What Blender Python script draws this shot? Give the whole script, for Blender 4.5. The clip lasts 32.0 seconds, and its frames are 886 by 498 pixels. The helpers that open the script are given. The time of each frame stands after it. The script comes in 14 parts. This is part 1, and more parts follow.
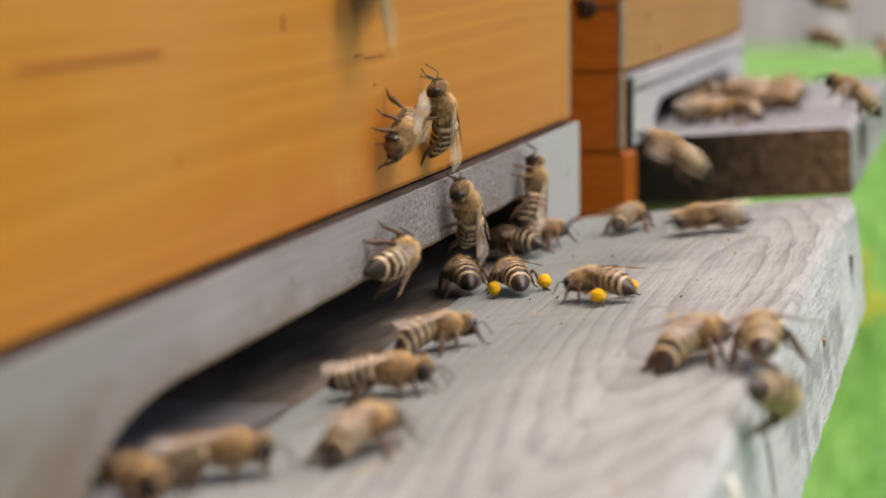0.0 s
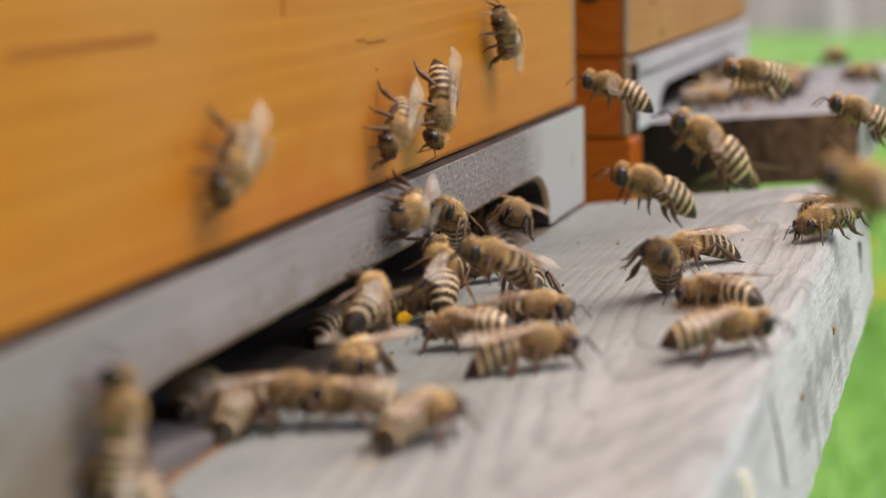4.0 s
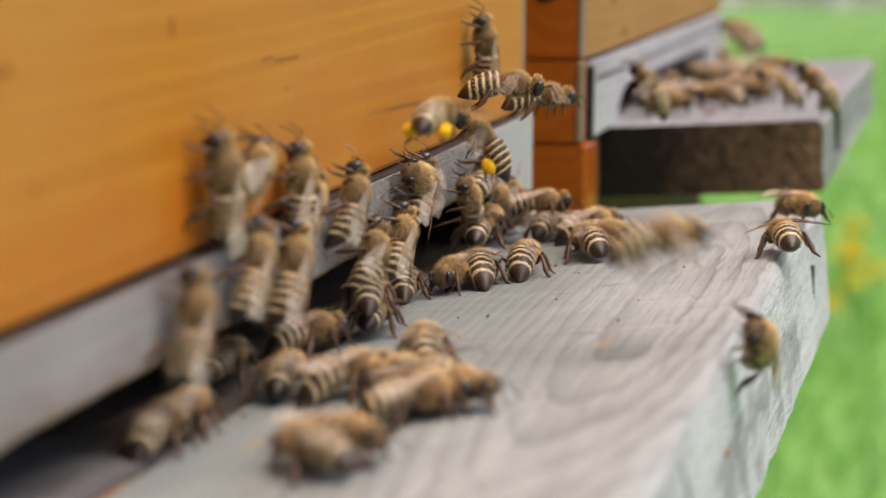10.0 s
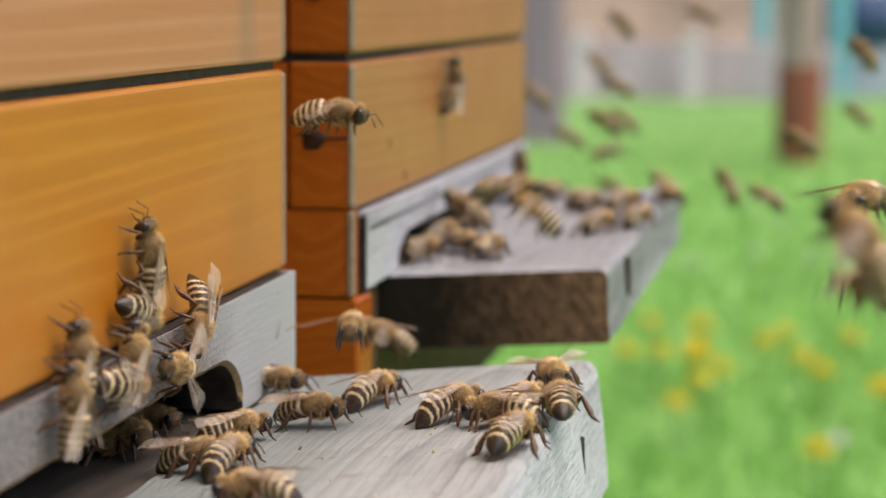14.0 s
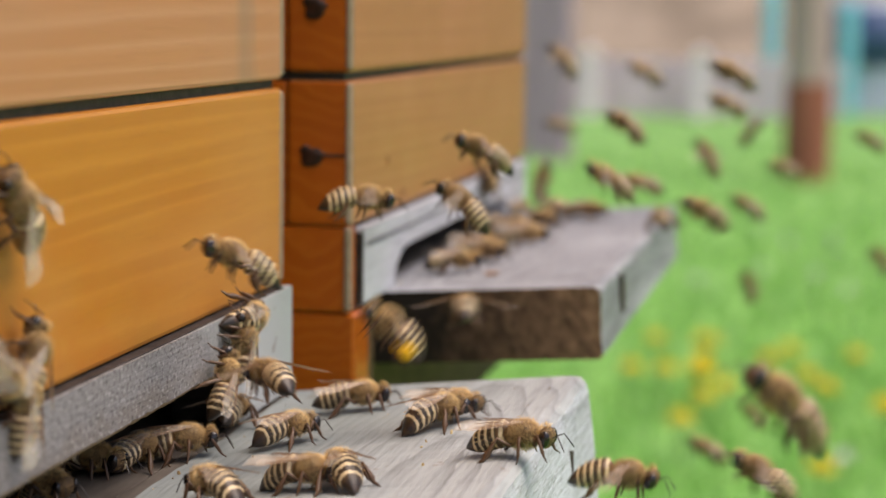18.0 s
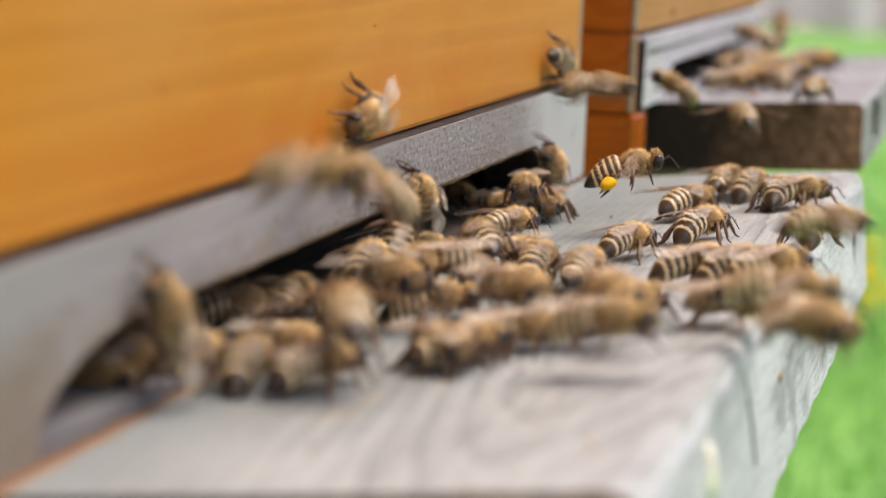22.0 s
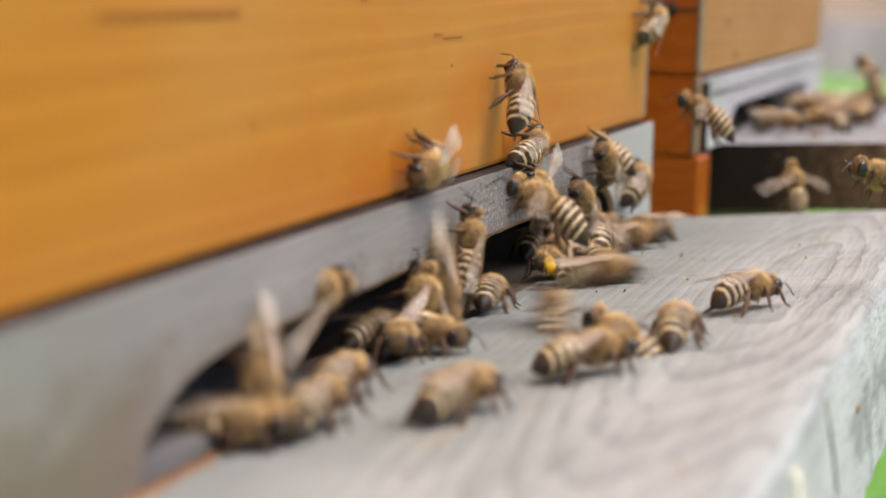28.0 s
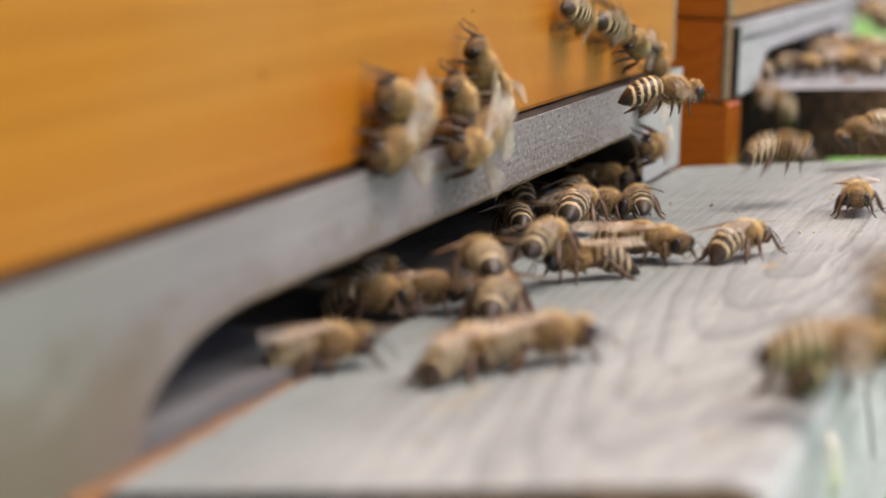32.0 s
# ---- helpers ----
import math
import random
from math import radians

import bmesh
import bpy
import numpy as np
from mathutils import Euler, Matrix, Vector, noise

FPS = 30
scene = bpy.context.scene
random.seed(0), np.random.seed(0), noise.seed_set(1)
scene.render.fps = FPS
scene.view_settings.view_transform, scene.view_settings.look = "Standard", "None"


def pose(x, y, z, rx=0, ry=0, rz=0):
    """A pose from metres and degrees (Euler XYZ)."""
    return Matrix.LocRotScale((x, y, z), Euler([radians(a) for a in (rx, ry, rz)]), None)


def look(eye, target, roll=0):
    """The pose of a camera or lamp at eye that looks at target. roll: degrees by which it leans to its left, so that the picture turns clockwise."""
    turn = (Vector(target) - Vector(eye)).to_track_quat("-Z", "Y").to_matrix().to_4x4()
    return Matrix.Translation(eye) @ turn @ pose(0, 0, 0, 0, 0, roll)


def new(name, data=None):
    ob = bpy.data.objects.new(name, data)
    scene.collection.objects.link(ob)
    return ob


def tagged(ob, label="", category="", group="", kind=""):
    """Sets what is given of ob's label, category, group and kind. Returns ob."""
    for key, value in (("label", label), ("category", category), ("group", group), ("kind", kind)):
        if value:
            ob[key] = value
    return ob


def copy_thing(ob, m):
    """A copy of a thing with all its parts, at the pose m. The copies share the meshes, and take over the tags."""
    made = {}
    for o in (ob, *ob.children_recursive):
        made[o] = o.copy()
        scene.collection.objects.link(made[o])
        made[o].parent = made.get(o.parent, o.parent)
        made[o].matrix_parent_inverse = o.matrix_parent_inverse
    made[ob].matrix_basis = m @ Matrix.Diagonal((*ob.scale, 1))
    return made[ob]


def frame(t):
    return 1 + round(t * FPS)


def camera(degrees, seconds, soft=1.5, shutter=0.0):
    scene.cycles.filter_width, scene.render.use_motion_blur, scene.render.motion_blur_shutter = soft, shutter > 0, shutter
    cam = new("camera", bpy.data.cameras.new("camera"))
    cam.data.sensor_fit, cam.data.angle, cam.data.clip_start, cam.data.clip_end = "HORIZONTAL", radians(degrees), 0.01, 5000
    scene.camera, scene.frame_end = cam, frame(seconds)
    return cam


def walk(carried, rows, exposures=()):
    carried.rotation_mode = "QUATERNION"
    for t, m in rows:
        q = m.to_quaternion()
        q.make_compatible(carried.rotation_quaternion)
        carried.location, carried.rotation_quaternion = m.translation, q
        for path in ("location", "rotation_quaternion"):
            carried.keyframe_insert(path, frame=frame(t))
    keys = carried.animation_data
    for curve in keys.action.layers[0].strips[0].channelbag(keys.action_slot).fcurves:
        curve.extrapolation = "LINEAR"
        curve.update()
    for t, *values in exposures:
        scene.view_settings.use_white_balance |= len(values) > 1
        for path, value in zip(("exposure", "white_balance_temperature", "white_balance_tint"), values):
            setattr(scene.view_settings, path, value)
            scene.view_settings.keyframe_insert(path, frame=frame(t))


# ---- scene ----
cam = camera(24.0, 32.0, soft=1.5, shutter=0.5)
cam.data.dof.use_dof = True
cam.data.dof.focus_distance = 0.296
cam.data.dof.aperture_fstop = 21.0
walk(cam, [
    (0, pose(0.0749, 0.0708, 0.0504, 81.93, 0.74, 14.55)),
    (0.5, pose(0.0753, 0.0709, 0.0500, 82.11, 0.94, 14.55)),
    (1, pose(0.0751, 0.0723, 0.0491, 82.19, 1.09, 14.41)),
    (1.5, pose(0.0753, 0.0723, 0.0490, 82.03, 0.93, 14.44)),
    (2, pose(0.0746, 0.0724, 0.0501, 81.68, 0.81, 14.44)),
    (2.5, pose(0.0749, 0.0724, 0.0504, 81.60, 0.84, 14.71)),
    (5, pose(0.0730, 0.0767, 0.0495, 81.56, 0.99, 14.54)),
    (5.5, pose(0.0741, 0.0747, 0.0500, 81.51, 0.69, 14.75)),
    (6, pose(0.0751, 0.0726, 0.0505, 81.46, 0.39, 14.99)),
    (6.5, pose(0.0752, 0.0722, 0.0511, 81.35, 0.30, 15.09)),
    (7, pose(0.0752, 0.0719, 0.0518, 81.38, 0.21, 15.27)),
    (7.5, pose(0.0751, 0.0715, 0.0524, 81.10, 0.13, 15.65)),
    (8, pose(0.0749, 0.0710, 0.0529, 80.78, 0.05, 16.14)),
    (8.5, pose(0.0760, 0.0754, 0.0522, 80.89, 0.41, 15.33)),
    (9, pose(0.0771, 0.0797, 0.0514, 80.91, 0.78, 14.66)),
    (9.5, pose(0.0780, 0.0875, 0.0542, 80.78, 0.27, 14.61)),
    (10, pose(0.0794, 0.0944, 0.0556, 80.59, -0.29, 14.73)),
    (10.5, pose(0.0846, 0.0945, 0.0579, 80.75, -0.53, 14.49)),
    (11, pose(0.0900, 0.0946, 0.0604, 81.24, -0.78, 13.68)),
    (11.5, pose(0.0925, 0.1009, 0.0616, 82.06, -0.50, 12.71)),
    (12, pose(0.0949, 0.1072, 0.0627, 82.65, -0.21, 11.83)),
    (12.5, pose(0.0937, 0.1109, 0.0636, 83.12, -0.52, 11.17)),
    (13, pose(0.0924, 0.1139, 0.0645, 83.37, -0.52, 11.09)),
    (13.5, pose(0.0910, 0.1189, 0.0642, 83.22, -0.30, 10.95)),
    (14, pose(0.0905, 0.1202, 0.0646, 83.13, -0.29, 10.82)),
    (14.5, pose(0.0911, 0.1199, 0.0652, 83.21, -0.33, 10.78)),
    (15, pose(0.0926, 0.1155, 0.0658, 83.47, -0.46, 10.87)),
    (15.5, pose(0.0912, 0.1193, 0.0654, 83.48, -0.26, 10.81)),
    (17.5, pose(0.0917, 0.1194, 0.0664, 83.32, -0.46, 10.74)),
    (18, pose(0.0939, 0.1146, 0.0656, 83.54, -0.67, 11.08)),
    (18.5, pose(0.0926, 0.1156, 0.0650, 83.60, -0.86, 11.04)),
    (19, pose(0.0903, 0.1082, 0.0655, 82.80, -1.05, 12.54)),
    (19.5, pose(0.0897, 0.1078, 0.0619, 82.58, -1.10, 14.04)),
    (20, pose(0.0883, 0.1001, 0.0591, 81.41, -2.29, 16.32)),
    (20.3, pose(0.0837, 0.0926, 0.0559, 81.31, -2.34, 16.81)),
    (20.5, pose(0.0803, 0.0807, 0.0523, 81.61, -2.08, 16.51)),
    (20.7, pose(0.0783, 0.0755, 0.0489, 81.82, -1.51, 16.47)),
    (21, pose(0.0782, 0.0754, 0.0503, 80.95, -0.85, 17.02)),
    (21.5, pose(0.0766, 0.0798, 0.0485, 81.16, -2.00, 15.93)),
    (22, pose(0.0765, 0.0764, 0.0479, 80.89, -2.43, 15.41)),
    (22.5, pose(0.0755, 0.0756, 0.0479, 80.71, -2.34, 15.64)),
    (23, pose(0.0742, 0.0749, 0.0483, 81.20, -2.26, 16.22)),
    (23.5, pose(0.0752, 0.0739, 0.0477, 81.37, -2.05, 16.41)),
    (24, pose(0.0767, 0.0731, 0.0481, 81.30, -1.72, 16.31)),
    (24.5, pose(0.0770, 0.0731, 0.0479, 81.28, -1.69, 16.31)),
    (25, pose(0.0769, 0.0730, 0.0486, 81.29, -1.82, 16.28)),
    (25.5, pose(0.0765, 0.0711, 0.0488, 81.40, -1.86, 16.05)),
    (26, pose(0.0753, 0.0728, 0.0485, 81.75, -2.17, 16.14)),
    (26.5, pose(0.0746, 0.0717, 0.0474, 82.01, -2.23, 16.23)),
    (28.5, pose(0.0740, 0.0717, 0.0464, 82.26, -1.83, 16.79)),
    (29, pose(0.0741, 0.0723, 0.0466, 82.17, -2.06, 16.84)),
    (29.5, pose(0.0748, 0.0705, 0.0472, 81.82, -2.11, 16.75)),
    (30, pose(0.0751, 0.0686, 0.0479, 81.53, -2.16, 16.68)),
    (30.5, pose(0.0758, 0.0668, 0.0483, 81.21, -2.61, 16.83)),
    (31, pose(0.0755, 0.0655, 0.0504, 80.66, -2.99, 17.23)),
    (31.5, pose(0.0734, 0.0729, 0.0481, 80.77, -2.31, 16.83)),
    (32, pose(0.0724, 0.0808, 0.0462, 80.70, -1.63, 17.46))], [(0, 0.32, 7300, 20), (5, 0.3, 7270, 20), (9, 0.30, 7250, 19), (12, 0.34, 7100, 19), (20, 0.34, 7100, 19), (20.5, 0.46, 7100, 19), (21, 0.55, 7100, 19), (25, 0.49, 7100, 19), (32, 0.48, 7100, 18)])

# ---- light ----
world = bpy.data.worlds.new("world")
scene.world = world
world.use_nodes = True
wn = world.node_tree
sky = wn.nodes.new("ShaderNodeTexSky")
sky.sky_type, sky.sun_disc = "NISHITA", False
sky.sun_elevation, sky.sun_rotation = radians(69), radians(103)
sky.air_density, sky.dust_density, sky.ozone_density = 1.0, 3.0, 1.0
wn.links.new(sky.outputs[0], wn.nodes["Background"].inputs[0])
wn.nodes["Background"].inputs[1].default_value = 0.15
sun_data = bpy.data.lights.new("sun", "SUN")
sun_data.energy, sun_data.angle, sun_data.color = 2.6, radians(55), (1.0, 0.95, 0.88)
sun = new("sun", sun_data)
sun.matrix_world = look((0.34, -0.08, 0.92), (0, 0, 0))


# ---- materials ----
class Mat:
    """A node material with short calls for the usual nodes."""

    def __init__(self, name, rough=0.6, metal=0.0, spec=0.5):
        self.m = bpy.data.materials.new(name)
        self.m.use_nodes = True
        self.t = self.m.node_tree
        self.b = self.t.nodes["Principled BSDF"]
        self.b.inputs["Roughness"].default_value = rough
        self.b.inputs["Metallic"].default_value = metal
        self.b.inputs["Specular IOR Level"].default_value = spec
        self.co = self.t.nodes.new("ShaderNodeTexCoord").outputs["Object"]

    def link(self, a, b):
        self.t.links.new(a, b)

    def mapped(self, scale, loc=(0, 0, 0), rot=(0, 0, 0)):
        n = self.t.nodes.new("ShaderNodeMapping")
        n.inputs["Scale"].default_value, n.inputs["Location"].default_value = scale, loc
        n.inputs["Rotation"].default_value = rot
        self.link(self.co, n.inputs["Vector"])
        return n.outputs[0]

    def turned(self, angle, scale):
        """Turned about y first, then stretched."""
        n = self.t.nodes.new("ShaderNodeMapping")
        n.inputs["Scale"].default_value = scale
        self.link(self.mapped((1, 1, 1), rot=(0, radians(angle), 0)), n.inputs["Vector"])
        return n.outputs[0]

    def noise(self, vec, scale, detail=4, rough=0.55, distort=0.0):
        n = self.t.nodes.new("ShaderNodeTexNoise")
        n.inputs["Scale"].default_value, n.inputs["Detail"].default_value = scale, detail
        n.inputs["Roughness"].default_value, n.inputs["Distortion"].default_value = rough, distort
        self.link(vec, n.inputs["Vector"])
        return n.outputs["Fac"]

    def wave(self, vec, scale, kind="BANDS", direction="X", distort=2.0, detail=2.0, dscale=1.0, profile="SIN"):
        n = self.t.nodes.new("ShaderNodeTexWave")
        n.wave_type, n.wave_profile = kind, profile
        if kind == "BANDS":
            n.bands_direction = direction
        else:
            n.rings_direction = direction
        n.inputs["Scale"].default_value, n.inputs["Distortion"].default_value = scale, distort
        n.inputs["Detail"].default_value, n.inputs["Detail Scale"].default_value = detail, dscale
        self.link(vec, n.inputs["Vector"])
        return n.outputs["Fac"]

    def ramp(self, fac, stops):
        n = self.t.nodes.new("ShaderNodeValToRGB")
        e = n.color_ramp.elements
        while len(e) < len(stops):
            e.new(0.5)
        for k, (p, c) in zip(e, stops):
            k.position = p
            k.color = (*c, 1) if len(c) == 3 else c
        self.link(fac, n.inputs[0])
        return n.outputs[0]

    def mix(self, a, b, fac, mode="MIX"):
        n = self.t.nodes.new("ShaderNodeMix")
        n.data_type, n.blend_type = "RGBA", mode
        for s, v in ((6, a), (7, b), (0, fac)):
            if isinstance(v, (int, float)):
                n.inputs[s].default_value = v
            elif isinstance(v, tuple):
                n.inputs[s].default_value = (*v, 1)
            else:
                self.link(v, n.inputs[s])
        return n.outputs[2]

    def bump(self, height, strength=0.3, dist=0.0003):
        n = self.t.nodes.new("ShaderNodeBump")
        n.inputs["Strength"].default_value, n.inputs["Distance"].default_value = strength, dist
        self.link(height, n.inputs["Height"])
        self.link(n.outputs[0], self.b.inputs["Normal"])

    def color(self, c):
        if isinstance(c, tuple):
            self.b.inputs["Base Color"].default_value = (*c, 1)
        else:
            self.link(c, self.b.inputs["Base Color"])
        return self

    def rough(self, r):
        self.link(r, self.b.inputs["Roughness"])


G = lambda v: (v, v, v)


def varnished(name, dark, mid, light, stain, grain=1.0, water=0.0, rubbed=0.0):
    """Oiled pine with its grain along y, uneven stain and small checks; rubbed: height up to which bees have reddened it."""
    k = Mat(name, 0.4, spec=0.3)
    v = k.mapped((1, 0.06, 1))
    fine = k.noise(v, 900 * grain, 5, 0.6, 0.4)
    rings = k.wave(k.mapped((1, 0.035, 1), (0.013, 0, 0)), 48, "BANDS", "Z", 13.0, 3.0, 0.8)
    blot = k.noise(k.mapped((1, 0.55, 1)), 26, 3, 0.5)
    c = k.ramp(rings, [(0.1, mid), (0.6, light), (0.9, tuple(0.9 * a + 0.1 * b for a, b in zip(mid, dark)))])
    c = k.mix(c, stain, k.ramp(blot, [(0.42, G(0)), (0.7, G(0.75))]))
    c = k.mix(c, dark, k.ramp(fine, [(0.5, G(0)), (0.8, G(0.26))]))
    speck = k.noise(k.mapped((1, 0.35, 1)), 330, 2, 0.5)
    c = k.mix(c, (0.09, 0.035, 0.01), k.ramp(speck, [(0.77, G(0)), (0.8, G(0.8))]))
    if rubbed:
        # reddish propolis rubbed into the wood in uneven patches above the entrance
        sep = k.t.nodes.new("ShaderNodeSeparateXYZ")
        k.link(k.co, sep.inputs[0])
        low = k.ramp(sep.outputs[2], [(rubbed - 0.016, G(1)), (rubbed, G(0.35)), (rubbed + 0.014, G(0))])
        along = k.ramp(sep.outputs[1], [(0.24, G(0)), (0.29, G(1)), (0.36, G(0.8)), (0.42, G(0.2))])
        patch = k.ramp(k.noise(k.mapped((1, 0.7, 1), (0.0, 0.02, 0.0)), 85, 4, 0.6), [(0.42, G(0)), (0.62, G(0.75))])
        c = k.mix(c, (0.47, 0.125, 0.008), k.mix(G(0), k.mix(G(0), patch, low), along))
    if water:
        # grey run of old rain water, narrow and upright
        sep = k.t.nodes.new("ShaderNodeSeparateXYZ")
        k.link(k.co, sep.inputs[0])
        run = k.mix(k.ramp(sep.outputs[1], [(water - 0.011, G(0)), (water - 0.003, G(1)), (water + 0.003, G(1)), (water + 0.009, G(0))]), k.noise(k.mapped((1, 1, 0.25)), 160, 4), 0.45)
        c = k.mix(c, (0.22, 0.165, 0.115), k.ramp(run, [(0.5, G(0)), (0.85, G(0.55))]))
    k.color(c)
    k.rough(k.ramp(blot, [(0.3, G(0.3)), (0.8, G(0.5))]))
    k.bump(fine, 0.12)
    return k.m


def weathered(name, tint, centre, ring_scale=120.0, dirt=0.5, saw=0.0, trodden=0.0, paint_from=0.0, flakes=0.0, fibre=0.6):
    """Grey, sun-bleached softwood with raised arched grain, dirt and pale washed patches."""
    k = Mat(name, 0.72, spec=0.3)
    a = tuple(0.46 * x for x in tint)
    v = k.mapped((1, 0.13, 1), (-centre[0], -centre[1] * 0.13, 0.0065))
    rings = k.wave(v, ring_scale, "RINGS", "SPHERICAL", 7.5, 3.0, 0.42, "SAW")
    fine = k.noise(k.mapped((1, 0.05, 1)), 1500, 4, 0.62)
    blot = k.noise(k.mapped((1, 0.5, 1)), 48, 4, 0.55)
    worn = k.ramp(k.noise(k.mapped((1, 0.4, 1)), 75, 3), [(0.35, G(0.15)), (0.7, G(0.9))])
    lines = k.ramp(rings, [(0.0, G(0.0)), (0.45, G(0.12)), (0.8, G(0.5)), (0.93, G(1)), (1.0, G(0.1))])
    c = k.mix(tint, a, k.mix(lines, G(0), k.mix(worn, G(0), 0.6)))
    streak = k.noise(k.mapped((1, 0.03, 1), (0.2, 0, 0)), 620, 3, 0.5)
    c = k.mix(c, tuple(0.55 * x for x in tint), k.ramp(streak, [(0.54, G(0)), (0.66, G(0.35))]))
    pale = k.noise(k.mapped((1, 0.05, 1), (0.7, 0, 0)), 380, 3, 0.5)
    c = k.mix(c, tuple(min(0.8, 1.3 * x) for x in tint), k.ramp(pale, [(0.52, G(0)), (0.7, G(0.4))]))
    if flakes:
        chips = k.noise(k.mapped((1, 0.14, 0.8), (0.4, 0, 0), (radians(24), 0, 0)), 1700, 3, 0.6)
        c = k.mix(c, (0.13, 0.125, 0.115), k.mix(G(0), k.ramp(chips, [(0.55, G(0)), (0.62, G(flakes))]), k.ramp(blot, [(0.35, G(0.15)), (0.6, G(1))])))
    c = k.mix(c, tuple(0.52 * x for x in tint), k.ramp(fine, [(0.48, G(0)), (0.70, G(fibre))]))
    c = k.mix(c, tuple(min(0.8, 1.35 * x) for x in tint), k.ramp(blot, [(0.48, G(0)), (0.75, G(0.6))]))
    if paint_from:
        # old white paint left at one end, brown grime along the lower edge
        sep = k.t.nodes.new("ShaderNodeSeparateXYZ")
        k.link(k.co, sep.inputs[0])
        grime = k.noise(k.mapped((1, 0.6, 1)), 190, 5, 0.65)
        low = k.ramp(k.mix(k.ramp(sep.outputs[2], [(0.0, G(1)), (0.011, G(0.62)), (0.0145, G(0.3)), (0.019, G(0.05))]), grime, 0.5), [(0.44, G(0)), (0.64, G(0.75))])
        c = k.mix(c, (0.17, 0.125, 0.08), low)
        # bare pitted wood beyond a slanting edge of the old smooth coat
        slant = k.t.nodes.new("ShaderNodeMath")
        slant.operation = "MULTIPLY_ADD"
        slant.inputs[1].default_value = -4.9
        k.link(sep.outputs[2], slant.inputs[0])
        k.link(sep.outputs[1], slant.inputs[2])
        bare = k.ramp(k.mix(slant.outputs[0], grime, 0.015), [(0.247, G(0.12)), (0.256, G(1))])
        c = k.mix(c, (0.150, 0.138, 0.128), k.mix(G(0), bare, 0.38))
        pits = k.noise(k.mapped((1, 0.6, 1)), 1700, 2, 0.5)
        c = k.mix(c, (0.05, 0.043, 0.04), k.mix(G(0), k.ramp(pits, [(0.54, G(0)), (0.63, G(0.6))]), bare))
        glints = k.noise(k.mapped((1, 0.7, 1), (0.5, 0, 0)), 1500, 2, 0.5)
        c = k.mix(c, (0.46, 0.44, 0.42), k.mix(G(0), k.ramp(glints, [(0.56, G(0)), (0.67, G(0.5))]), bare))
        paint = k.mix(k.ramp(sep.outputs[1], [(paint_from, G(0)), (paint_from + 0.06, G(1))]), k.noise(k.mapped((1, 0.5, 1)), 110, 4), 0.4)
        c = k.mix(c, (0.42, 0.45, 0.445), k.ramp(paint, [(0.38, G(0)), (0.62, G(0.85))]))
    if trodden:
        # dirt walked out of the entrance, thinning towards the outer edge
        sep = k.t.nodes.new("ShaderNodeSeparateXYZ")
        k.link(k.co, sep.inputs[0])
        reach = k.mix(k.ramp(sep.outputs[0], [(0.0, G(1)), (0.018, G(0.85)), (0.046, G(0.1)), (0.055, G(0))]), k.noise(k.mapped((1, 0.45, 1)), 60, 4), 0.45)
        reach = k.mix(G(0), reach, k.ramp(sep.outputs[1], [(0.235, G(0.72)), (0.30, G(1))]))
        c = k.mix(c, (0.155, 0.182, 0.170), k.ramp(reach, [(0.33, G(0)), (0.68, G(trodden))]))
    if saw:
        marks = k.wave(k.mapped((0.15, 1, 1)), 130, "BANDS", "Y", 3.0, 2.0, 1.2)
        across = k.wave(k.mapped((1, 0.1, 1)), 190, "BANDS", "X", 3.0, 2.0, 1.0)
        c = k.mix(c, tuple(0.42 * x for x in tint), k.mix(k.ramp(marks, [(0.6, G(0)), (0.95, G(saw))]), G(0), k.ramp(across, [(0.4, G(0)), (0.7, G(1))])))
    spots = k.noise(k.mapped((1, 0.7, 1)), 240, 3, 0.6)
    c = k.mix(c, (0.16, 0.10, 0.05), k.ramp(spots, [(0.66, G(0)), (0.74, G(dirt))]))
    yellow = k.noise(k.mapped((1, 0.25, 1), (0.3, 0.1, 0)), 170, 2, 0.5)
    c = k.mix(c, (0.46, 0.31, 0.10), k.ramp(yellow, [(0.70, G(0)), (0.78, G(0.38))]))
    k.color(c)
    k.bump(k.mix(rings, fine, 0.55), 1.4 * fibre, 0.0006)
    return k.m


def plain_rough(name, c1, c2, scale, rough=0.8, bump=0.3, dist=0.0004, stretch=(1, 1, 1)):
    k = Mat(name, rough, spec=0.3)
    n = k.noise(k.mapped(stretch), scale, 6, 0.6)
    k.color(k.ramp(n, [(0.33, c1), (0.7, c2)]))
    k.bump(n, bump, dist)
    return k.m


PINE = varnished("oiled_pine", (0.30, 0.090, 0.010), (0.486, 0.177, 0.0155), (0.536, 0.208, 0.0235), (0.505, 0.232, 0.051), rubbed=0.034)
PINE_FAR = varnished("oiled_pine_pale", (0.23, 0.082, 0.022), (0.385, 0.155, 0.046), (0.425, 0.185, 0.062), (0.36, 0.170, 0.056))
PINE_UPPER = varnished("oiled_pine_faded", (0.30, 0.125, 0.05), (0.48, 0.21, 0.085), (0.52, 0.25, 0.12), (0.46, 0.26, 0.16), water=0.44)
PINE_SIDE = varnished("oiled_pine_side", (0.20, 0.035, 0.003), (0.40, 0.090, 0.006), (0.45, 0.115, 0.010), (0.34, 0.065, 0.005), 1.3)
GREY_BOARD = weathered("weathered_board", (0.344, 0.367, 0.364), (0.040, 0.372, 0), 185.0, trodden=0.68)
GREY_BOARD_FAR = weathered("weathered_board_far", (0.315, 0.328, 0.348), (0.02, 0.60, 0), 170.0, 0.3, 0.9)
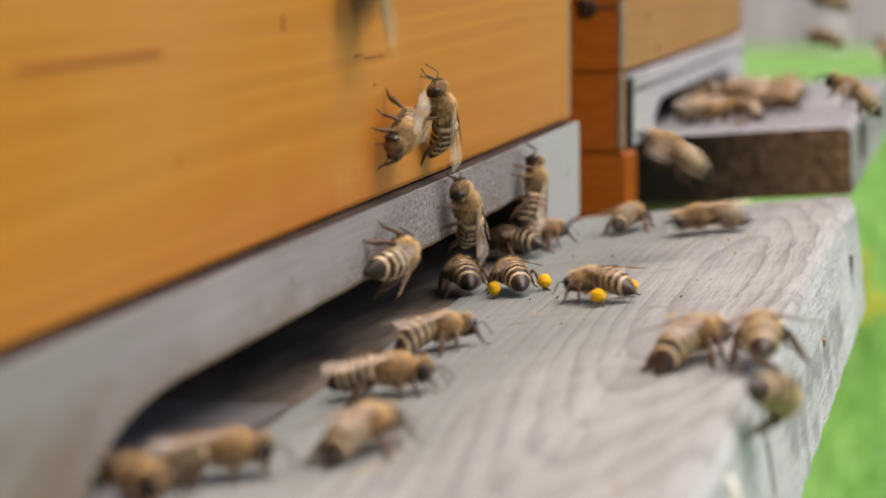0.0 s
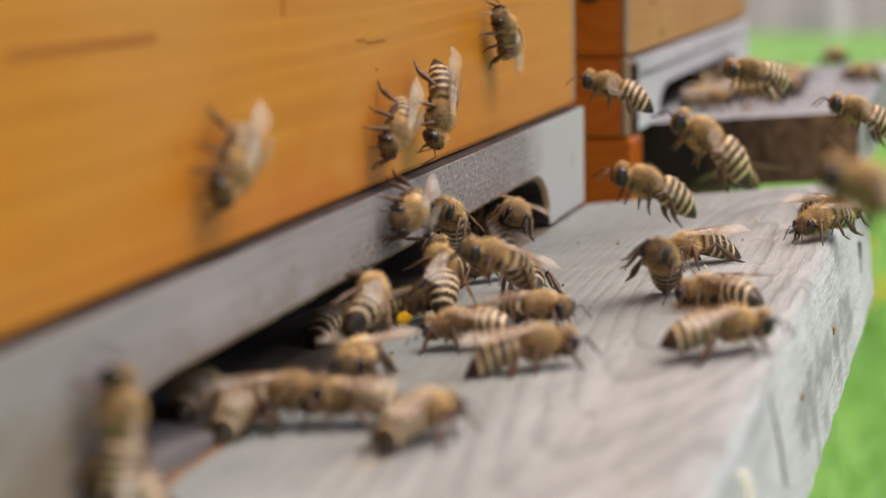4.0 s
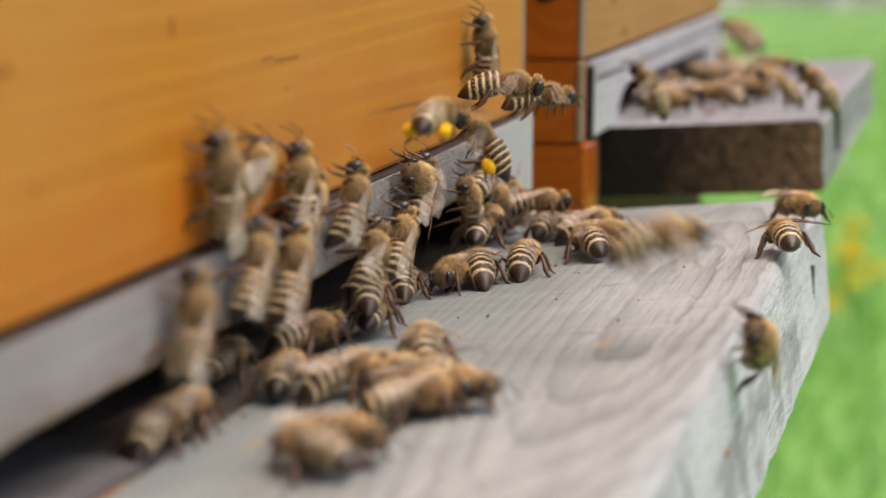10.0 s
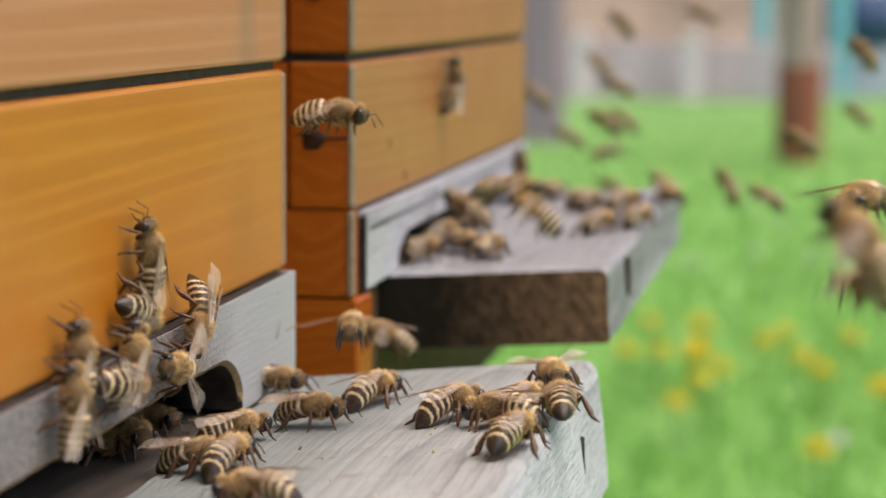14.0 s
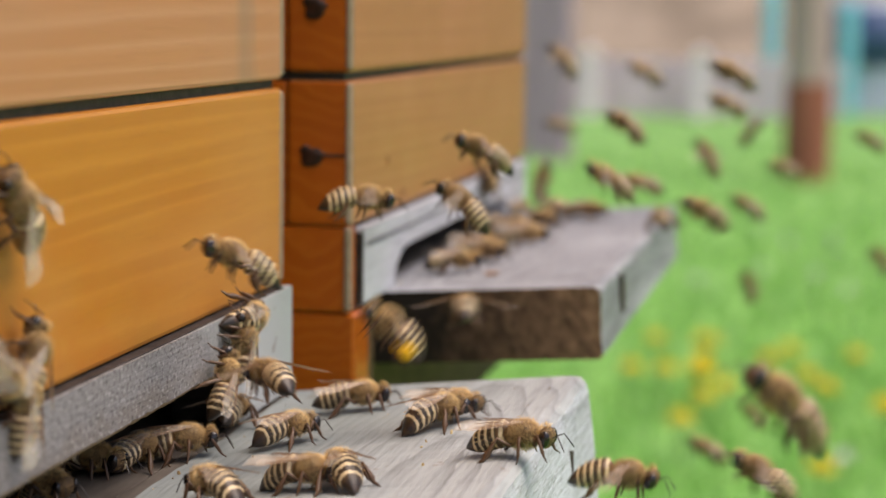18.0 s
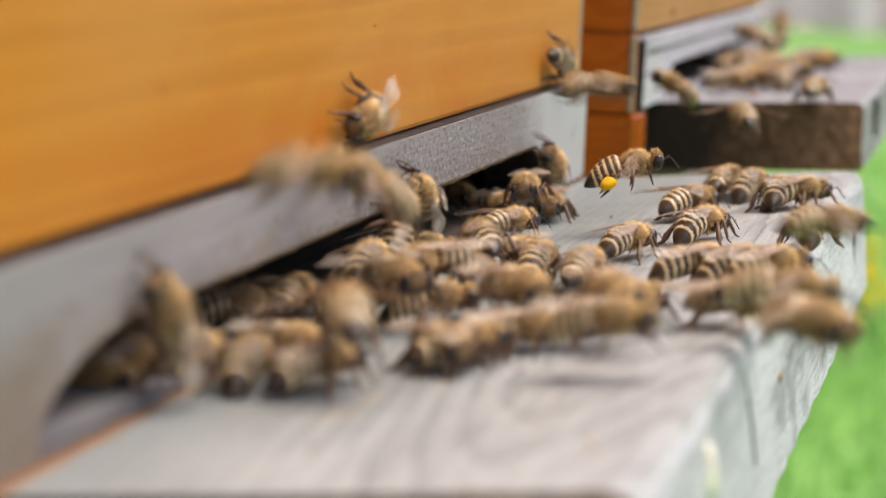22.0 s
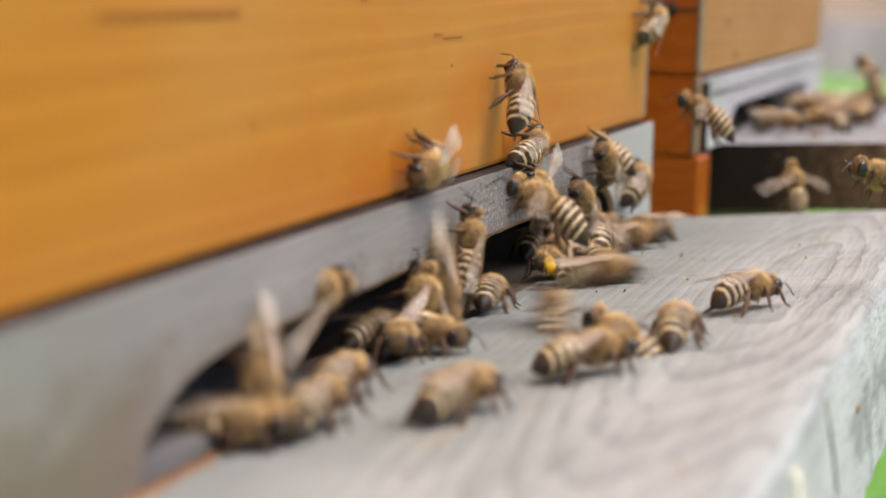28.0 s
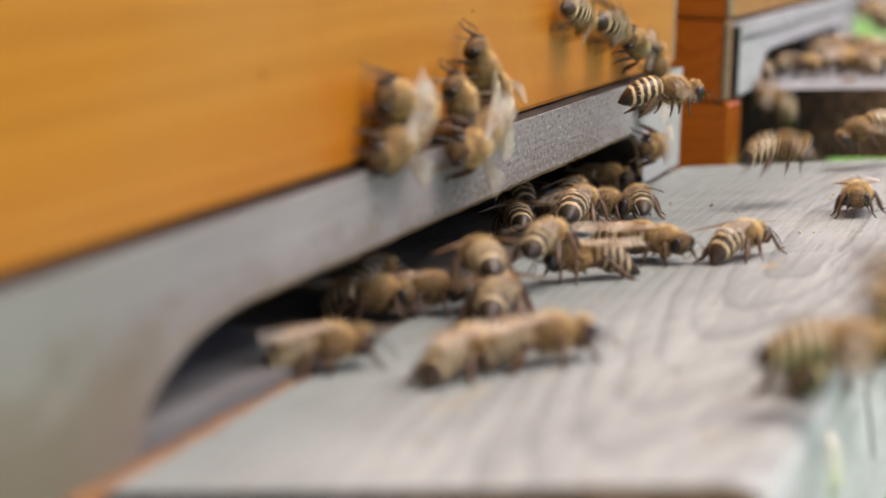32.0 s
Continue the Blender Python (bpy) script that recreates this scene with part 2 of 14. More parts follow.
GREY_STRIP = weathered("weathered_strip", (0.276, 0.270, 0.270), (0.2, 0.3, 0.01), 60.0, 0.7, paint_from=0.385, fibre=0.3)
PALE_STRIP = weathered("painted_strip", (0.46, 0.475, 0.505), (0.2, 0.6, 0.01), 60.0, 0.2)
k = Mat("sawn_end_grain", 0.9, spec=0.25)
n = k.noise(k.mapped((1, 1, 0.7)), 420, 6, 0.65)
scars = k.noise(k.turned(40, (1, 1, 0.22)), 620, 4, 0.6)
sep = k.t.nodes.new("ShaderNodeSeparateXYZ")
k.link(k.co, sep.inputs[0])
# shade on the inner half is painted in; the outer half stays brown
unshaded = k.ramp(k.mix(k.ramp(sep.outputs[0], [(0.010, G(0)), (0.052, G(1))]), n, 0.35), [(0.25, G(0)), (0.78, G(1))])
c = k.mix((0.012, 0.008, 0.006), k.ramp(n, [(0.3, (0.095, 0.048, 0.028)), (0.7, (0.31, 0.180, 0.115))]), unshaded)
k.color(k.mix(c, (0.018, 0.011, 0.007), k.ramp(scars, [(0.5, G(0)), (0.70, G(0.6))])))
k.bump(k.mix(n, scars, 0.5), 0.8, 0.0008)
END_GRAIN = k.m
# near-black that stands in for shade in gaps and on recessed faces
GAP_BLACK = plain_rough("gap_shade_black", (0.012, 0.010, 0.009), (0.05, 0.04, 0.035), 300, 0.6)
TRIM_GREY = plain_rough("bare_edge", (0.25, 0.19, 0.12), (0.34, 0.27, 0.19), 500, 0.75)
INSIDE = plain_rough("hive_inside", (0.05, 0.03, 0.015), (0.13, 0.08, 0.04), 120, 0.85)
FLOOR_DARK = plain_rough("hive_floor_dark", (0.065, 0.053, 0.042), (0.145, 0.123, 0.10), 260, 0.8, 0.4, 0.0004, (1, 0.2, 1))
LIP_GREY = plain_rough("grey_lip", (0.095, 0.092, 0.092), (0.18, 0.178, 0.180), 240, 0.8, 0.4, 0.0004, (1, 0.2, 1))
RESIN = plain_rough("resin", (0.17, 0.078, 0.028), (0.30, 0.145, 0.052), 600, 0.4)
SCRATCH = plain_rough("dark_varnish", (0.27, 0.082, 0.010), (0.36, 0.115, 0.014), 700, 0.5)
KNOT = plain_rough("knot_wood", (0.012, 0.006, 0.003), (0.06, 0.02, 0.008), 700, 0.5)


# ---- mesh helpers ----
def part(name, bm, material, parent=None, label="", smooth=False):
    """Links a bmesh as one mesh object under a thing or a part."""
    me = bpy.data.meshes.new(name)
    bm.to_mesh(me)
    bm.free()
    for k in material if isinstance(material, (list, tuple)) else [material]:
        me.materials.append(k)
    if smooth:
        for f in me.polygons:
            f.use_smooth = True
    ob = new(name, me)
    ob.parent = parent
    if label:
        ob["label"] = label
    return ob


def box(x0, x1, y0, y1, z0, z1, bevel=0.0, seg=2):
    bm = bmesh.new()
    bmesh.ops.create_cube(bm, size=1, matrix=Matrix.LocRotScale(((x0 + x1) / 2, (y0 + y1) / 2, (z0 + z1) / 2), None, (x1 - x0, y1 - y0, z1 - z0)))
    if bevel:
        bmesh.ops.bevel(bm, geom=bm.edges[:], offset=bevel, segments=seg, affect="EDGES", profile=0.6)
    return bm


def prism(outline, axis, a, b):
    """Extrudes an outline in the other two axes from a to b along axis (0: x, 1: y)."""
    bm = bmesh.new()
    def at(p, v):
        return (v, p[0], p[1]) if axis == 0 else (p[0], v, p[1])
    low = [bm.verts.new(at(p, a)) for p in outline]
    high = [bm.verts.new(at(p, b)) for p in outline]
    n = len(outline)
    for i in range(n):
        bm.faces.new((low[i], low[(i + 1) % n], high[(i + 1) % n], high[i]))
    bm.faces.new(low)
    bm.faces.new(high)
    bmesh.ops.recalc_face_normals(bm, faces=bm.faces[:])
    return bm


def tube(points, radii, sides=6, bm=None):
    """A tapered tube through points."""
    bm = bm or bmesh.new()
    rings = []
    for i, p in enumerate(points):
        d = Vector(points[min(i + 1, len(points) - 1)]) - Vector(points[max(i - 1, 0)])
        q = d.to_track_quat("Z", "Y")
        rings.append([bm.verts.new(Vector(p) + q @ Vector((radii[i] * math.cos(2 * math.pi * k / sides), radii[i] * math.sin(2 * math.pi * k / sides), 0))) for k in range(sides)])
    for a, b in zip(rings, rings[1:]):
        for k in range(sides):
            bm.faces.new((a[k], a[(k + 1) % sides], b[(k + 1) % sides], b[k]))
    bm.faces.new(rings[0][::-1])
    bm.faces.new(rings[-1])
    return bm


def thing(name, label, category, group="", at=(0, 0, 0)):
    return tagged(new(name), label, category, group) if at == (0, 0, 0) else tagged(moved(new(name), at), label, category, group)


def moved(ob, at):
    ob.location = at
    return ob


def wobble(bm, amount, scale, cuts_len=0.0):
    """Makes edges a little uneven."""
    for v in bm.verts:
        n = noise.noise_vector(v.co * scale)
        v.co += n * amount
    return bm


# ---- ground and distance ----
GROUND = -0.48
k = Mat("meadow", 0.9, spec=0.2)
n1, n2 = k.noise(k.mapped((1, 1, 1)), 3.0, 5), k.noise(k.mapped((1, 1, 1)), 45.0, 4)
k.color(k.mix(k.ramp(n1, [(0.35, (0.125, 0.285, 0.070)), (0.7, (0.190, 0.385, 0.112))]), (0.13, 0.25, 0.03), k.ramp(n2, [(0.5, G(0)), (0.7, G(0.4))])))
k.bump(n2, 0.6, 0.02)
MEADOW = k.m
bm = bmesh.new()
bmesh.ops.create_grid(bm, x_segments=80, y_segments=80, size=1, matrix=Matrix.Diagonal((700, 700, 1, 1)))
for v in bm.verts:
    r = math.hypot(v.co.x, v.co.y)
    v.co.z = GROUND + (0.03 * noise.noise(v.co * 0.05) if r > 30 else 0)
tagged(part("ground", bm, MEADOW), "bright green mown lawn reaching into the distance", "lawn", kind="structure")

k = Mat("grass_blade", 0.55, spec=0.3)
info = k.t.nodes.new("ShaderNodeNewGeometry").outputs["Random Per Island"]
k.color(k.ramp(info, [(0.0, (0.215, 0.46, 0.088)), (0.5, (0.30, 0.61, 0.145)), (1.0, (0.41, 0.72, 0.215))]))
BLADE = k.m
rng = random.Random(5)
verts, faces = [], []
for i in range(30000):
    d = rng.triangular(0.5, 9.5, 3.0)
    a = rng.gauss(0.09, 0.30)
    x, y = d * math.sin(a) - 0.02, d * math.cos(a)
    h, w, tw = rng.uniform(0.02, 0.055), rng.uniform(0.002, 0.0045), rng.uniform(0, 6.28)
    lx, ly = rng.gauss(0, 0.35) * h, rng.gauss(0, 0.35) * h
    cx, cy, b = math.cos(tw) * w, math.sin(tw) * w, len(verts)
    verts += [(x - cx, y - cy, GROUND - 0.002), (x + cx, y + cy, GROUND - 0.002), (x + lx * 0.4 + cx * 0.7, y + ly * 0.4 + cy * 0.7, GROUND + h * 0.6),
              (x + lx * 0.4 - cx * 0.7, y + ly * 0.4 - cy * 0.7, GROUND + h * 0.6), (x + lx, y + ly, GROUND + h)]
    faces += [(b, b + 1, b + 2, b + 3), (b + 3, b + 2, b + 4)]
me = bpy.data.meshes.new("grass")
me.from_pydata(verts, [], faces)
me.materials.append(BLADE)
tagged(new("grass", me), "fresh green blades of meadow grass", "grass", kind="stuff")

PETAL = plain_rough("dandelion_petal", (0.80, 0.62, 0.01), (0.88, 0.74, 0.03), 300, 0.6)
DAISY = plain_rough("daisy_petal", (0.72, 0.72, 0.70), (0.85, 0.85, 0.82), 200, 0.6)
STALK = plain_rough("stalk_green", (0.10, 0.22, 0.03), (0.18, 0.32, 0.06), 200, 0.6)


def flower(name, label, petal_mat, radius, stem, petals, at):
    t = thing(name, label, "flower", name + "s in the lawn", at)
    part("stem", tube([(0, 0, -0.005), (0.004, 0.002, stem * 0.5), (0, 0, stem)], [0.0022, 0.002, 0.002], 5), STALK, t)
    bm = bmesh.new()
    r2 = random.Random(3)
    for layer in range(3):
        for i in range(petals):
            a = 6.283 * (i + 0.5 * layer) / petals + r2.uniform(-0.1, 0.1)
            r, up = radius * (1 - 0.22 * layer), 0.25 * radius * (layer + 0.3)
            c, s = math.cos(a), math.sin(a)
            w = radius * 0.16
            p = [(0, 0, stem), (r * 0.6 * c - w * s, r * 0.6 * s + w * c, stem + up), (r * c, r * s, stem + up * 1.1), (r * 0.6 * c + w * s, r * 0.6 * s - w * c, stem + up)]
            bm.faces.new([bm.verts.new(q) for q in p])
    part("bloom", bm, petal_mat, t)
    return t


rng = random.Random(11)
dand = flower("dandelion", "yellow dandelion in bloom in the grass", PETAL, 0.019, 0.07, 16, (-0.177, 3.154, GROUND))
for x, y in [(-0.185, 2.895), (-0.139, 2.896), (-0.11, 3.165), (-0.097, 3.157), (-0.097, 2.978), (-0.095, 2.884), (-0.087, 2.9), (-0.053, 2.785), (-0.074, 2.699), (-0.091, 2.545), (0.02, 3.106), (-0.005, 3.014), (0.048, 2.896), (0.075, 2.803), (0.113, 3.078), (0.145, 2.685), (0.155, 2.706), (0.076, 2.316),
             (0.2, 3.2), (0.27, 2.75), (0.24, 3.6), (0.3, 3.05)]:
    copy_thing(dand, pose(x, y, GROUND, 0, 0, rng.uniform(0, 360)))
dais = flower("daisy", "small white daisy in the grass", DAISY, 0.013, 0.05, 12, (-0.181, 4.037, GROUND))
for x, y in [(-0.067, 4.248), (0.038, 4.182), (0.101, 3.943), (0.098, 2.474), (0.064, 4.642), (-0.112, 5.089), (-0.031, 4.791), (0.3, 4.2), (0.45, 4.9)]:
    copy_thing(dais, pose(x, y, GROUND, 0, 0, rng.uniform(0, 360)))
for i in range(8):
    copy_thing(dais, pose(rng.uniform(-0.25, 0.75), rng.uniform(4.6, 6.0), GROUND, 0, 0, rng.uniform(0, 360)))

# fence, bank, posts and barrel behind the lawn
FENCE = plain_rough("bleached_fence", (0.53, 0.43, 0.49), (0.70, 0.58, 0.66), 9, 0.85, 0.3, 0.004, (1, 1, 0.1))
WHITE = plain_rough("white_paint", (0.76, 0.64, 0.71), (0.88, 0.76, 0.83), 6, 0.6)
POST_GREY = plain_rough("post_grey", (0.29, 0.215, 0.265), (0.42, 0.325, 0.39), 22, 0.85, 0.4, 0.004, (1, 1, 0.08))
POST_RED = plain_rough("post_red", (0.21, 0.066, 0.038), (0.31, 0.115, 0.070), 22, 0.7, 0.3, 0.003, (1, 1, 0.2))
POST_BROWN = plain_rough("post_brown", (0.34, 0.250, 0.232), (0.50, 0.385, 0.350), 22, 0.8, 0.3, 0.003, (1, 1, 0.2))
BANK = plain_rough("dry_bank", (0.165, 0.130, 0.092), (0.33, 0.268, 0.20), 1.6, 0.95, 0.8, 0.2)
fence = thing("garden_fence", "low fence of bleached upright boards beyond the lawn", "fence", at=(0, 11.6, GROUND))
for i in range(28):
    part("board", box(-3.6 + i * 0.13, -3.6 + i * 0.13 + 0.122, -0.012, 0.012, 0, 0.30 + 0.012 * rng.random(), 0.003, 1), FENCE, fence)
for z in (0.07, 0.23):
    part("rail", box(-3.65, 0.06, 0.012, 0.05, z, z + 0.05, 0.003, 1), FENCE, fence)
for x in (-1.30, -0.70):
    p = thing("fence_post", "white painted fence post before the board fence", "post", "white fence posts", (x, 11.4, GROUND))
    part("shaft", box(-0.045, 0.045, -0.045, 0.045, -0.05, 0.34, 0.004, 1), WHITE, p)
    part("cap", prism([(-0.055, 0.34), (0.055, 0.34), (0, 0.385)], 1, -0.055, 0.055), WHITE, p)
bm = bmesh.new()
bmesh.ops.create_grid(bm, x_segments=90, y_segments=24, size=1, matrix=Matrix.Translation((0, 26, 0)) @ Matrix.Diagonal((60, 14, 1, 1)))
for v in bm.verts:
    s = max(0, min(1, (v.co.y - 12.3) / 9))
    v.co.z = GROUND - 0.05 + 3.2 * s * s * (3 - 2 * s) + 0.5 * s * noise.noise(v.co * 0.5)
tagged(part("backdrop_bank", bm, BANK, smooth=True), "brown dry earth bank behind the fence", "bank", kind="structure")
p = thing("grey_post", "weathered grey square timber post standing in the lawn", "post", at=(-1.035, 7.95, GROUND))
part("shaft", box(-0.088, 0.088, -0.088, 0.088, -0.05, 2.3, 0.008), POST_GREY, p)
part("base_shoe", box(-0.093, 0.093, -0.093, 0.093, -0.02, 0.02, 0.003, 1), POST_GREY, p)
p = thing("painted_post", "red-brown painted round post with a bare grey top", "post", at=(-0.045, 7.13, GROUND))
part("painted_shaft", tube([(0, 0, -0.05), (0, 0, -0.04), (0, 0, 0.325), (0, 0, 0.33)], [0.078, 0.078, 0.077, 0.076], 20), POST_RED, p, "red-brown painted lower shaft", True)
part("bare_shaft", tube([(0, 0, 0.33), (0, 0, 0.335), (0, 0, 2.29), (0, 0, 2.3)], [0.074, 0.074, 0.07, 0.068], 20), POST_BROWN, p, "bare grey upper shaft", True)
BLUE = plain_rough("blue_plastic", (0.03, 0.06, 0.14), (0.05, 0.10, 0.22), 5, 0.35)
PALEBLUE = plain_rough("pale_blue_plastic", (0.46, 0.50, 0.66), (0.58, 0.60, 0.76), 5, 0.4)
TEAL = plain_rough("teal_paint", (0.16, 0.52, 0.60), (0.22, 0.62, 0.70), 8, 0.5)
p = thing("water_barrel", "dark blue barrel on a pale blue stand beyond the fence", "barrel", at=(0.17, 12.4, GROUND))
part("stand", box(-0.22, 0.22, -0.2, 0.2, -0.02, 0.28, 0.02), PALEBLUE, p, "pale blue stand")
part("drum", tube([(0, 0, 0.28), (0, 0, 0.30), (0, 0, 0.42), (0, 0, 0.44), (0, 0, 0.46), (0, 0, 0.58), (0, 0, 0.60)], [0.25, 0.27, 0.27, 0.285, 0.27, 0.27, 0.24], 24), BLUE, p, smooth=True)
part("lid", tube([(0, 0, 0.60), (0, 0, 0.66)], [0.25, 0.24], 20), PALEBLUE, p)
for x, y, h in ((-0.36, 12.1, 0.68), (0.07, 12.0, 0.60)):
    p = thing("teal_pole", "thin teal painted pole behind the fence", "pole", "teal poles", (x, y, GROUND))
    part("shaft", tube([(0, 0, -0.05), (0, 0, h)], [0.05, 0.048], 12), TEAL, p)
    part("cap", tube([(0, 0, h), (0, 0, h + 0.03)], [0.055, 0.03], 12), TEAL, p)

# ---- hives ----
SLOPE = 0.0053 / 0.052


def strip_outline(y0, y1, z0, z1, n0, n1, nz, curve):
    """Front of an entrance strip with one long notch cut into its lower edge."""
    pts = [(y0, z0)]
    for i in range(11):
        a = math.pi / 2 * i / 10
        pts.append((n0 + curve * (1 - math.cos(a)), z0 + (nz - z0) * math.sin(a)))
    for i in range(1, 90):
        y = n0 + curve + (n1 - n0 - 1.5 * curve) * i / 90
        pts.append((y, nz + 0.00022 * noise.noise(Vector((y * 420, 0, 3))) + 0.00025 * noise.noise(Vector((y * 90, 5, 0)))))
    for i in range(11):
        a = math.pi / 2 * (1 - i / 10)
        pts.append((n1 - curve * 0.5 * (1 - math.cos(a)), z0 + (nz - z0) * math.sin(a)))
    return pts + [(y1, z0), (y1, z1), (y0, z1)]


def hive_box(name, label, xf, y0, y1, z0, z1, front, side, depth=0.26, t=0.012, edge=True):
    h = thing(name, label, "beehive box", "stacked hive boxes")
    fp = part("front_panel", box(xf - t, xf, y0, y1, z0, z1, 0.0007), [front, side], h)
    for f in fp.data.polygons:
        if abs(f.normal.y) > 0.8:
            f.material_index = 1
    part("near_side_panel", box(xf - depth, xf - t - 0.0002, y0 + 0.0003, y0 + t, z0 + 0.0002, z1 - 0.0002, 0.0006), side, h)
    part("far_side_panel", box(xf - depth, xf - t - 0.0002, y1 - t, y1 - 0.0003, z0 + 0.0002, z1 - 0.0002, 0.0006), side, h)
    part("back_panel", box(xf - depth - t, xf - depth - 0.0002, y0, y1, z0, z1, 0.0007), front, h)
    if edge:
        for name2, ya, yb in (("near_edge_trim", y0 - 0.0003, y0 + 0.0011), ("far_edge_trim", y1 - 0.0011, y1 + 0.0003)):
            part(name2, box(xf - 0.0011, xf + 0.0004, ya, yb, z0 + 0.0004, z1 - 0.0004, 0.0005, 1), TRIM_GREY, h, "bare pale edge of the corner joint")
    return h


# near hive
N0, N1 = 0.150, 0.461
fl = thing("hive_floor", "weathered grey hive floor with a notched entrance strip and landing board", "beehive floor", "hive floors")
WORN = plain_rough("worn_wood_edge", (0.20, 0.135, 0.065), (0.34, 0.245, 0.13), 420, 0.8, 0.4, 0.0003, (1, 0.3, 1))
bm = prism(strip_outline(N0, N1, 0.0004, 0.0184, 0.2325, 0.429, 0.0094, 0.024), 0, -0.011, 0.0)
rim = [e for e in bm.edges if all(v.co.x > -0.001 and 0.0010 < v.co.z < 0.0105 for v in e.verts)]
bmesh.ops.bevel(bm, geom=rim, offset=0.0008, segments=1, affect="EDGES")
# slot 1: worn rim; slot 2: notch's far inner end, blackened as shade
for f in bm.faces:
    if f.normal.x > 0.3 and f.normal.x < 0.9:
        f.material_index = 1
    elif f.normal.y < -0.2 and f.calc_center_median().y > 0.4 and f.calc_center_median().y < 0.45:
        f.material_index = 2
part("entrance_strip", bm, [GREY_STRIP, WORN, GAP_BLACK], fl, "grey wooden entrance strip with a long dark notch")
part("floor_lip", prism([(0.214, -0.010), (0.214, 0.0030), (0.236, 0.0029), (0.262, 0.0017), (0.290, 0.0001), (0.290, -0.010)], 0, -0.024, -0.0004), LIP_GREY, fl, "raised grey lip of the floor board")
# floor colour includes the darkness of the hive's interior
part("floor_board", box(-0.26, -0.0022, N0, N1, -0.014, -0.0005, 0.0005, 1), FLOOR_DARK, fl, "floor board inside the entrance, its dark colour holding the shade")
part("resin_seam", wobble(tube([(0.0002, 0.2185 + 0.0022 * i, -0.0005 + 0.00001 * i) for i in range(27)], [0.0014 - 0.00045 * (i / 10) ** 0.7 for i in range(27)], 10), 0.00025, 260), RESIN, fl, "amber resin along the board joint")
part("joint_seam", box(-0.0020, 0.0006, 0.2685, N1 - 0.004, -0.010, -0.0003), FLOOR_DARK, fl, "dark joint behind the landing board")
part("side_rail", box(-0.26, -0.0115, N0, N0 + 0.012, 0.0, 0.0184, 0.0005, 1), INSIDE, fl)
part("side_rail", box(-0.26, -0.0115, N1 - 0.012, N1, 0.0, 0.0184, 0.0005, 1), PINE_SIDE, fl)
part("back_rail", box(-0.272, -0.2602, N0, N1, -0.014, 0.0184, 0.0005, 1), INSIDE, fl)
out = [(0.0008, -0.0162), (0.0008, 0.0002), (0.025, 0.025 * SLOPE + 0.0001), (0.0493, 0.0493 * SLOPE), (0.0508, 0.0048), (0.0517, 0.0040), (0.0522, 0.0024), (0.0532, -0.006), (0.0541, -0.0158), (0.0536, -0.0166), (0.03, -0.0166)]
bm = prism(out, 1, 0.2305, 0.460)
bmesh.ops.subdivide_edges(bm, edges=[e for e in bm.edges if abs(e.verts[0].co.y - e.verts[1].co.y) > 0.1], cuts=70, use_grid_fill=True)
for v in bm.verts:
    if v.co.y < 0.2306:
        v.co.y -= 0.0015 + 0.0058 * (1 - min(1, v.co.x / 0.052))
wobble(bm, 0.00035, 160)
EDGE_PAINT = weathered("flaking_edge_paint", (0.50, 0.525, 0.575), (0.30, 0.35, 0.2), 120.0, 0.3, flakes=0.6)
board1 = part("landing_board", bm, [GREY_BOARD, END_GRAIN, EDGE_PAINT], fl, "bleached grey landing board with arched grain")
for f in board1.data.polygons:
    if abs(f.normal.y) > 0.9 and f.center.y < 0.24:
        f.material_index = 1
    elif f.normal.x > 0.8:
        f.material_index = 2
b = part("resin_drip", tube([(0.0524, 0.2607, 0.0018), (0.0529, 0.2607, 0.0006), (0.0531, 0.2607, -0.0022), (0.0530, 0.2607, -0.0044)], [0.0003, 0.0006, 0.0010, 0.0003], 10), Mat("clear_resin", 0.06, spec=0.8).color((0.72, 0.72, 0.60)).m, fl, "pale glossy resin drip", True)
part("fleck", box(0.0524, 0.0533, 0.3185, 0.3205, -0.0048, -0.0039, 0.0002, 1), RESIN, fl, "small orange wood fleck")
part("fleck", box(0.0524, 0.0534, 0.3683, 0.3704, -0.0062, -0.0050, 0.0002, 1), RESIN, fl, "small orange wood fleck")
part("crack", tube([(0.0515, 0.2880, 0.0038), (0.05215, 0.2893, 0.0022), (0.0525, 0.2910, -0.0005), (0.0529, 0.2925, -0.0035), (0.0534, 0.2954, -0.0090)], [0.00025, 0.0003, 0.00028, 0.0003, 0.0002], 5), FLOOR_DARK, fl, "thin upright split in the board's edge")
part("crack", prism([(0.4318, -0.0020), (0.4322, -0.0020), (0.4330, -0.0055), (0.4341, -0.0070), (0.4344, -0.0112), (0.4339, -0.0112), (0.4333, -0.0074), (0.4323, -0.0056)], 0, 0.0520, 0.0533), FLOOR_DARK, fl, "dark split in the board's edge")
lower = hive_box("hive_box", "golden oiled pine hive box above the entrance strip", -0.0020, N0, N1, 0.0188, 0.0525, PINE, PINE_SIDE)
# dark sliver darkens the lit ledge where the box should shade it
part("propolis_line", box(-0.0028, -0.0004, N0 + 0.001, N1 - 0.003, 0.01842, 0.0186, 0.00005, 1), GAP_BLACK, lower, "dark sliver painted as shade on the strip's top edge")
# black filler puts the shade of the open gap below the box
part("gasket", box(-0.26, -0.0030, N0 + 0.001, N1 - 0.0006, 0.0184, 0.0188), GAP_BLACK, lower, "black filler for the shaded gap under the box")
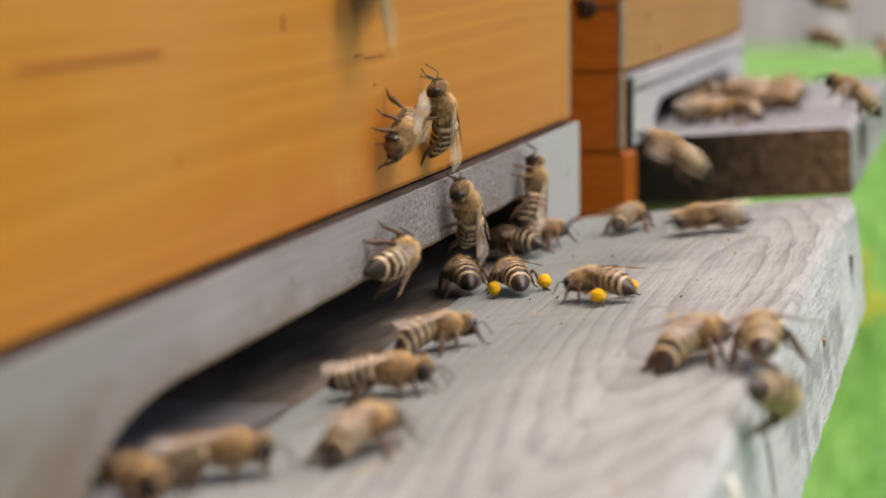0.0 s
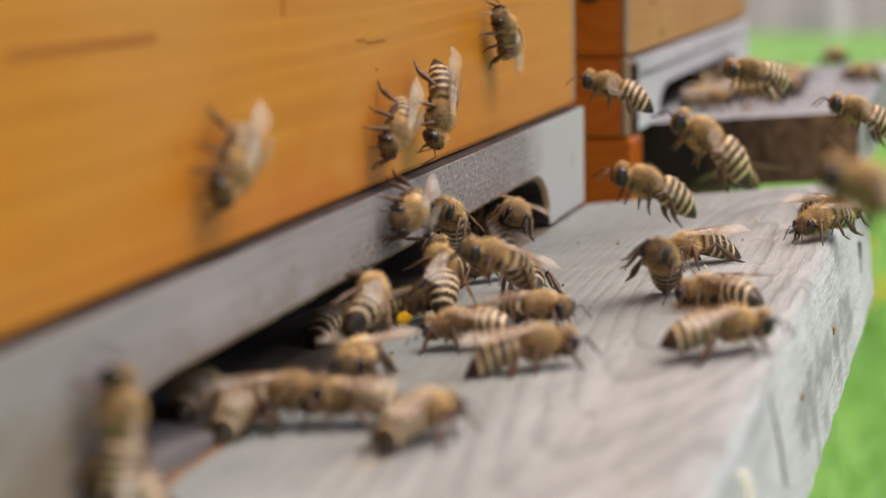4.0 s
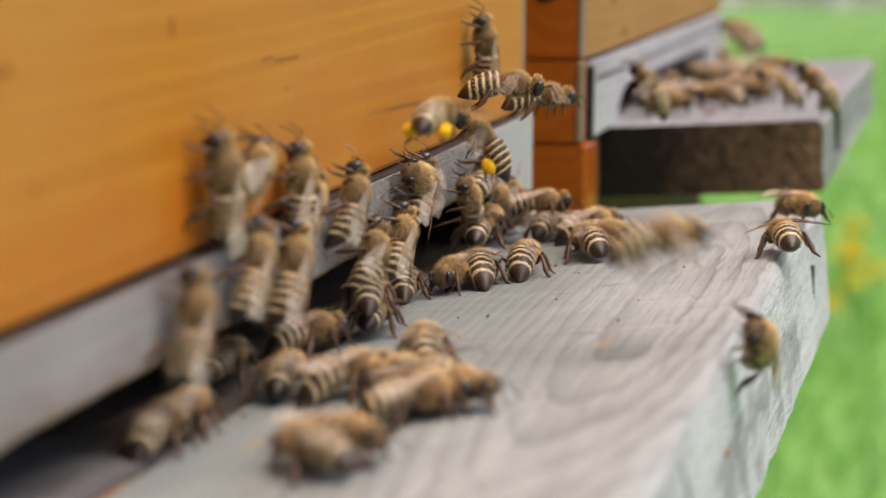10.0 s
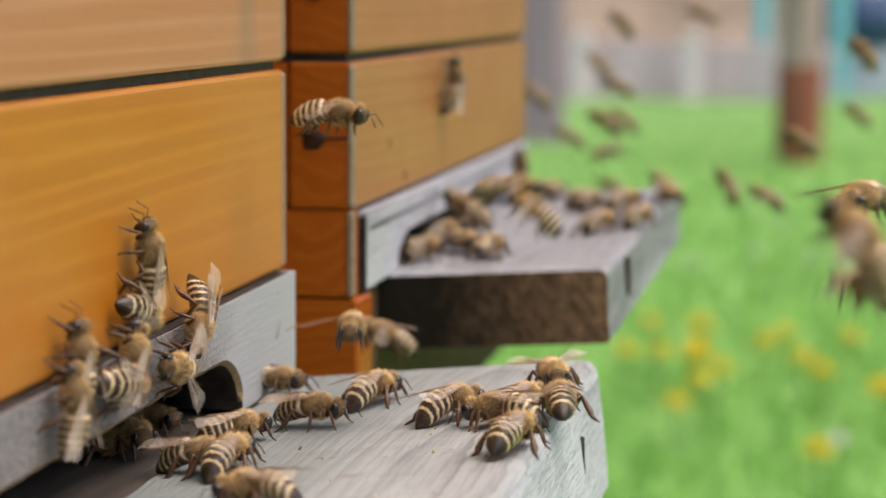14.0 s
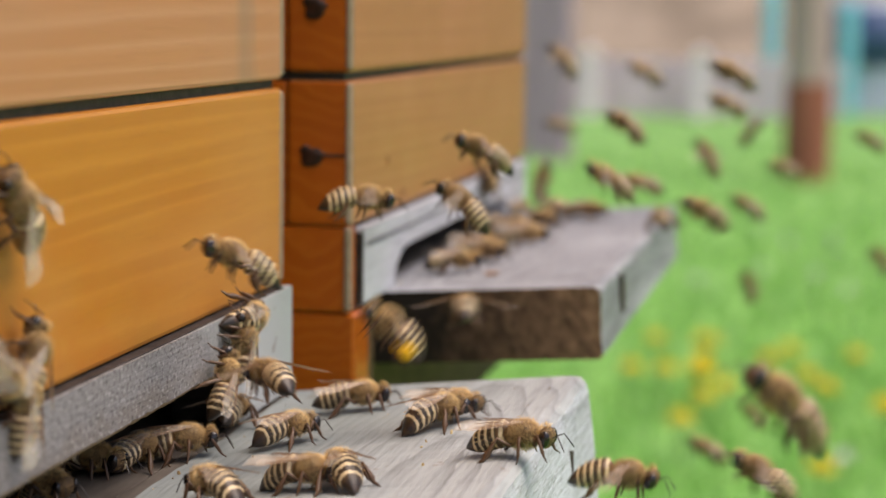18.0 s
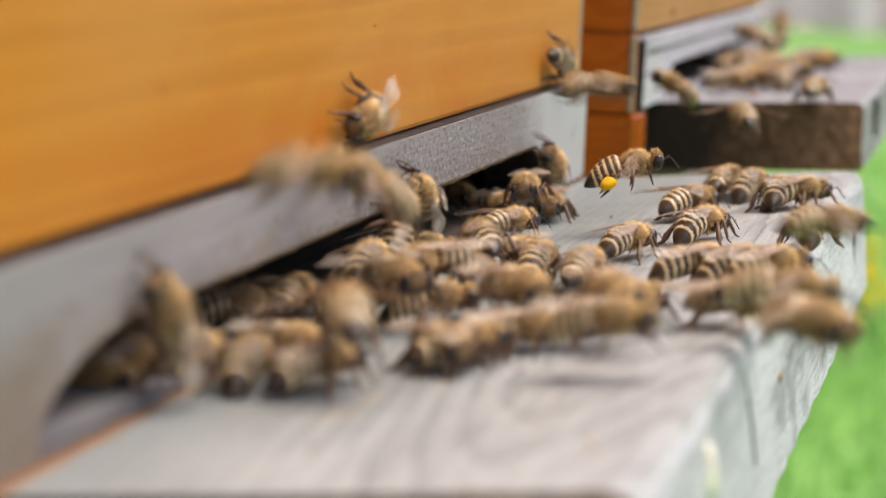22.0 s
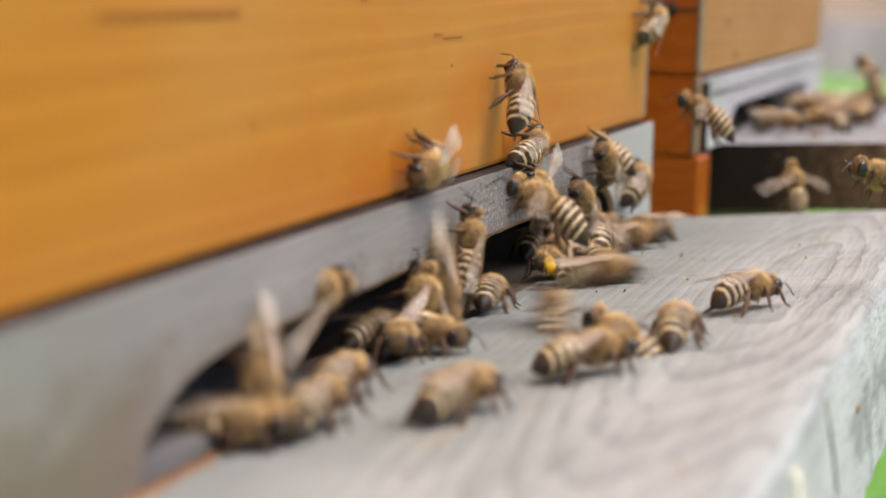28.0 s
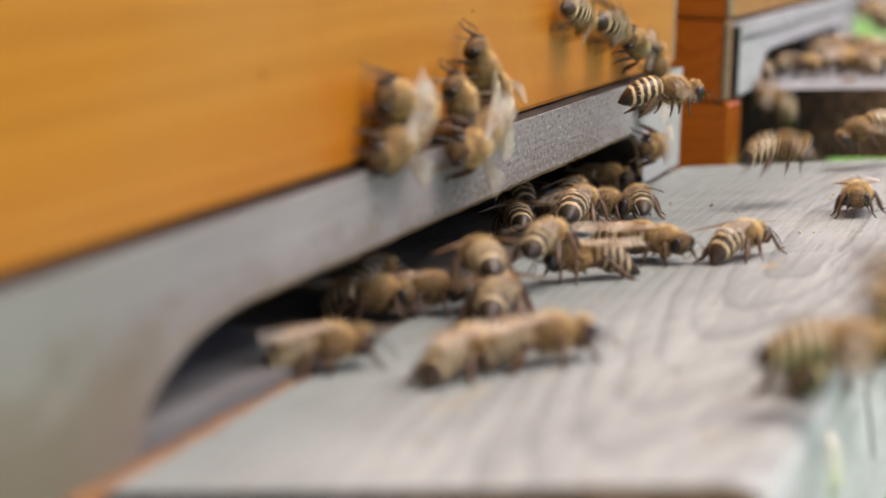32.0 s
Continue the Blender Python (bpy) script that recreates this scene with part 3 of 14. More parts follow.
for ya, yb, za, zb in ((0.2946, 0.2953, 0.0419, 0.0438), (0.3225, 0.3262, 0.0376, 0.0379), (0.3268, 0.3352, 0.0371, 0.0374), (0.3305, 0.3312, 0.0335, 0.0338), (0.262, 0.2628, 0.0300, 0.0306)):
    part("scratch", box(-0.0022, -0.00192, ya, yb, za, zb), SCRATCH, lower, "dark scratch in the varnish")
part("resin_streak", wobble(box(-0.0022, -0.00193, 0.2275, 0.2585, 0.0408, 0.0417, 0.0001, 1), 0.0002, 200), SCRATCH, lower, "reddish streak in the varnish")
upper = hive_box("hive_box", "faded oiled pine upper hive box", -0.0020, N0, N1, 0.0540, 0.25, PINE_UPPER, PINE_SIDE)
part("gasket", box(-0.26, -0.0034, N0 + 0.001, N1 - 0.001, 0.0525, 0.0540), GAP_BLACK, upper, "black seam between the boxes")
roof = thing("hive_roof", "flat grey sheet hive roof", "beehive roof", "hive roofs")
SHEET = plain_rough("roof_sheet", (0.35, 0.36, 0.37), (0.46, 0.47, 0.48), 30, 0.45)
part("sheet", box(-0.29, 0.01, N0 - 0.008, N1 + 0.006, 0.2502, 0.256, 0.001), SHEET, roof)
part("front_lip", box(0.0102, 0.012, N0 - 0.008, N1 + 0.006, 0.23, 0.256, 0.0005, 1), SHEET, roof)

# far hive
F0, F1, XF = 0.4865, 0.6935, 0.0040
fl = thing("hive_floor", "pale hive floor with a notched entrance strip and landing board", "beehive floor", "hive floors")
part("entrance_strip", prism(strip_outline(0.4935, 0.692, 0.0110, 0.0252, 0.5205, 0.660, 0.0182, 0.014), 0, -0.006, 0.0051), PALE_STRIP, fl, "whitish wooden entrance strip with a notch")
part("strip_groove", box(0.0046, 0.0053, 0.496, 0.690, 0.0218, 0.0222), GAP_BLACK, fl, "thin dark groove in the strip")
# black sliver in place of the shaded gap between corner and strip
part("strip_end", box(-0.006, 0.0051, 0.4927, 0.4934, 0.0105, 0.0245, 0.0002, 1), GAP_BLACK, fl, "black sliver standing in for the shaded gap beside the strip")
fb = part("floor_board", box(-0.26, 0.0002, F0 + 0.0260, F1, -0.004, 0.0098, 0.0005, 1), [PINE_SIDE, FLOOR_DARK], fl)
# only the top face is darkened, as shade inside the entrance
for f in fb.data.polygons:
    if f.normal.z > 0.8:
        f.material_index = 1
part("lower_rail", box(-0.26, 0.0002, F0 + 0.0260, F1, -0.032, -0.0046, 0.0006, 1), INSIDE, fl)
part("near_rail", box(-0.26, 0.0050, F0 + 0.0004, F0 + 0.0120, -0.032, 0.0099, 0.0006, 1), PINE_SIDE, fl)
# added dark block gives the recess between rail and board its shade
part("shadow_batten", box(-0.26, 0.0030, F0 + 0.0124, F0 + 0.0255, -0.030, 0.0099, 0.0006, 1), INSIDE, fl, "dark block added as shade in the recess behind the side rail")
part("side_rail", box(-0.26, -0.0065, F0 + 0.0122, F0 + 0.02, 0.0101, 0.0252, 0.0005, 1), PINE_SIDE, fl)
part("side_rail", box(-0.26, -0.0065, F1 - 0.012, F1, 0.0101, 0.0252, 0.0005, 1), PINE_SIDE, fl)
SL2 = 0.0033 / 0.052
out = [(0.0006, -0.0036), (0.0006, 0.0105), (0.0462, 0.0104 + 0.0462 * SL2), (0.0474, 0.0129), (0.0478, 0.0120), (0.0480, 0.004), (0.0484, -0.0002), (0.0478, -0.0008)]
bm = prism(out, 1, 0.5121, 0.689)
bmesh.ops.subdivide_edges(bm, edges=[e for e in bm.edges if abs(e.verts[0].co.y - e.verts[1].co.y) > 0.1], cuts=40, use_grid_fill=True)
wobble(bm, 0.00025, 160)
board2 = part("landing_board", bm, [GREY_BOARD_FAR, END_GRAIN], fl, "pale grey landing board with a dark sawn end")
for f in board2.data.polygons:
    if f.normal.y < -0.9 and f.center.y < 0.53:
        f.material_index = 1
part("crack", prism([(0.5432, 0.0120), (0.5452, 0.0120), (0.5462, 0.0085), (0.5478, 0.0062), (0.5470, 0.0036), (0.5448, 0.0052), (0.5446, 0.0085)], 0, 0.0474, 0.0488), KNOT, fl, "dark split in the board's edge")
part("fleck", box(0.0205, 0.0232, 0.537, 0.5395, 0.0114, 0.0123, 0.0002, 1), RESIN, fl, "small brown fleck on the board")
low2 = hive_box("hive_box", "tan oiled pine hive box with an orange side", XF, F0, F1, 0.0262, 0.0530, PINE_FAR, PINE_SIDE)
part("lower_side", box(-0.256, XF - 0.0003, F0 + 0.0002, F0 + 0.0058, 0.0102, 0.0260, 0.0003, 1), PINE_SIDE, low2)
part("lower_edge_trim", box(XF - 0.0011, XF + 0.0004, F0 - 0.0003, F0 + 0.0011, 0.0104, 0.0260, 0.0004, 1), TRIM_GREY, low2, "bare pale edge of the corner joint")
part("gasket", box(-0.25, 0.0030, F0 + 0.0128, F1 - 0.001, 0.0252, 0.0262), GAP_BLACK, low2, "black seam under the box")
bm = bmesh.new()
bmesh.ops.create_uvsphere(bm, u_segments=14, v_segments=8, radius=1, matrix=Matrix.Translation((-0.0033, F0 + 0.0002, 0.0392)) @ Matrix.Diagonal((0.0022, 0.0006, 0.0021, 1)))
for dx, dz, rx, rz in ((0.0017, 0.0001, 0.0010, 0.0005), (-0.0009, 0.0008, 0.0015, 0.0011), (-0.0006, -0.0010, 0.0015, 0.0010)):
    bmesh.ops.create_uvsphere(bm, u_segments=12, v_segments=7, radius=1, matrix=Matrix.Translation((-0.0033 + dx, F0 + 0.0002, 0.0392 + dz)) @ Matrix.Diagonal((rx, 0.00055, rz, 1)))
wobble(bm, 0.0005, 600)
part("knot", bm, KNOT, low2, "black dead knot in the side panel", True)
part("knot_check", box(-0.0022, 0.0036, F0 - 0.0002, F0 + 0.001, 0.0390, 0.0396, 0.0002, 1), KNOT, low2, "dark check running from the knot")
for y, z in ((0.5325, 0.029), (0.5182, 0.0364)):
    part("speck", box(XF - 0.0004, XF + 0.0003, y - 0.0005, y + 0.0005, z - 0.0009, z + 0.0009, 0.0002, 1), RESIN, low2, "brown resin speck")
up2 = hive_box("hive_box", "tan oiled pine upper hive box", XF, F0, F1, 0.0546, 0.25, PINE_FAR, PINE_SIDE)
part("gasket", box(-0.25, 0.0026, F0 + 0.001, F1 - 0.001, 0.0530, 0.0546), GAP_BLACK, up2, "black seam between the boxes")
bm = bmesh.new()
bmesh.ops.create_uvsphere(bm, u_segments=14, v_segments=8, radius=1, matrix=Matrix.Translation((-0.0027, F0 + 0.0002, 0.0665)) @ Matrix.Diagonal((0.0022, 0.0006, 0.0022, 1)))
for dx, dz, rx, rz in ((0.0017, 0.0001, 0.0010, 0.0005), (-0.0009, 0.0008, 0.0015, 0.0011), (-0.0006, -0.0010, 0.0015, 0.0010)):
    bmesh.ops.create_uvsphere(bm, u_segments=12, v_segments=7, radius=1, matrix=Matrix.Translation((-0.0027 + dx, F0 + 0.0002, 0.0665 + dz)) @ Matrix.Diagonal((rx, 0.00055, rz, 1)))
wobble(bm, 0.0005, 600)
part("knot", bm, KNOT, up2, "black dead knot in the side panel", True)
roof = thing("hive_roof", "flat grey sheet hive roof", "beehive roof", "hive roofs")
part("sheet", box(-0.29, 0.016, F0 - 0.006, F1 + 0.008, 0.2502, 0.256, 0.001), SHEET, roof)
part("front_lip", box(0.0162, 0.018, F0 - 0.006, F1 + 0.008, 0.23, 0.256, 0.0005, 1), SHEET, roof)

stand = thing("hive_stand", "grey timber stand carrying both hives", "stand")
for x in (-0.23, -0.05):
    part("beam", box(x - 0.022, x + 0.022, 0.10, 0.75, -0.078, -0.0325, 0.002), POST_GREY, stand)
for x in (-0.23, -0.05):
    for y in (0.14, 0.71):
        part("leg", box(x - 0.03, x + 0.03, y - 0.03, y + 0.03, GROUND - 0.01, -0.0782, 0.002), POST_GREY, stand)
packer = thing("floor_packer", "timber packer under the near hive floor", "timber")
part("block", box(-0.26, -0.02, N0 + 0.01, N1 - 0.01, -0.0324, -0.0142, 0.001), POST_GREY, packer)

# crumbs of wax, pollen and bark on the landing boards
bm = bmesh.new()
rng = random.Random(21)
for i in range(70):
    near = rng.random() < 0.75
    x = 0.002 + 0.046 * rng.random() ** 1.6
    y = rng.uniform(0.236, 0.455) if near else rng.uniform(0.516, 0.685)
    z = x * SLOPE + 0.0001 if near else 0.0105 + x * SL2
    r = rng.uniform(0.00008, 0.0003)
    m = pose(x, y, z + r * 0.3, rng.uniform(0, 90), rng.uniform(0, 90), rng.uniform(0, 360)) @ Matrix.Diagonal((r * rng.uniform(1, 2.6), r, r * 0.6, 1))
    bmesh.ops.create_icosphere(bm, subdivisions=1, radius=1, matrix=m)
k = Mat("crumbs", 0.8)
isle = k.t.nodes.new("ShaderNodeNewGeometry").outputs["Random Per Island"]
k.color(k.ramp(isle, [(0.0, (0.05, 0.03, 0.015)), (0.45, (0.22, 0.13, 0.05)), (0.7, (0.52, 0.36, 0.10)), (1.0, (0.55, 0.50, 0.40))]))
tagged(part("crumbs", bm, k.m), "tiny crumbs of wax, pollen and bark on the landing boards", "debris", kind="stuff")

# ---- bees ----
def hairy(bm, centre, radii, count, length, seed, spread=0.35, width=0.00004, bald=0.0):
    """Adds short tapering hairs that stand off an ellipsoid, sparser on its bald upper side."""
    r = random.Random(seed)
    for i in range(count):
        d = Vector((r.gauss(0, 1), r.gauss(0, 1), r.gauss(0, 1))).normalized()
        if r.random() < bald * max(0.0, min(1.0, (d.z - 0.55) / 0.25)) * max(0.0, 1 - abs(d.y) * 1.4):
            continue
        p = Vector(centre) + Vector((d.x * radii[0], d.y * radii[1], d.z * radii[2]))
        n = Vector((d.x / radii[0], d.y / radii[1], d.z / radii[2])).normalized()
        tip = p + (n + Vector((r.uniform(-1, 1), r.uniform(-1, 1), r.uniform(-1, 1))) * spread).normalized() * length * r.uniform(0.5, 1.1)
        s = n.orthogonal().normalized() * width
        s2 = n.cross(s).normalized() * width
        v = [bm.verts.new(p + s), bm.verts.new(p - s * 0.5 + s2), bm.verts.new(p - s * 0.5 - s2), bm.verts.new(tip)]
        for a, b, c in ((0, 1, 3), (1, 2, 3), (2, 0, 3)):
            bm.faces.new((v[a], v[b], v[c]))
    return bm


def ball(radii, centre=(0, 0, 0), u=20, v=12, bm=None):
    bm = bm or bmesh.new()
    bmesh.ops.create_uvsphere(bm, u_segments=u, v_segments=v, radius=1, matrix=Matrix.Translation(centre) @ Matrix.Diagonal((*radii, 1)))
    return bm


k = Mat("bee_fuzz", 0.85, spec=0.2)
isle = k.t.nodes.new("ShaderNodeNewGeometry").outputs["Random Per Island"]
c = k.mix(k.ramp(isle, [(0.0, (0.44, 0.26, 0.090)), (0.45, (0.74, 0.505, 0.220)), (1.0, (0.90, 0.73, 0.43))]), (0.50, 0.300, 0.110), k.ramp(k.noise(k.mapped((1, 1, 1)), 700, 3), [(0.4, G(0)), (0.7, G(0.6))]))
# older bees are darker and browner
age = k.t.nodes.new("ShaderNodeObjectInfo").outputs["Random"]
k.color(k.mix(c, (0.29, 0.178, 0.084), k.ramp(age, [(0.30, G(0)), (1.0, G(0.65))])))
FUZZ = k.m
SKIN = plain_rough("bee_thorax_skin", (0.075, 0.045, 0.020), (0.22, 0.138, 0.060), 900, 0.5, 0.3, 0.0002)
k = Mat("bee_fuzz_dark", 0.7, spec=0.3)
k.color(k.ramp(k.noise(k.mapped((1, 1, 1)), 1100, 3), [(0.3, (0.070, 0.042, 0.021)), (0.7, (0.22, 0.135, 0.062))]))
FUZZ_DARK = k.m
k = Mat("bee_abdomen", 0.34, spec=0.45)
sep = k.t.nodes.new("ShaderNodeSeparateXYZ")
k.link(k.co, sep.inputs[0])
mul = k.t.nodes.new("ShaderNodeMath")
mul.operation = "MULTIPLY_ADD"
mul.inputs[1].default_value, mul.inputs[2].default_value = -1 / 0.0075, 0.07
ragged = k.t.nodes.new("ShaderNodeMath")
ragged.operation = "MULTIPLY_ADD"
ragged.inputs[1].default_value = 0.0007
k.link(k.noise(k.mapped((1, 0.3, 1)), 1700, 3, 0.6), ragged.inputs[0])
k.link(sep.outputs[1], ragged.inputs[2])
k.link(ragged.outputs[0], mul.inputs[0])
DARKB, TANB, HAIR = (0.032, 0.019, 0.011), (0.150, 0.074, 0.026), (0.73, 0.575, 0.335)
stops = [(0.0, TANB)]
for i in range(5):
    a = 0.115 + i * 0.150
    stops += [(a, TANB if i < 1 else DARKB), (a + 0.012, HAIR), (a + 0.052, HAIR), (a + 0.074, TANB if i < 1 else DARKB)]
c = k.ramp(mul.outputs[0], stops + [(0.86, (0.014, 0.010, 0.008))])
shade = k.t.nodes.new("ShaderNodeObjectInfo").outputs["Random"]
# bands thin out unevenly, and are rubbed away in places
c = k.mix(c, (0.105, 0.058, 0.026), k.ramp(k.noise(k.mapped((1, 1, 1), (0.3, 0.1, 0)), 560, 3, 0.6), [(0.48, G(0)), (0.68, G(0.6))]))
c = k.mix(c, (0.15, 0.085, 0.035), k.ramp(shade, [(0.0, G(0.0)), (1.0, G(0.12))]))
k.color(k.mix(c, (0.05, 0.028, 0.012), k.ramp(k.noise(k.mapped((1, 1, 1)), 1300, 2), [(0.5, G(0)), (0.75, G(0.3))])))
k.bump(k.noise(k.mapped((1, 1, 1)), 2500, 2), 0.3, 0.0001)
ABDO = k.m
BLACK = Mat("bee_chitin", 0.3, spec=0.5).color((0.022, 0.014, 0.010)).m
EYE = Mat("bee_eye", 0.18, spec=0.6).color((0.012, 0.008, 0.007)).m
LEG = Mat("bee_leg", 0.38, spec=0.5).color((0.085, 0.042, 0.018)).m
POLLEN = plain_rough("pollen", (0.70, 0.36, 0.005), (0.85, 0.52, 0.02), 2500, 0.8, 0.5, 0.0002)
k = Mat("bee_wing", 0.14, spec=1.0)
k.color((0.70, 0.62, 0.50))
k.b.inputs["Alpha"].default_value = 0.33
k.m.blend_method = "BLEND"
WING = k.m
k = Mat("bee_wing_beating", 0.2, spec=0.6)
k.color((0.66, 0.57, 0.45))
k.b.inputs["Alpha"].default_value = 0.15
WING_FAST = k.m
VEIN = Mat("bee_vein", 0.4).color((0.20, 0.105, 0.045)).m


def wing_mesh(length, width):
    """A wing along -y from its root, with raised veins."""
    bm = bmesh.new()
    n = 9
    top, low = [], []
    for i in range(n + 1):
        s = i / n
        w = width * (0.18 + 0.95 * s ** 0.75) * math.sqrt(max(0.0, 1 - max(0, (s - 0.62) / 0.38) ** 2)) if s < 1 else 0.02 * width
        y = -length * s
        top.append(bm.verts.new((0.10 * width * math.sin(s * 3), y, 0)))
        low.append(bm.verts.new((-w + 0.10 * width * math.sin(s * 3), y - 0.06 * length * math.sin(s * 3.14), 0.00012 * math.sin(s * 9))))
    for i in range(n):
        bm.faces.new((top[i], top[i + 1], low[i + 1], low[i]))
    def vein(a, b, r):
        before = len(bm.faces)
        tube([a, ((a[0] + b[0]) / 2, (a[1] + b[1]) / 2, 0.00006), b], [r, r * 0.8, r * 0.5], 3, bm)
        bm.faces.ensure_lookup_table()
        for f in bm.faces[before:]:
            f.material_index = 1
    vein((0, 0, 0), (0.02 * width, -length * 0.92, 0), 0.00009)
    vein((-0.1 * width, 0, 0), (-0.45 * width, -length * 0.8, 0), 0.00006)
    vein((-0.12 * width, -0.1 * length, 0), (-0.85 * width, -length * 0.62, 0), 0.00006)
    vein((-0.25 * width, -0.45 * length, 0), (0.0, -length * 0.55, 0), 0.000045)
    vein((-0.62 * width, -0.5 * length, 0), (-0.35 * width, -length * 0.62, 0), 0.000045)
    return bm


def leg_points(side, front, reach, drop, back):
    s = side
    return [(0.0011 * s, front, -0.0009), (0.0018 * s, front + back * 0.15, -0.0011), (reach * 0.74 * s, front + back * 0.48, 0.0001), (reach * 0.82 * s, front + back * 0.56, -drop * 0.16),
            (reach * 0.95 * s, front + back * 0.82, -drop * 0.62), (reach * 0.99 * s, front + back * 0.92, -drop * 0.80), (reach * 1.20 * s, front + back * 1.2, -drop)]


def build_bee(name, label, flying=False, pollen=False, curl=0.0, wings_open=0.0, stride=0.0):
    """A worker bee 12.5 mm long, facing +y, its origin in the thorax 3 mm above the feet."""
    bee = thing(name, label, "bee", "flying honeybees" if flying else "honeybees on the hives")
    bm = ball((0.00190, 0.0022, 0.00178), (0, 0, 0.0001), 16, 10)
    skin = len(bm.faces)
    hairy(bm, (0, 0, 0.0001), (0.00190, 0.0021, 0.00175), 3200, 0.00080, 4, 0.45, 0.000021, 0.7)
    bm.faces.ensure_lookup_table()
    for f in bm.faces[skin:]:
        f.material_index = 1
    part("thorax", bm, [SKIN, FUZZ], bee, "golden-brown furry thorax", True)
    # head with eyes and antennae
    bm = ball((0.00172, 0.00105, 0.0015), (0, 0, 0), 14, 10)
    for v in bm.verts:
        if v.co.z < 0:
            v.co.x *= 1 - 0.3 * min(1, -v.co.z / 0.0015)
    skin = len(bm.faces)
    hairy(bm, (0, -0.0002, 0.0003), (0.0013, 0.00095, 0.0014), 330, 0.00062, 6)
    bm.faces.ensure_lookup_table()
    for f in bm.faces[skin:]:
        f.material_index = 1
    head = part("head", bm, [FUZZ_DARK, FUZZ], bee, "dark furry head", True)
    head.matrix_basis = pose(0, 0.0031, -0.0004, -18)
    for s in (-1, 1):
        part("eye", ball((0.00050, 0.00080, 0.00118), (0.00135 * s, 0.0002, 0.0), 10, 8), EYE, head, "glossy black eye", True)
        part("antenna", tube([(0.0004 * s, 0.0009, 0.0003), (0.0011 * s, 0.0019, 0.0009), (0.0014 * s, 0.0025, 0.0003), (0.0017 * s, 0.0034, -0.0006)], [0.00009, 0.00008, 0.00009, 0.00008], 5), BLACK, head)
    # abdomen of overlapping rings
    bm = bmesh.new()
    rings = []
    for i in range(31):
        s = i / 30
        r = 0.00208 * min(1.0, 0.34 + 4.2 * s) * (1 - max(0.0, (s - 0.34) / 0.68) ** 2.5) if s < 0.999 else 0.00012
        r *= 1 + 0.05 * ((s * 6.06 + 0.24) % 1)
        y = -0.0075 * s
        z = 0.0002 - 0.0014 * s * s - curl * 0.003 * s * s
        rings.append([bm.verts.new((r * 0.97 * math.cos(6.2832 * j / 18), y, z + r * 0.88 * math.sin(6.2832 * j / 18))) for j in range(18)])
    for a, b in zip(rings, rings[1:]):
        for j in range(18):
            bm.faces.new((a[j], a[(j + 1) % 18], b[(j + 1) % 18], b[j]))
    bm.faces.new(rings[0][::-1])
    bm.faces.new(rings[-1])
    r3 = random.Random(9)
    for i in range(620):
        q = rings[r3.choice((0, 1, 2, 3, 4, 1, 2, 3, 8, 13, 18))][r3.randrange(18)].co
        n = Vector((q.x, -0.0002, q.z + 0.0004)).normalized()
        tip = q + (n * 0.35 + Vector((r3.uniform(-0.3, 0.3), -1, r3.uniform(-0.2, 0.2)))).normalized() * 0.0007 * r3.uniform(0.6, 1.1)
        s = n.orthogonal().normalized() * 0.000045
        a = [bm.verts.new(q + s), bm.verts.new(q - s), bm.verts.new(tip)]
        bm.faces.new(a).material_index = 1
    abd = part("abdomen", bm, [ABDO, FUZZ], bee, "dark brown abdomen with pale hair bands", True)
    abd.matrix_basis = pose(0, -0.0016, 0.0002, 6)
    abd.scale = (1.0, 0.92, 1.0)
    for s in (-1, 1):
        for nm, front, reach, drop, back in (("front_leg", 0.0016, 0.0026, 0.0031, 0.0017), ("middle_leg", 0.0002, 0.0035, 0.0031, -0.0004), ("hind_leg", -0.0010, 0.0035, 0.0031, -0.0040)):
            if flying:
                reach, back, drop = reach * 0.62, back * 0.8 - 0.0012, drop * 1.15
            step = stride * s * (-1 if nm == "middle_leg" else 1)
            back += step
            hind = nm == "hind_leg"
            leg = part(nm, tube(leg_points(s, front, reach, drop, back), [0.00027, 0.00032, 0.00023, 0.00025, 0.00048 if hind else 0.00025, 0.00029 if hind else 0.00015, 0.00008], 6), LEG, bee, smooth=True)
            if hind and pollen:
                c = leg_points(s, front, reach, drop, back)[4]
                part("pollen_load", wobble(ball((0.00095, 0.0014, 0.0010), (c[0] + 0.0003 * s, c[1] - 0.0001, c[2] + 0.0004), 12, 8), 0.00025, 900), POLLEN, leg, "bright yellow pollen load", True)
        for nm, ln, wd, y0, z0 in (("forewing", 0.0094, 0.0031, 0.0006, 0.0017), ("hindwing", 0.0066, 0.0022, -0.0006, 0.0015)):
            w = part(nm, wing_mesh(ln, wd), [WING_FAST if flying else WING, VEIN], bee, "clear veined wing")
            hindw = nm == "hindwing"
            turn = ((80 if not hindw else 98) if flying else (15 if not hindw else 24) + wings_open) * s
            w.matrix_basis = pose(0.0011 * s, y0, z0, 0, 0, turn) @ pose(0, 0, 0, -12 if flying else 3, (18 if not flying else 0) * s, 0)
            w.scale.x = s
    return bee


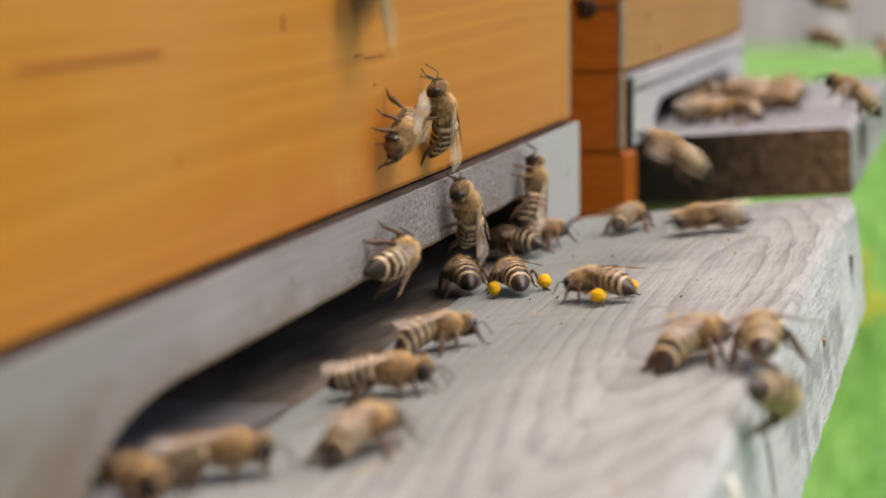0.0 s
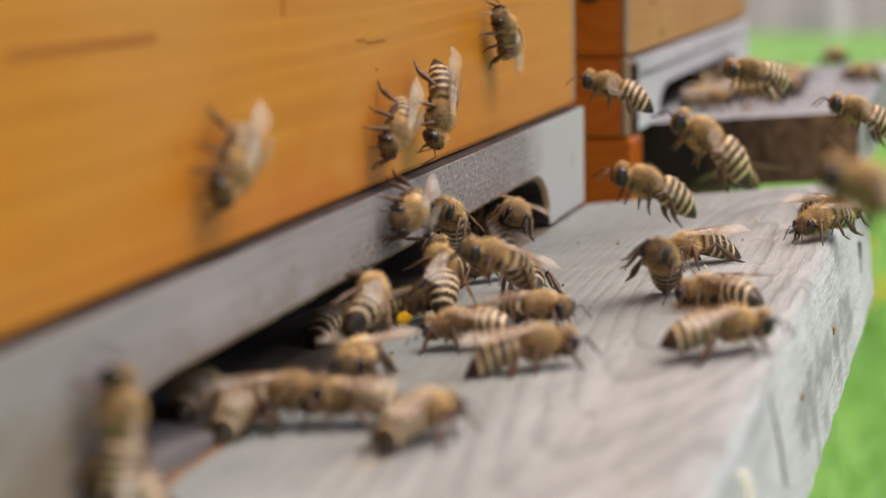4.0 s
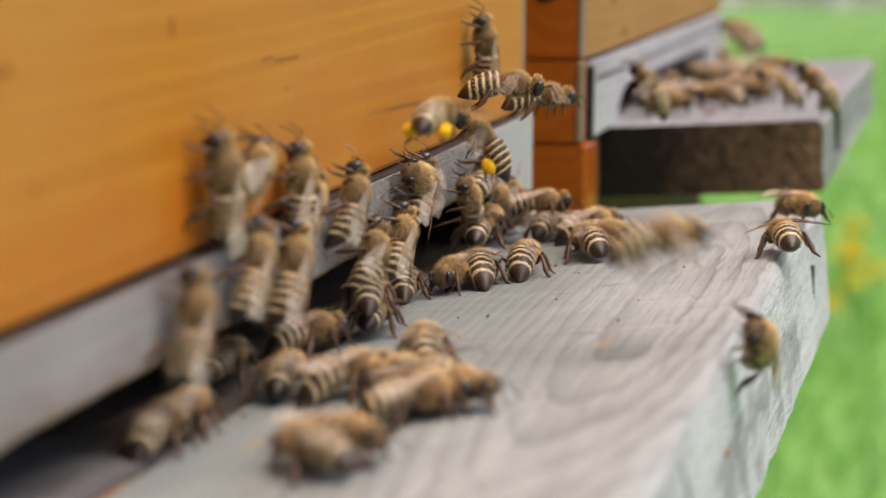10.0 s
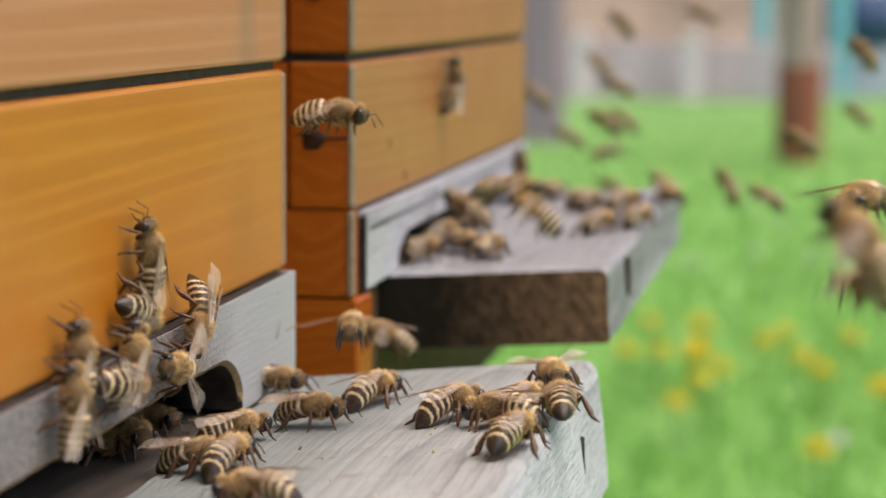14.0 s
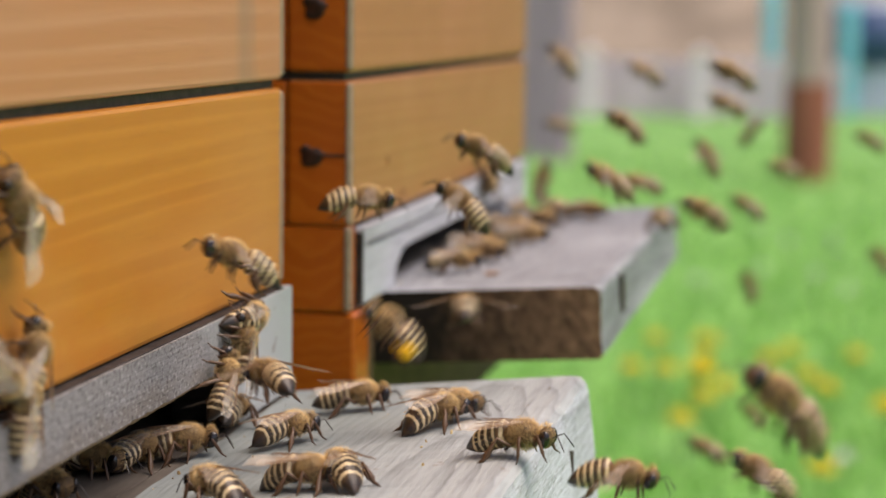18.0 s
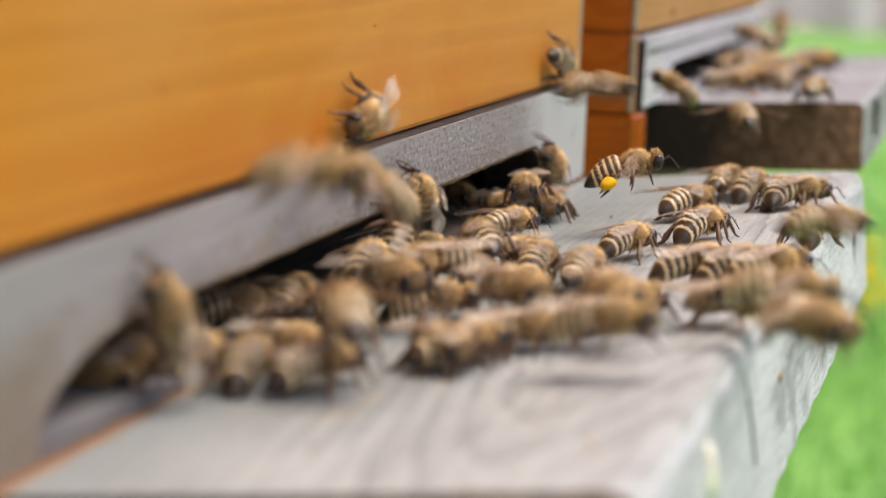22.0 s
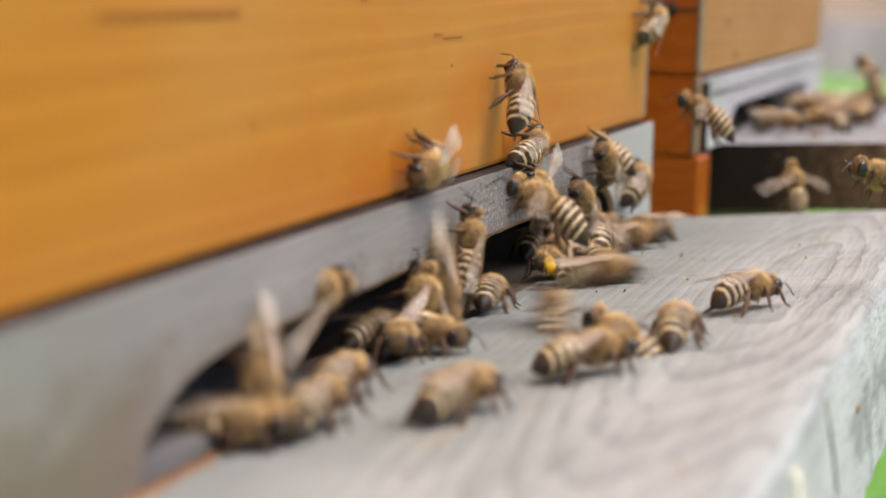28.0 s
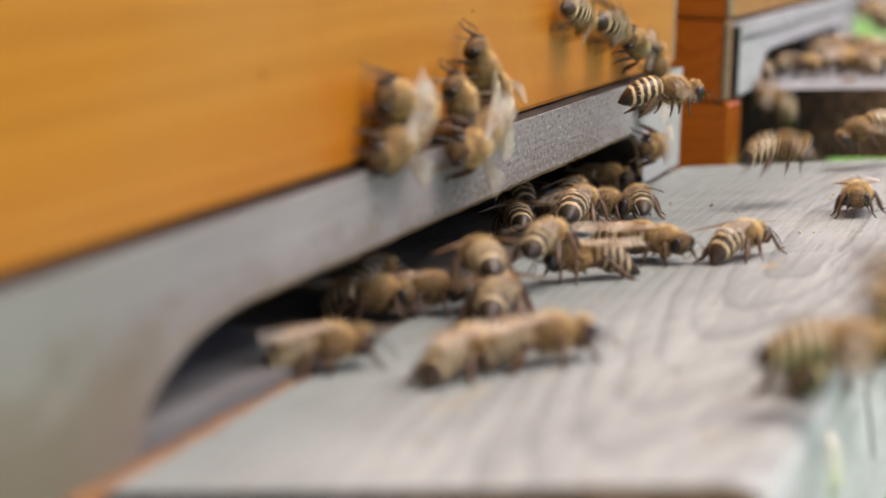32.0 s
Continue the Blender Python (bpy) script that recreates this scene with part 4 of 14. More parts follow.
# ---- the bees' ways ----
makers = {
    "walker": build_bee("honeybee", "brown and tan striped worker honeybee with folded wings"),
    "stepping": build_bee("honeybee", "brown and tan striped worker honeybee walking", curl=0.35, stride=0.0009),
    "fanning": build_bee("honeybee", "brown and tan striped worker honeybee with half-open wings", curl=-0.15, wings_open=22, stride=-0.0007),
    "gatherer": build_bee("pollen_honeybee", "worker honeybee carrying bright yellow pollen loads", pollen=True),
    "flyer": build_bee("flying_honeybee", "worker honeybee in flight with spread wings", flying=True),
    "laden": build_bee("flying_pollen_honeybee", "honeybee in flight carrying yellow pollen loads", flying=True, pollen=True)}
used, rests = set(), {}


def bee(kind, size, rows):
    """One bee of a kind along its way."""
    first = makers[kind]
    ob = copy_thing(first, pose(0, 0, 0)) if kind in used else first
    used.add(kind)
    ob.animation_data_clear()
    ob.scale = (size, size, size)
    flying = kind in ("flyer", "laden")
    if flying:
        # a short dart along the heading at each turning point of the way
        r, way = random.Random(round(size * 1000) + len(used) + len(rests) + len(rows)), []
        for i, (t, m) in enumerate(rows):
            speed = r.choice((0.02, 0.05, 0.09, 0.13)) * (1 if abs(m.translation.x) < 0.15 else 0)
            ahead = (m.to_3x3() @ Vector((r.uniform(-1, 1), r.uniform(-0.6, 1), r.uniform(-0.5, 0.9)))).normalized() * speed * 0.08
            for dt, k in ((-0.08, -1), (0, 0), (0.08, 1)):
                if 0 <= t + dt <= 32 and (not way or t + dt > way[-1][0] + 0.05):
                    way.append((t + dt, Matrix.Translation(ahead * k) @ m))
        rows = way
    walk(ob, rows)
    for n, limb in enumerate(ob.children):
        wing, leg = "wing" in limb.name, "_leg" in limb.name
        if (flying and wing) or (leg and not flying):
            limb.animation_data_clear()
            rest = rests.setdefault((kind, n), limb.matrix_basis @ Matrix.Diagonal((-1 if limb.scale.x < 0 else 1, 1, 1, 1)))
            count = 160 if flying else 64
            # wings beat up and down, legs swing to and fro
            walk(limb, [(32 * i / count, rest @ (pose(0, 0, 0, 26 * (-1) ** i) if wing else pose(0, 0, 0, 0, 0, 9 * math.sin(2.4 * i + 1.7 * n + 9 * size)))) for i in range(count + 1)])


P = pose


def eased(rows):
    """Rows with steps set in between where a bee turns far round."""
    way = [rows[0]]
    for (t0, a), (t1, b) in zip(rows, rows[1:]):
        q0, q1 = a.to_quaternion(), b.to_quaternion()
        n = int(q0.rotation_difference(q1).angle % (2 * math.pi) / radians(70))
        for i in range(1, n + 1):
            s = i / (n + 1)
            way.append((t0 + (t1 - t0) * s, Matrix.LocRotScale(a.translation.lerp(b.translation, s), q0.slerp(q1, s), None)))
        way.append((t1, b))
    return way


def motions():
    bee("walker", 0.97, [(0, P(.0011, .3328, .0267, -90, -71, -90)), (1, P(.0011, .3309, .0277, -90, -63, -90)), (2, P(.0011, .3330, .0272, -90, -46, -90)), (5, P(.0011, .3259, .0246, -90, -70, -90)), (6, P(.0011, .3227, .0235, -90, -72, -90)), (7, P(.0011, .3161, .0242, -90, -82, -90)), (8, P(.0011, .3148, .0226, -90, -74, -90)), (9, P(.0031, .3147, .0191, -90, -86, -90)), (9.5, P(.0031, .3103, .0184, 90, -32, 90)), (10, P(.0031, .3059, .0178, 90, 29, 90)), (10.33, P(.0176, .3116, .0145, 65, 5, 116)), (10.67, P(.0320, .3174, .0112, 33, -5, 149)), (11, P(.0465, .3231, .0079, 0, 6, -177)), (11.5, P(.0395, .3258, .0071, -4, 5, 142)), (12, P(.0325, .3286, .0064, -6, 1, 101)), (12.25, P(.0020, .3286, .0031, -4, 3, 143)), (12.33, P(.0050, .3007, .0053, -4, 3, 157)), (12.67, P(-.0225, .2729, .0041, -1, 3, -146)), (13, P(-.0500, .2450, .0029, 0, 0, -90)), (18, P(-.0500, .2450, .0029, 0, 0, -90)), (18.75, P(.0020, .3434, .0031, 4, 1, -96)), (19, P(.0333, .3434, .0065, 6, 1, -98)), (20, P(.0360, .3504, .0068, 5, -3, -54)), (21, P(.0275, .3351, .0059, 1, -6, -11)), (22, P(.0274, .3290, .0059, 1, -6, -6)), (23, P(.0311, .3176, .0063, 0, -6, -4)), (24, P(.0515, .3281, .0091, -1, -6, 6)), (24.33, P(.0510, .3283, .0088, 4, -4, -43)), (24.67, P(.0505, .3285, .0085, 6, 0, -92)), (25, P(.0500, .3287, .0082, 4, 4, -140)), (25.25, P(.0020, .3287, .0031, 3, 3, -128)), (26, P(-.0500, .2450, .0029, 0, 0, -90)), (26.95, P(.0020, .3363, .0031, 3, -3, -48)), (27.26, P(.0376, .3363, .0069, 3, -5, -33)), (29, P(.0359, .3387, .0068, 3, -5, -33)), (30, P(.0101, .3332, .0041, 2, -6, -16)), (31, P(.0095, .3256, .0041, -3, -5, 30)), (32, P(.0112, .3222, .0077, 0, -6, -5))])
    bee("stepping", 1.0, [(0, P(.0011, .3535, .0289, 90, -26, 90)), (1, P(.0011, .3611, .0361, 90, 32, 90)), (2, P(.0011, .3613, .0246, 90, 3, 90)), (3, P(.0017, .3554, .0186, 64, -19, 127)), (4, P(.0024, .3494, .0127, 28, -18, 171)), (5, P(.0030, .3435, .0067, 3, 5, -153)), (6, P(.0134, .3417, .0079, -1, 6, 168)), (7, P(.0030, .3416, .0062, 3, 5, -154)), (7.5, P(.0031, .3460, .0094, 7, -43, -175)), (8, P(.0031, .3504, .0126, 90, -71, 90)), (9, P(.0011, .3661, .0209, 90, -82, 90)), (10, P(.0031, .3719, .0179, 90, -65, 90)), (11, P(.0031, .3696, .0163, 90, -40, 90)), (11.5, P(.0021, .3703, .0097, 25, -41, 176)), (12, P(.0012, .3710, .0032, 4, 4, -137)), (12.25, P(.0020, .3710, .0031, 4, 3, -108)), (12.5, P(-.0304, .3465, .0031, 3, 1, -80)), (13, P(-.0620, .3220, .0029, 0, 0, -23)), (14, P(-.0620, .3220, .0029, 0, 0, -23)), (14.75, P(.0020, .3732, .0031, 4, -2, -53)), (15, P(-.0116, .3732, .0031, 5, -3, -63)), (18, P(-.0087, .3712, .0031, 5, 3, -125)), (19, P(-.0030, .3699, .0031, 5, 2, -115)), (20, P(.0028, .3749, .0034, 6, 0, -93)), (21, P(.0083, .3614, .0040, 5, -2, -70)), (22, P(.0026, .3446, .0034, 6, 1, -97)), (22.5, P(.0028, .3549, .0049, 5, -4, -52)), (23, P(.0030, .3652, .0064, 1, -6, -7)), (23.5, P(.0031, .3739, .0098, 21, 39, 17)), (24, P(.0031, .3826, .0132, 90, 55, 90)), (25, P(.0031, .3869, .0097, 90, 69, 90)), (25.5, P(.0022, .3892, .0065, 13, 41, 10)), (26, P(.0012, .3915, .0032, 1, -6, -6)), (29, P(-.0084, .4000, .0031, -1, -6, 6)), (29.5, P(-.0026, .3961, .0089, 32, 31, 35)), (30, P(.0031, .3921, .0146, 90, 36, 90)), (30.5, P(.0031, .3908, .0113, 90, -22, 90)), (31, P(.0031, .3895, .0080, 90, -81, 90)), (31.33, P(-.0022, .3905, .0063, 56, -48, 84)), (31.67, P(-.0074, .3915, .0047, 30, -20, 62)), (32, P(-.0127, .3925, .0031, -3, -5, 31))])
    bee("fanning", 0.97, [(0, P(.0011, .3179, .0460, 90, -85, 90)), (0.25, P(.0020, .3179, .0031, 58, -59, 96)), (0.33, P(-.0239, .3449, .0316, 53, -50, 92)), (0.67, P(-.0490, .3720, .0173, 30, -20, 72)), (1, P(-.0740, .3990, .0029, 0, 0, 44)), (1.5, P(-.0299, .3531, .0037, -3, 1, 86)), (1.75, P(.0020, .3072, .0031, -4, 2, 107)), (2, P(.0142, .3072, .0046, -5, 4, 128)), (3.5, P(.0127, .3117, .0044, -6, 0, 90)), (5, P(.0112, .3162, .0043, -5, -4, 53)), (5.33, P(.0087, .3185, .0040, 0, -6, -1)), (5.67, P(.0062, .3208, .0038, 5, -3, -55)), (6, P(.0037, .3231, .0035, 5, 2, -109)), (6.33, P(.0065, .3224, .0038, 5, -3, -56)), (6.67, P(.0093, .3216, .0041, 0, -6, -3)), (7, P(.0121, .3209, .0043, -4, -4, 50)), (8, P(-.0070, .3324, .0031, 0, -6, 2)), (8.5, P(-.0056, .3396, .0031, 5, -3, -61)), (9, P(-.0041, .3469, .0031, 5, 3, -123)), (9.5, P(-.0004, .3488, .0033, 5, -3, -59)), (10, P(.0033, .3507, .0034, -1, -6, 6)), (10.5, P(.0004, .3506, .0033, 4, -5, -37)), (11, P(-.0025, .3504, .0031, 6, -1, -80)), (11.25, P(.0020, .3504, .0031, 4, -2, -49)), (11.5, P(-.0383, .3747, .0030, 3, -2, -18)), (12, P(-.0740, .3990, .0029, 0, 0, 44)), (12.5, P(-.0354, .3778, .0079, 46, 3, 70)), (12.75, P(.0020, .3566, .0031, 69, -2, 81)), (13, P(.0031, .3566, .0129, 90, -12, 90)), (14, P(.0011, .3559, .0219, 90, 2, 90)), (15, P(.0011, .3546, .0238, 90, 2, 90)), (16.74, P(.0011, .3534, .0266, 90, 2, 90)), (17.05, P(.0020, .3534, .0031, 68, 8, 79)), (17.37, P(-.0365, .3762, .0147, 45, 11, 67)), (18, P(-.0740, .3990, .0029, 0, 0, 44)), (19, P(-.0740, .3990, .0029, 0, 0, 44)), (19.5, P(-.0355, .3871, .0082, 30, 35, 49)), (19.75, P(.0020, .3753, .0031, 54, 50, 62)), (20, P(.0031, .3753, .0134, 90, 58, 90)), (21, P(.0031, .3655, .0171, 90, 66, 90)), (21.5, P(-.0007, .3583, .0101, 18, 39, 25)), (22, P(-.0046, .3511, .0031, -2, -6, 15)), (23, P(-.0013, .3526, .0031, -3, -5, 29)), (24, P(-.0083, .3829, .0031, 3, -5, -33)), (25, P(-.0115, .3706, .0031, -1, -6, 12)), (25.25, P(.0020, .3706, .0031, -1, -4, 20)), (26, P(-.0740, .3990, .0029, 0, 0, 44)), (30, P(-.0740, .3990, .0029, 0, 0, 44)), (30.75, P(.0020, .3687, .0031, 0, -4, 2)), (31, P(-.0067, .3687, .0031, 1, -6, -13)), (32, P(-.0057, .3674, .0031, -2, -5, 24))])
    bee("stepping", 0.99, [(0, P(.0031, .3249, .0124, 90, 81, 90)), (1, P(.0031, .3308, .0143, 90, 66, 90)), (1.5, P(.0025, .3185, .0088, 21, 37, 35)), (2, P(.0019, .3062, .0033, -3, -5, 30)), (3.5, P(.0025, .3102, .0073, 17, 39, 31)), (5, P(.0031, .3141, .0113, 90, 73, 90)), (6, P(.0031, .3381, .0157, 90, 25, 90)), (6.5, P(.0031, .3349, .0156, 90, -31, 90)), (7, P(.0031, .3316, .0155, 90, -88, 90)), (8, P(.0031, .3325, .0123, 90, -60, 90)), (8.5, P(.0132, .3293, .0106, 20, -39, 160)), (9, P(.0233, .3261, .0089, 0, 6, 180)), (9.33, P(.0209, .3265, .0075, -5, 3, 125)), (9.67, P(.0185, .3270, .0061, -6, -2, 71)), (10, P(.0161, .3274, .0048, -2, -6, 17)), (11, P(.0198, .3390, .0051, 1, -6, -11)), (11.5, P(.0277, .3430, .0059, 5, -3, -57)), (12, P(.0355, .3470, .0067, 6, 1, -103)), (13, P(.0300, .3578, .0062, 5, 3, -120)), (13.33, P(.0267, .3589, .0058, 1, 6, -174)), (13.67, P(.0234, .3601, .0055, -4, 4, 131)), (14, P(.0201, .3612, .0052, -6, -1, 77)), (14.25, P(.0020, .3612, .0031, -4, -1, 86)), (15, P(-.0860, .2890, .0029, 0, 0, 111)), (15.63, P(-.0291, .3359, .0044, -2, -2, 69)), (15.95, P(.0020, .3827, .0031, -3, -4, 48)), (16.26, P(.0278, .3827, .0059, -3, -5, 27)), (18, P(.0288, .3789, .0060, -3, -5, 27)), (18.5, P(.0313, .3777, .0063, 2, -6, -16)), (19, P(.0338, .3765, .0066, 5, -3, -59)), (20, P(.0446, .3818, .0077, 3, -5, -32)), (21, P(.0514, .3776, .0084, 0, -6, 4)), (22, P(.0515, .3592, .0089, -1, -6, 8)), (22.25, P(.0020, .3592, .0031, -2, -4, 34)), (22.5, P(-.0173, .3241, .0059, -2, -3, 60)), (23, P(-.0860, .2890, .0029, 0, 0, 111)), (23.5, P(-.0196, .3372, .0054, 0, 3, 161)), (23.75, P(.0020, .3854, .0031, 1, 4, -174)), (24, P(.0469, .3854, .0079, 3, 5, -149)), (24.5, P(.0423, .3854, .0074, 6, -1, -81)), (25, P(.0377, .3854, .0070, 1, -6, -13)), (25.25, P(.0020, .3854, .0031, 0, -5, 18)), (25.5, P(-.0241, .3372, .0049, -1, -3, 49)), (26, P(-.0860, .2890, .0029, 0, 0, 111)), (32, P(-.0860, .2890, .0029, 0, 0, 111))])
    bee("walker", 1.02, [(0, P(-.0012, .3720, .0031, -2, -5, 24)), (0.25, P(.0020, .3720, .0031, -3, -4, 63)), (0.33, P(-.0335, .3700, .0030, -4, -3, 75)), (0.67, P(-.0657, .3680, .0030, -3, -1, 127)), (1, P(-.0980, .3660, .0029, 0, 0, 178)), (1.33, P(-.0590, .3583, .0036, 3, -1, -128)), (1.67, P(-.0200, .3506, .0043, 4, -3, -75)), (1.75, P(.0020, .3428, .0031, 3, -4, -62)), (2, P(.0190, .3428, .0051, 2, -5, -21)), (5, P(.0099, .3563, .0041, -2, -5, 22)), (6, P(.0103, .3476, .0042, -2, -5, 22)), (6.33, P(.0116, .3465, .0043, 3, -5, -27)), (6.67, P(.0130, .3453, .0044, 6, -1, -75)), (7, P(.0143, .3441, .0046, 5, 3, -124)), (7.5, P(.0074, .3415, .0039, 5, -3, -63)), (8, P(.0005, .3390, .0032, 0, -6, -2)), (8.5, P(.0060, .3398, .0037, 4, -5, -39)), (9, P(.0114, .3405, .0043, 6, -1, -75)), (10, P(-.0008, .3382, .0031, 3, -5, -31)), (11, P(-.0226, .3412, .0031, -2, -5, 23)), (11.25, P(.0020, .3412, .0031, -3, -4, 62)), (11.33, P(-.0477, .3495, .0030, -4, -3, 75)), (11.67, P(-.0729, .3577, .0030, -3, -1, 126)), (12, P(-.0980, .3660, .0029, 0, 0, 178)), (19, P(-.0980, .3660, .0029, 0, 0, 178)), (19.33, P(-.0587, .3734, .0036, -3, -1, 121)), (19.67, P(-.0194, .3809, .0044, -3, -4, 64)), (19.75, P(.0020, .3883, .0031, -2, -5, 50)), (20, P(.0198, .3883, .0051, -1, -6, 7)), (21, P(.0081, .3510, .0074, 0, -6, 3)), (22, P(.0169, .3402, .0048, -2, -5, 22)), (22.25, P(.0020, .3402, .0031, -3, -4, 61)), (22.33, P(-.0214, .3488, .0042, -3, -3, 74)), (22.67, P(-.0597, .3574, .0035, -3, -1, 126)), (23, P(-.0980, .3660, .0029, 0, 0, 178)), (23.33, P(-.0631, .3647, .0043, -2, 0, 130)), (23.67, P(-.0283, .3634, .0058, -4, -2, 82)), (23.75, P(.0020, .3622, .0031, -4, -3, 70)), (24, P(.0066, .3622, .0072, -3, -5, 34)), (25, P(.0051, .3639, .0036, 2, -5, -25)), (25.25, P(.0020, .3639, .0031, 4, -4, -64)), (25.33, P(-.0293, .3646, .0034, 4, -3, -77)), (25.67, P(-.0636, .3653, .0031, 3, -1, -130)), (26, P(-.0980, .3660, .0029, 0, 0, 178)), (26.42, P(-.0650, .3649, .0090, 38, 8, 140)), (26.84, P(-.0319, .3638, .0151, 67, 36, 111)), (26.95, P(.0020, .3626, .0031, 73, 45, 105)), (27.26, P(.0011, .3626, .0212, 90, 73, 90)), (29, P(.0011, .3655, .0208, 90, 73, 90)), (29.5, P(.0072, .3619, .0126, 16, 40, 25)), (30, P(.0134, .3582, .0045, -2, -5, 21)), (31, P(.0113, .3750, .0077, -2, -6, 17)), (32, P(.0068, .3565, .0072, 0, -6, -1))])
    bee("walker", 1.05, [(0, P(.0031, .3588, .0145, 90, -38, 90)), (0.5, P(.0021, .3635, .0287, 90, 17, 90)), (1, P(.0011, .3682, .0429, 90, 72, 90)), (1.33, P(.0011, .3636, .0428, -90, 60, -90)), (1.67, P(.0011, .3589, .0426, -90, 12, -90)), (2, P(.0011, .3543, .0425, -90, -36, -90)), (5, P(.0031, .3445, .0196, -90, -24, -90)), (5.5, P(.0031, .3497, .0190, -90, 31, -90)), (6, P(.0031, .3549, .0184, -90, 86, -90)), (7, P(.0011, .3432, .0267, 90, 61, 90)), (8, P(.0011, .3325, .0222, 90, 47, 90)), (9, P(.0031, .3226, .0152, 90, 67, 90)), (10, P(.0031, .3182, .0155, 90, 28, 90)), (11, P(.0031, .3261, .0185, 90, 24, 90)), (11.25, P(.0020, .3261, .0031, 81, -6, 121)), (11.33, P(-.0346, .3027, .0133, 75, -15, 133)), (11.67, P(-.0723, .2794, .0081, 32, -27, -167)), (12, P(-.1100, .2560, .0029, 0, 0, -115)), (18, P(-.1100, .2560, .0029, 0, 0, -115)), (18.33, P(-.0730, .2757, .0091, -5, 41, -73)), (18.67, P(-.0359, .2953, .0154, 54, 63, 19)), (18.75, P(.0020, .3150, .0031, 72, 58, 45)), (19, P(.0011, .3150, .0216, 90, 29, 90)), (19.5, P(.0073, .3230, .0130, 33, 31, 28)), (20, P(.0135, .3310, .0045, 1, -6, -11)), (21, P(.0087, .3119, .0074, -3, -5, 28)), (21.5, P(.0101, .3099, .0076, -6, -1, 80)), (22, P(.0114, .3079, .0077, -4, 4, 132)), (22.5, P(.0062, .2973, .0236, 19, -39, 140)), (23, P(.0011, .2867, .0395, 90, -77, 90)), (23.33, P(.0011, .2841, .0396, -90, -56, -90)), (23.67, P(.0011, .2815, .0397, -90, -9, -90)), (24, P(.0011, .2789, .0399, -90, 38, -90)), (24.25, P(.0020, .2789, .0031, -67, 25, -90)), (24.5, P(-.0544, .2675, .0214, -45, 14, -95)), (25, P(-.1100, .2560, .0029, 0, 0, -115)), (25.5, P(-.0544, .2864, .0190, -44, -10, -105)), (25.75, P(.0020, .3169, .0031, -67, -11, -97)), (26, P(.0011, .3169, .0352, -90, -9, -90)), (27.74, P(.0011, .3173, .0376, -90, -9, -90)), (28.05, P(.0020, .3173, .0031, -67, -11, -97)), (28.37, P(-.0544, .2867, .0203, -44, -10, -105)), (29, P(-.1100, .2560, .0029, 0, 0, -115)), (31, P(-.1100, .2560, .0029, 0, 0, -115)), (31.5, P(-.0534, .2872, .0114, -21, -43, -132)), (31.75, P(.0020, .3183, .0031, -31, -65, -137)), (32, P(.0031, .3183, .0199, -90, -87, -90))])
    bee("stepping", 1.01, [(0, P(.0031, .4063, .0131, 90, 15, 90)), (1, P(.0031, .3824, .0156, 90, 17, 90)), (1.5, P(.0031, .3576, .0120, 90, -19, 90)), (2, P(.0031, .3329, .0085, 90, -55, 90)), (5, P(.0031, .3248, .0184, -90, -83, -90)), (6, P(.0031, .3216, .0106, 90, -67, 90)), (7, P(.0031, .3234, .0082, 90, -51, 90)), (7.5, P(.0031, .3224, .0074, 47, -15, 66)), (8, P(.0030, .3214, .0065, -3, -5, 26)), (9, P(.0078, .3396, .0073, 2, -6, -17)), (9.5, P(.0045, .3347, .0141, 23, 38, 15)), (10, P(.0011, .3299, .0208, 90, 48, 90)), (11, P(.0011, .3391, .0221, 90, 82, 90)), (11.25, P(.0020, .3391, .0031, -3, 69, -13)), (11.5, P(-.0605, .3361, .0125, -9, 46, -28)), (12, P(-.1220, .3330, .0029, 0, 0, -48)), (12.5, P(-.0605, .3364, .0130, 24, 44, 3)), (12.75, P(.0020, .3399, .0031, 60, 51, 49)), (13, P(.0011, .3399, .0232, 90, 38, 90)), (13.25, P(.0020, .3399, .0031, 60, 51, 49)), (13.5, P(-.0605, .3364, .0130, 24, 44, 3)), (14, P(-.1220, .3330, .0029, 0, 0, -48)), (15, P(-.1220, .3330, .0029, 0, 0, -48)), (15.63, P(-.0605, .3336, .0114, -28, 37, -48)), (15.95, P(.0020, .3342, .0031, -50, 54, -59)), (16.26, P(.0011, .3342, .0199, -90, 65, -90)), (18, P(.0011, .3335, .0237, -90, 65, -90)), (19, P(.0011, .3333, .0268, 90, 46, 90)), (20, P(.0011, .3493, .0231, 90, 82, 90)), (20.5, P(.0020, .3415, .0143, 7, 42, 10)), (21, P(.0030, .3336, .0055, -1, -6, 7)), (22, P(.0030, .3164, .0064, 0, -6, 2)), (22.5, P(.0031, .3079, .0134, 23, 37, 24)), (23, P(.0031, .2994, .0204, 90, 54, 90)), (24, P(.0011, .3838, .0350, 90, 58, 90)), (24.5, P(-.0041, .3985, .0191, 20, 38, 21)), (25, P(-.0093, .4132, .0031, 0, -6, 1)), (26, P(-.0099, .4175, .0031, -3, -5, 33)), (27.74, P(-.0078, .4210, .0033, -3, -5, 33)), (28.05, P(.0020, .4200, .0031, -2, -4, 13)), (28.37, P(-.0649, .3770, .0031, -1, -3, -7)), (29, P(-.1220, .3330, .0029, 0, 0, -48)), (29.75, P(.0020, .4200, .0031, 1, -4, -16)), (30, P(.0054, .4371, .0037, 1, -6, -6)), (30.25, P(.0020, .4200, .0031, 1, -4, -16)), (31, P(-.1220, .3330, .0029, 0, 0, -48)), (31.75, P(.0020, .4200, .0031, 0, -4, -10)), (32, P(-.0104, .4590, .0031, 0, -6, 3))])
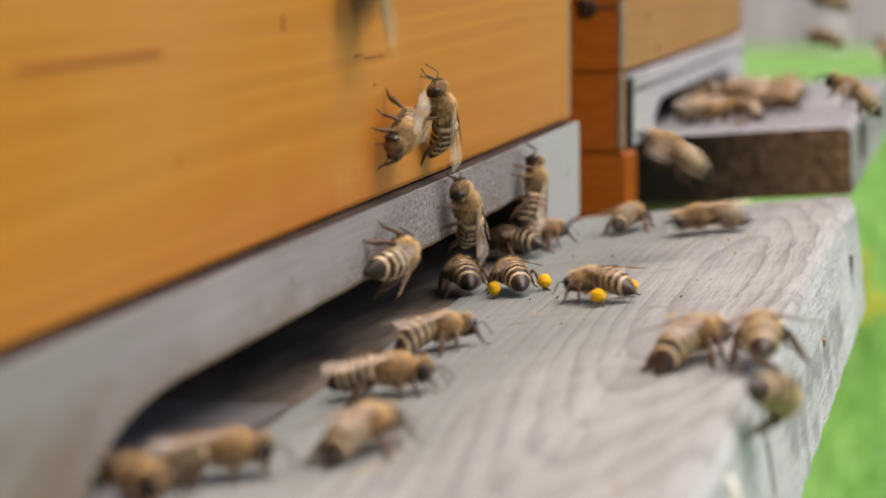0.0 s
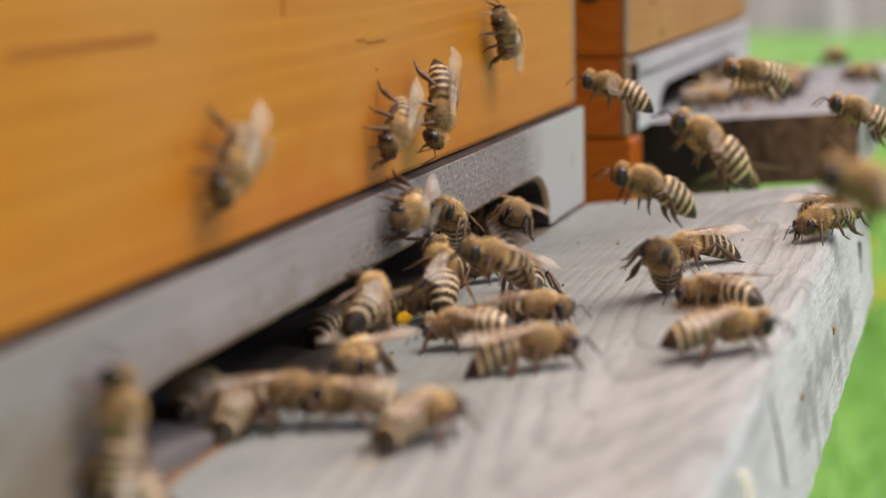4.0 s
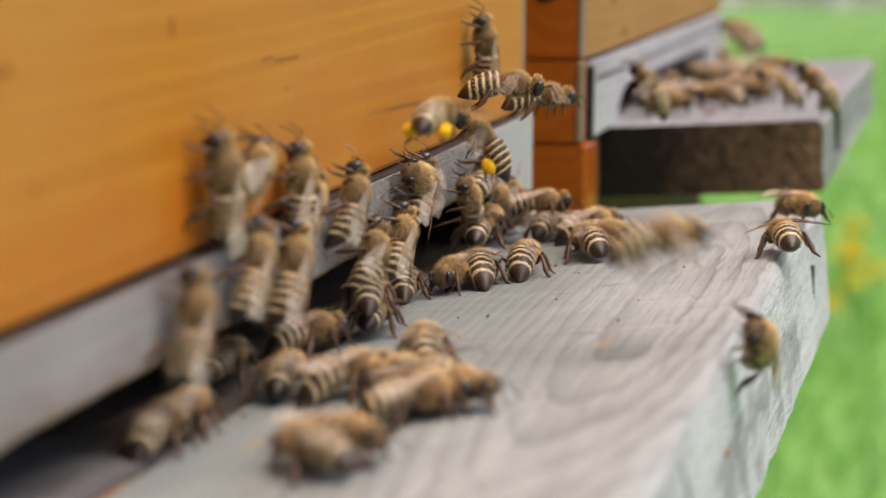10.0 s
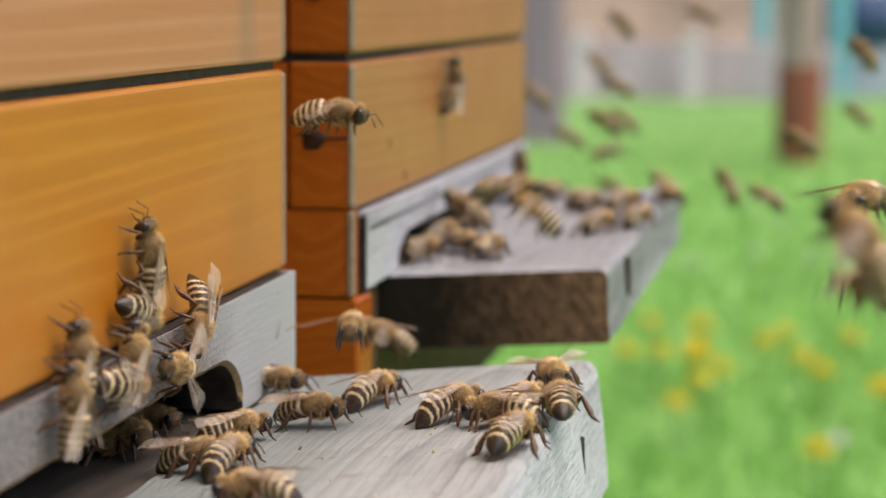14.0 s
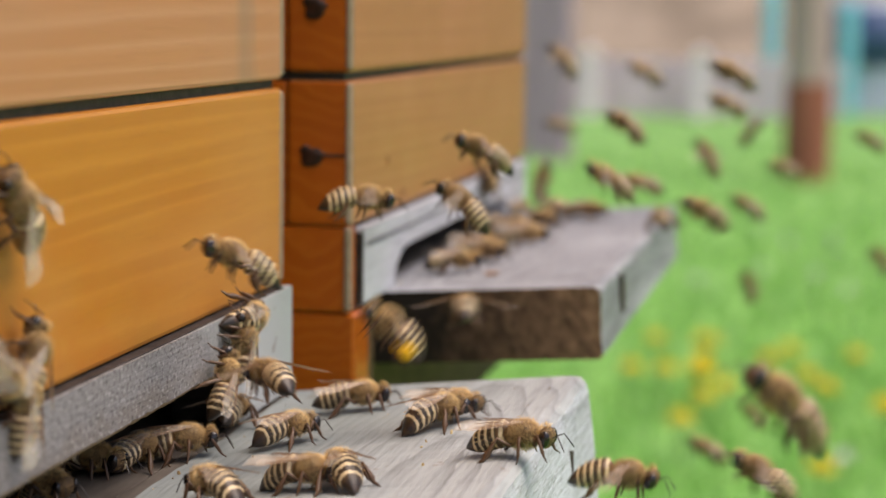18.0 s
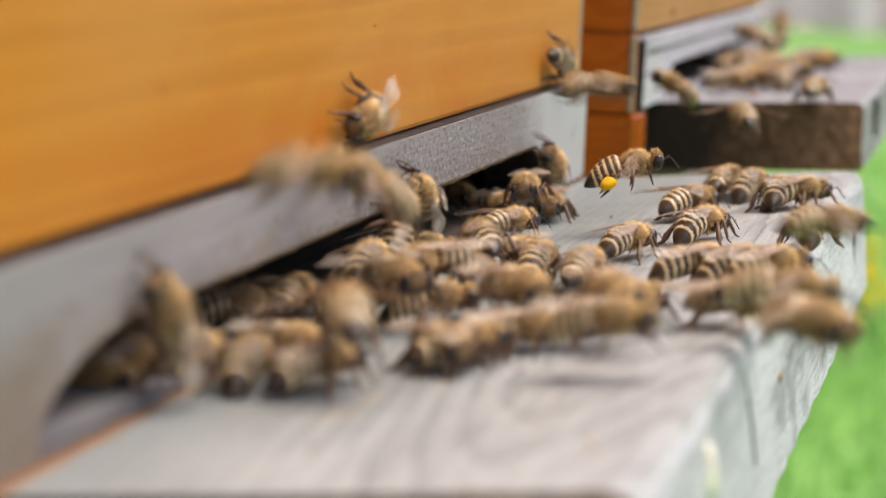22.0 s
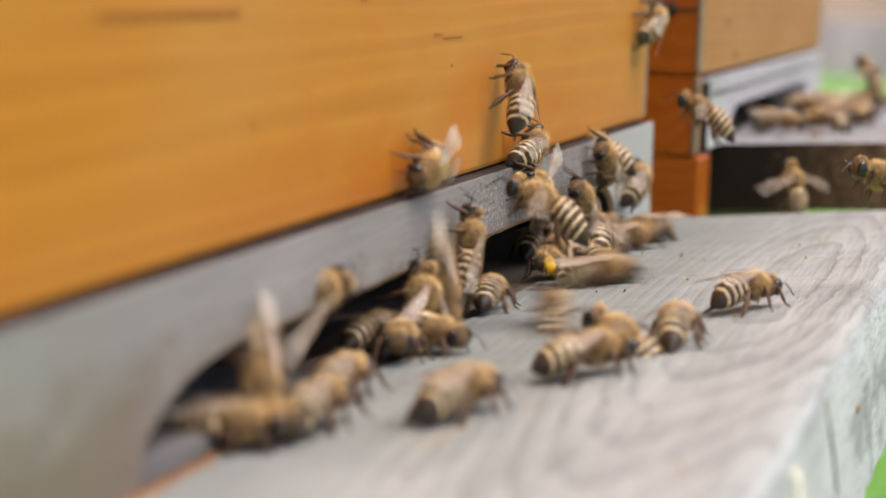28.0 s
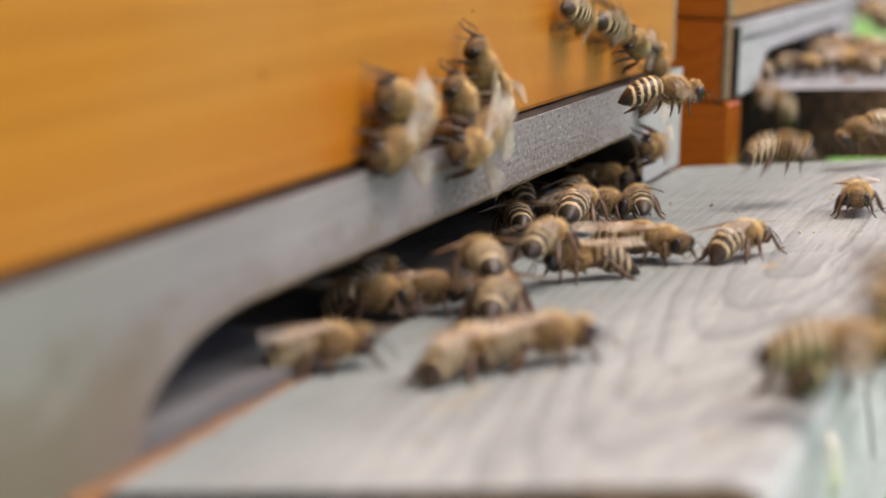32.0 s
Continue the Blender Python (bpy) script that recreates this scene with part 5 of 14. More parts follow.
    bee("fanning", 1.04, [(0, P(-.0025, .4075, .0031, -5, -3, 60)), (1, P(.0016, .4005, .0033, -4, -5, 37)), (1.5, P(.0023, .3956, .0071, 44, -23, 75)), (2, P(.0031, .3908, .0109, 90, -62, 90)), (3.5, P(.0031, .3884, .0087, 11, -43, -176)), (5, P(.0030, .3860, .0065, 3, 5, -147)), (6, P(.0030, .3727, .0055, 0, 6, -176)), (6.33, P(.0030, .3703, .0104, 34, -3, 150)), (6.67, P(.0031, .3680, .0153, 66, 10, 116)), (7, P(.0031, .3656, .0202, 90, 37, 90)), (8, P(.0011, .3518, .0211, 90, 41, 90)), (9, P(.0031, .3548, .0142, 90, -19, 90)), (10, P(.0031, .3500, .0114, 90, 45, 90)), (11, P(.0011, .3554, .0478, 90, 31, 90)), (11.25, P(.0020, .3554, .0031, 63, 34, 67)), (11.5, P(-.0665, .3827, .0254, 37, 29, 45)), (12, P(-.1340, .4100, .0029, 0, 0, 19)), (12.5, P(-.0665, .3875, .0251, 34, 32, 43)), (12.75, P(.0020, .3650, .0031, 61, 40, 65)), (13, P(.0011, .3650, .0472, 90, 38, 90)), (13.25, P(.0020, .3650, .0031, 61, 40, 65)), (13.5, P(-.0665, .3875, .0251, 34, 32, 43)), (14, P(-.1340, .4100, .0029, 0, 0, 19)), (14.5, P(-.0665, .3806, .0252, 39, 27, 47)), (14.75, P(.0020, .3512, .0031, 65, 30, 69)), (15, P(.0011, .3512, .0475, 90, 25, 90)), (18, P(.0011, .3380, .0438, 90, -37, 90)), (18.25, P(.0020, .3380, .0031, 71, -18, 78)), (18.5, P(-.0665, .3740, .0233, 50, -4, 61)), (19, P(-.1340, .4100, .0029, 0, 0, 19)), (19.33, P(-.0890, .4034, .0126, 35, -5, 50)), (19.67, P(-.0439, .3968, .0223, 64, -25, 75)), (19.75, P(.0020, .3903, .0031, 71, -32, 80)), (20, P(.0011, .3903, .0320, 90, -54, 90)), (21, P(.0011, .3111, .0230, 90, -34, 90)), (21.5, P(.0068, .3041, .0154, 28, -40, 174)), (22, P(.0125, .2971, .0078, 4, 4, -134)), (22.5, P(.0085, .2948, .0074, 6, -1, -77)), (23, P(.0045, .2924, .0070, 2, -5, -20)), (23.25, P(.0020, .2924, .0031, 1, -4, -10)), (24, P(-.1340, .4100, .0029, 0, 0, 19)), (24.75, P(.0020, .2974, .0031, 1, -4, -5)), (25, P(.0169, .2974, .0048, 1, -6, -13)), (25.25, P(.0020, .2974, .0031, 1, -4, -5)), (26, P(-.1340, .4100, .0029, 0, 0, 19)), (26.95, P(.0020, .2901, .0031, 3, -4, -27)), (27.26, P(.0268, .2901, .0058, 4, -4, -43)), (29, P(.0276, .2906, .0059, 4, -4, -43)), (29.5, P(.0174, .2948, .0049, 0, -6, 2)), (30, P(.0072, .2989, .0039, -4, -4, 47)), (31, P(.0050, .3049, .0036, -1, -6, 6)), (32, P(.0069, .3068, .0072, -3, -5, 27))])
    bee("stepping", 0.95, [(0, P(.0027, .4169, .0034, 4, -5, -38)), (0.25, P(.0020, .4169, .0031, 2, -4, -7)), (0.5, P(-.0716, .3585, .0031, 0, -3, 24)), (1, P(-.1460, .3000, .0029, 0, 0, 86)), (1.5, P(-.0715, .3660, .0067, 44, -11, 93)), (1.75, P(.0020, .4200, .0031, 67, -18, 93)), (2, P(.0031, .4319, .0105, 90, -25, 90)), (3.5, P(-.0006, .4046, .0068, 47, 0, 58)), (5, P(-.0044, .3772, .0031, -2, -6, 19)), (6, P(.0022, .3753, .0033, 4, -4, -42)), (7, P(.0119, .3680, .0043, -3, -5, 27)), (8, P(.0030, .3509, .0062, -1, -6, 11)), (8.33, P(.0030, .3499, .0061, 4, -4, -42)), (8.67, P(.0030, .3489, .0061, 6, 1, -95)), (9, P(.0030, .3479, .0060, 3, 5, -149)), (9.33, P(.0030, .3483, .0062, 6, 1, -95)), (9.67, P(.0030, .3488, .0064, 4, -4, -42)), (10, P(.0030, .3492, .0066, -1, -6, 12)), (11, P(-.0165, .3493, .0031, -1, -6, 7)), (11.25, P(.0020, .3493, .0031, -1, -4, 27)), (11.5, P(-.0812, .3246, .0030, -1, -3, 46)), (12, P(-.1460, .3000, .0029, 0, 0, 86)), (18, P(-.1460, .3000, .0029, 0, 0, 86)), (18.5, P(-.0813, .3266, .0030, -1, -3, 43)), (18.75, P(.0020, .3532, .0031, -1, -4, 22)), (19, P(-.0166, .3532, .0031, 0, -6, 1)), (19.5, P(-.0090, .3575, .0031, 4, -4, -46)), (20, P(-.0014, .3617, .0031, 6, 0, -92)), (21, P(.0036, .3344, .0035, 6, 1, -99)), (22, P(.0157, .3039, .0047, 5, -2, -67)), (23, P(.0049, .2847, .0036, 5, -2, -67)), (24, P(.0035, .2870, .0035, 5, 2, -115)), (25, P(.0029, .2970, .0034, 6, -2, -73)), (26, P(.0030, .3003, .0064, 4, 4, -140)), (27.74, P(.0002, .3002, .0062, 4, 4, -140)), (28.05, P(.0020, .3002, .0031, 2, 4, -174)), (28.37, P(-.0729, .3001, .0045, 0, 3, 153)), (29, P(-.1460, .3000, .0029, 0, 0, 86)), (29.33, P(-.0962, .3114, .0042, 0, 2, 133)), (29.67, P(-.0463, .3228, .0056, 2, 4, 180)), (29.75, P(.0020, .3342, .0031, 2, 4, -168)), (30, P(.0035, .3342, .0069, 4, 4, -133)), (30.5, P(.0011, .3299, .0050, 5, -2, -69)), (31, P(-.0013, .3256, .0031, 1, -6, -5)), (32, P(-.0077, .3137, .0031, 1, -6, -9))])
    bee("walker", 0.98, [(0, P(.0149, .4316, .0046, 1, -6, -11)), (1, P(.0306, .4590, .0062, -1, -6, 9)), (1.33, P(.0208, .4511, .0169, 35, -18, 44)), (1.67, P(.0109, .4431, .0275, 64, -47, 72)), (2, P(.0011, .4352, .0382, 90, -84, 90)), (5, P(.0011, .3827, .0316, 90, -42, 90)), (6, P(.0011, .3937, .0243, 90, -88, 90)), (6.33, P(.0018, .3924, .0221, 90, -39, 90)), (6.67, P(.0024, .3911, .0199, 90, 9, 90)), (7, P(.0031, .3898, .0177, 90, 57, 90)), (7.25, P(.0020, .3898, .0031, 69, 35, 98)), (7.5, P(-.0234, .3834, .0103, 49, 16, 112)), (8, P(-.0500, .3770, .0029, 0, 0, 153)), (8.33, P(-.0330, .3783, .0101, 34, 14, 122)), (8.67, P(-.0159, .3796, .0172, 61, 41, 99)), (8.75, P(.0020, .3809, .0031, 67, 49, 95)), (9, P(.0011, .3809, .0244, 90, 75, 90)), (10, P(.0031, .3749, .0171, 90, 39, 90)), (11, P(.0011, .3839, .0332, 90, -1, 90)), (12, P(.0011, .3990, .0313, 90, 12, 90)), (12.25, P(.0020, .3990, .0031, 70, 0, 103)), (12.5, P(-.0245, .3880, .0171, 47, -7, 119)), (13, P(-.0500, .3770, .0029, 0, 0, 153)), (13.5, P(-.0244, .3795, .0172, 43, -18, 124)), (13.75, P(.0020, .3820, .0031, 67, -17, 106)), (14, P(.0011, .3820, .0315, 90, -10, 90)), (14.25, P(.0020, .3820, .0031, 67, -17, 106)), (14.5, P(-.0244, .3795, .0172, 43, -18, 124)), (15, P(-.0500, .3770, .0029, 0, 0, 153)), (18, P(-.0500, .3770, .0029, 0, 0, 153)), (18.5, P(-.0244, .3962, .0174, 49, 9, 114)), (18.75, P(.0020, .4153, .0031, 70, 24, 99)), (19, P(.0011, .4153, .0319, 90, 43, 90)), (19.5, P(.0021, .4105, .0223, 90, -5, 90)), (20, P(.0031, .4057, .0127, 90, -53, 90)), (21, P(.0031, .3988, .0134, 90, -64, 90)), (21.5, P(.0043, .3936, .0102, 15, -40, 168)), (22, P(.0055, .3884, .0071, 1, 6, -173)), (22.5, P(.0047, .3823, .0053, -5, 3, 123)), (23, P(.0039, .3762, .0035, -5, -3, 60)), (23.33, P(.0037, .3828, .0069, 1, -42, 104)), (23.67, P(.0034, .3894, .0103, -56, -64, -163)), (24, P(.0031, .3959, .0137, -90, -31, -90)), (24.5, P(.0031, .3936, .0103, -90, -72, -90)), (25, P(.0031, .3912, .0070, 90, -67, 90)), (26, P(.0031, .3931, .0140, 90, -12, 90)), (29, P(.0031, .3838, .0103, 90, -68, 90)), (29.5, P(.0031, .3822, .0121, 90, -22, 90)), (30, P(.0031, .3805, .0139, 90, 24, 90)), (31, P(.0031, .3697, .0115, 90, -41, 90)), (31.5, P(.0031, .3691, .0074, 24, -41, 176)), (32, P(.0032, .3685, .0034, 4, 4, -138))])
    bee("walker", 1.06, [(0, P(.0284, .4183, .0060, -6, 1, 104)), (0.25, P(.0020, .4183, .0031, -4, 2, 133)), (0.5, P(-.0168, .3426, .0045, -2, 2, 162)), (1, P(-.0620, .2670, .0029, 0, 0, -140)), (1.5, P(-.0053, .3328, .0057, 3, -1, -89)), (1.75, P(.0020, .3986, .0031, 4, -3, -63)), (2, P(.0515, .3986, .0086, 4, -5, -38)), (3.5, P(.0515, .3947, .0086, 6, 2, -105)), (5, P(.0515, .3908, .0087, 1, 6, -173)), (6, P(.0030, .4152, .0046, 2, 5, -161)), (7, P(.0067, .3925, .0072, 4, 4, -135)), (7.25, P(.0020, .3925, .0031, 3, 3, -136)), (8, P(-.0620, .2670, .0029, 0, 0, -140)), (8.75, P(.0020, .3877, .0031, 4, 1, -105)), (9, P(.0247, .3877, .0056, 6, 0, -93)), (9.5, P(.0228, .3965, .0054, 3, -5, -34)), (10, P(.0209, .4052, .0053, -2, -5, 24)), (11, P(.0324, .4024, .0064, 3, -5, -30)), (12, P(.0390, .4037, .0071, 1, -6, -5)), (13, P(.0395, .3776, .0071, 3, -5, -27)), (14, P(.0494, .3893, .0081, 1, -6, -14)), (15, P(.0488, .4009, .0081, -2, -5, 22)), (16.5, P(.0502, .3965, .0082, 4, -4, -42)), (18, P(.0515, .3922, .0084, 6, 1, -104)), (19, P(.0446, .3942, .0077, 3, 5, -144)), (20, P(.0262, .3870, .0092, 3, 5, -152)), (21, P(.0208, .3020, .0087, -1, 6, 171)), (22, P(.0289, .2878, .0095, 4, 4, -135)), (22.25, P(.0020, .2878, .0031, 3, 3, -136)), (23, P(-.0620, .2670, .0029, 0, 0, -140)), (23.75, P(.0020, .2893, .0031, 4, 1, -107)), (24, P(.0316, .2893, .0063, 6, 1, -96)), (24.25, P(.0020, .2893, .0031, 4, 1, -107)), (25, P(-.0620, .2670, .0029, 0, 0, -140)), (25.5, P(-.0158, .2673, .0046, 3, -2, -84)), (25.75, P(.0020, .2676, .0031, 3, -4, -56)), (26, P(.0304, .2676, .0062, 3, -5, -28)), (29, P(.0149, .2692, .0046, 1, -6, -7)), (30, P(.0151, .2697, .0047, -2, -6, 17)), (31, P(.0115, .2684, .0043, 3, -5, -36)), (32, P(.0237, .2746, .0055, 5, -4, -52))])
    bee("stepping", 0.96, [(0, P(.0099, .3197, .0041, 4, -4, -45)), (1, P(-.0038, .2857, .0031, 4, -4, -42)), (2, P(.0043, .2723, .0036, 5, -2, -69)), (3.5, P(.0019, .2730, .0033, 3, -5, -27)), (5, P(-.0004, .2737, .0031, -1, -6, 15)), (6, P(.0100, .2885, .0041, 4, -5, -37)), (6.25, P(.0020, .2885, .0031, 3, -3, -46)), (7, P(-.0740, .3440, .0029, 0, 0, -73)), (7.75, P(.0020, .3054, .0031, 2, -4, -33)), (8, P(.0060, .3054, .0037, 2, -5, -19)), (8.5, P(.0053, .3060, .0037, 6, 0, -85)), (9, P(.0046, .3066, .0036, 3, 5, -151)), (9.33, P(.0027, .3006, .0034, 6, 1, -102)), (9.67, P(.0009, .2946, .0033, 5, -4, -52)), (10, P(-.0010, .2886, .0031, 0, -6, -2)), (11, P(.0101, .2953, .0041, 1, -6, -10)), (11.25, P(.0020, .2953, .0031, 1, -4, -26)), (12, P(-.0740, .3440, .0029, 0, 0, -73)), (19, P(-.0740, .3440, .0029, 0, 0, -73)), (19.75, P(.0020, .2981, .0031, 2, -4, -39)), (20, P(.0019, .2981, .0033, 3, -5, -28)), (21, P(-.0001, .2933, .0031, 1, -6, -13)), (22, P(-.0060, .2975, .0031, 5, -3, -54)), (23, P(-.0001, .2996, .0031, 5, -3, -62)), (23.5, P(-.0059, .3105, .0031, 6, 1, -97)), (24, P(-.0118, .3213, .0031, 4, 4, -133)), (24.25, P(.0020, .3213, .0031, 4, 3, -118)), (25, P(-.0740, .3440, .0029, 0, 0, -73)), (25.75, P(.0020, .3063, .0031, 4, 2, -110)), (26, P(.0037, .3063, .0035, 5, 3, -123)), (27.74, P(.0077, .3060, .0039, 5, 3, -123)), (28.05, P(.0020, .3060, .0031, 4, 2, -110)), (29, P(-.0740, .3440, .0029, 0, 0, -73)), (29.5, P(-.0378, .3421, .0030, 2, 2, -109)), (29.75, P(.0020, .3402, .0031, 3, 3, -127)), (30, P(-.0016, .3402, .0031, 3, 5, -145)), (31, P(.0124, .3524, .0044, -3, 5, 154)), (32, P(.0136, .3261, .0045, -5, 2, 114))])
    bee("fanning", 0.99, [(0, P(.0117, .2913, .0043, 6, 0, -85)), (1, P(.0046, .2859, .0036, 6, 2, -109)), (2, P(.0080, .2873, .0039, 6, 0, -91)), (3.5, P(.0061, .2932, .0037, 3, 5, -149)), (5, P(.0043, .2992, .0036, -3, 5, 152)), (5.33, P(.0034, .3021, .0035, 3, 5, -153)), (5.67, P(.0025, .3051, .0034, 6, 1, -98)), (6, P(.0016, .3081, .0033, 4, -4, -43)), (7, P(.0049, .3060, .0036, 2, -5, -19)), (8, P(-.0026, .3111, .0031, -3, -5, 28)), (9, P(-.0079, .3215, .0031, -1, -6, 6)), (10, P(-.0058, .3204, .0031, 0, -6, 0)), (11, P(-.0054, .3174, .0031, 0, -6, -3)), (11.25, P(.0020, .3174, .0031, 0, -4, -4)), (12, P(-.0860, .4210, .0029, 0, 0, -6)), (19, P(-.0860, .4210, .0029, 0, 0, -6)), (19.75, P(.0020, .3244, .0031, 0, -4, -1)), (20, P(-.0007, .3244, .0031, 0, -6, 1)), (21, P(-.0022, .3158, .0031, 2, -6, -15)), (22, P(-.0033, .3074, .0031, 0, -6, 3)), (23, P(-.0111, .3003, .0031, 0, -6, 2)), (23.25, P(.0020, .3003, .0031, 0, -4, 0)), (24, P(-.0860, .4210, .0029, 0, 0, -6)), (25, P(-.0860, .4210, .0029, 0, 0, -6)), (25.75, P(.0020, .3076, .0031, 2, -4, -26)), (26, P(-.0108, .3076, .0031, 3, -5, -33)), (29, P(-.0003, .3051, .0031, 1, -6, -6)), (30, P(-.0053, .2978, .0031, 1, -6, -10)), (31, P(-.0096, .2826, .0031, 0, -6, 1)), (32, P(.0097, .3033, .0041, -3, -5, 26))])
    bee("stepping", 0.95, [(0, P(.0169, .2632, .0048, 2, -6, -18)), (0.33, P(.0298, .2591, .0082, -31, -27, -54)), (0.67, P(.0426, .2551, .0116, -52, -63, -85)), (1, P(.0554, .2511, .0150, 83, -77, 97)), (1.33, P(.0498, .2554, .0124, -23, -62, -125)), (1.67, P(.0441, .2598, .0097, -16, -29, -96)), (2, P(.0385, .2641, .0070, 5, -2, -67)), (5, P(.0215, .2638, .0053, 2, -5, -23)), (6, P(.0216, .2630, .0053, 5, -4, -51)), (7, P(.0310, .2466, .0063, 5, -2, -66)), (7.25, P(.0020, .2620, .0031, 4, -3, -34)), (7.5, P(-.0335, .2788, .0046, 2, -3, -3)), (8, P(-.0980, .3110, .0029, 0, 0, 61)), (8.33, P(-.0496, .3070, .0046, 0, 3, 117)), (8.67, P(-.0013, .3031, .0062, 2, 5, 172)), (8.75, P(.0020, .2991, .0031, 2, 5, -174)), (9, P(.0471, .2991, .0079, 4, 4, -132)), (10, P(.0214, .2809, .0053, 5, 2, -112)), (11, P(.0224, .2848, .0054, 5, -3, -62)), (11.25, P(.0020, .2848, .0031, 3, -3, -31)), (11.5, P(-.0378, .2979, .0041, 2, -3, 0)), (12, P(-.0980, .3110, .0029, 0, 0, 61)), (19, P(-.0980, .3110, .0029, 0, 0, 61)), (19.5, P(-.0233, .3099, .0056, 0, -3, 22)), (19.75, P(.0020, .3088, .0031, 1, -4, 3)), (20, P(.0513, .3088, .0083, 2, -6, -16)), (21, P(.0212, .2882, .0053, 1, -6, -9)), (22, P(.0307, .2848, .0062, 5, -2, -67)), (23, P(.0238, .2925, .0055, 3, -5, -29)), (24, P(.0324, .3124, .0064, 5, -4, -51)), (24.25, P(.0020, .3124, .0031, 3, -4, -23)), (24.5, P(-.0328, .3117, .0047, 1, -3, 5)), (25, P(-.0980, .3110, .0029, 0, 0, 61)), (26, P(-.0980, .3110, .0029, 0, 0, 61)), (26.95, P(.0020, .3097, .0031, -1, -4, 18)), (27.26, P(.0308, .3097, .0063, 0, -6, 4)), (29, P(.0329, .3124, .0065, 0, -6, 4)), (30, P(.0200, .3281, .0052, -3, -5, 32)), (31, P(.0280, .3422, .0060, 1, -6, -13)), (32, P(.0316, .3425, .0063, 2, -5, -24))])
    bee("walker", 0.95, [(0, P(.0059, .2542, .0037, 6, -1, -76)), (1, P(.0103, .2580, .0042, 6, 0, -87)), (1.5, P(.0157, .2622, .0047, 5, -4, -52)), (2, P(.0211, .2664, .0053, 2, -6, -16)), (3.5, P(.0139, .2718, .0045, -5, -4, 52)), (5, P(.0067, .2771, .0038, -5, 3, 121)), (5.33, P(.0119, .2803, .0043, -5, -3, 62)), (5.67, P(.0171, .2835, .0049, 0, -6, 3)), (6, P(.0223, .2867, .0054, 5, -3, -56)), (6.25, P(.0020, .2867, .0031, 5, -1, -100)), (6.33, P(-.0218, .3205, .0046, 5, 0, -114)), (6.67, P(-.0659, .3542, .0037, 3, 1, -173)), (7, P(-.1100, .3880, .0029, 0, 0, 128)), (7.5, P(-.0492, .3487, .0036, -2, -3, 64)), (7.75, P(.0020, .3094, .0031, -1, -5, 32)), (8, P(.0116, .3094, .0043, 0, -6, 0)), (9, P(.0096, .3084, .0041, 5, -3, -57)), (10, P(.0038, .3139, .0035, -1, -6, 7)), (11, P(.0114, .3165, .0043, -3, -5, 29)), (11.25, P(.0020, .3165, .0031, -3, -3, 54)), (11.5, P(-.0493, .3523, .0036, -3, -2, 78)), (12, P(-.1100, .3880, .0029, 0, 0, 128)), (19, P(-.1100, .3880, .0029, 0, 0, 128)), (19.5, P(-.0507, .3546, .0034, -2, -3, 64)), (19.75, P(.0020, .3212, .0031, -1, -5, 32)), (20, P(.0086, .3212, .0040, 0, -6, 0)), (21, P(.0030, .2979, .0060, 0, -6, 2)), (22, P(.0060, .3046, .0037, 1, -6, -12)), (23, P(.0093, .3069, .0041, -2, -6, 17)), (24, P(.0022, .3262, .0033, -1, -6, 8)), (25, P(-.0019, .3275, .0031, -2, -5, 22)), (26, P(-.0087, .3418, .0031, 2, -5, -23)), (27.74, P(-.0053, .3422, .0034, 2, -5, -23)), (28.05, P(.0020, .3422, .0031, 0, -5, 15)), (28.16, P(-.0402, .3574, .0033, 0, -5, 27)), (28.58, P(-.0751, .3727, .0031, -1, -2, 78)), (29, P(-.1100, .3880, .0029, 0, 0, 128)), (29.33, P(-.0767, .3734, .0030, -1, -2, 75)), (29.67, P(-.0434, .3588, .0030, 0, -5, 21)), (29.75, P(.0020, .3442, .0031, 1, -5, 7)), (30, P(-.0101, .3442, .0031, 3, -5, -33)), (31, P(.0007, .3528, .0032, 6, 0, -92)), (32, P(.0218, .3393, .0053, 5, 3, -121))])
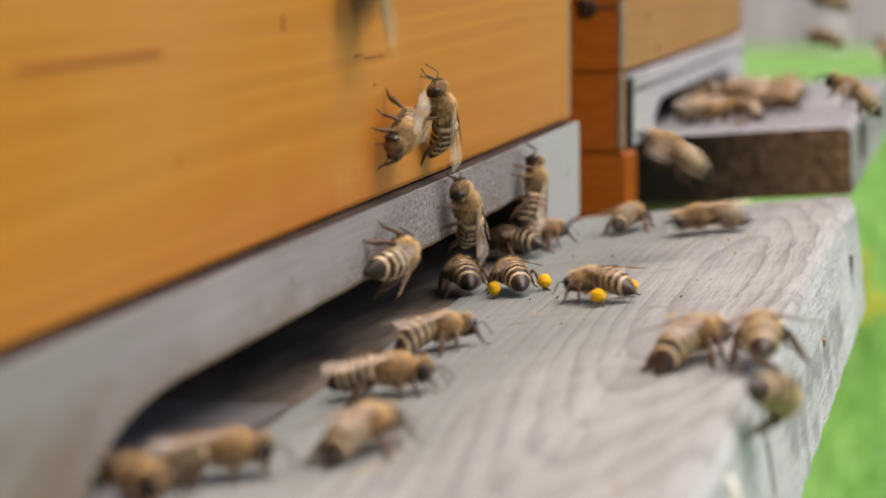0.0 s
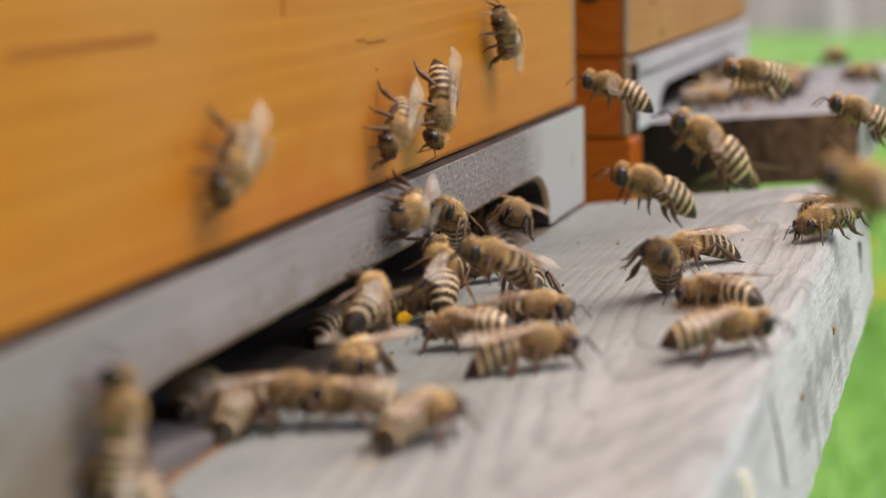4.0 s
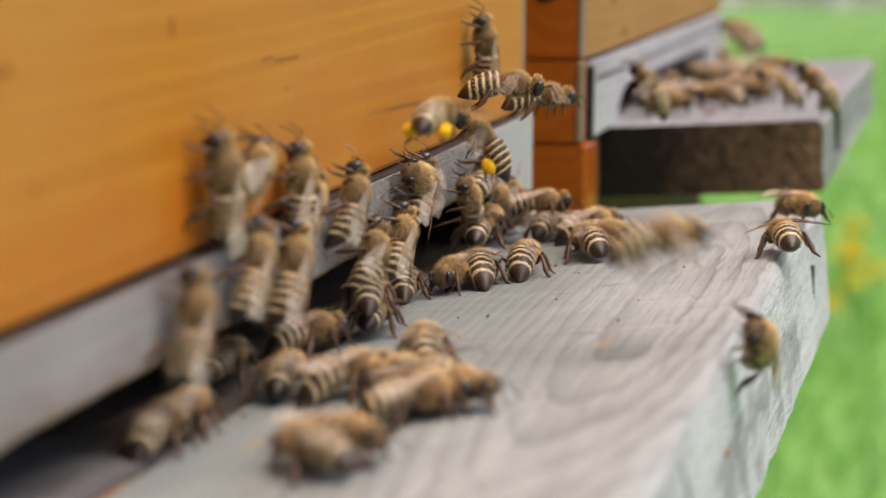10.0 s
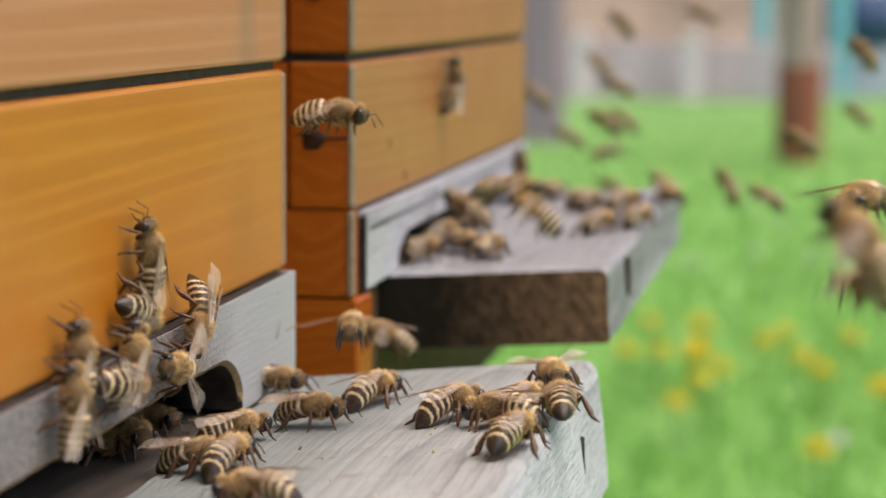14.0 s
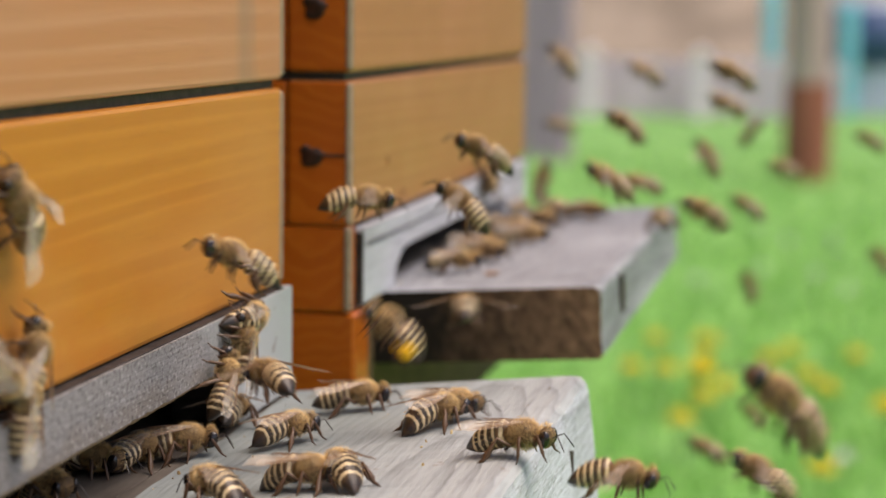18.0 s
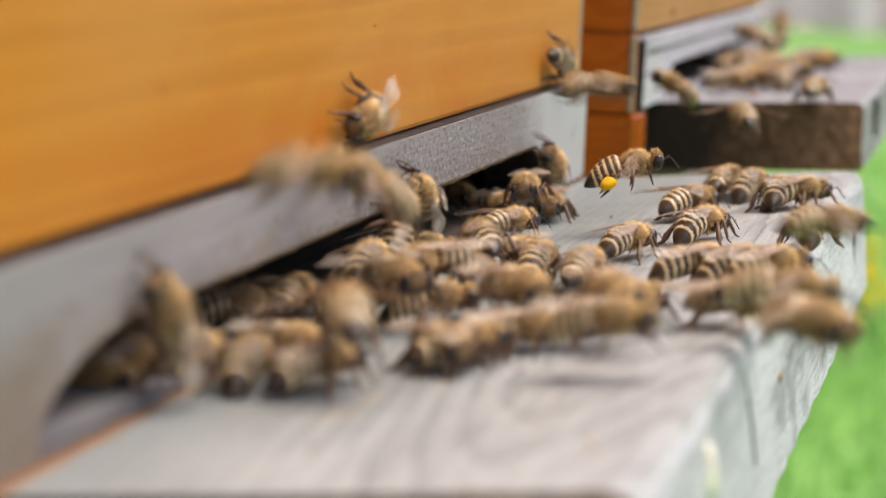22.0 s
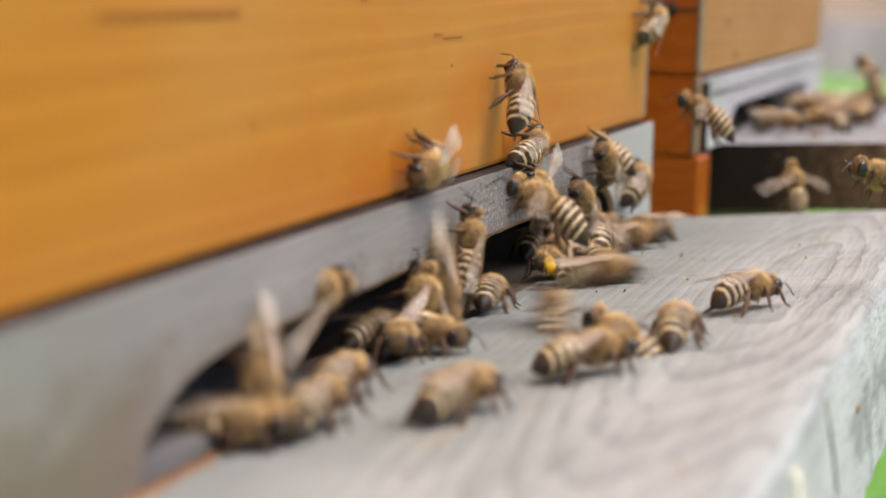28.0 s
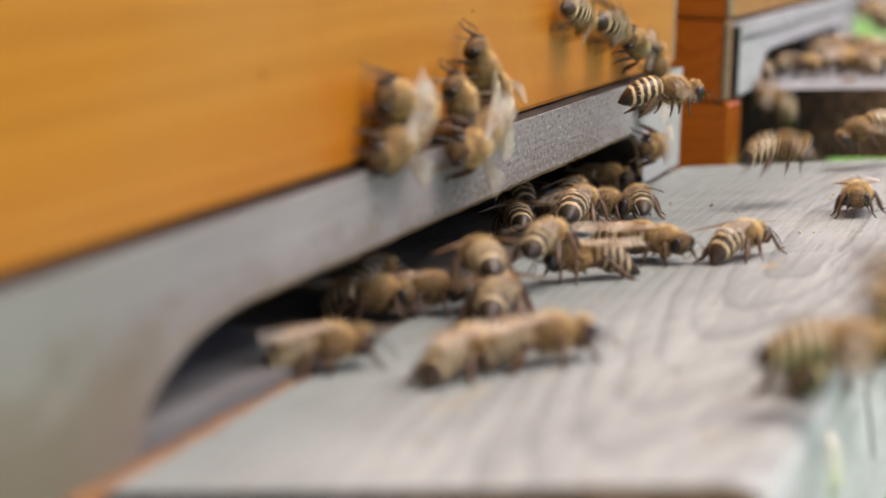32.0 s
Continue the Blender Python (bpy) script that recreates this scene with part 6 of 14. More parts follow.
    bee("walker", 1.05, [(0, P(-.0003, .2444, .0031, 5, 2, -113)), (1, P(-.0008, .2416, .0031, 5, -3, -57)), (2, P(-.0025, .2574, .0031, 4, -5, -37)), (5, P(-.0078, .2800, .0031, -2, -6, 16)), (5.5, P(-.0065, .2779, .0031, 3, -5, -36)), (6, P(-.0051, .2759, .0031, 6, 0, -86)), (7, P(.0030, .2748, .0034, 4, 4, -130)), (7.5, P(.0004, .2851, .0033, -1, 6, 170)), (8, P(-.0023, .2953, .0031, -5, 2, 111)), (8.5, P(-.0006, .3014, .0152, 42, -1, 100)), (9, P(.0011, .3074, .0272, 90, 4, 90)), (10, P(.0011, .3011, .0276, 90, -11, 90)), (10.25, P(.0020, .3011, .0031, 69, -25, 115)), (10.5, P(-.0605, .2895, .0153, 41, -28, 146)), (11, P(-.1220, .2780, .0029, 0, 0, -165)), (19, P(-.1220, .2780, .0029, 0, 0, -165)), (19.33, P(-.0654, .3058, .0057, 2, -2, -109)), (19.67, P(-.0088, .3335, .0086, 2, -4, -52)), (19.75, P(.0020, .3613, .0031, 1, -5, -38)), (20, P(.0478, .3613, .0114, 0, -6, 5)), (20.5, P(.0421, .3324, .0108, -6, -2, 73)), (21, P(.0365, .3036, .0103, -4, 5, 141)), (22, P(.0391, .2834, .0105, 2, 5, -155)), (22.25, P(.0020, .2834, .0031, 2, 4, -157)), (23, P(-.1220, .2780, .0029, 0, 0, -165)), (30, P(-.1220, .2780, .0029, 0, 0, -165)), (30.5, P(-.0519, .2846, .0039, 3, -2, -97)), (30.75, P(.0020, .2912, .0031, 4, -3, -63)), (31, P(.0182, .2912, .0050, 3, -5, -29)), (32, P(.0110, .3012, .0042, -1, -6, 7))])
    bee("stepping", 1.06, [(0, P(.0441, .3018, .0076, 3, -5, -26)), (0.5, P(.0407, .3010, .0073, -2, -5, 21)), (1, P(.0373, .3002, .0069, -5, -2, 68)), (1.5, P(.0347, .2953, .0067, -2, -5, 24)), (2, P(.0320, .2905, .0064, 2, -5, -19)), (5, P(.0258, .2981, .0057, 6, -2, -74)), (5.5, P(.0355, .2971, .0067, 3, -5, -33)), (6, P(.0451, .2961, .0077, -1, -6, 9)), (7, P(.0465, .2994, .0079, 2, -5, -25)), (8, P(.0171, .3126, .0049, 5, -3, -61)), (9, P(.0294, .3251, .0061, 6, 0, -91)), (10, P(.0127, .3122, .0044, 4, -4, -40)), (11, P(.0220, .3041, .0054, 2, -5, -24)), (11.25, P(.0020, .3041, .0031, 2, -4, -43)), (11.5, P(-.0560, .3295, .0041, 2, -2, -61)), (12, P(-.1340, .3550, .0029, 0, 0, -98)), (19, P(-.1340, .3550, .0029, 0, 0, -98)), (19.5, P(-.0557, .3491, .0042, 2, -2, -60)), (19.75, P(.0020, .3432, .0031, 2, -4, -40)), (20, P(.0227, .3432, .0054, 2, -5, -21)), (21, P(.0210, .3188, .0053, 1, -6, -7)), (22, P(.0383, .3003, .0070, 3, -5, -31)), (23, P(.0469, .2845, .0079, 4, -5, -38)), (23.25, P(.0020, .2845, .0031, 3, -3, -53)), (24, P(-.1340, .3550, .0029, 0, 0, -98)), (24.5, P(-.0392, .3137, .0065, -18, 47, -58)), (24.75, P(.0020, .2725, .0031, -2, 71, -21)), (25, P(.0555, .2725, .0101, 85, 71, 85)), (25.25, P(.0020, .2725, .0031, -2, 71, -21)), (25.5, P(-.0392, .3137, .0065, -18, 47, -58)), (26, P(-.1340, .3550, .0029, 0, 0, -98)), (30, P(-.1340, .3550, .0029, 0, 0, -98)), (30.5, P(-.0514, .3139, .0046, 2, -2, -57)), (30.75, P(.0020, .2728, .0031, 2, -4, -37)), (31, P(.0312, .2728, .0063, 2, -6, -17)), (32, P(.0515, .2657, .0085, 1, -6, -11))])
    bee("fanning", 1.02, [(0, P(.0515, .2981, .0089, -1, -6, 7)), (1, P(.0515, .3156, .0084, -2, -6, 15)), (2, P(.0515, .2915, .0087, -2, -6, 16)), (3.5, P(.0488, .2960, .0082, 4, -4, -48)), (5, P(.0461, .3005, .0078, 5, 2, -111)), (5.33, P(.0493, .2952, .0068, 28, -27, -161)), (5.67, P(.0525, .2900, .0057, 69, -25, 137)), (6, P(.0557, .2847, .0047, 88, 7, 90)), (6.25, P(.0020, .2847, .0031, 69, 24, 62)), (6.5, P(-.0452, .2649, .0038, 41, 30, 27)), (7, P(-.1460, .2450, .0029, 0, 0, -31)), (7.33, P(-.0788, .2612, .0044, -29, -27, -66)), (7.67, P(-.0116, .2775, .0060, -43, -65, -99)), (7.75, P(.0020, .2937, .0031, -38, -74, -113)), (8, P(.0556, .2937, .0075, 84, -72, 95)), (8.5, P(.0557, .2986, .0040, 88, -31, 91)), (9, P(.0558, .3035, .0005, 88, 10, 90)), (9.33, P(.0454, .3019, .0022, 61, 33, 42)), (9.67, P(.0349, .3004, .0039, 22, 26, -15)), (10, P(.0245, .2989, .0056, 5, -3, -55)), (10.5, P(.0286, .3021, .0060, 6, 0, -91)), (11, P(.0327, .3053, .0064, 5, 3, -126)), (11.25, P(.0020, .3053, .0031, 4, 2, -102)), (11.5, P(-.0567, .2752, .0047, 3, 1, -79)), (12, P(-.1460, .2450, .0029, 0, 0, -31)), (19, P(-.1460, .2450, .0029, 0, 0, -31)), (19.75, P(.0020, .3215, .0031, 1, -4, -21)), (20, P(.0420, .3215, .0074, 2, -6, -17)), (20.5, P(.0440, .3174, .0076, 5, -2, -67)), (21, P(.0459, .3134, .0078, 5, 3, -116)), (22, P(.0515, .2972, .0088, 5, 2, -114)), (22.25, P(.0020, .2972, .0031, 4, 1, -93)), (22.5, P(-.0473, .2711, .0059, 3, 0, -73)), (23, P(-.1460, .2450, .0029, 0, 0, -31)), (31, P(-.1460, .2450, .0029, 0, 0, -31)), (31.33, P(-.0788, .2543, .0057, -33, -12, -61)), (31.67, P(-.0117, .2637, .0085, -59, -37, -83)), (31.75, P(.0020, .2730, .0031, -65, -44, -87)), (32, P(.0555, .2730, .0113, -85, -68, -94))])
    bee("stepping", 0.96, [(0, P(.0556, .2781, .0058, -85, 71, -85)), (0.33, P(.0557, .2807, .0026, 87, 51, 88)), (0.67, P(.0558, .2832, -.0007, 88, -6, 90)), (1, P(.0559, .2858, -.0040, 86, -64, 94)), (1.5, P(.0388, .2960, .0007, 11, -41, -179)), (2, P(.0216, .3063, .0053, 3, 5, -152)), (5, P(.0213, .3248, .0053, 6, -1, -83)), (6, P(.0435, .3294, .0076, 4, -4, -41)), (6.5, P(.0475, .3287, .0080, 6, 0, -95)), (7, P(.0515, .3279, .0084, 3, 5, -148)), (8, P(.0442, .3297, .0076, 1, 6, -174)), (9, P(.0515, .3198, .0085, 5, 4, -129)), (9.5, P(.0536, .3236, .0078, 11, -44, -168)), (10, P(.0556, .3274, .0071, 87, -57, 93)), (11, P(.0556, .3273, .0069, 86, -67, 94)), (11.33, P(.0542, .3271, .0075, 57, -38, 84)), (11.67, P(.0529, .3268, .0082, 29, -15, 62)), (12, P(.0515, .3265, .0088, -3, -5, 34)), (12.25, P(.0020, .3265, .0031, -2, -4, 34)), (13, P(-.0500, .3220, .0029, 0, 0, 36)), (18, P(-.0500, .3220, .0029, 0, 0, 36)), (18.5, P(-.0029, .3312, .0053, 2, -3, -10)), (18.75, P(.0020, .3405, .0031, 3, -3, -33)), (19, P(.0442, .3405, .0076, 5, -3, -56)), (20, P(.0439, .3483, .0076, 3, -5, -26)), (21, P(.0122, .2874, .0044, 1, -6, -7)), (21.5, P(.0101, .2816, .0041, 5, -3, -61)), (22, P(.0080, .2759, .0039, 5, 2, -115)), (22.5, P(.0055, .2751, .0053, 5, -3, -57)), (23, P(.0030, .2742, .0067, 0, -6, 0)), (23.25, P(.0020, .2742, .0031, 0, -4, 9)), (24, P(-.0500, .3220, .0029, 0, 0, 36)), (24.75, P(.0020, .2775, .0031, 0, -4, 3)), (25, P(.0050, .2775, .0036, 1, -6, -8)), (26, P(.0022, .2804, .0033, 0, -6, 4)), (29, P(.0044, .2746, .0036, 2, -5, -23)), (30, P(.0066, .2668, .0038, 6, -2, -73)), (31, P(.0061, .2561, .0037, 0, -6, -5)), (32, P(.0170, .2692, .0048, 2, -6, -17))])
    bee("walker", 0.98, [(0, P(-.0620, .3990, .0029, 0, 0, 103)), (2, P(-.0620, .3990, .0029, 0, 0, 103)), (2.63, P(-.0294, .3195, .0068, 45, 0, 95)), (2.94, P(.0020, .2620, .0031, 68, 2, 92)), (3.26, P(.0031, .2400, .0107, 90, 6, 90)), (5, P(.0031, .2339, .0101, 90, 6, 90)), (5.33, P(.0052, .2401, .0081, 68, 38, 37)), (5.67, P(.0073, .2462, .0061, 22, 34, -35)), (6, P(.0095, .2523, .0041, 6, -1, -84)), (7, P(.0010, .2537, .0032, 6, 1, -99)), (8, P(.0028, .2628, .0034, 6, -1, -84)), (9, P(.0316, .2902, .0063, 4, -5, -39)), (9.5, P(.0247, .2841, .0056, -1, -6, 6)), (10, P(.0178, .2780, .0049, -5, -4, 51)), (10.25, P(.0020, .2780, .0031, -4, -2, 64)), (11, P(-.0620, .3990, .0029, 0, 0, 103)), (19, P(-.0620, .3990, .0029, 0, 0, 103)), (19.5, P(-.0057, .3784, .0056, -1, -3, 49)), (19.75, P(.0020, .3577, .0031, -1, -5, 22)), (20, P(.0507, .3577, .0083, 1, -6, -6)), (21, P(.0460, .3509, .0078, -4, -5, 38)), (21.5, P(.0487, .3386, .0081, 1, -6, -6)), (22, P(.0514, .3263, .0084, 5, -4, -51)), (23, P(.0495, .3389, .0082, 1, -6, -7)), (23.33, P(.0441, .3480, .0076, -4, -4, 49)), (23.67, P(.0388, .3570, .0071, -6, 1, 104)), (24, P(.0334, .3660, .0065, -2, 5, 160)), (24.33, P(.0394, .3656, .0073, -6, 2, 108)), (24.67, P(.0455, .3653, .0080, -5, -3, 56)), (25, P(.0515, .3649, .0087, 0, -6, 3)), (26, P(.0501, .3713, .0082, -1, -6, 7)), (27.74, P(.0490, .3727, .0081, -1, -6, 7)), (28.05, P(.0020, .3727, .0031, -1, -4, 31)), (28.37, P(-.0065, .3859, .0055, -2, -3, 55)), (29, P(-.0620, .3990, .0029, 0, 0, 103)), (32, P(-.0620, .3990, .0029, 0, 0, 103))])
    bee("walker", 0.97, [(0, P(-.0740, .2890, .0029, 0, 0, 170)), (2, P(-.0740, .2890, .0029, 0, 0, 170)), (2.63, P(-.0365, .2795, .0150, -19, -42, -165)), (2.94, P(.0020, .2700, .0031, -47, -57, -135)), (3.26, P(.0011, .2700, .0272, -90, -58, -90)), (5, P(.0011, .2686, .0273, -90, -58, -90)), (5.5, P(.0021, .2765, .0192, 90, -80, 90)), (6, P(.0031, .2844, .0112, 90, -38, 90)), (7, P(.0031, .2943, .0136, 90, -65, 90)), (7.5, P(.0031, .3012, .0128, 90, 1, 90)), (8, P(.0031, .3081, .0121, 90, 67, 90)), (9, P(.0011, .3151, .0254, 90, 41, 90)), (10, P(.0011, .3117, .0269, 90, 67, 90)), (11, P(.0011, .3153, .0367, 90, 1, 90)), (11.25, P(.0020, .3153, .0031, 70, -11, 108)), (11.5, P(-.0365, .3022, .0198, 45, -17, 130)), (12, P(-.0740, .2890, .0029, 0, 0, 170)), (19, P(-.0740, .2890, .0029, 0, 0, 170)), (19.5, P(-.0365, .3243, .0118, 44, -20, 131)), (19.75, P(.0020, .3596, .0031, 69, -17, 109)), (20, P(.0011, .3596, .0208, 90, -6, 90)), (21, P(.0031, .3289, .0129, 90, 64, 90)), (21.5, P(.0086, .3273, .0087, 19, 38, 25)), (22, P(.0141, .3257, .0046, -1, -6, 13)), (23, P(.0160, .3259, .0047, 4, -4, -49)), (23.5, P(.0127, .3427, .0044, 6, 0, -90)), (24, P(.0095, .3594, .0041, 4, 4, -130)), (24.5, P(.0105, .3641, .0042, 6, -1, -83)), (25, P(.0115, .3687, .0043, 3, -5, -36)), (26, P(.0109, .3824, .0042, 0, -6, 0)), (27.74, P(.0083, .3833, .0040, 0, -6, 0)), (28.05, P(.0020, .3833, .0031, -2, -5, 43)), (28.16, P(-.0191, .3518, .0036, -2, -4, 57)), (28.58, P(-.0466, .3204, .0033, -2, -2, 113)), (29, P(-.0740, .2890, .0029, 0, 0, 170)), (30, P(-.0740, .2890, .0029, 0, 0, 170)), (30.5, P(-.0274, .3349, .0040, 2, 2, -153)), (30.75, P(.0020, .3809, .0031, 4, 3, -135)), (31, P(.0192, .3809, .0051, 5, 3, -117)), (32, P(.0413, .3813, .0073, 1, 6, -174))])
    bee("stepping", 1.02, [(0, P(-.0860, .3660, .0029, 0, 0, -123)), (2, P(-.0860, .3660, .0029, 0, 0, -123)), (2.63, P(-.0282, .3659, .0045, -2, 3, 180)), (2.94, P(.0020, .3657, .0031, -3, 3, 151)), (3.26, P(.0297, .3657, .0061, -5, 3, 123)), (5, P(.0334, .3677, .0065, -5, 3, 123)), (5.5, P(.0256, .3760, .0057, -5, -2, 69)), (6, P(.0179, .3842, .0049, -2, -6, 15)), (7, P(.0250, .3708, .0057, 1, -6, -11)), (8, P(.0384, .3708, .0070, 0, -6, -4)), (9, P(.0451, .3483, .0077, 4, -4, -40)), (10, P(.0143, .3911, .0046, 0, -6, 4)), (11, P(.0263, .3749, .0058, 1, -6, -6)), (11.25, P(.0020, .3749, .0031, 2, -4, -35)), (11.5, P(-.0298, .3705, .0043, 2, -3, -64)), (12, P(-.0860, .3660, .0029, 0, 0, -123)), (12.5, P(-.0332, .3689, .0040, 2, -2, -70)), (12.75, P(.0020, .3717, .0031, 2, -4, -44)), (13, P(.0196, .3717, .0051, 2, -6, -17)), (14, P(.0113, .3850, .0043, 1, -6, -9)), (15, P(.0021, .3769, .0033, 6, -2, -73)), (16.5, P(.0075, .3744, .0039, 1, -6, -14)), (18, P(.0130, .3718, .0044, -4, -4, 46)), (18.5, P(.0151, .3728, .0047, 2, -5, -20)), (19, P(.0173, .3738, .0049, 6, -1, -85)), (20, P(.0291, .3877, .0061, 6, 0, -94)), (20.5, P(.0268, .3877, .0059, 4, -4, -47)), (21, P(.0246, .3876, .0056, 0, -6, -1)), (22, P(.0365, .3686, .0068, 2, -5, -22)), (23, P(.0143, .4104, .0046, 1, -6, -15)), (24, P(.0038, .4171, .0069, 0, -6, 3)), (25, P(.0066, .4209, .0038, 0, -6, -2)), (26, P(.0014, .4413, .0033, 0, -6, -3)), (27.5, P(.0023, .4375, .0080, 25, 36, 24)), (29, P(.0031, .4338, .0127, 90, 48, 90)), (29.5, P(.0031, .4415, .0125, 90, 4, 90)), (30, P(.0031, .4493, .0122, 90, -41, 90)), (30.25, P(.0020, .4200, .0031, 57, -54, 135)), (30.5, P(-.0415, .4076, .0076, 19, -47, -174)), (31, P(-.0860, .3660, .0029, 0, 0, -123)), (32, P(-.0860, .3660, .0029, 0, 0, -123))])
    bee("fanning", 1.02, [(0, P(-.0980, .2560, .0029, 0, 0, -56)), (2, P(-.0980, .2560, .0029, 0, 0, -56)), (2.42, P(-.0488, .2988, .0047, 1, 2, -109)), (2.84, P(.0004, .3416, .0064, -1, 5, -161)), (2.94, P(.0020, .3844, .0031, -1, 5, -174)), (3.26, P(.0496, .3844, .0082, -3, 5, 146)), (5, P(.0499, .3813, .0082, -3, 5, 146)), (5.33, P(.0439, .3835, .0076, 2, 6, -161)), (5.67, P(.0379, .3858, .0070, 6, 2, -109)), (6, P(.0319, .3880, .0064, 5, -3, -57)), (7, P(.0442, .4126, .0076, -1, -6, 8)), (7.25, P(.0020, .4126, .0031, 0, -4, -8)), (8, P(-.0980, .2560, .0029, 0, 0, -56)), (8.75, P(.0020, .4033, .0031, 0, -4, -6)), (9, P(.0515, .4033, .0090, -1, -6, 11)), (10, P(.0510, .3996, .0083, -1, -6, 14)), (10.33, P(.0512, .3969, .0085, 4, -4, -42)), (10.67, P(.0513, .3943, .0087, 6, 1, -98)), (11, P(.0515, .3916, .0089, 3, 5, -154)), (11.25, P(.0020, .3916, .0031, 3, 4, -130)), (11.5, P(-.0233, .3238, .0059, 2, 2, -105)), (12, P(-.0980, .2560, .0029, 0, 0, -56)), (13, P(-.0980, .2560, .0029, 0, 0, -56)), (13.5, P(-.0247, .3432, .0055, 2, 2, -110)), (13.75, P(.0020, .4200, .0031, 2, 4, -137)), (14, P(.0487, .4304, .0081, 2, 6, -163)), (15, P(.0325, .4334, .0064, 0, 6, 176)), (16.5, P(.0257, .4344, .0057, 4, 4, -131)), (18, P(.0189, .4354, .0050, 6, -1, -78)), (18.25, P(.0020, .4200, .0031, 4, -1, -72)), (19, P(-.0980, .2560, .0029, 0, 0, -56)), (19.75, P(.0020, .4200, .0031, 0, -4, -5)), (20, P(.0362, .4354, .0068, -1, -6, 12)), (20.25, P(.0020, .4200, .0031, 0, -4, -5)), (21, P(-.0980, .2560, .0029, 0, 0, -56)), (21.75, P(.0020, .4200, .0031, 1, -4, -21)), (22, P(.0321, .4249, .0064, 1, -6, -10)), (23, P(.0194, .4565, .0051, 0, -6, 0)), (23.5, P(.0330, .4449, .0065, 5, -3, -55)), (24, P(.0467, .4334, .0079, 5, 2, -110)), (24.5, P(.0442, .4323, .0076, 5, -3, -62)), (25, P(.0417, .4313, .0074, 1, -6, -14)), (25.25, P(.0020, .4200, .0031, 1, -4, -24)), (26, P(-.0980, .2560, .0029, 0, 0, -56)), (32, P(-.0980, .2560, .0029, 0, 0, -56))])
    bee("stepping", 0.99, [(0, P(-.1100, .3330, .0029, 0, 0, 11)), (2, P(-.1100, .3330, .0029, 0, 0, 11)), (2.94, P(.0020, .2620, .0031, -4, -2, 53)), (3.26, P(.0004, .2400, .0031, -5, -2, 67)), (5, P(-.0000, .2386, .0031, -5, -2, 67)), (6, P(.0013, .2387, .0033, -1, -6, 10)), (6.5, P(.0012, .2461, .0099, 40, 21, 45)), (7, P(.0011, .2534, .0165, 90, 13, 90)), (7.25, P(.0020, .2620, .0031, 67, 22, 70)), (7.5, P(-.0544, .2932, .0097, 42, 23, 47)), (8, P(-.1100, .3330, .0029, 0, 0, 11)), (8.33, P(-.0730, .3212, .0156, 37, -16, 48)), (8.67, P(-.0359, .3094, .0283, 63, -50, 74)), (8.75, P(.0020, .2976, .0031, 69, -60, 80)), (9, P(.0011, .2976, .0410, 90, -90, 90)), (9.5, P(.0021, .2925, .0281, 90, -38, 90)), (10, P(.0031, .2873, .0153, 90, 13, 90)), (10.25, P(.0020, .2873, .0031, 67, 22, 70)), (10.5, P(-.0534, .3102, .0091, 42, 23, 47)), (11, P(-.1100, .3330, .0029, 0, 0, 11)), (19, P(-.1100, .3330, .0029, 0, 0, 11)), (19.5, P(-.0534, .3129, .0075, 48, 10, 54)), (19.75, P(.0020, .2928, .0031, 71, 1, 74)), (20, P(.0031, .2928, .0121, 90, -14, 90)), (20.5, P(.0031, .2884, .0150, 90, 30, 90)), (21, P(.0031, .2840, .0179, 90, 73, 90)), (21.5, P(.0044, .2762, .0108, 12, 41, 16)), (22, P(.0056, .2683, .0037, -1, -6, 7)), (23, P(-.0006, .2674, .0031, 0, -6, -4)), (24, P(-.0001, .2739, .0031, -3, -5, 29)), (25, P(.0015, .2669, .0033, 1, -6, -9)), (26, P(-.0077, .2593, .0031, 0, -6, 4)), (29, P(.0107, .2633, .0042, 2, -5, -25)), (30, P(-.0022, .2551, .0031, 5, -3, -63)), (31, P(-.0069, .2595, .0031, 1, -6, -5)), (32, P(.0022, .2715, .0033, 4, -4, -51))])
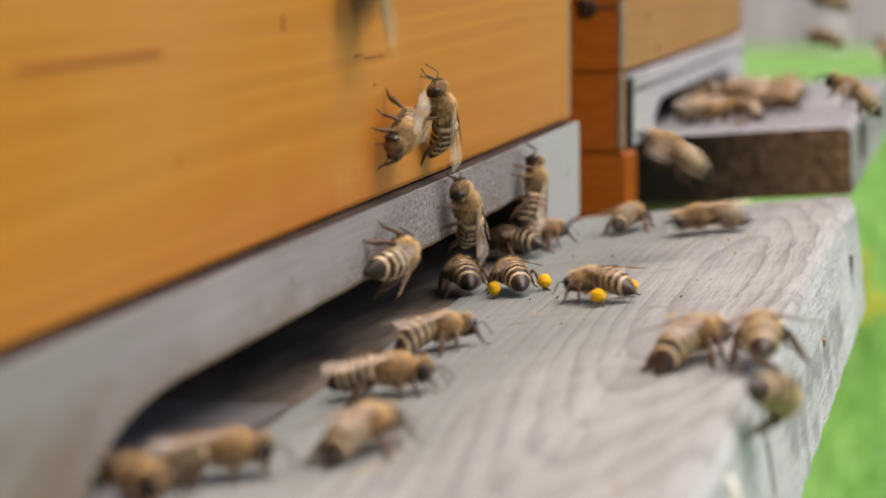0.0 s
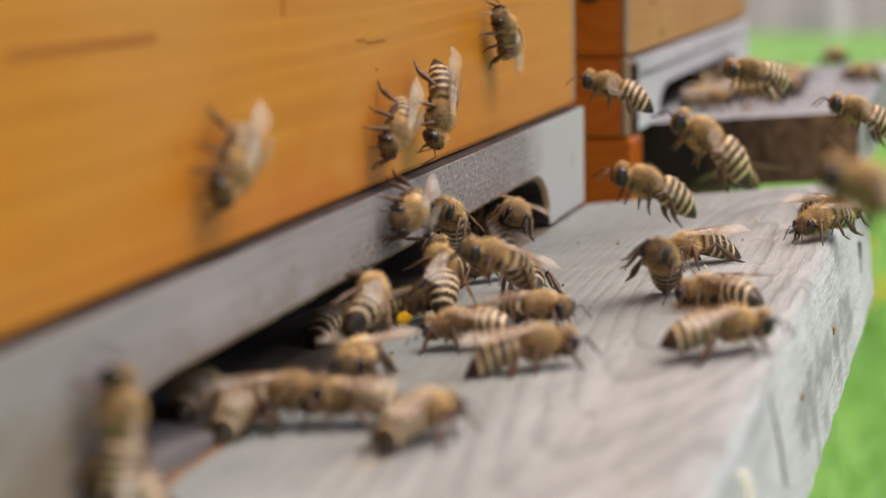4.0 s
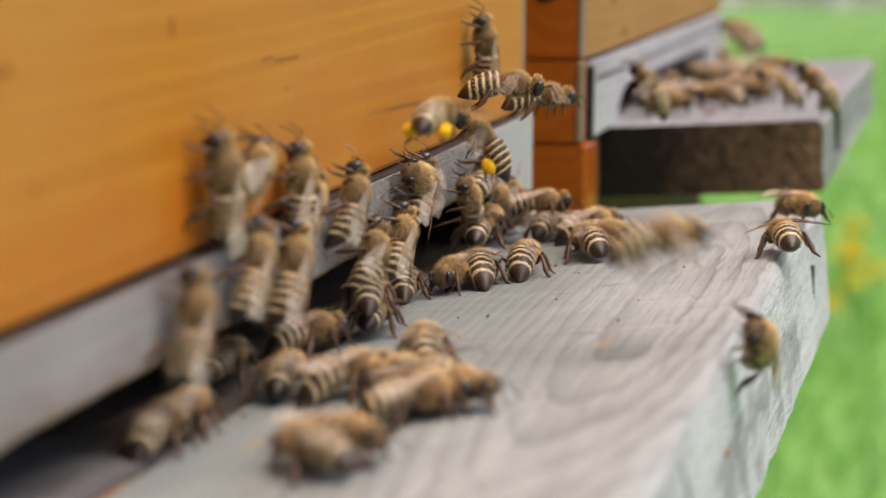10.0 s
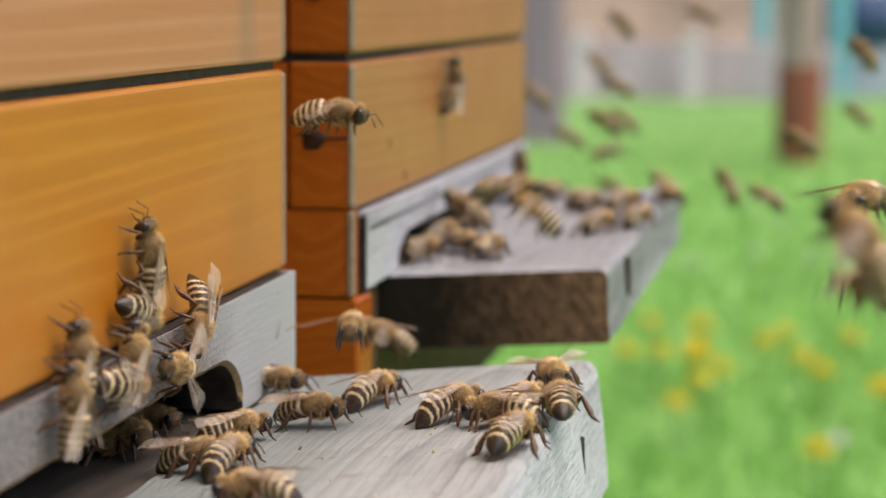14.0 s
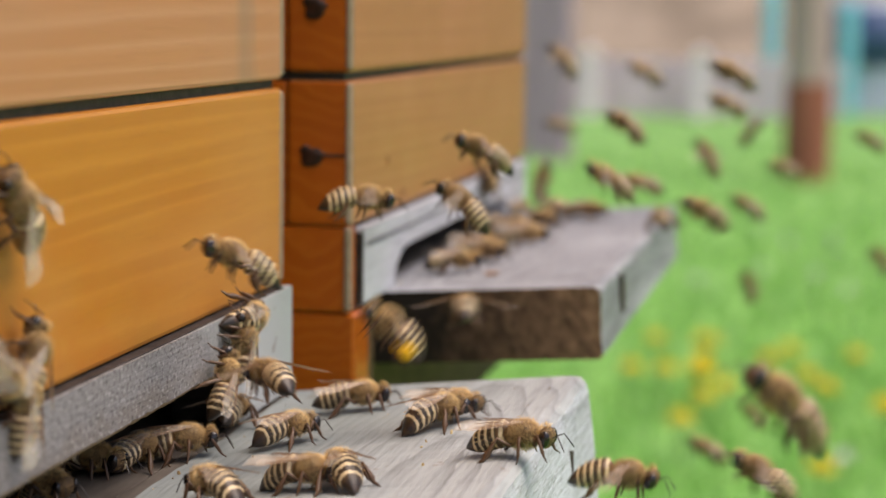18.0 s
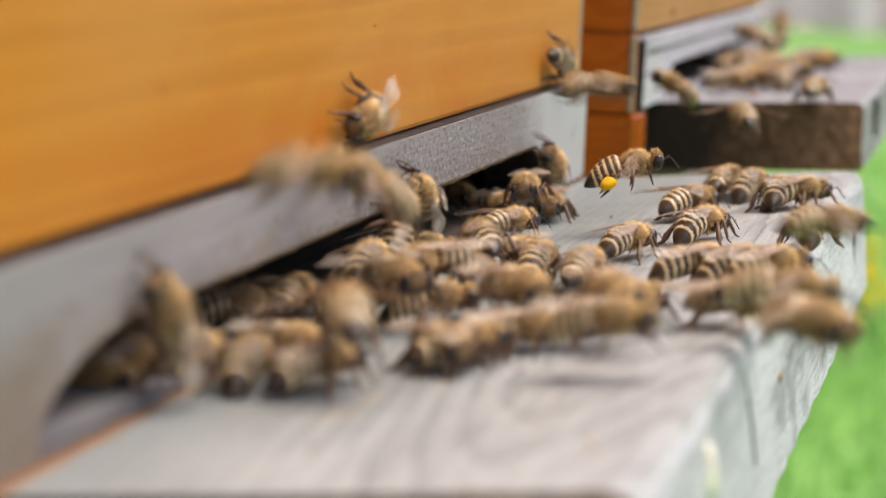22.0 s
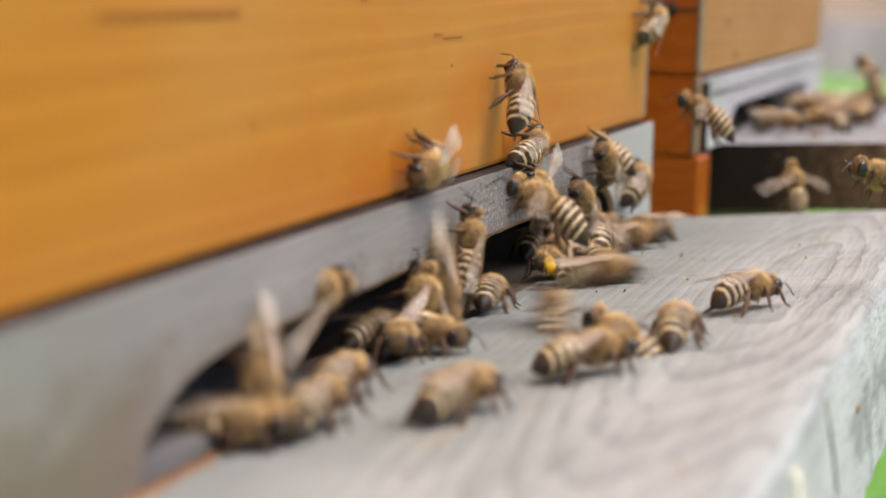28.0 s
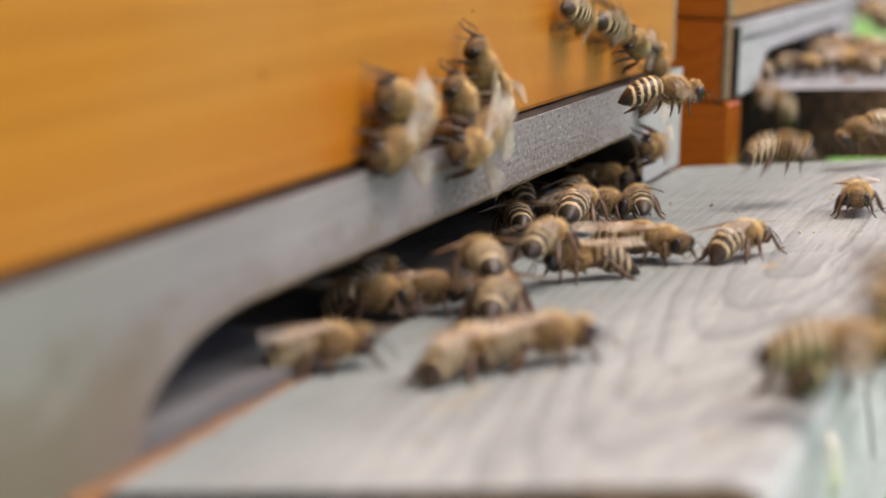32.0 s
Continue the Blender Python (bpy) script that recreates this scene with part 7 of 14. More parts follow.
    bee("walker", 1.0, [(0, P(-.1220, .4100, .0029, 0, 0, 78)), (5, P(-.1220, .4100, .0029, 0, 0, 78)), (5.5, P(-.0605, .4281, .0201, 33, -38, 106)), (5.75, P(.0020, .4200, .0031, 47, -61, 113)), (6, P(.0011, .4462, .0374, 90, -84, 90)), (6.25, P(.0020, .4200, .0031, 47, -61, 113)), (6.5, P(-.0605, .4281, .0201, 33, -38, 106)), (7, P(-.1220, .4100, .0029, 0, 0, 78)), (8, P(-.1220, .4100, .0029, 0, 0, 78)), (8.5, P(-.0605, .4216, .0142, 43, -17, 92)), (8.75, P(.0020, .4200, .0031, 65, -29, 94)), (9, P(.0011, .4331, .0255, 90, -39, 90)), (10, P(.0011, .4189, .0342, 90, -14, 90)), (11, P(.0011, .3996, .0207, 90, -27, 90)), (12, P(.0031, .3984, .0184, 90, 32, 90)), (12.5, P(-.0073, .3942, .0107, 35, 25, 49)), (13, P(-.0177, .3899, .0031, -3, -5, 29)), (13.25, P(.0020, .3899, .0031, -3, -4, 41)), (14, P(-.1220, .4100, .0029, 0, 0, 78)), (18, P(-.1220, .4100, .0029, 0, 0, 78)), (18.33, P(-.0874, .3987, .0030, 0, 3, 131)), (18.67, P(-.0527, .3874, .0030, 2, 4, -176)), (18.75, P(.0020, .3761, .0031, 3, 4, -162)), (19, P(-.0181, .3761, .0031, 5, 3, -122)), (19.5, P(-.0025, .3837, .0038, 5, -3, -62)), (20, P(.0131, .3913, .0045, 0, -6, -1)), (21, P(.0030, .3525, .0067, -2, -5, 25)), (22, P(.0126, .3323, .0078, -3, -5, 27)), (23, P(-.0008, .3301, .0031, -3, -5, 31)), (24, P(.0073, .3351, .0039, -3, -5, 26)), (25, P(.0136, .3348, .0045, -1, -6, 13)), (26, P(.0030, .3442, .0034, -3, -5, 33)), (27.5, P(.0021, .3498, .0215, 33, 28, 48)), (29, P(.0011, .3554, .0396, 90, 40, 90)), (29.25, P(.0020, .3554, .0031, 63, 33, 80)), (29.5, P(-.0605, .3827, .0212, 41, 22, 75)), (30, P(-.1220, .4100, .0029, 0, 0, 78)), (32, P(-.1220, .4100, .0029, 0, 0, 78))])
    bee("walker", 0.95, [(0, P(-.1340, .3000, .0029, 0, 0, 145)), (5, P(-.1340, .3000, .0029, 0, 0, 145)), (5.5, P(-.0802, .3653, .0030, -3, -2, 81)), (5.75, P(.0020, .4200, .0031, -3, -4, 50)), (6, P(-.0265, .4306, .0031, -2, -6, 18)), (7, P(-.0300, .4288, .0031, -2, -5, 19)), (8, P(.0004, .4195, .0032, -1, -6, 7)), (8.5, P(.0046, .4064, .0036, 3, -5, -33)), (9, P(.0088, .3932, .0040, 6, -2, -72)), (9.5, P(.0059, .4044, .0051, 5, 2, -115)), (10, P(.0030, .4156, .0063, 2, 5, -158)), (10.33, P(.0030, .4192, .0063, 6, 2, -106)), (10.67, P(.0030, .4228, .0063, 5, -3, -54)), (11, P(.0030, .4264, .0063, 0, -6, -2)), (11.5, P(-.0135, .4255, .0047, 4, -4, -45)), (12, P(-.0300, .4245, .0031, 6, 0, -87)), (12.25, P(.0020, .4200, .0031, 5, 1, -119)), (12.5, P(-.0820, .3623, .0030, 3, 2, -151)), (13, P(-.1340, .3000, .0029, 0, 0, 145)), (13.5, P(-.0817, .3559, .0030, -3, -2, 82)), (13.75, P(.0020, .4118, .0031, -3, -4, 50)), (14, P(-.0295, .4118, .0031, -2, -6, 18)), (15, P(-.0276, .4074, .0031, -2, -6, 18)), (16.74, P(-.0306, .4094, .0028, -2, -6, 18)), (17.05, P(.0020, .4094, .0031, -3, -4, 50)), (17.37, P(-.0823, .3547, .0028, -3, -2, 82)), (18, P(-.1340, .3000, .0029, 0, 0, 145)), (19, P(-.1340, .3000, .0029, 0, 0, 145)), (19.5, P(-.0655, .3674, .0041, -2, -3, 75)), (19.75, P(.0020, .4200, .0031, -2, -5, 41)), (20, P(.0030, .4347, .0052, -1, -6, 6)), (21, P(.0020, .4151, .0033, 0, -6, 5)), (22, P(.0290, .3520, .0061, 2, -5, -22)), (22.5, P(.0250, .3543, .0057, 5, -3, -60)), (23, P(.0211, .3565, .0053, 6, 1, -99)), (24, P(.0039, .3668, .0035, 4, 4, -133)), (25, P(.0030, .3709, .0066, 0, 6, 178)), (26, P(.0030, .3747, .0065, 0, 6, -179)), (27.74, P(-.0008, .3733, .0061, 0, 6, -179)), (28.05, P(.0020, .3733, .0031, 0, 4, 172)), (29, P(-.1340, .3000, .0029, 0, 0, 145)), (30, P(-.1340, .3000, .0029, 0, 0, 145)), (30.75, P(.0020, .3876, .0031, 2, 4, -166)), (31, P(.0030, .3876, .0065, 3, 5, -150)), (31.33, P(.0047, .3873, .0056, 6, 0, -94)), (31.67, P(.0065, .3871, .0048, 4, -5, -38)), (32, P(.0082, .3869, .0040, -2, -6, 18))])
    bee("stepping", 1.0, [(0, P(-.1460, .3770, .0029, 0, 0, -148)), (5, P(-.1460, .3770, .0029, 0, 0, -148)), (5.5, P(-.0715, .3987, .0059, 21, -43, 173)), (5.75, P(.0020, .4200, .0031, 54, -54, 133)), (6, P(.0031, .4204, .0089, 90, -47, 90)), (6.5, P(-.0047, .4324, .0060, 20, -42, 178)), (7, P(-.0124, .4443, .0031, 4, 4, -139)), (7.25, P(.0020, .4200, .0031, 3, 3, -142)), (8, P(-.1460, .3770, .0029, 0, 0, -148)), (8.5, P(-.0715, .4072, .0049, 7, -46, -174)), (8.75, P(.0020, .4200, .0031, 32, -65, 155)), (9, P(.0031, .4374, .0070, 90, -67, 90)), (10, P(.0031, .4328, .0069, 90, -45, 90)), (10.5, P(-.0052, .4459, .0050, 47, -12, 64)), (11, P(-.0134, .4590, .0031, -2, -5, 24)), (12, P(-.0300, .4590, .0031, -2, -5, 22)), (12.25, P(.0020, .4200, .0031, 0, -5, -20)), (12.33, P(-.0687, .4317, .0030, 1, -5, -35)), (12.67, P(-.1073, .4043, .0030, 2, -2, -91)), (13, P(-.1460, .3770, .0029, 0, 0, -148)), (13.5, P(-.0880, .4141, .0030, 2, -3, -78)), (13.75, P(.0020, .4200, .0031, 2, -4, -43)), (14, P(-.0300, .4512, .0031, 1, -6, -8)), (15, P(-.0300, .4598, .0031, -1, -6, 13)), (16.74, P(-.0301, .4560, .0031, -1, -6, 13)), (17.05, P(.0020, .4200, .0031, 1, -5, -27)), (17.16, P(-.0687, .4297, .0030, 1, -5, -41)), (17.58, P(-.1074, .4033, .0030, 2, -2, -94)), (18, P(-.1460, .3770, .0029, 0, 0, -148)), (19, P(-.1460, .3770, .0029, 0, 0, -148)), (19.33, P(-.0974, .3980, .0030, 2, -2, -91)), (19.67, P(-.0488, .4190, .0030, 0, -5, -34)), (19.75, P(.0020, .4200, .0031, 0, -5, -19)), (20, P(-.0003, .4400, .0031, -2, -5, 24)), (20.33, P(.0009, .4416, .0038, 32, -11, 53)), (20.67, P(.0020, .4431, .0046, 61, -31, 77)), (21, P(.0031, .4447, .0053, 90, -59, 90)), (21.5, P(.0022, .4183, .0043, 14, -42, 179)), (22, P(.0012, .3919, .0032, 3, 5, -151)), (22.33, P(.0045, .3926, .0036, 6, 1, -96)), (22.67, P(.0078, .3933, .0039, 4, -4, -40)), (23, P(.0111, .3939, .0042, -2, -6, 15)), (23.33, P(.0064, .3997, .0039, 4, -4, -41)), (23.67, P(.0017, .4055, .0035, 6, 1, -98)), (24, P(-.0030, .4113, .0031, 3, 5, -154)), (24.5, P(.0001, .4114, .0055, 12, -42, 179)), (25, P(.0031, .4115, .0080, 90, -63, 90)), (26, P(.0031, .4041, .0102, 90, -39, 90)), (29, P(.0031, .4069, .0173, 90, -63, 90)), (30, P(.0031, .4111, .0063, 90, -67, 90)), (30.5, P(.0021, .4109, .0145, 90, -27, 90)), (31, P(.0011, .4108, .0228, 90, 12, 90)), (31.5, P(.0011, .4121, .0242, 90, -32, 90)), (32, P(.0011, .4134, .0256, 90, -76, 90))])
    bee("fanning", 1.05, [(0, P(-.0500, .2670, .0029, 0, 0, -81)), (5, P(-.0500, .2670, .0029, 0, 0, -81)), (5.5, P(-.0235, .3604, .0034, 2, 2, -121)), (5.75, P(.0020, .4200, .0031, 2, 4, -140)), (6, P(.0030, .4538, .0039, 2, 5, -160)), (6.33, P(-.0080, .4555, .0036, 6, 1, -101)), (6.67, P(-.0190, .4573, .0034, 4, -4, -43)), (7, P(-.0300, .4590, .0031, -2, -6, 17)), (7.25, P(.0020, .4200, .0031, 0, -5, -8)), (7.5, P(-.0400, .3630, .0030, 0, -3, -32)), (8, P(-.0500, .2670, .0029, 0, 0, -81)), (8.5, P(-.0258, .3345, .0030, 1, -3, -38)), (8.75, P(.0020, .4020, .0031, 0, -5, -16)), (9, P(-.0017, .4020, .0031, -1, -6, 6)), (10, P(.0030, .4082, .0057, -1, -6, 9)), (11, P(.0121, .4225, .0043, -3, -5, 35)), (12, P(-.0084, .4197, .0031, 0, -6, 0)), (12.33, P(-.0085, .4222, .0031, -5, -3, 55)), (12.67, P(-.0086, .4247, .0031, -6, 2, 109)), (13, P(-.0087, .4272, .0031, -2, 6, 163)), (14, P(-.0109, .4463, .0031, 1, 6, -172)), (14.33, P(-.0097, .4446, .0031, -5, 4, 129)), (14.67, P(-.0085, .4430, .0031, -5, -2, 71)), (15, P(-.0074, .4414, .0031, -1, -6, 13)), (18, P(-.0007, .4287, .0031, -1, -6, 5)), (19, P(.0035, .4168, .0035, 1, -6, -12)), (20, P(.0243, .4121, .0056, 5, -3, -58)), (21, P(.0341, .4093, .0066, 3, -5, -29)), (22, P(.0309, .3951, .0063, 3, -5, -29)), (23, P(.0273, .3979, .0059, 2, -5, -22)), (24, P(.0226, .4036, .0054, -1, -6, 14)), (25, P(.0484, .4004, .0080, 1, -6, -13)), (25.25, P(.0020, .4004, .0031, 2, -4, -30)), (26, P(-.0500, .2670, .0029, 0, 0, -81)), (30, P(-.0500, .2670, .0029, 0, 0, -81)), (30.75, P(.0020, .4049, .0031, 4, 0, -92)), (31, P(.0427, .4049, .0075, 6, 1, -95)), (31.25, P(.0020, .4049, .0031, 4, 0, -92)), (32, P(-.0500, .2670, .0029, 0, 0, -81))])
    bee("stepping", 1.03, [(0, P(-.0620, .3440, .0029, 0, 0, -14)), (5, P(-.0620, .3440, .0029, 0, 0, -14)), (5.33, P(-.0403, .3679, .0073, 40, -2, 28)), (5.67, P(-.0186, .3918, .0118, 71, -30, 62)), (5.75, P(.0020, .4157, .0031, 77, -39, 69)), (6, P(.0031, .4157, .0162, 90, -68, 90)), (6.25, P(.0020, .4157, .0031, 77, -39, 69)), (6.33, P(-.0186, .3918, .0118, 71, -30, 62)), (6.67, P(-.0403, .3679, .0073, 40, -2, 28)), (7, P(-.0620, .3440, .0029, 0, 0, -14)), (7.33, P(-.0410, .3661, .0132, 36, 9, 25)), (7.67, P(-.0199, .3882, .0234, 69, -7, 62)), (7.75, P(.0020, .4103, .0031, 75, -14, 70)), (8, P(.0011, .4103, .0337, 90, -39, 90)), (9, P(.0031, .4146, .0158, 90, -82, 90)), (10, P(.0031, .4204, .0086, 90, -70, 90)), (10.5, P(.0031, .4200, .0132, 90, -23, 90)), (11, P(.0031, .4197, .0178, 90, 25, 90)), (12, P(.0031, .4190, .0168, 90, 36, 90)), (12.25, P(.0020, .4190, .0031, 61, 43, 58)), (12.5, P(-.0294, .3815, .0099, 31, 37, 25)), (13, P(-.0620, .3440, .0029, 0, 0, -14)), (13.75, P(.0020, .4134, .0031, 2, -4, -32)), (14, P(.0369, .4134, .0069, 4, -5, -37)), (14.25, P(.0020, .4134, .0031, 2, -4, -32)), (15, P(-.0620, .3440, .0029, 0, 0, -14)), (15.95, P(.0020, .4200, .0031, 2, -4, -32)), (16.26, P(.0353, .4202, .0067, 4, -5, -38)), (18, P(.0352, .4182, .0067, 4, -5, -38)), (18.25, P(.0020, .4182, .0031, 2, -4, -32)), (19, P(-.0620, .3440, .0029, 0, 0, -14)), (19.75, P(.0020, .4200, .0031, 2, -4, -28)), (20, P(.0469, .4308, .0079, 3, -5, -32)), (20.25, P(.0020, .4200, .0031, 2, -4, -28)), (21, P(-.0620, .3440, .0029, 0, 0, -14)), (21.75, P(.0020, .4049, .0031, 3, -3, -41)), (22, P(.0467, .4049, .0079, 4, -4, -50)), (23, P(.0493, .4043, .0081, -1, -6, 6)), (23.33, P(.0439, .4104, .0076, 4, -4, -43)), (23.67, P(.0386, .4165, .0070, 6, 0, -92)), (24, P(.0332, .4226, .0065, 4, 5, -141)), (25, P(.0261, .4109, .0058, 6, 2, -106)), (26, P(.0186, .4105, .0050, 4, -4, -45)), (27.74, P(.0207, .4083, .0052, 4, -4, -45)), (28.05, P(.0020, .4083, .0031, 3, -3, -37)), (29, P(-.0620, .3440, .0029, 0, 0, -14)), (29.75, P(.0020, .4095, .0031, 1, -4, -11)), (30, P(.0053, .4095, .0071, 1, -6, -10)), (31, P(.0085, .4000, .0040, 1, -6, -13)), (32, P(-.0044, .3976, .0031, 0, -6, 4))])
    bee("walker", 0.95, [(0, P(-.0740, .4210, .0029, 0, 0, 53)), (5, P(-.0740, .4210, .0029, 0, 0, 53)), (5.5, P(-.0365, .3832, .0206, 36, 29, 59)), (5.75, P(.0020, .3454, .0031, 60, 40, 71)), (6, P(.0011, .3454, .0382, 90, 46, 90)), (7, P(.0011, .3343, .0328, 90, 32, 90)), (8, P(.0011, .3376, .0391, 90, 51, 90)), (8.5, P(.0011, .3483, .0382, 90, -1, 90)), (9, P(.0011, .3591, .0372, 90, -54, 90)), (10, P(.0031, .4014, .0112, 90, -37, 90)), (11, P(.0031, .3904, .0196, 90, -49, 90)), (12, P(.0031, .3903, .0159, 90, -61, 90)), (12.5, P(.0031, .3906, .0175, 90, -22, 90)), (13, P(.0031, .3909, .0191, 90, 18, 90)), (13.5, P(.0021, .3857, .0209, 90, 64, 90)), (14, P(.0011, .3804, .0227, -90, 70, -90)), (14.5, P(.0021, .3791, .0203, 90, 71, 90)), (15, P(.0031, .3779, .0178, 90, 32, 90)), (16.74, P(.0031, .3747, .0214, 90, 32, 90)), (17.05, P(.0020, .3747, .0031, 64, 30, 75)), (17.37, P(-.0355, .3979, .0121, 40, 23, 63)), (18, P(-.0740, .4210, .0029, 0, 0, 53)), (18.5, P(-.0355, .4047, .0082, 46, -13, 79)), (18.75, P(.0020, .3884, .0031, 67, -25, 87)), (19, P(.0031, .3884, .0136, 90, -40, 90)), (20, P(.0031, .3936, .0117, 90, -45, 90)), (21, P(.0031, .3503, .0079, 90, -34, 90)), (22, P(.0031, .3373, .0120, 90, -58, 90)), (22.25, P(.0020, .3373, .0031, 65, -39, 91)), (22.5, P(-.0355, .3792, .0074, 44, -22, 83)), (23, P(-.0740, .4210, .0029, 0, 0, 53)), (23.5, P(-.0350, .3783, .0049, -3, 1, 92)), (23.75, P(.0020, .3357, .0031, -4, 2, 112)), (24, P(.0039, .3357, .0069, -4, 4, 131)), (24.25, P(.0020, .3357, .0031, -4, 2, 112)), (24.5, P(-.0350, .3783, .0049, -3, 1, 92)), (25, P(-.0740, .4210, .0029, 0, 0, 53)), (26, P(-.0740, .4210, .0029, 0, 0, 53)), (26.63, P(-.0355, .3726, .0078, 42, 18, 66)), (26.95, P(.0020, .3241, .0031, 66, 22, 78)), (27.26, P(.0031, .3241, .0127, 90, 22, 90)), (29, P(.0031, .3263, .0124, 90, 22, 90)), (30, P(.0031, .3326, .0184, 90, 57, 90)), (31, P(.0011, .3209, .0272, 90, 4, 90)), (32, P(.0011, .3167, .0237, 90, -47, 90))])
    bee("walker", 1.0, [(0, P(-.0860, .3110, .0029, 0, 0, 120)), (8, P(-.0860, .3110, .0029, 0, 0, 120)), (8.5, P(-.0144, .3872, -.0231, 26, -38, 129)), (8.75, P(.0020, .4200, .0031, 43, -57, 124)), (9, P(.0573, .4635, -.0491, 84, -73, 96)), (9.5, P(.0544, .4456, -.0203, 3, -42, -167)), (10, P(.0515, .4276, .0085, 3, 5, -144)), (11, P(.0287, .4292, .0060, 4, 4, -133)), (12, P(.0101, .4290, .0041, 5, 2, -110)), (12.5, P(.0096, .4230, .0041, 6, -2, -73)), (13, P(.0090, .4170, .0040, 3, -5, -36)), (13.5, P(.0126, .4152, .0044, 6, -2, -72)), (14, P(.0162, .4134, .0048, 6, 2, -107)), (14.25, P(.0020, .4134, .0031, 4, 3, -140)), (14.5, P(-.0349, .3622, .0038, 2, 3, -174)), (15, P(-.0860, .3110, .0029, 0, 0, 120)), (15.42, P(-.0521, .3435, .0035, -1, -2, 69)), (15.84, P(-.0182, .3760, .0041, 1, -5, 18)), (15.95, P(.0020, .4084, .0031, 1, -5, 5)), (16.26, P(.0157, .4084, .0047, 3, -5, -33)), (18, P(.0140, .4105, .0045, 3, -5, -33)), (19, P(-.0021, .3995, .0031, -2, -5, 23)), (20, P(.0132, .4023, .0079, 0, -6, -3)), (20.5, P(.0120, .4055, .0060, 5, -3, -55)), (21, P(.0109, .4088, .0042, 6, 2, -106)), (22, P(.0421, .3297, .0074, 4, -4, -50)), (23, P(.0403, .3256, .0072, 6, -2, -73)), (24, P(.0452, .3283, .0077, 2, -6, -16)), (24.25, P(.0020, .3283, .0031, 0, -5, 18)), (24.5, P(-.0204, .3196, .0053, -1, -3, 52)), (25, P(-.0860, .3110, .0029, 0, 0, 120)), (25.5, P(-.0152, .3191, .0050, 37, 35, 86)), (25.75, P(.0020, .3272, .0031, 52, 58, 75)), (26, P(.0556, .3272, .0070, 77, 82, 77)), (27.74, P(.0556, .3272, .0088, 77, 82, 77)), (28.05, P(.0020, .3272, .0031, 52, 58, 75)), (28.37, P(-.0152, .3191, .0059, 37, 35, 86)), (29, P(-.0860, .3110, .0029, 0, 0, 120)), (29.5, P(-.0152, .3198, .0036, 19, -42, 136)), (29.75, P(.0020, .3286, .0031, 28, -64, 140)), (30, P(.0557, .3286, .0043, 65, -86, 115)), (30.25, P(.0020, .3286, .0031, 28, -64, 140)), (30.5, P(-.0152, .3198, .0036, 19, -42, 136)), (31, P(-.0860, .3110, .0029, 0, 0, 120)), (32, P(-.0860, .3110, .0029, 0, 0, 120))])
    bee("stepping", 1.03, [(0, P(-.0980, .3880, .0029, 0, 0, -173)), (8, P(-.0980, .3880, .0029, 0, 0, -173)), (8.33, P(-.0605, .3795, .0035, -3, 0, 135)), (8.67, P(-.0230, .3711, .0040, -4, -3, 83)), (8.75, P(.0020, .3626, .0031, -4, -3, 70)), (9, P(.0145, .3626, .0046, -3, -5, 31)), (10, P(.0084, .3853, .0040, -2, -5, 20)), (11, P(.0088, .3814, .0040, 2, -5, -24)), (11.25, P(.0020, .3814, .0031, 3, -4, -62)), (11.33, P(-.0268, .3836, .0036, 3, -3, -74)), (11.67, P(-.0624, .3858, .0033, 2, -1, -124)), (12, P(-.0980, .3880, .0029, 0, 0, -173)), (12.5, P(-.0482, .3885, .0031, 3, 1, -127)), (12.75, P(.0020, .3890, .0031, 5, 0, -104)), (13, P(.0016, .3890, .0033, 6, -1, -81)), (14, P(-.0065, .3972, .0031, 4, 5, -141)), (14.25, P(.0020, .3972, .0031, 3, 4, -149)), (15, P(-.0980, .3880, .0029, 0, 0, -173)), (15.63, P(-.0500, .3946, .0029, 3, 0, -122)), (15.95, P(.0020, .4012, .0031, 5, -1, -96)), (16.26, P(-.0020, .4012, .0029, 6, -2, -71)), (18, P(.0000, .4034, .0031, 6, -2, -71)), (19, P(-.0080, .3901, .0031, 5, -2, -67)), (20, P(.0054, .3945, .0037, 2, -6, -17)), (21, P(.0046, .3540, .0036, 2, -5, -25)), (22, P(.0200, .3347, .0052, 0, -6, 1)), (22.25, P(.0020, .3347, .0031, 2, -5, -43)), (22.33, P(-.0193, .3525, .0044, 2, -4, -57)), (22.67, P(-.0587, .3702, .0037, 2, -2, -115)), (23, P(-.0980, .3880, .0029, 0, 0, -173)), (23.33, P(-.0601, .3865, .0035, 2, -1, -122)), (23.67, P(-.0223, .3851, .0041, 3, -3, -71)), (23.75, P(.0020, .3836, .0031, 3, -4, -58)), (24, P(.0156, .3836, .0047, 2, -5, -20)), (25, P(.0243, .3721, .0056, 1, -6, -15)), (26, P(.0421, .3651, .0074, 4, -5, -38)), (27.74, P(.0458, .3653, .0078, 4, -5, -38)), (28.05, P(.0020, .3653, .0031, 4, -3, -71)), (28.37, P(-.0261, .3767, .0053, 3, -1, -105)), (29, P(-.0980, .3880, .0029, 0, 0, -173)), (32, P(-.0980, .3880, .0029, 0, 0, -173))])
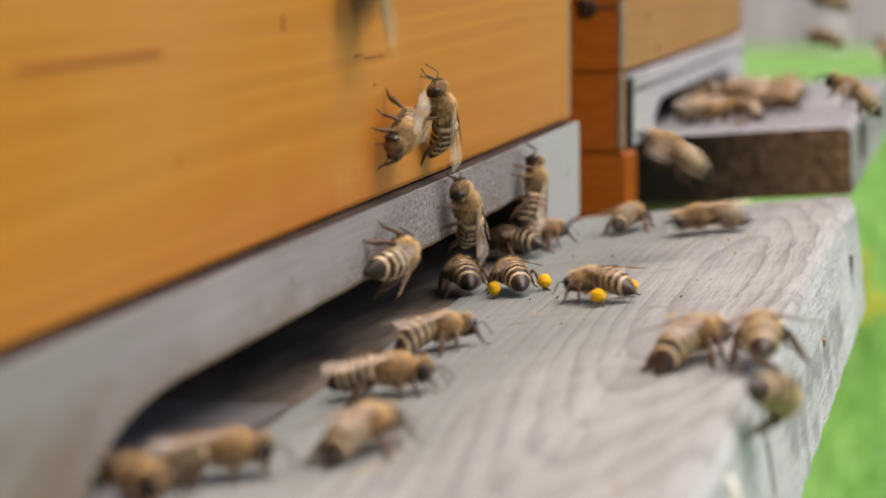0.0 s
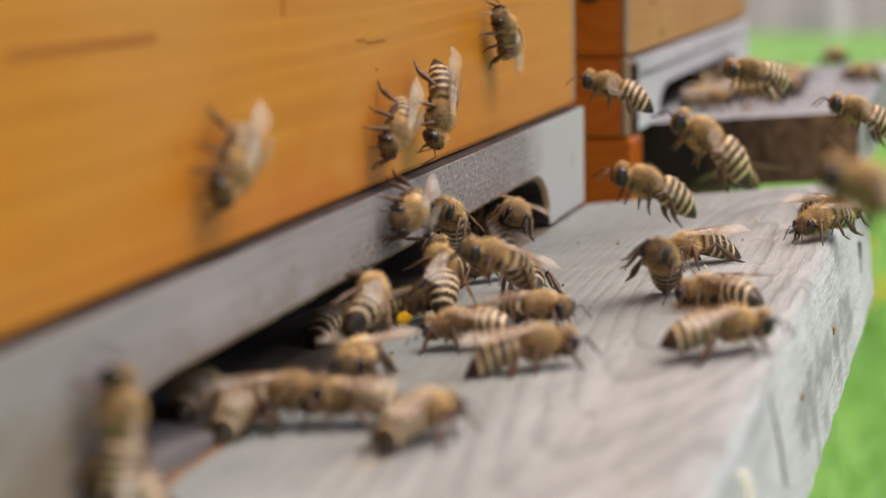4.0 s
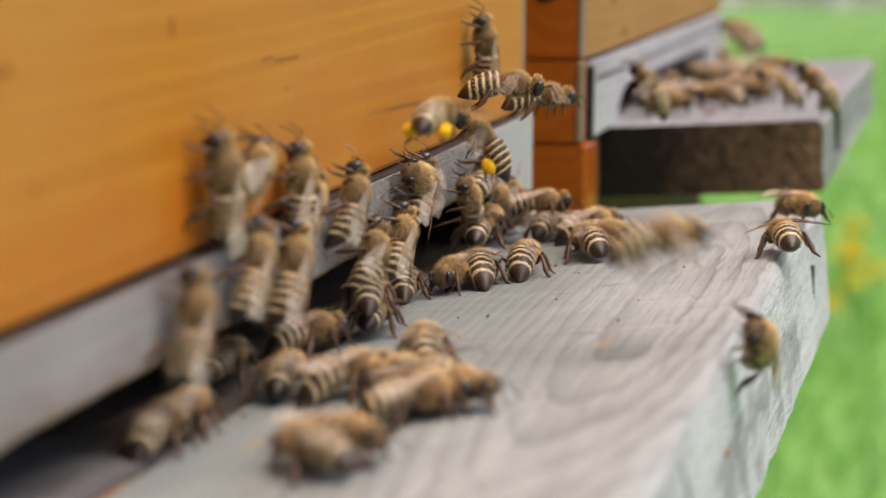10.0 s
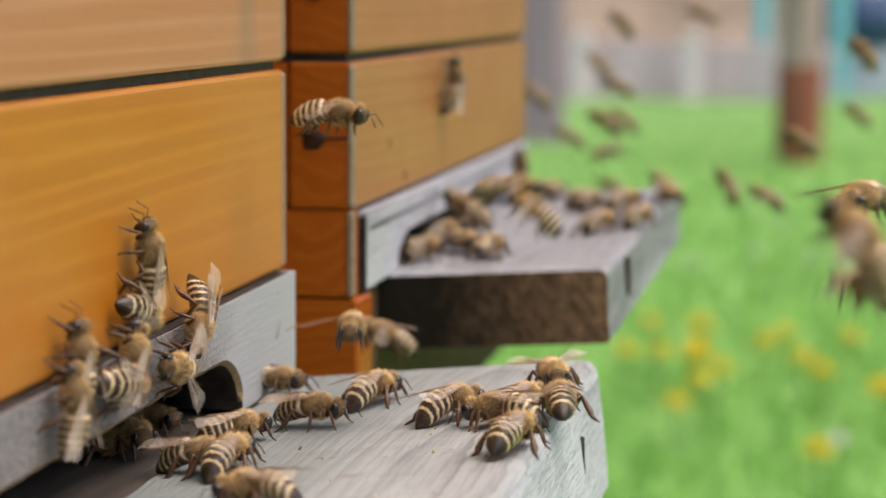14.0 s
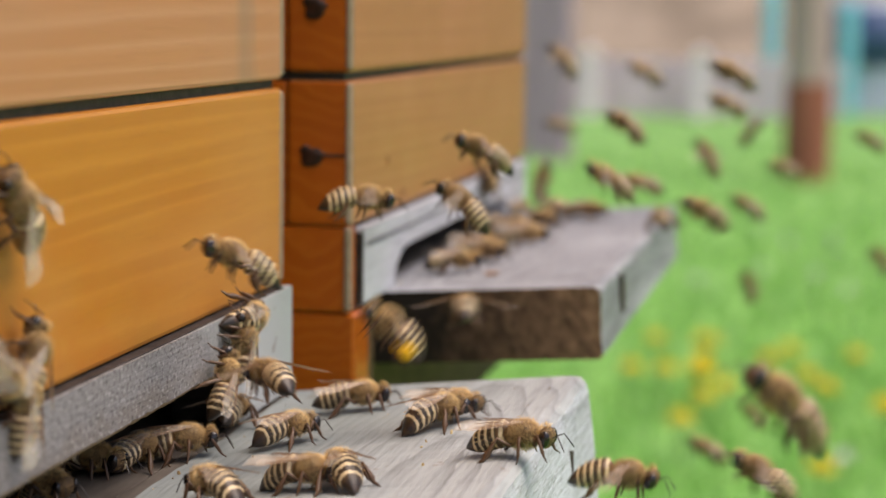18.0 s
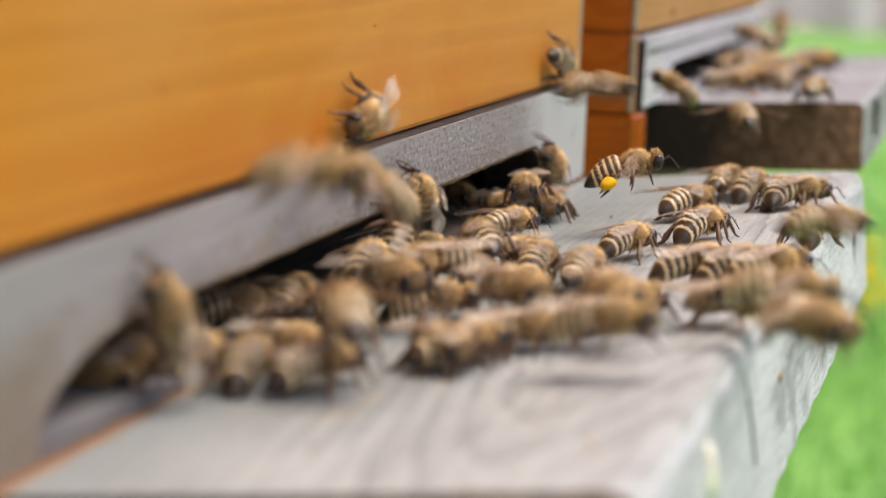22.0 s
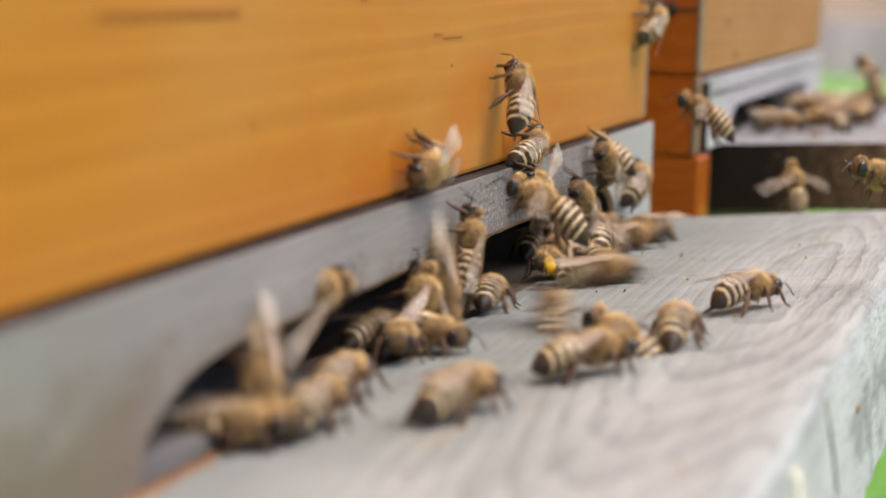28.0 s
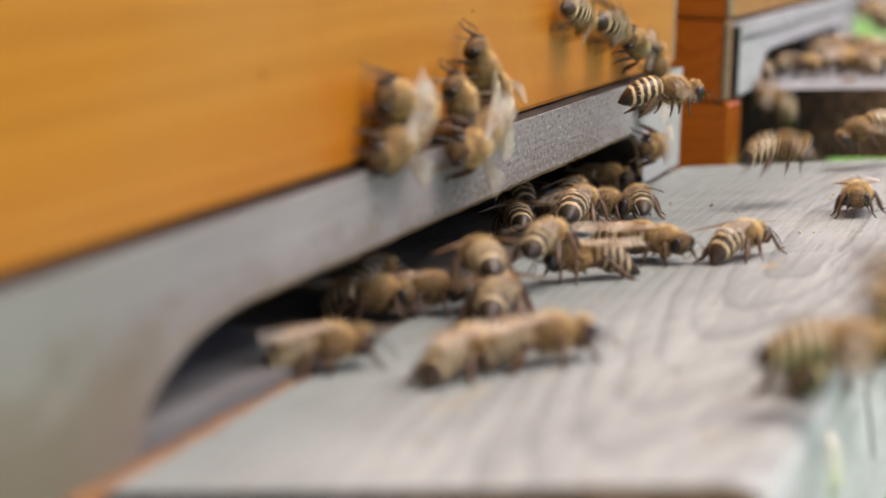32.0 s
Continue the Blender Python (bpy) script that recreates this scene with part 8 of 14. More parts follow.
    bee("fanning", 0.97, [(0, P(-.1100, .2780, .0029, 0, 0, -106)), (9, P(-.1100, .2780, .0029, 0, 0, -106)), (9.75, P(.0020, .4200, .0031, 4, -1, -76)), (10, P(.0097, .4269, .0075, 5, -2, -67)), (11, P(.0030, .4590, .0059, 4, -4, -49)), (11.25, P(.0020, .4200, .0031, 4, -2, -64)), (12, P(-.1100, .2780, .0029, 0, 0, -106)), (13, P(-.1100, .2780, .0029, 0, 0, -106)), (13.75, P(.0020, .4200, .0031, 4, 1, -108)), (14, P(.0030, .4414, .0034, 6, 2, -109)), (14.5, P(.0026, .4425, .0034, 1, 6, -166)), (15, P(.0022, .4435, .0033, -4, 4, 137)), (16.74, P(-.0011, .4461, .0030, -4, 4, 137)), (17.05, P(.0020, .4200, .0031, -2, 4, 167)), (17.37, P(-.0556, .3621, .0029, -1, 3, -164)), (18, P(-.1100, .2780, .0029, 0, 0, -106)), (18.5, P(-.0534, .3658, .0075, 3, -50, -151)), (18.75, P(.0020, .4200, .0031, 41, -66, 155)), (19, P(.0031, .4536, .0121, 90, -56, 90)), (20, P(.0031, .4541, .0159, 90, -40, 90)), (21, P(.0011, .4580, .0292, 90, -84, 90)), (21.5, P(.0091, .3978, .0170, -3, -43, -164)), (22, P(.0171, .3376, .0049, 3, 5, -150)), (23, P(.0150, .3525, .0081, -1, 6, 167)), (23.5, P(.0091, .3658, .0106, -1, -42, 175)), (24, P(.0031, .3790, .0131, -90, -84, -90)), (25, P(.0031, .3696, .0179, -90, -57, -90)), (25.25, P(.0020, .3696, .0031, -58, -45, -107)), (25.5, P(-.0534, .3238, .0104, -36, -30, -113)), (26, P(-.1100, .2780, .0029, 0, 0, -106)), (26.63, P(-.0534, .3182, .0095, -17, -45, -132)), (26.95, P(.0020, .3583, .0031, -17, -69, -149)), (27.26, P(.0031, .3583, .0161, 90, -83, 90)), (29, P(.0031, .3549, .0156, 90, -83, 90)), (30, P(.0031, .3512, .0135, 90, -82, 90)), (31, P(.0031, .3476, .0130, 90, -13, 90)), (32, P(.0011, .3316, .0240, 90, -45, 90))])
    bee("stepping", 1.05, [(0, P(-.1220, .3550, .0029, 0, 0, -39)), (9, P(-.1220, .3550, .0029, 0, 0, -39)), (9.75, P(.0020, .4200, .0031, 3, -3, -42)), (10, P(.0187, .4242, .0050, 4, -4, -42)), (11, P(.0132, .4474, .0045, -2, -5, 22)), (11.25, P(.0020, .4200, .0031, -1, -4, 7)), (12, P(-.1220, .3550, .0029, 0, 0, -39)), (13, P(-.1220, .3550, .0029, 0, 0, -39)), (13.75, P(.0020, .4200, .0031, 2, -4, -26)), (14, P(.0214, .4301, .0053, 2, -5, -22)), (15, P(.0091, .4214, .0040, 2, -5, -21)), (16.5, P(.0061, .4241, .0110, -3, 42, -12)), (18, P(.0031, .4268, .0180, 90, 87, 90)), (19, P(.0031, .4193, .0169, 90, 21, 90)), (19.5, P(.0031, .4235, .0143, 90, -24, 90)), (20, P(.0031, .4278, .0117, 90, -70, 90)), (21, P(.0031, .4220, .0092, 90, -53, 90)), (22, P(.0031, .4195, .0072, 90, -51, 90)), (23, P(.0031, .4421, .0070, 90, -43, 90)), (23.5, P(.0070, .4396, .0056, 18, -47, -165)), (24, P(.0109, .4371, .0042, 5, 2, -109)), (25, P(.0141, .4361, .0046, 4, 5, -143)), (25.25, P(.0020, .4200, .0031, 4, 3, -117)), (25.5, P(-.0539, .3955, .0037, 3, 1, -91)), (26, P(-.1220, .3550, .0029, 0, 0, -39)), (29, P(-.1220, .3550, .0029, 0, 0, -39)), (29.75, P(.0020, .4200, .0031, 3, -4, -36)), (30, P(.0117, .4451, .0043, 3, -5, -35)), (30.25, P(.0020, .4200, .0031, 3, -4, -36)), (31, P(-.1220, .3550, .0029, 0, 0, -39)), (32, P(-.1220, .3550, .0029, 0, 0, -39))])
    bee("walker", 1.0, [(0, P(-.1340, .2450, .0029, 0, 0, 28)), (9, P(-.1340, .2450, .0029, 0, 0, 28)), (9.75, P(.0020, .4200, .0031, -1, -4, 12)), (10, P(.0030, .4500, .0023, -1, -6, 7)), (11, P(.0082, .4537, .0074, 0, -6, 4)), (11.25, P(.0020, .4200, .0031, -1, -4, 10)), (12, P(-.1340, .2450, .0029, 0, 0, 28)), (19, P(-.1340, .2450, .0029, 0, 0, 28)), (19.33, P(-.0878, .3121, .0031, 3, -1, -25)), (19.67, P(-.0416, .3792, .0034, 5, 1, -79)), (19.75, P(.0020, .4200, .0031, 5, 2, -92)), (20, P(.0046, .4463, .0036, 4, 4, -132)), (20.5, P(.0039, .4486, .0046, 3, -44, -162)), (21, P(.0031, .4509, .0057, 90, -69, 90)), (21.5, P(-.0025, .4261, .0044, 4, -44, -165)), (22, P(-.0081, .4013, .0031, 4, 4, -136)), (22.33, P(-.0076, .4156, .0031, 6, 0, -86)), (22.67, P(-.0071, .4299, .0031, 3, -5, -35)), (23, P(-.0065, .4442, .0031, -2, -6, 15)), (23.33, P(-.0055, .4451, .0031, 4, -5, -38)), (23.67, P(-.0045, .4461, .0031, 6, 0, -91)), (24, P(-.0035, .4471, .0031, 3, 5, -145)), (24.5, P(-.0002, .4335, .0065, 28, -38, 169)), (25, P(.0031, .4199, .0100, 90, -37, 90)), (25.5, P(.0072, .4179, .0088, 32, -31, 147)), (26, P(.0113, .4158, .0077, 0, 6, 176)), (27.74, P(.0123, .4172, .0078, 0, 6, 176)), (28.05, P(.0020, .4172, .0031, -2, 5, 139)), (28.16, P(-.0365, .3598, .0062, -2, 4, 127)), (28.58, P(-.0852, .3024, .0045, -2, 2, 77)), (29, P(-.1340, .2450, .0029, 0, 0, 28)), (30, P(-.1340, .2450, .0029, 0, 0, 28)), (30.33, P(-.0883, .3048, .0048, 34, -12, 59)), (30.67, P(-.0426, .3646, .0067, 61, -39, 81)), (30.75, P(.0020, .4200, .0031, 67, -46, 85)), (31, P(.0031, .4244, .0086, 90, -71, 90)), (32, P(.0031, .4211, .0079, 90, -89, 90))])
    bee("walker", 1.02, [(0, P(-.1460, .3220, .0029, 0, 0, 95)), (19, P(-.1460, .3220, .0029, 0, 0, 95)), (19.5, P(-.0473, .3905, .0056, -1, -3, 50)), (19.75, P(.0020, .4200, .0031, -1, -4, 28)), (20, P(.0515, .4590, .0084, -1, -6, 6)), (20.25, P(.0020, .4200, .0031, -1, -4, 28)), (20.5, P(-.0473, .3905, .0056, -1, -3, 50)), (21, P(-.1460, .3220, .0029, 0, 0, 95)), (21.5, P(-.0517, .3639, .0052, -1, -3, 47)), (21.75, P(.0020, .4058, .0031, -1, -5, 23)), (22, P(.0427, .4058, .0075, 0, -6, -2)), (23, P(.0120, .4536, .0043, 0, -6, 2)), (24, P(.0030, .4590, .0049, -3, -5, 31)), (24.25, P(.0020, .4200, .0031, -3, -3, 47)), (25, P(-.1460, .3220, .0029, 0, 0, 95)), (26, P(-.1460, .3220, .0029, 0, 0, 95)), (26.63, P(-.0725, .3872, .0205, 38, 30, 78)), (26.95, P(.0020, .4200, .0031, 59, 47, 77)), (27.26, P(.0011, .4524, .0380, 90, 63, 90)), (29, P(.0011, .4536, .0366, 90, 63, 90)), (29.33, P(.0011, .4551, .0346, 90, 13, 90)), (29.67, P(.0011, .4565, .0325, 90, -36, 90)), (30, P(.0011, .4580, .0304, 90, -86, 90)), (31, P(.0011, .4470, .0231, 90, -56, 90)), (31.25, P(.0020, .4200, .0031, 59, -44, 104)), (31.5, P(-.0725, .3845, .0130, 38, -28, 106)), (32, P(-.1460, .3220, .0029, 0, 0, 95))])
    bee("stepping", 0.99, [(0, P(-.0500, .3990, .0029, 0, 0, 162)), (19, P(-.0500, .3990, .0029, 0, 0, 162)), (19.75, P(.0020, .4200, .0031, 2, 4, -165)), (20, P(.0030, .4332, .0063, 3, 5, -154)), (20.5, P(.0031, .4395, .0123, -8, -42, -160)), (21, P(.0031, .4457, .0183, -90, -86, -90)), (22, P(.0011, .3183, .0229, -90, -78, -90)), (23, P(.0011, .3092, .0208, -90, -78, -90)), (24, P(.0011, .3131, .0216, -90, -72, -90)), (25, P(.0011, .3130, .0236, -90, -76, -90)), (26, P(.0011, .3142, .0222, -90, -76, -90)), (29, P(.0011, .3102, .0218, -90, -78, -90)), (30, P(.0011, .3110, .0206, -90, -81, -90)), (31, P(.0011, .3034, .0209, -90, -80, -90)), (32, P(.0011, .2931, .0256, 90, -76, 90))])
    bee("fanning", 1.06, [(0, P(-.0620, .2890, .0029, 0, 0, -131)), (20, P(-.0620, .2890, .0029, 0, 0, -131)), (20.5, P(-.0326, .2864, .0030, 2, -3, -63)), (20.75, P(.0020, .2838, .0031, 1, -5, -30)), (21, P(-.0032, .2838, .0031, 0, -6, 4)), (22, P(-.0053, .2641, .0031, 3, -5, -32)), (23, P(-.0052, .2603, .0031, -1, -6, 14)), (23.25, P(.0020, .2620, .0031, 0, -5, -22)), (23.33, P(-.0242, .2698, .0030, 1, -4, -34)), (23.67, P(-.0431, .2794, .0030, 1, -2, -83)), (24, P(-.0620, .2890, .0029, 0, 0, -131)), (24.5, P(-.0329, .2781, .0030, 2, -3, -70)), (24.75, P(.0020, .2672, .0031, 2, -4, -39)), (25, P(-.0039, .2672, .0031, 1, -6, -8)), (25.5, P(-.0058, .2716, .0031, 5, -3, -63)), (26, P(-.0077, .2759, .0031, 5, 3, -118)), (27, P(-.0041, .2769, .0074, -6, 39, -79)), (28, P(-.0005, .2779, .0117, 36, 68, 0)), (29, P(.0031, .2789, .0161, 90, 43, 90)), (29.33, P(.0031, .2764, .0156, 90, -15, 90)), (29.67, P(.0031, .2739, .0151, 90, -73, 90)), (30, P(.0031, .2714, .0146, -90, -49, -90)), (30.5, P(.0031, .2713, .0144, 90, -65, 90)), (31, P(.0031, .2713, .0141, 90, 2, 90)), (31.5, P(.0021, .2814, .0174, 90, -50, 90)), (32, P(.0011, .2915, .0206, -90, -78, -90))])
    bee("stepping", 1.03, [(0, P(-.0740, .3660, .0029, 0, 0, -64)), (21, P(-.0740, .3660, .0029, 0, 0, -64)), (21.33, P(-.0483, .3283, .0055, -9, -39, -103)), (21.67, P(-.0226, .2907, .0081, 42, -67, 173)), (21.75, P(.0020, .2620, .0031, 65, -64, 141)), (22, P(.0031, .2530, .0107, 90, -38, 90)), (23, P(.0011, .2647, .0219, 90, 22, 90)), (24, P(.0011, .2376, .0157, 90, 47, 90)), (25, P(.0031, .2123, .0132, 90, 12, 90)), (25.5, P(.0021, .2141, .0243, 90, -58, 90)), (26, P(.0011, .2160, .0355, -90, -52, -90)), (27.74, P(.0011, .2400, .0327, -90, -52, -90)), (28.05, P(.0020, .2620, .0031, -65, -36, -93)), (28.37, P(-.0365, .3030, .0178, -43, -21, -88)), (29, P(-.0740, .3660, .0029, 0, 0, -64)), (32, P(-.0740, .3660, .0029, 0, 0, -64))])
    bee("walker", 1.01, [(0, P(-.0860, .2560, .0029, 0, 0, 3)), (21, P(-.0860, .2560, .0029, 0, 0, 3)), (21.75, P(.0020, .2667, .0031, 2, -4, -19)), (22, P(.0142, .2667, .0046, 3, -5, -26)), (23, P(.0091, .2548, .0040, 4, -5, -38)), (23.25, P(.0020, .2620, .0031, 2, -4, -28)), (24, P(-.0860, .2560, .0029, 0, 0, 3)), (24.5, P(-.0415, .2410, .0050, 51, 3, 52)), (24.75, P(.0020, .2620, .0031, 73, -11, 74)), (25, P(.0031, .2259, .0070, 90, -31, 90)), (25.25, P(.0020, .2620, .0031, 73, -11, 74)), (25.5, P(-.0415, .2410, .0050, 51, 3, 52)), (26, P(-.0860, .2560, .0029, 0, 0, 3)), (32, P(-.0860, .2560, .0029, 0, 0, 3))])
    bee("walker", 0.96, [(0, P(-.0980, .3330, .0029, 0, 0, 70)), (21, P(-.0980, .3330, .0029, 0, 0, 70)), (21.33, P(-.0572, .3133, .0038, 0, 3, 121)), (21.67, P(-.0163, .2936, .0047, 1, 4, 172)), (21.75, P(.0020, .2738, .0031, 2, 5, -175)), (22, P(.0245, .2738, .0056, 4, 4, -137)), (22.5, P(.0218, .2697, .0053, 6, -1, -76)), (23, P(.0191, .2656, .0051, 2, -6, -15)), (24, P(.0332, .2627, .0065, 3, -5, -33)), (25, P(.0159, .2539, .0047, 2, -5, -22)), (25.5, P(.0080, .2538, .0039, 6, -1, -83)), (26, P(.0000, .2537, .0031, 3, 5, -144)), (29, P(.0042, .2549, .0035, 6, 0, -91)), (30, P(.0018, .2594, .0033, 4, 5, -141)), (31, P(.0007, .2631, .0032, 4, 4, -140)), (32, P(.0021, .3042, .0033, 6, 1, -97))])
    bee("gatherer", 0.99, [(0, P(.0076, .3670, .0039, -2, -5, 25)), (1, P(.0004, .3788, .0032, -2, -5, 22)), (1.33, P(.0013, .3706, .0051, 32, -12, 52)), (1.67, P(.0022, .3624, .0070, 62, -34, 76)), (2, P(.0031, .3542, .0088, 90, -63, 90)), (3, P(-.0006, .3665, .0069, 62, -33, 76)), (4, P(-.0042, .3788, .0050, 32, -12, 51)), (5, P(-.0079, .3911, .0031, -2, -5, 21)), (6, P(-.0087, .4362, .0031, -2, -6, 16)), (6.25, P(.0020, .4200, .0031, -2, -4, 46)), (6.5, P(-.0594, .4231, .0030, -2, -2, 76)), (7, P(-.1100, .4100, .0029, 0, 0, 137)), (18, P(-.1100, .4100, .0029, 0, 0, 137)), (18.5, P(-.0542, .4311, .0031, -3, -2, 85)), (18.75, P(.0020, .4200, .0031, -3, -3, 59)), (19, P(.0015, .4523, .0033, -3, -5, 33)), (19.25, P(.0020, .4200, .0031, -3, -3, 59)), (19.5, P(-.0542, .4311, .0031, -3, -2, 85)), (20, P(-.1100, .4100, .0029, 0, 0, 137)), (20.5, P(-.0606, .3822, .0030, -2, -3, 72)), (20.75, P(.0020, .3544, .0031, -2, -4, 40)), (21, P(-.0113, .3544, .0031, -1, -6, 7)), (21.25, P(.0020, .3544, .0031, -2, -4, 40)), (21.5, P(-.0606, .3822, .0030, -2, -3, 72)), (22, P(-.1100, .4100, .0029, 0, 0, 137)), (22.5, P(-.0564, .4112, .0030, -3, -1, 88)), (22.75, P(.0020, .4123, .0031, -4, -3, 64)), (23, P(-.0028, .4123, .0031, -4, -4, 39)), (23.25, P(.0020, .4123, .0031, -4, -3, 64)), (23.5, P(-.0564, .4112, .0030, -3, -1, 88)), (24, P(-.1100, .4100, .0029, 0, 0, 137)), (25, P(-.1100, .4100, .0029, 0, 0, 137)), (25.5, P(-.0534, .3908, .0109, 47, 17, 104)), (25.75, P(.0020, .3716, .0031, 67, 33, 94)), (26, P(.0031, .3716, .0189, 90, 51, 90)), (27.74, P(.0031, .3754, .0184, 90, 51, 90)), (28.05, P(.0020, .3754, .0031, 67, 33, 94)), (28.37, P(-.0534, .3927, .0106, 47, 17, 104)), (29, P(-.1100, .4100, .0029, 0, 0, 137)), (29.5, P(-.0534, .4008, .0052, 22, -41, 140)), (29.75, P(.0020, .3916, .0031, 40, -60, 131)), (30, P(.0031, .3916, .0074, 90, -74, 90)), (30.25, P(.0020, .3916, .0031, 40, -60, 131)), (30.5, P(-.0534, .4008, .0052, 22, -41, 140)), (31, P(-.1100, .4100, .0029, 0, 0, 137)), (32, P(-.1100, .4100, .0029, 0, 0, 137))])
    bee("gatherer", 0.94, [(0, P(.0225, .3517, .0054, -5, -3, 61)), (1, P(.0001, .3385, .0031, -5, -3, 59)), (1.5, P(-.0030, .3348, .0031, -2, -5, 21)), (2, P(-.0062, .3311, .0031, 2, -6, -17)), (3.74, P(-.0097, .3345, .0027, 2, -6, -17)), (4.05, P(.0020, .3345, .0031, 3, -4, -52)), (4.37, P(-.0658, .3173, .0028, 3, -2, -86)), (5, P(-.1220, .3000, .0029, 0, 0, -156)), (6, P(-.1220, .3000, .0029, 0, 0, -156)), (6.33, P(-.0824, .3015, .0030, 2, -2, -104)), (6.67, P(-.0428, .3031, .0030, 2, -4, -52)), (6.75, P(.0020, .3046, .0031, 2, -5, -39)), (7, P(-.0032, .3046, .0031, 0, -6, 0)), (7.25, P(.0020, .3046, .0031, 2, -5, -39)), (7.33, P(-.0428, .3031, .0030, 2, -4, -52)), (7.67, P(-.0824, .3015, .0030, 2, -2, -104)), (8, P(-.1220, .3000, .0029, 0, 0, -156)), (20, P(-.1220, .3000, .0029, 0, 0, -156)), (20.5, P(-.0605, .3118, .0031, 3, 0, -112)), (20.75, P(.0020, .3237, .0031, 4, -1, -90)), (21, P(.0010, .3237, .0032, 5, -2, -68)), (21.25, P(.0020, .3237, .0031, 4, -1, -90)), (21.5, P(-.0605, .3118, .0031, 3, 0, -112)), (22, P(-.1220, .3000, .0029, 0, 0, -156)), (32, P(-.1220, .3000, .0029, 0, 0, -156))])
    bee("stepping", 1.01, [(0, P(.0092, .6315, .0141, -1, -4, 12)), (0.25, P(.0060, .6315, .0133, 0, -3, -15)), (0.5, P(.0184, .6334, .0147, 1, -2, -42)), (1, P(.0276, .6354, .0153, 0, 0, -96)), (2, P(.0290, .6375, .0153, 0, 0, -79)), (2.42, P(.0336, .6233, .0156, 0, 2, -127)), (2.84, P(.0382, .6091, .0159, -1, 3, -174)), (2.94, P(.0060, .5948, .0133, -1, 3, 174)), (3.26, P(.0428, .5948, .0162, -2, 3, 138)), (5, P(.0428, .5948, .0162, -2, 3, 138)), (5.33, P(.0272, .6170, .0152, -4, 0, 91)), (5.67, P(.0115, .6392, .0142, -3, -3, 44)), (6, P(-.0042, .6614, .0132, 0, -4, -3)), (6.25, P(.0060, .6400, .0133, 1, -3, -29)), (6.5, P(.0124, .6483, .0143, 1, -2, -55)), (7, P(.0289, .6352, .0153, 0, 0, -107)), (7.5, P(.0096, .6261, .0141, 1, -1, -69)), (7.75, P(.0060, .6169, .0133, 2, -2, -51)), (8, P(-.0096, .6169, .0129, 2, -3, -32)), (8.25, P(.0060, .6169, .0133, 2, -2, -52)), (8.5, P(.0077, .6272, .0140, 2, -1, -71)), (9, P(.0251, .6376, .0151, 0, 0, -110)), (10, P(.0260, .6400, .0151, 0, 0, -96)), (11, P(.0284, .6410, .0153, 0, 0, -78)), (11.5, P(.0119, .6351, .0143, 0, -2, -35)), (11.75, P(.0060, .6292, .0133, 0, -3, -13)), (12, P(-.0045, .6292, .0132, -1, -4, 8)), (13, P(.0085, .6013, .0140, 1, -4, -11)), (14, P(.0076, .5982, .0140, 1, -4, -11)), (15, P(.0185, .5998, .0147, 0, -4, 1)), (18, P(.0082, .6218, .0140, 0, -4, -8)), (19, P(.0025, .6024, .0137, 0, -4, 2)), (19.5, P(.0031, .6018, .0137, 3, -3, -44)), (20, P(.0037, .6012, .0137, 4, 0, -89)), (20.25, P(.0060, .6012, .0133, 3, 0, -83)), (21, P(.0289, .6352, .0153, 0, 0, -66)), (22, P(.0282, .6355, .0153, 0, 0, -65)), (23, P(.0258, .6377, .0151, 0, 0, -75)), (24, P(.0251, .6401, .0151, 0, 0, -92)), (25, P(.0272, .6410, .0152, 0, 0, -107)), (26, P(.0290, .6396, .0153, 0, 0, -114)), (29, P(.0253, .6355, .0151, 0, 0, -78)), (30, P(.0276, .6377, .0153, 0, 0, -66)), (31, P(.0290, .6402, .0153, 0, 0, -65)), (32, P(.0274, .6410, .0152, 0, 0, -75))])
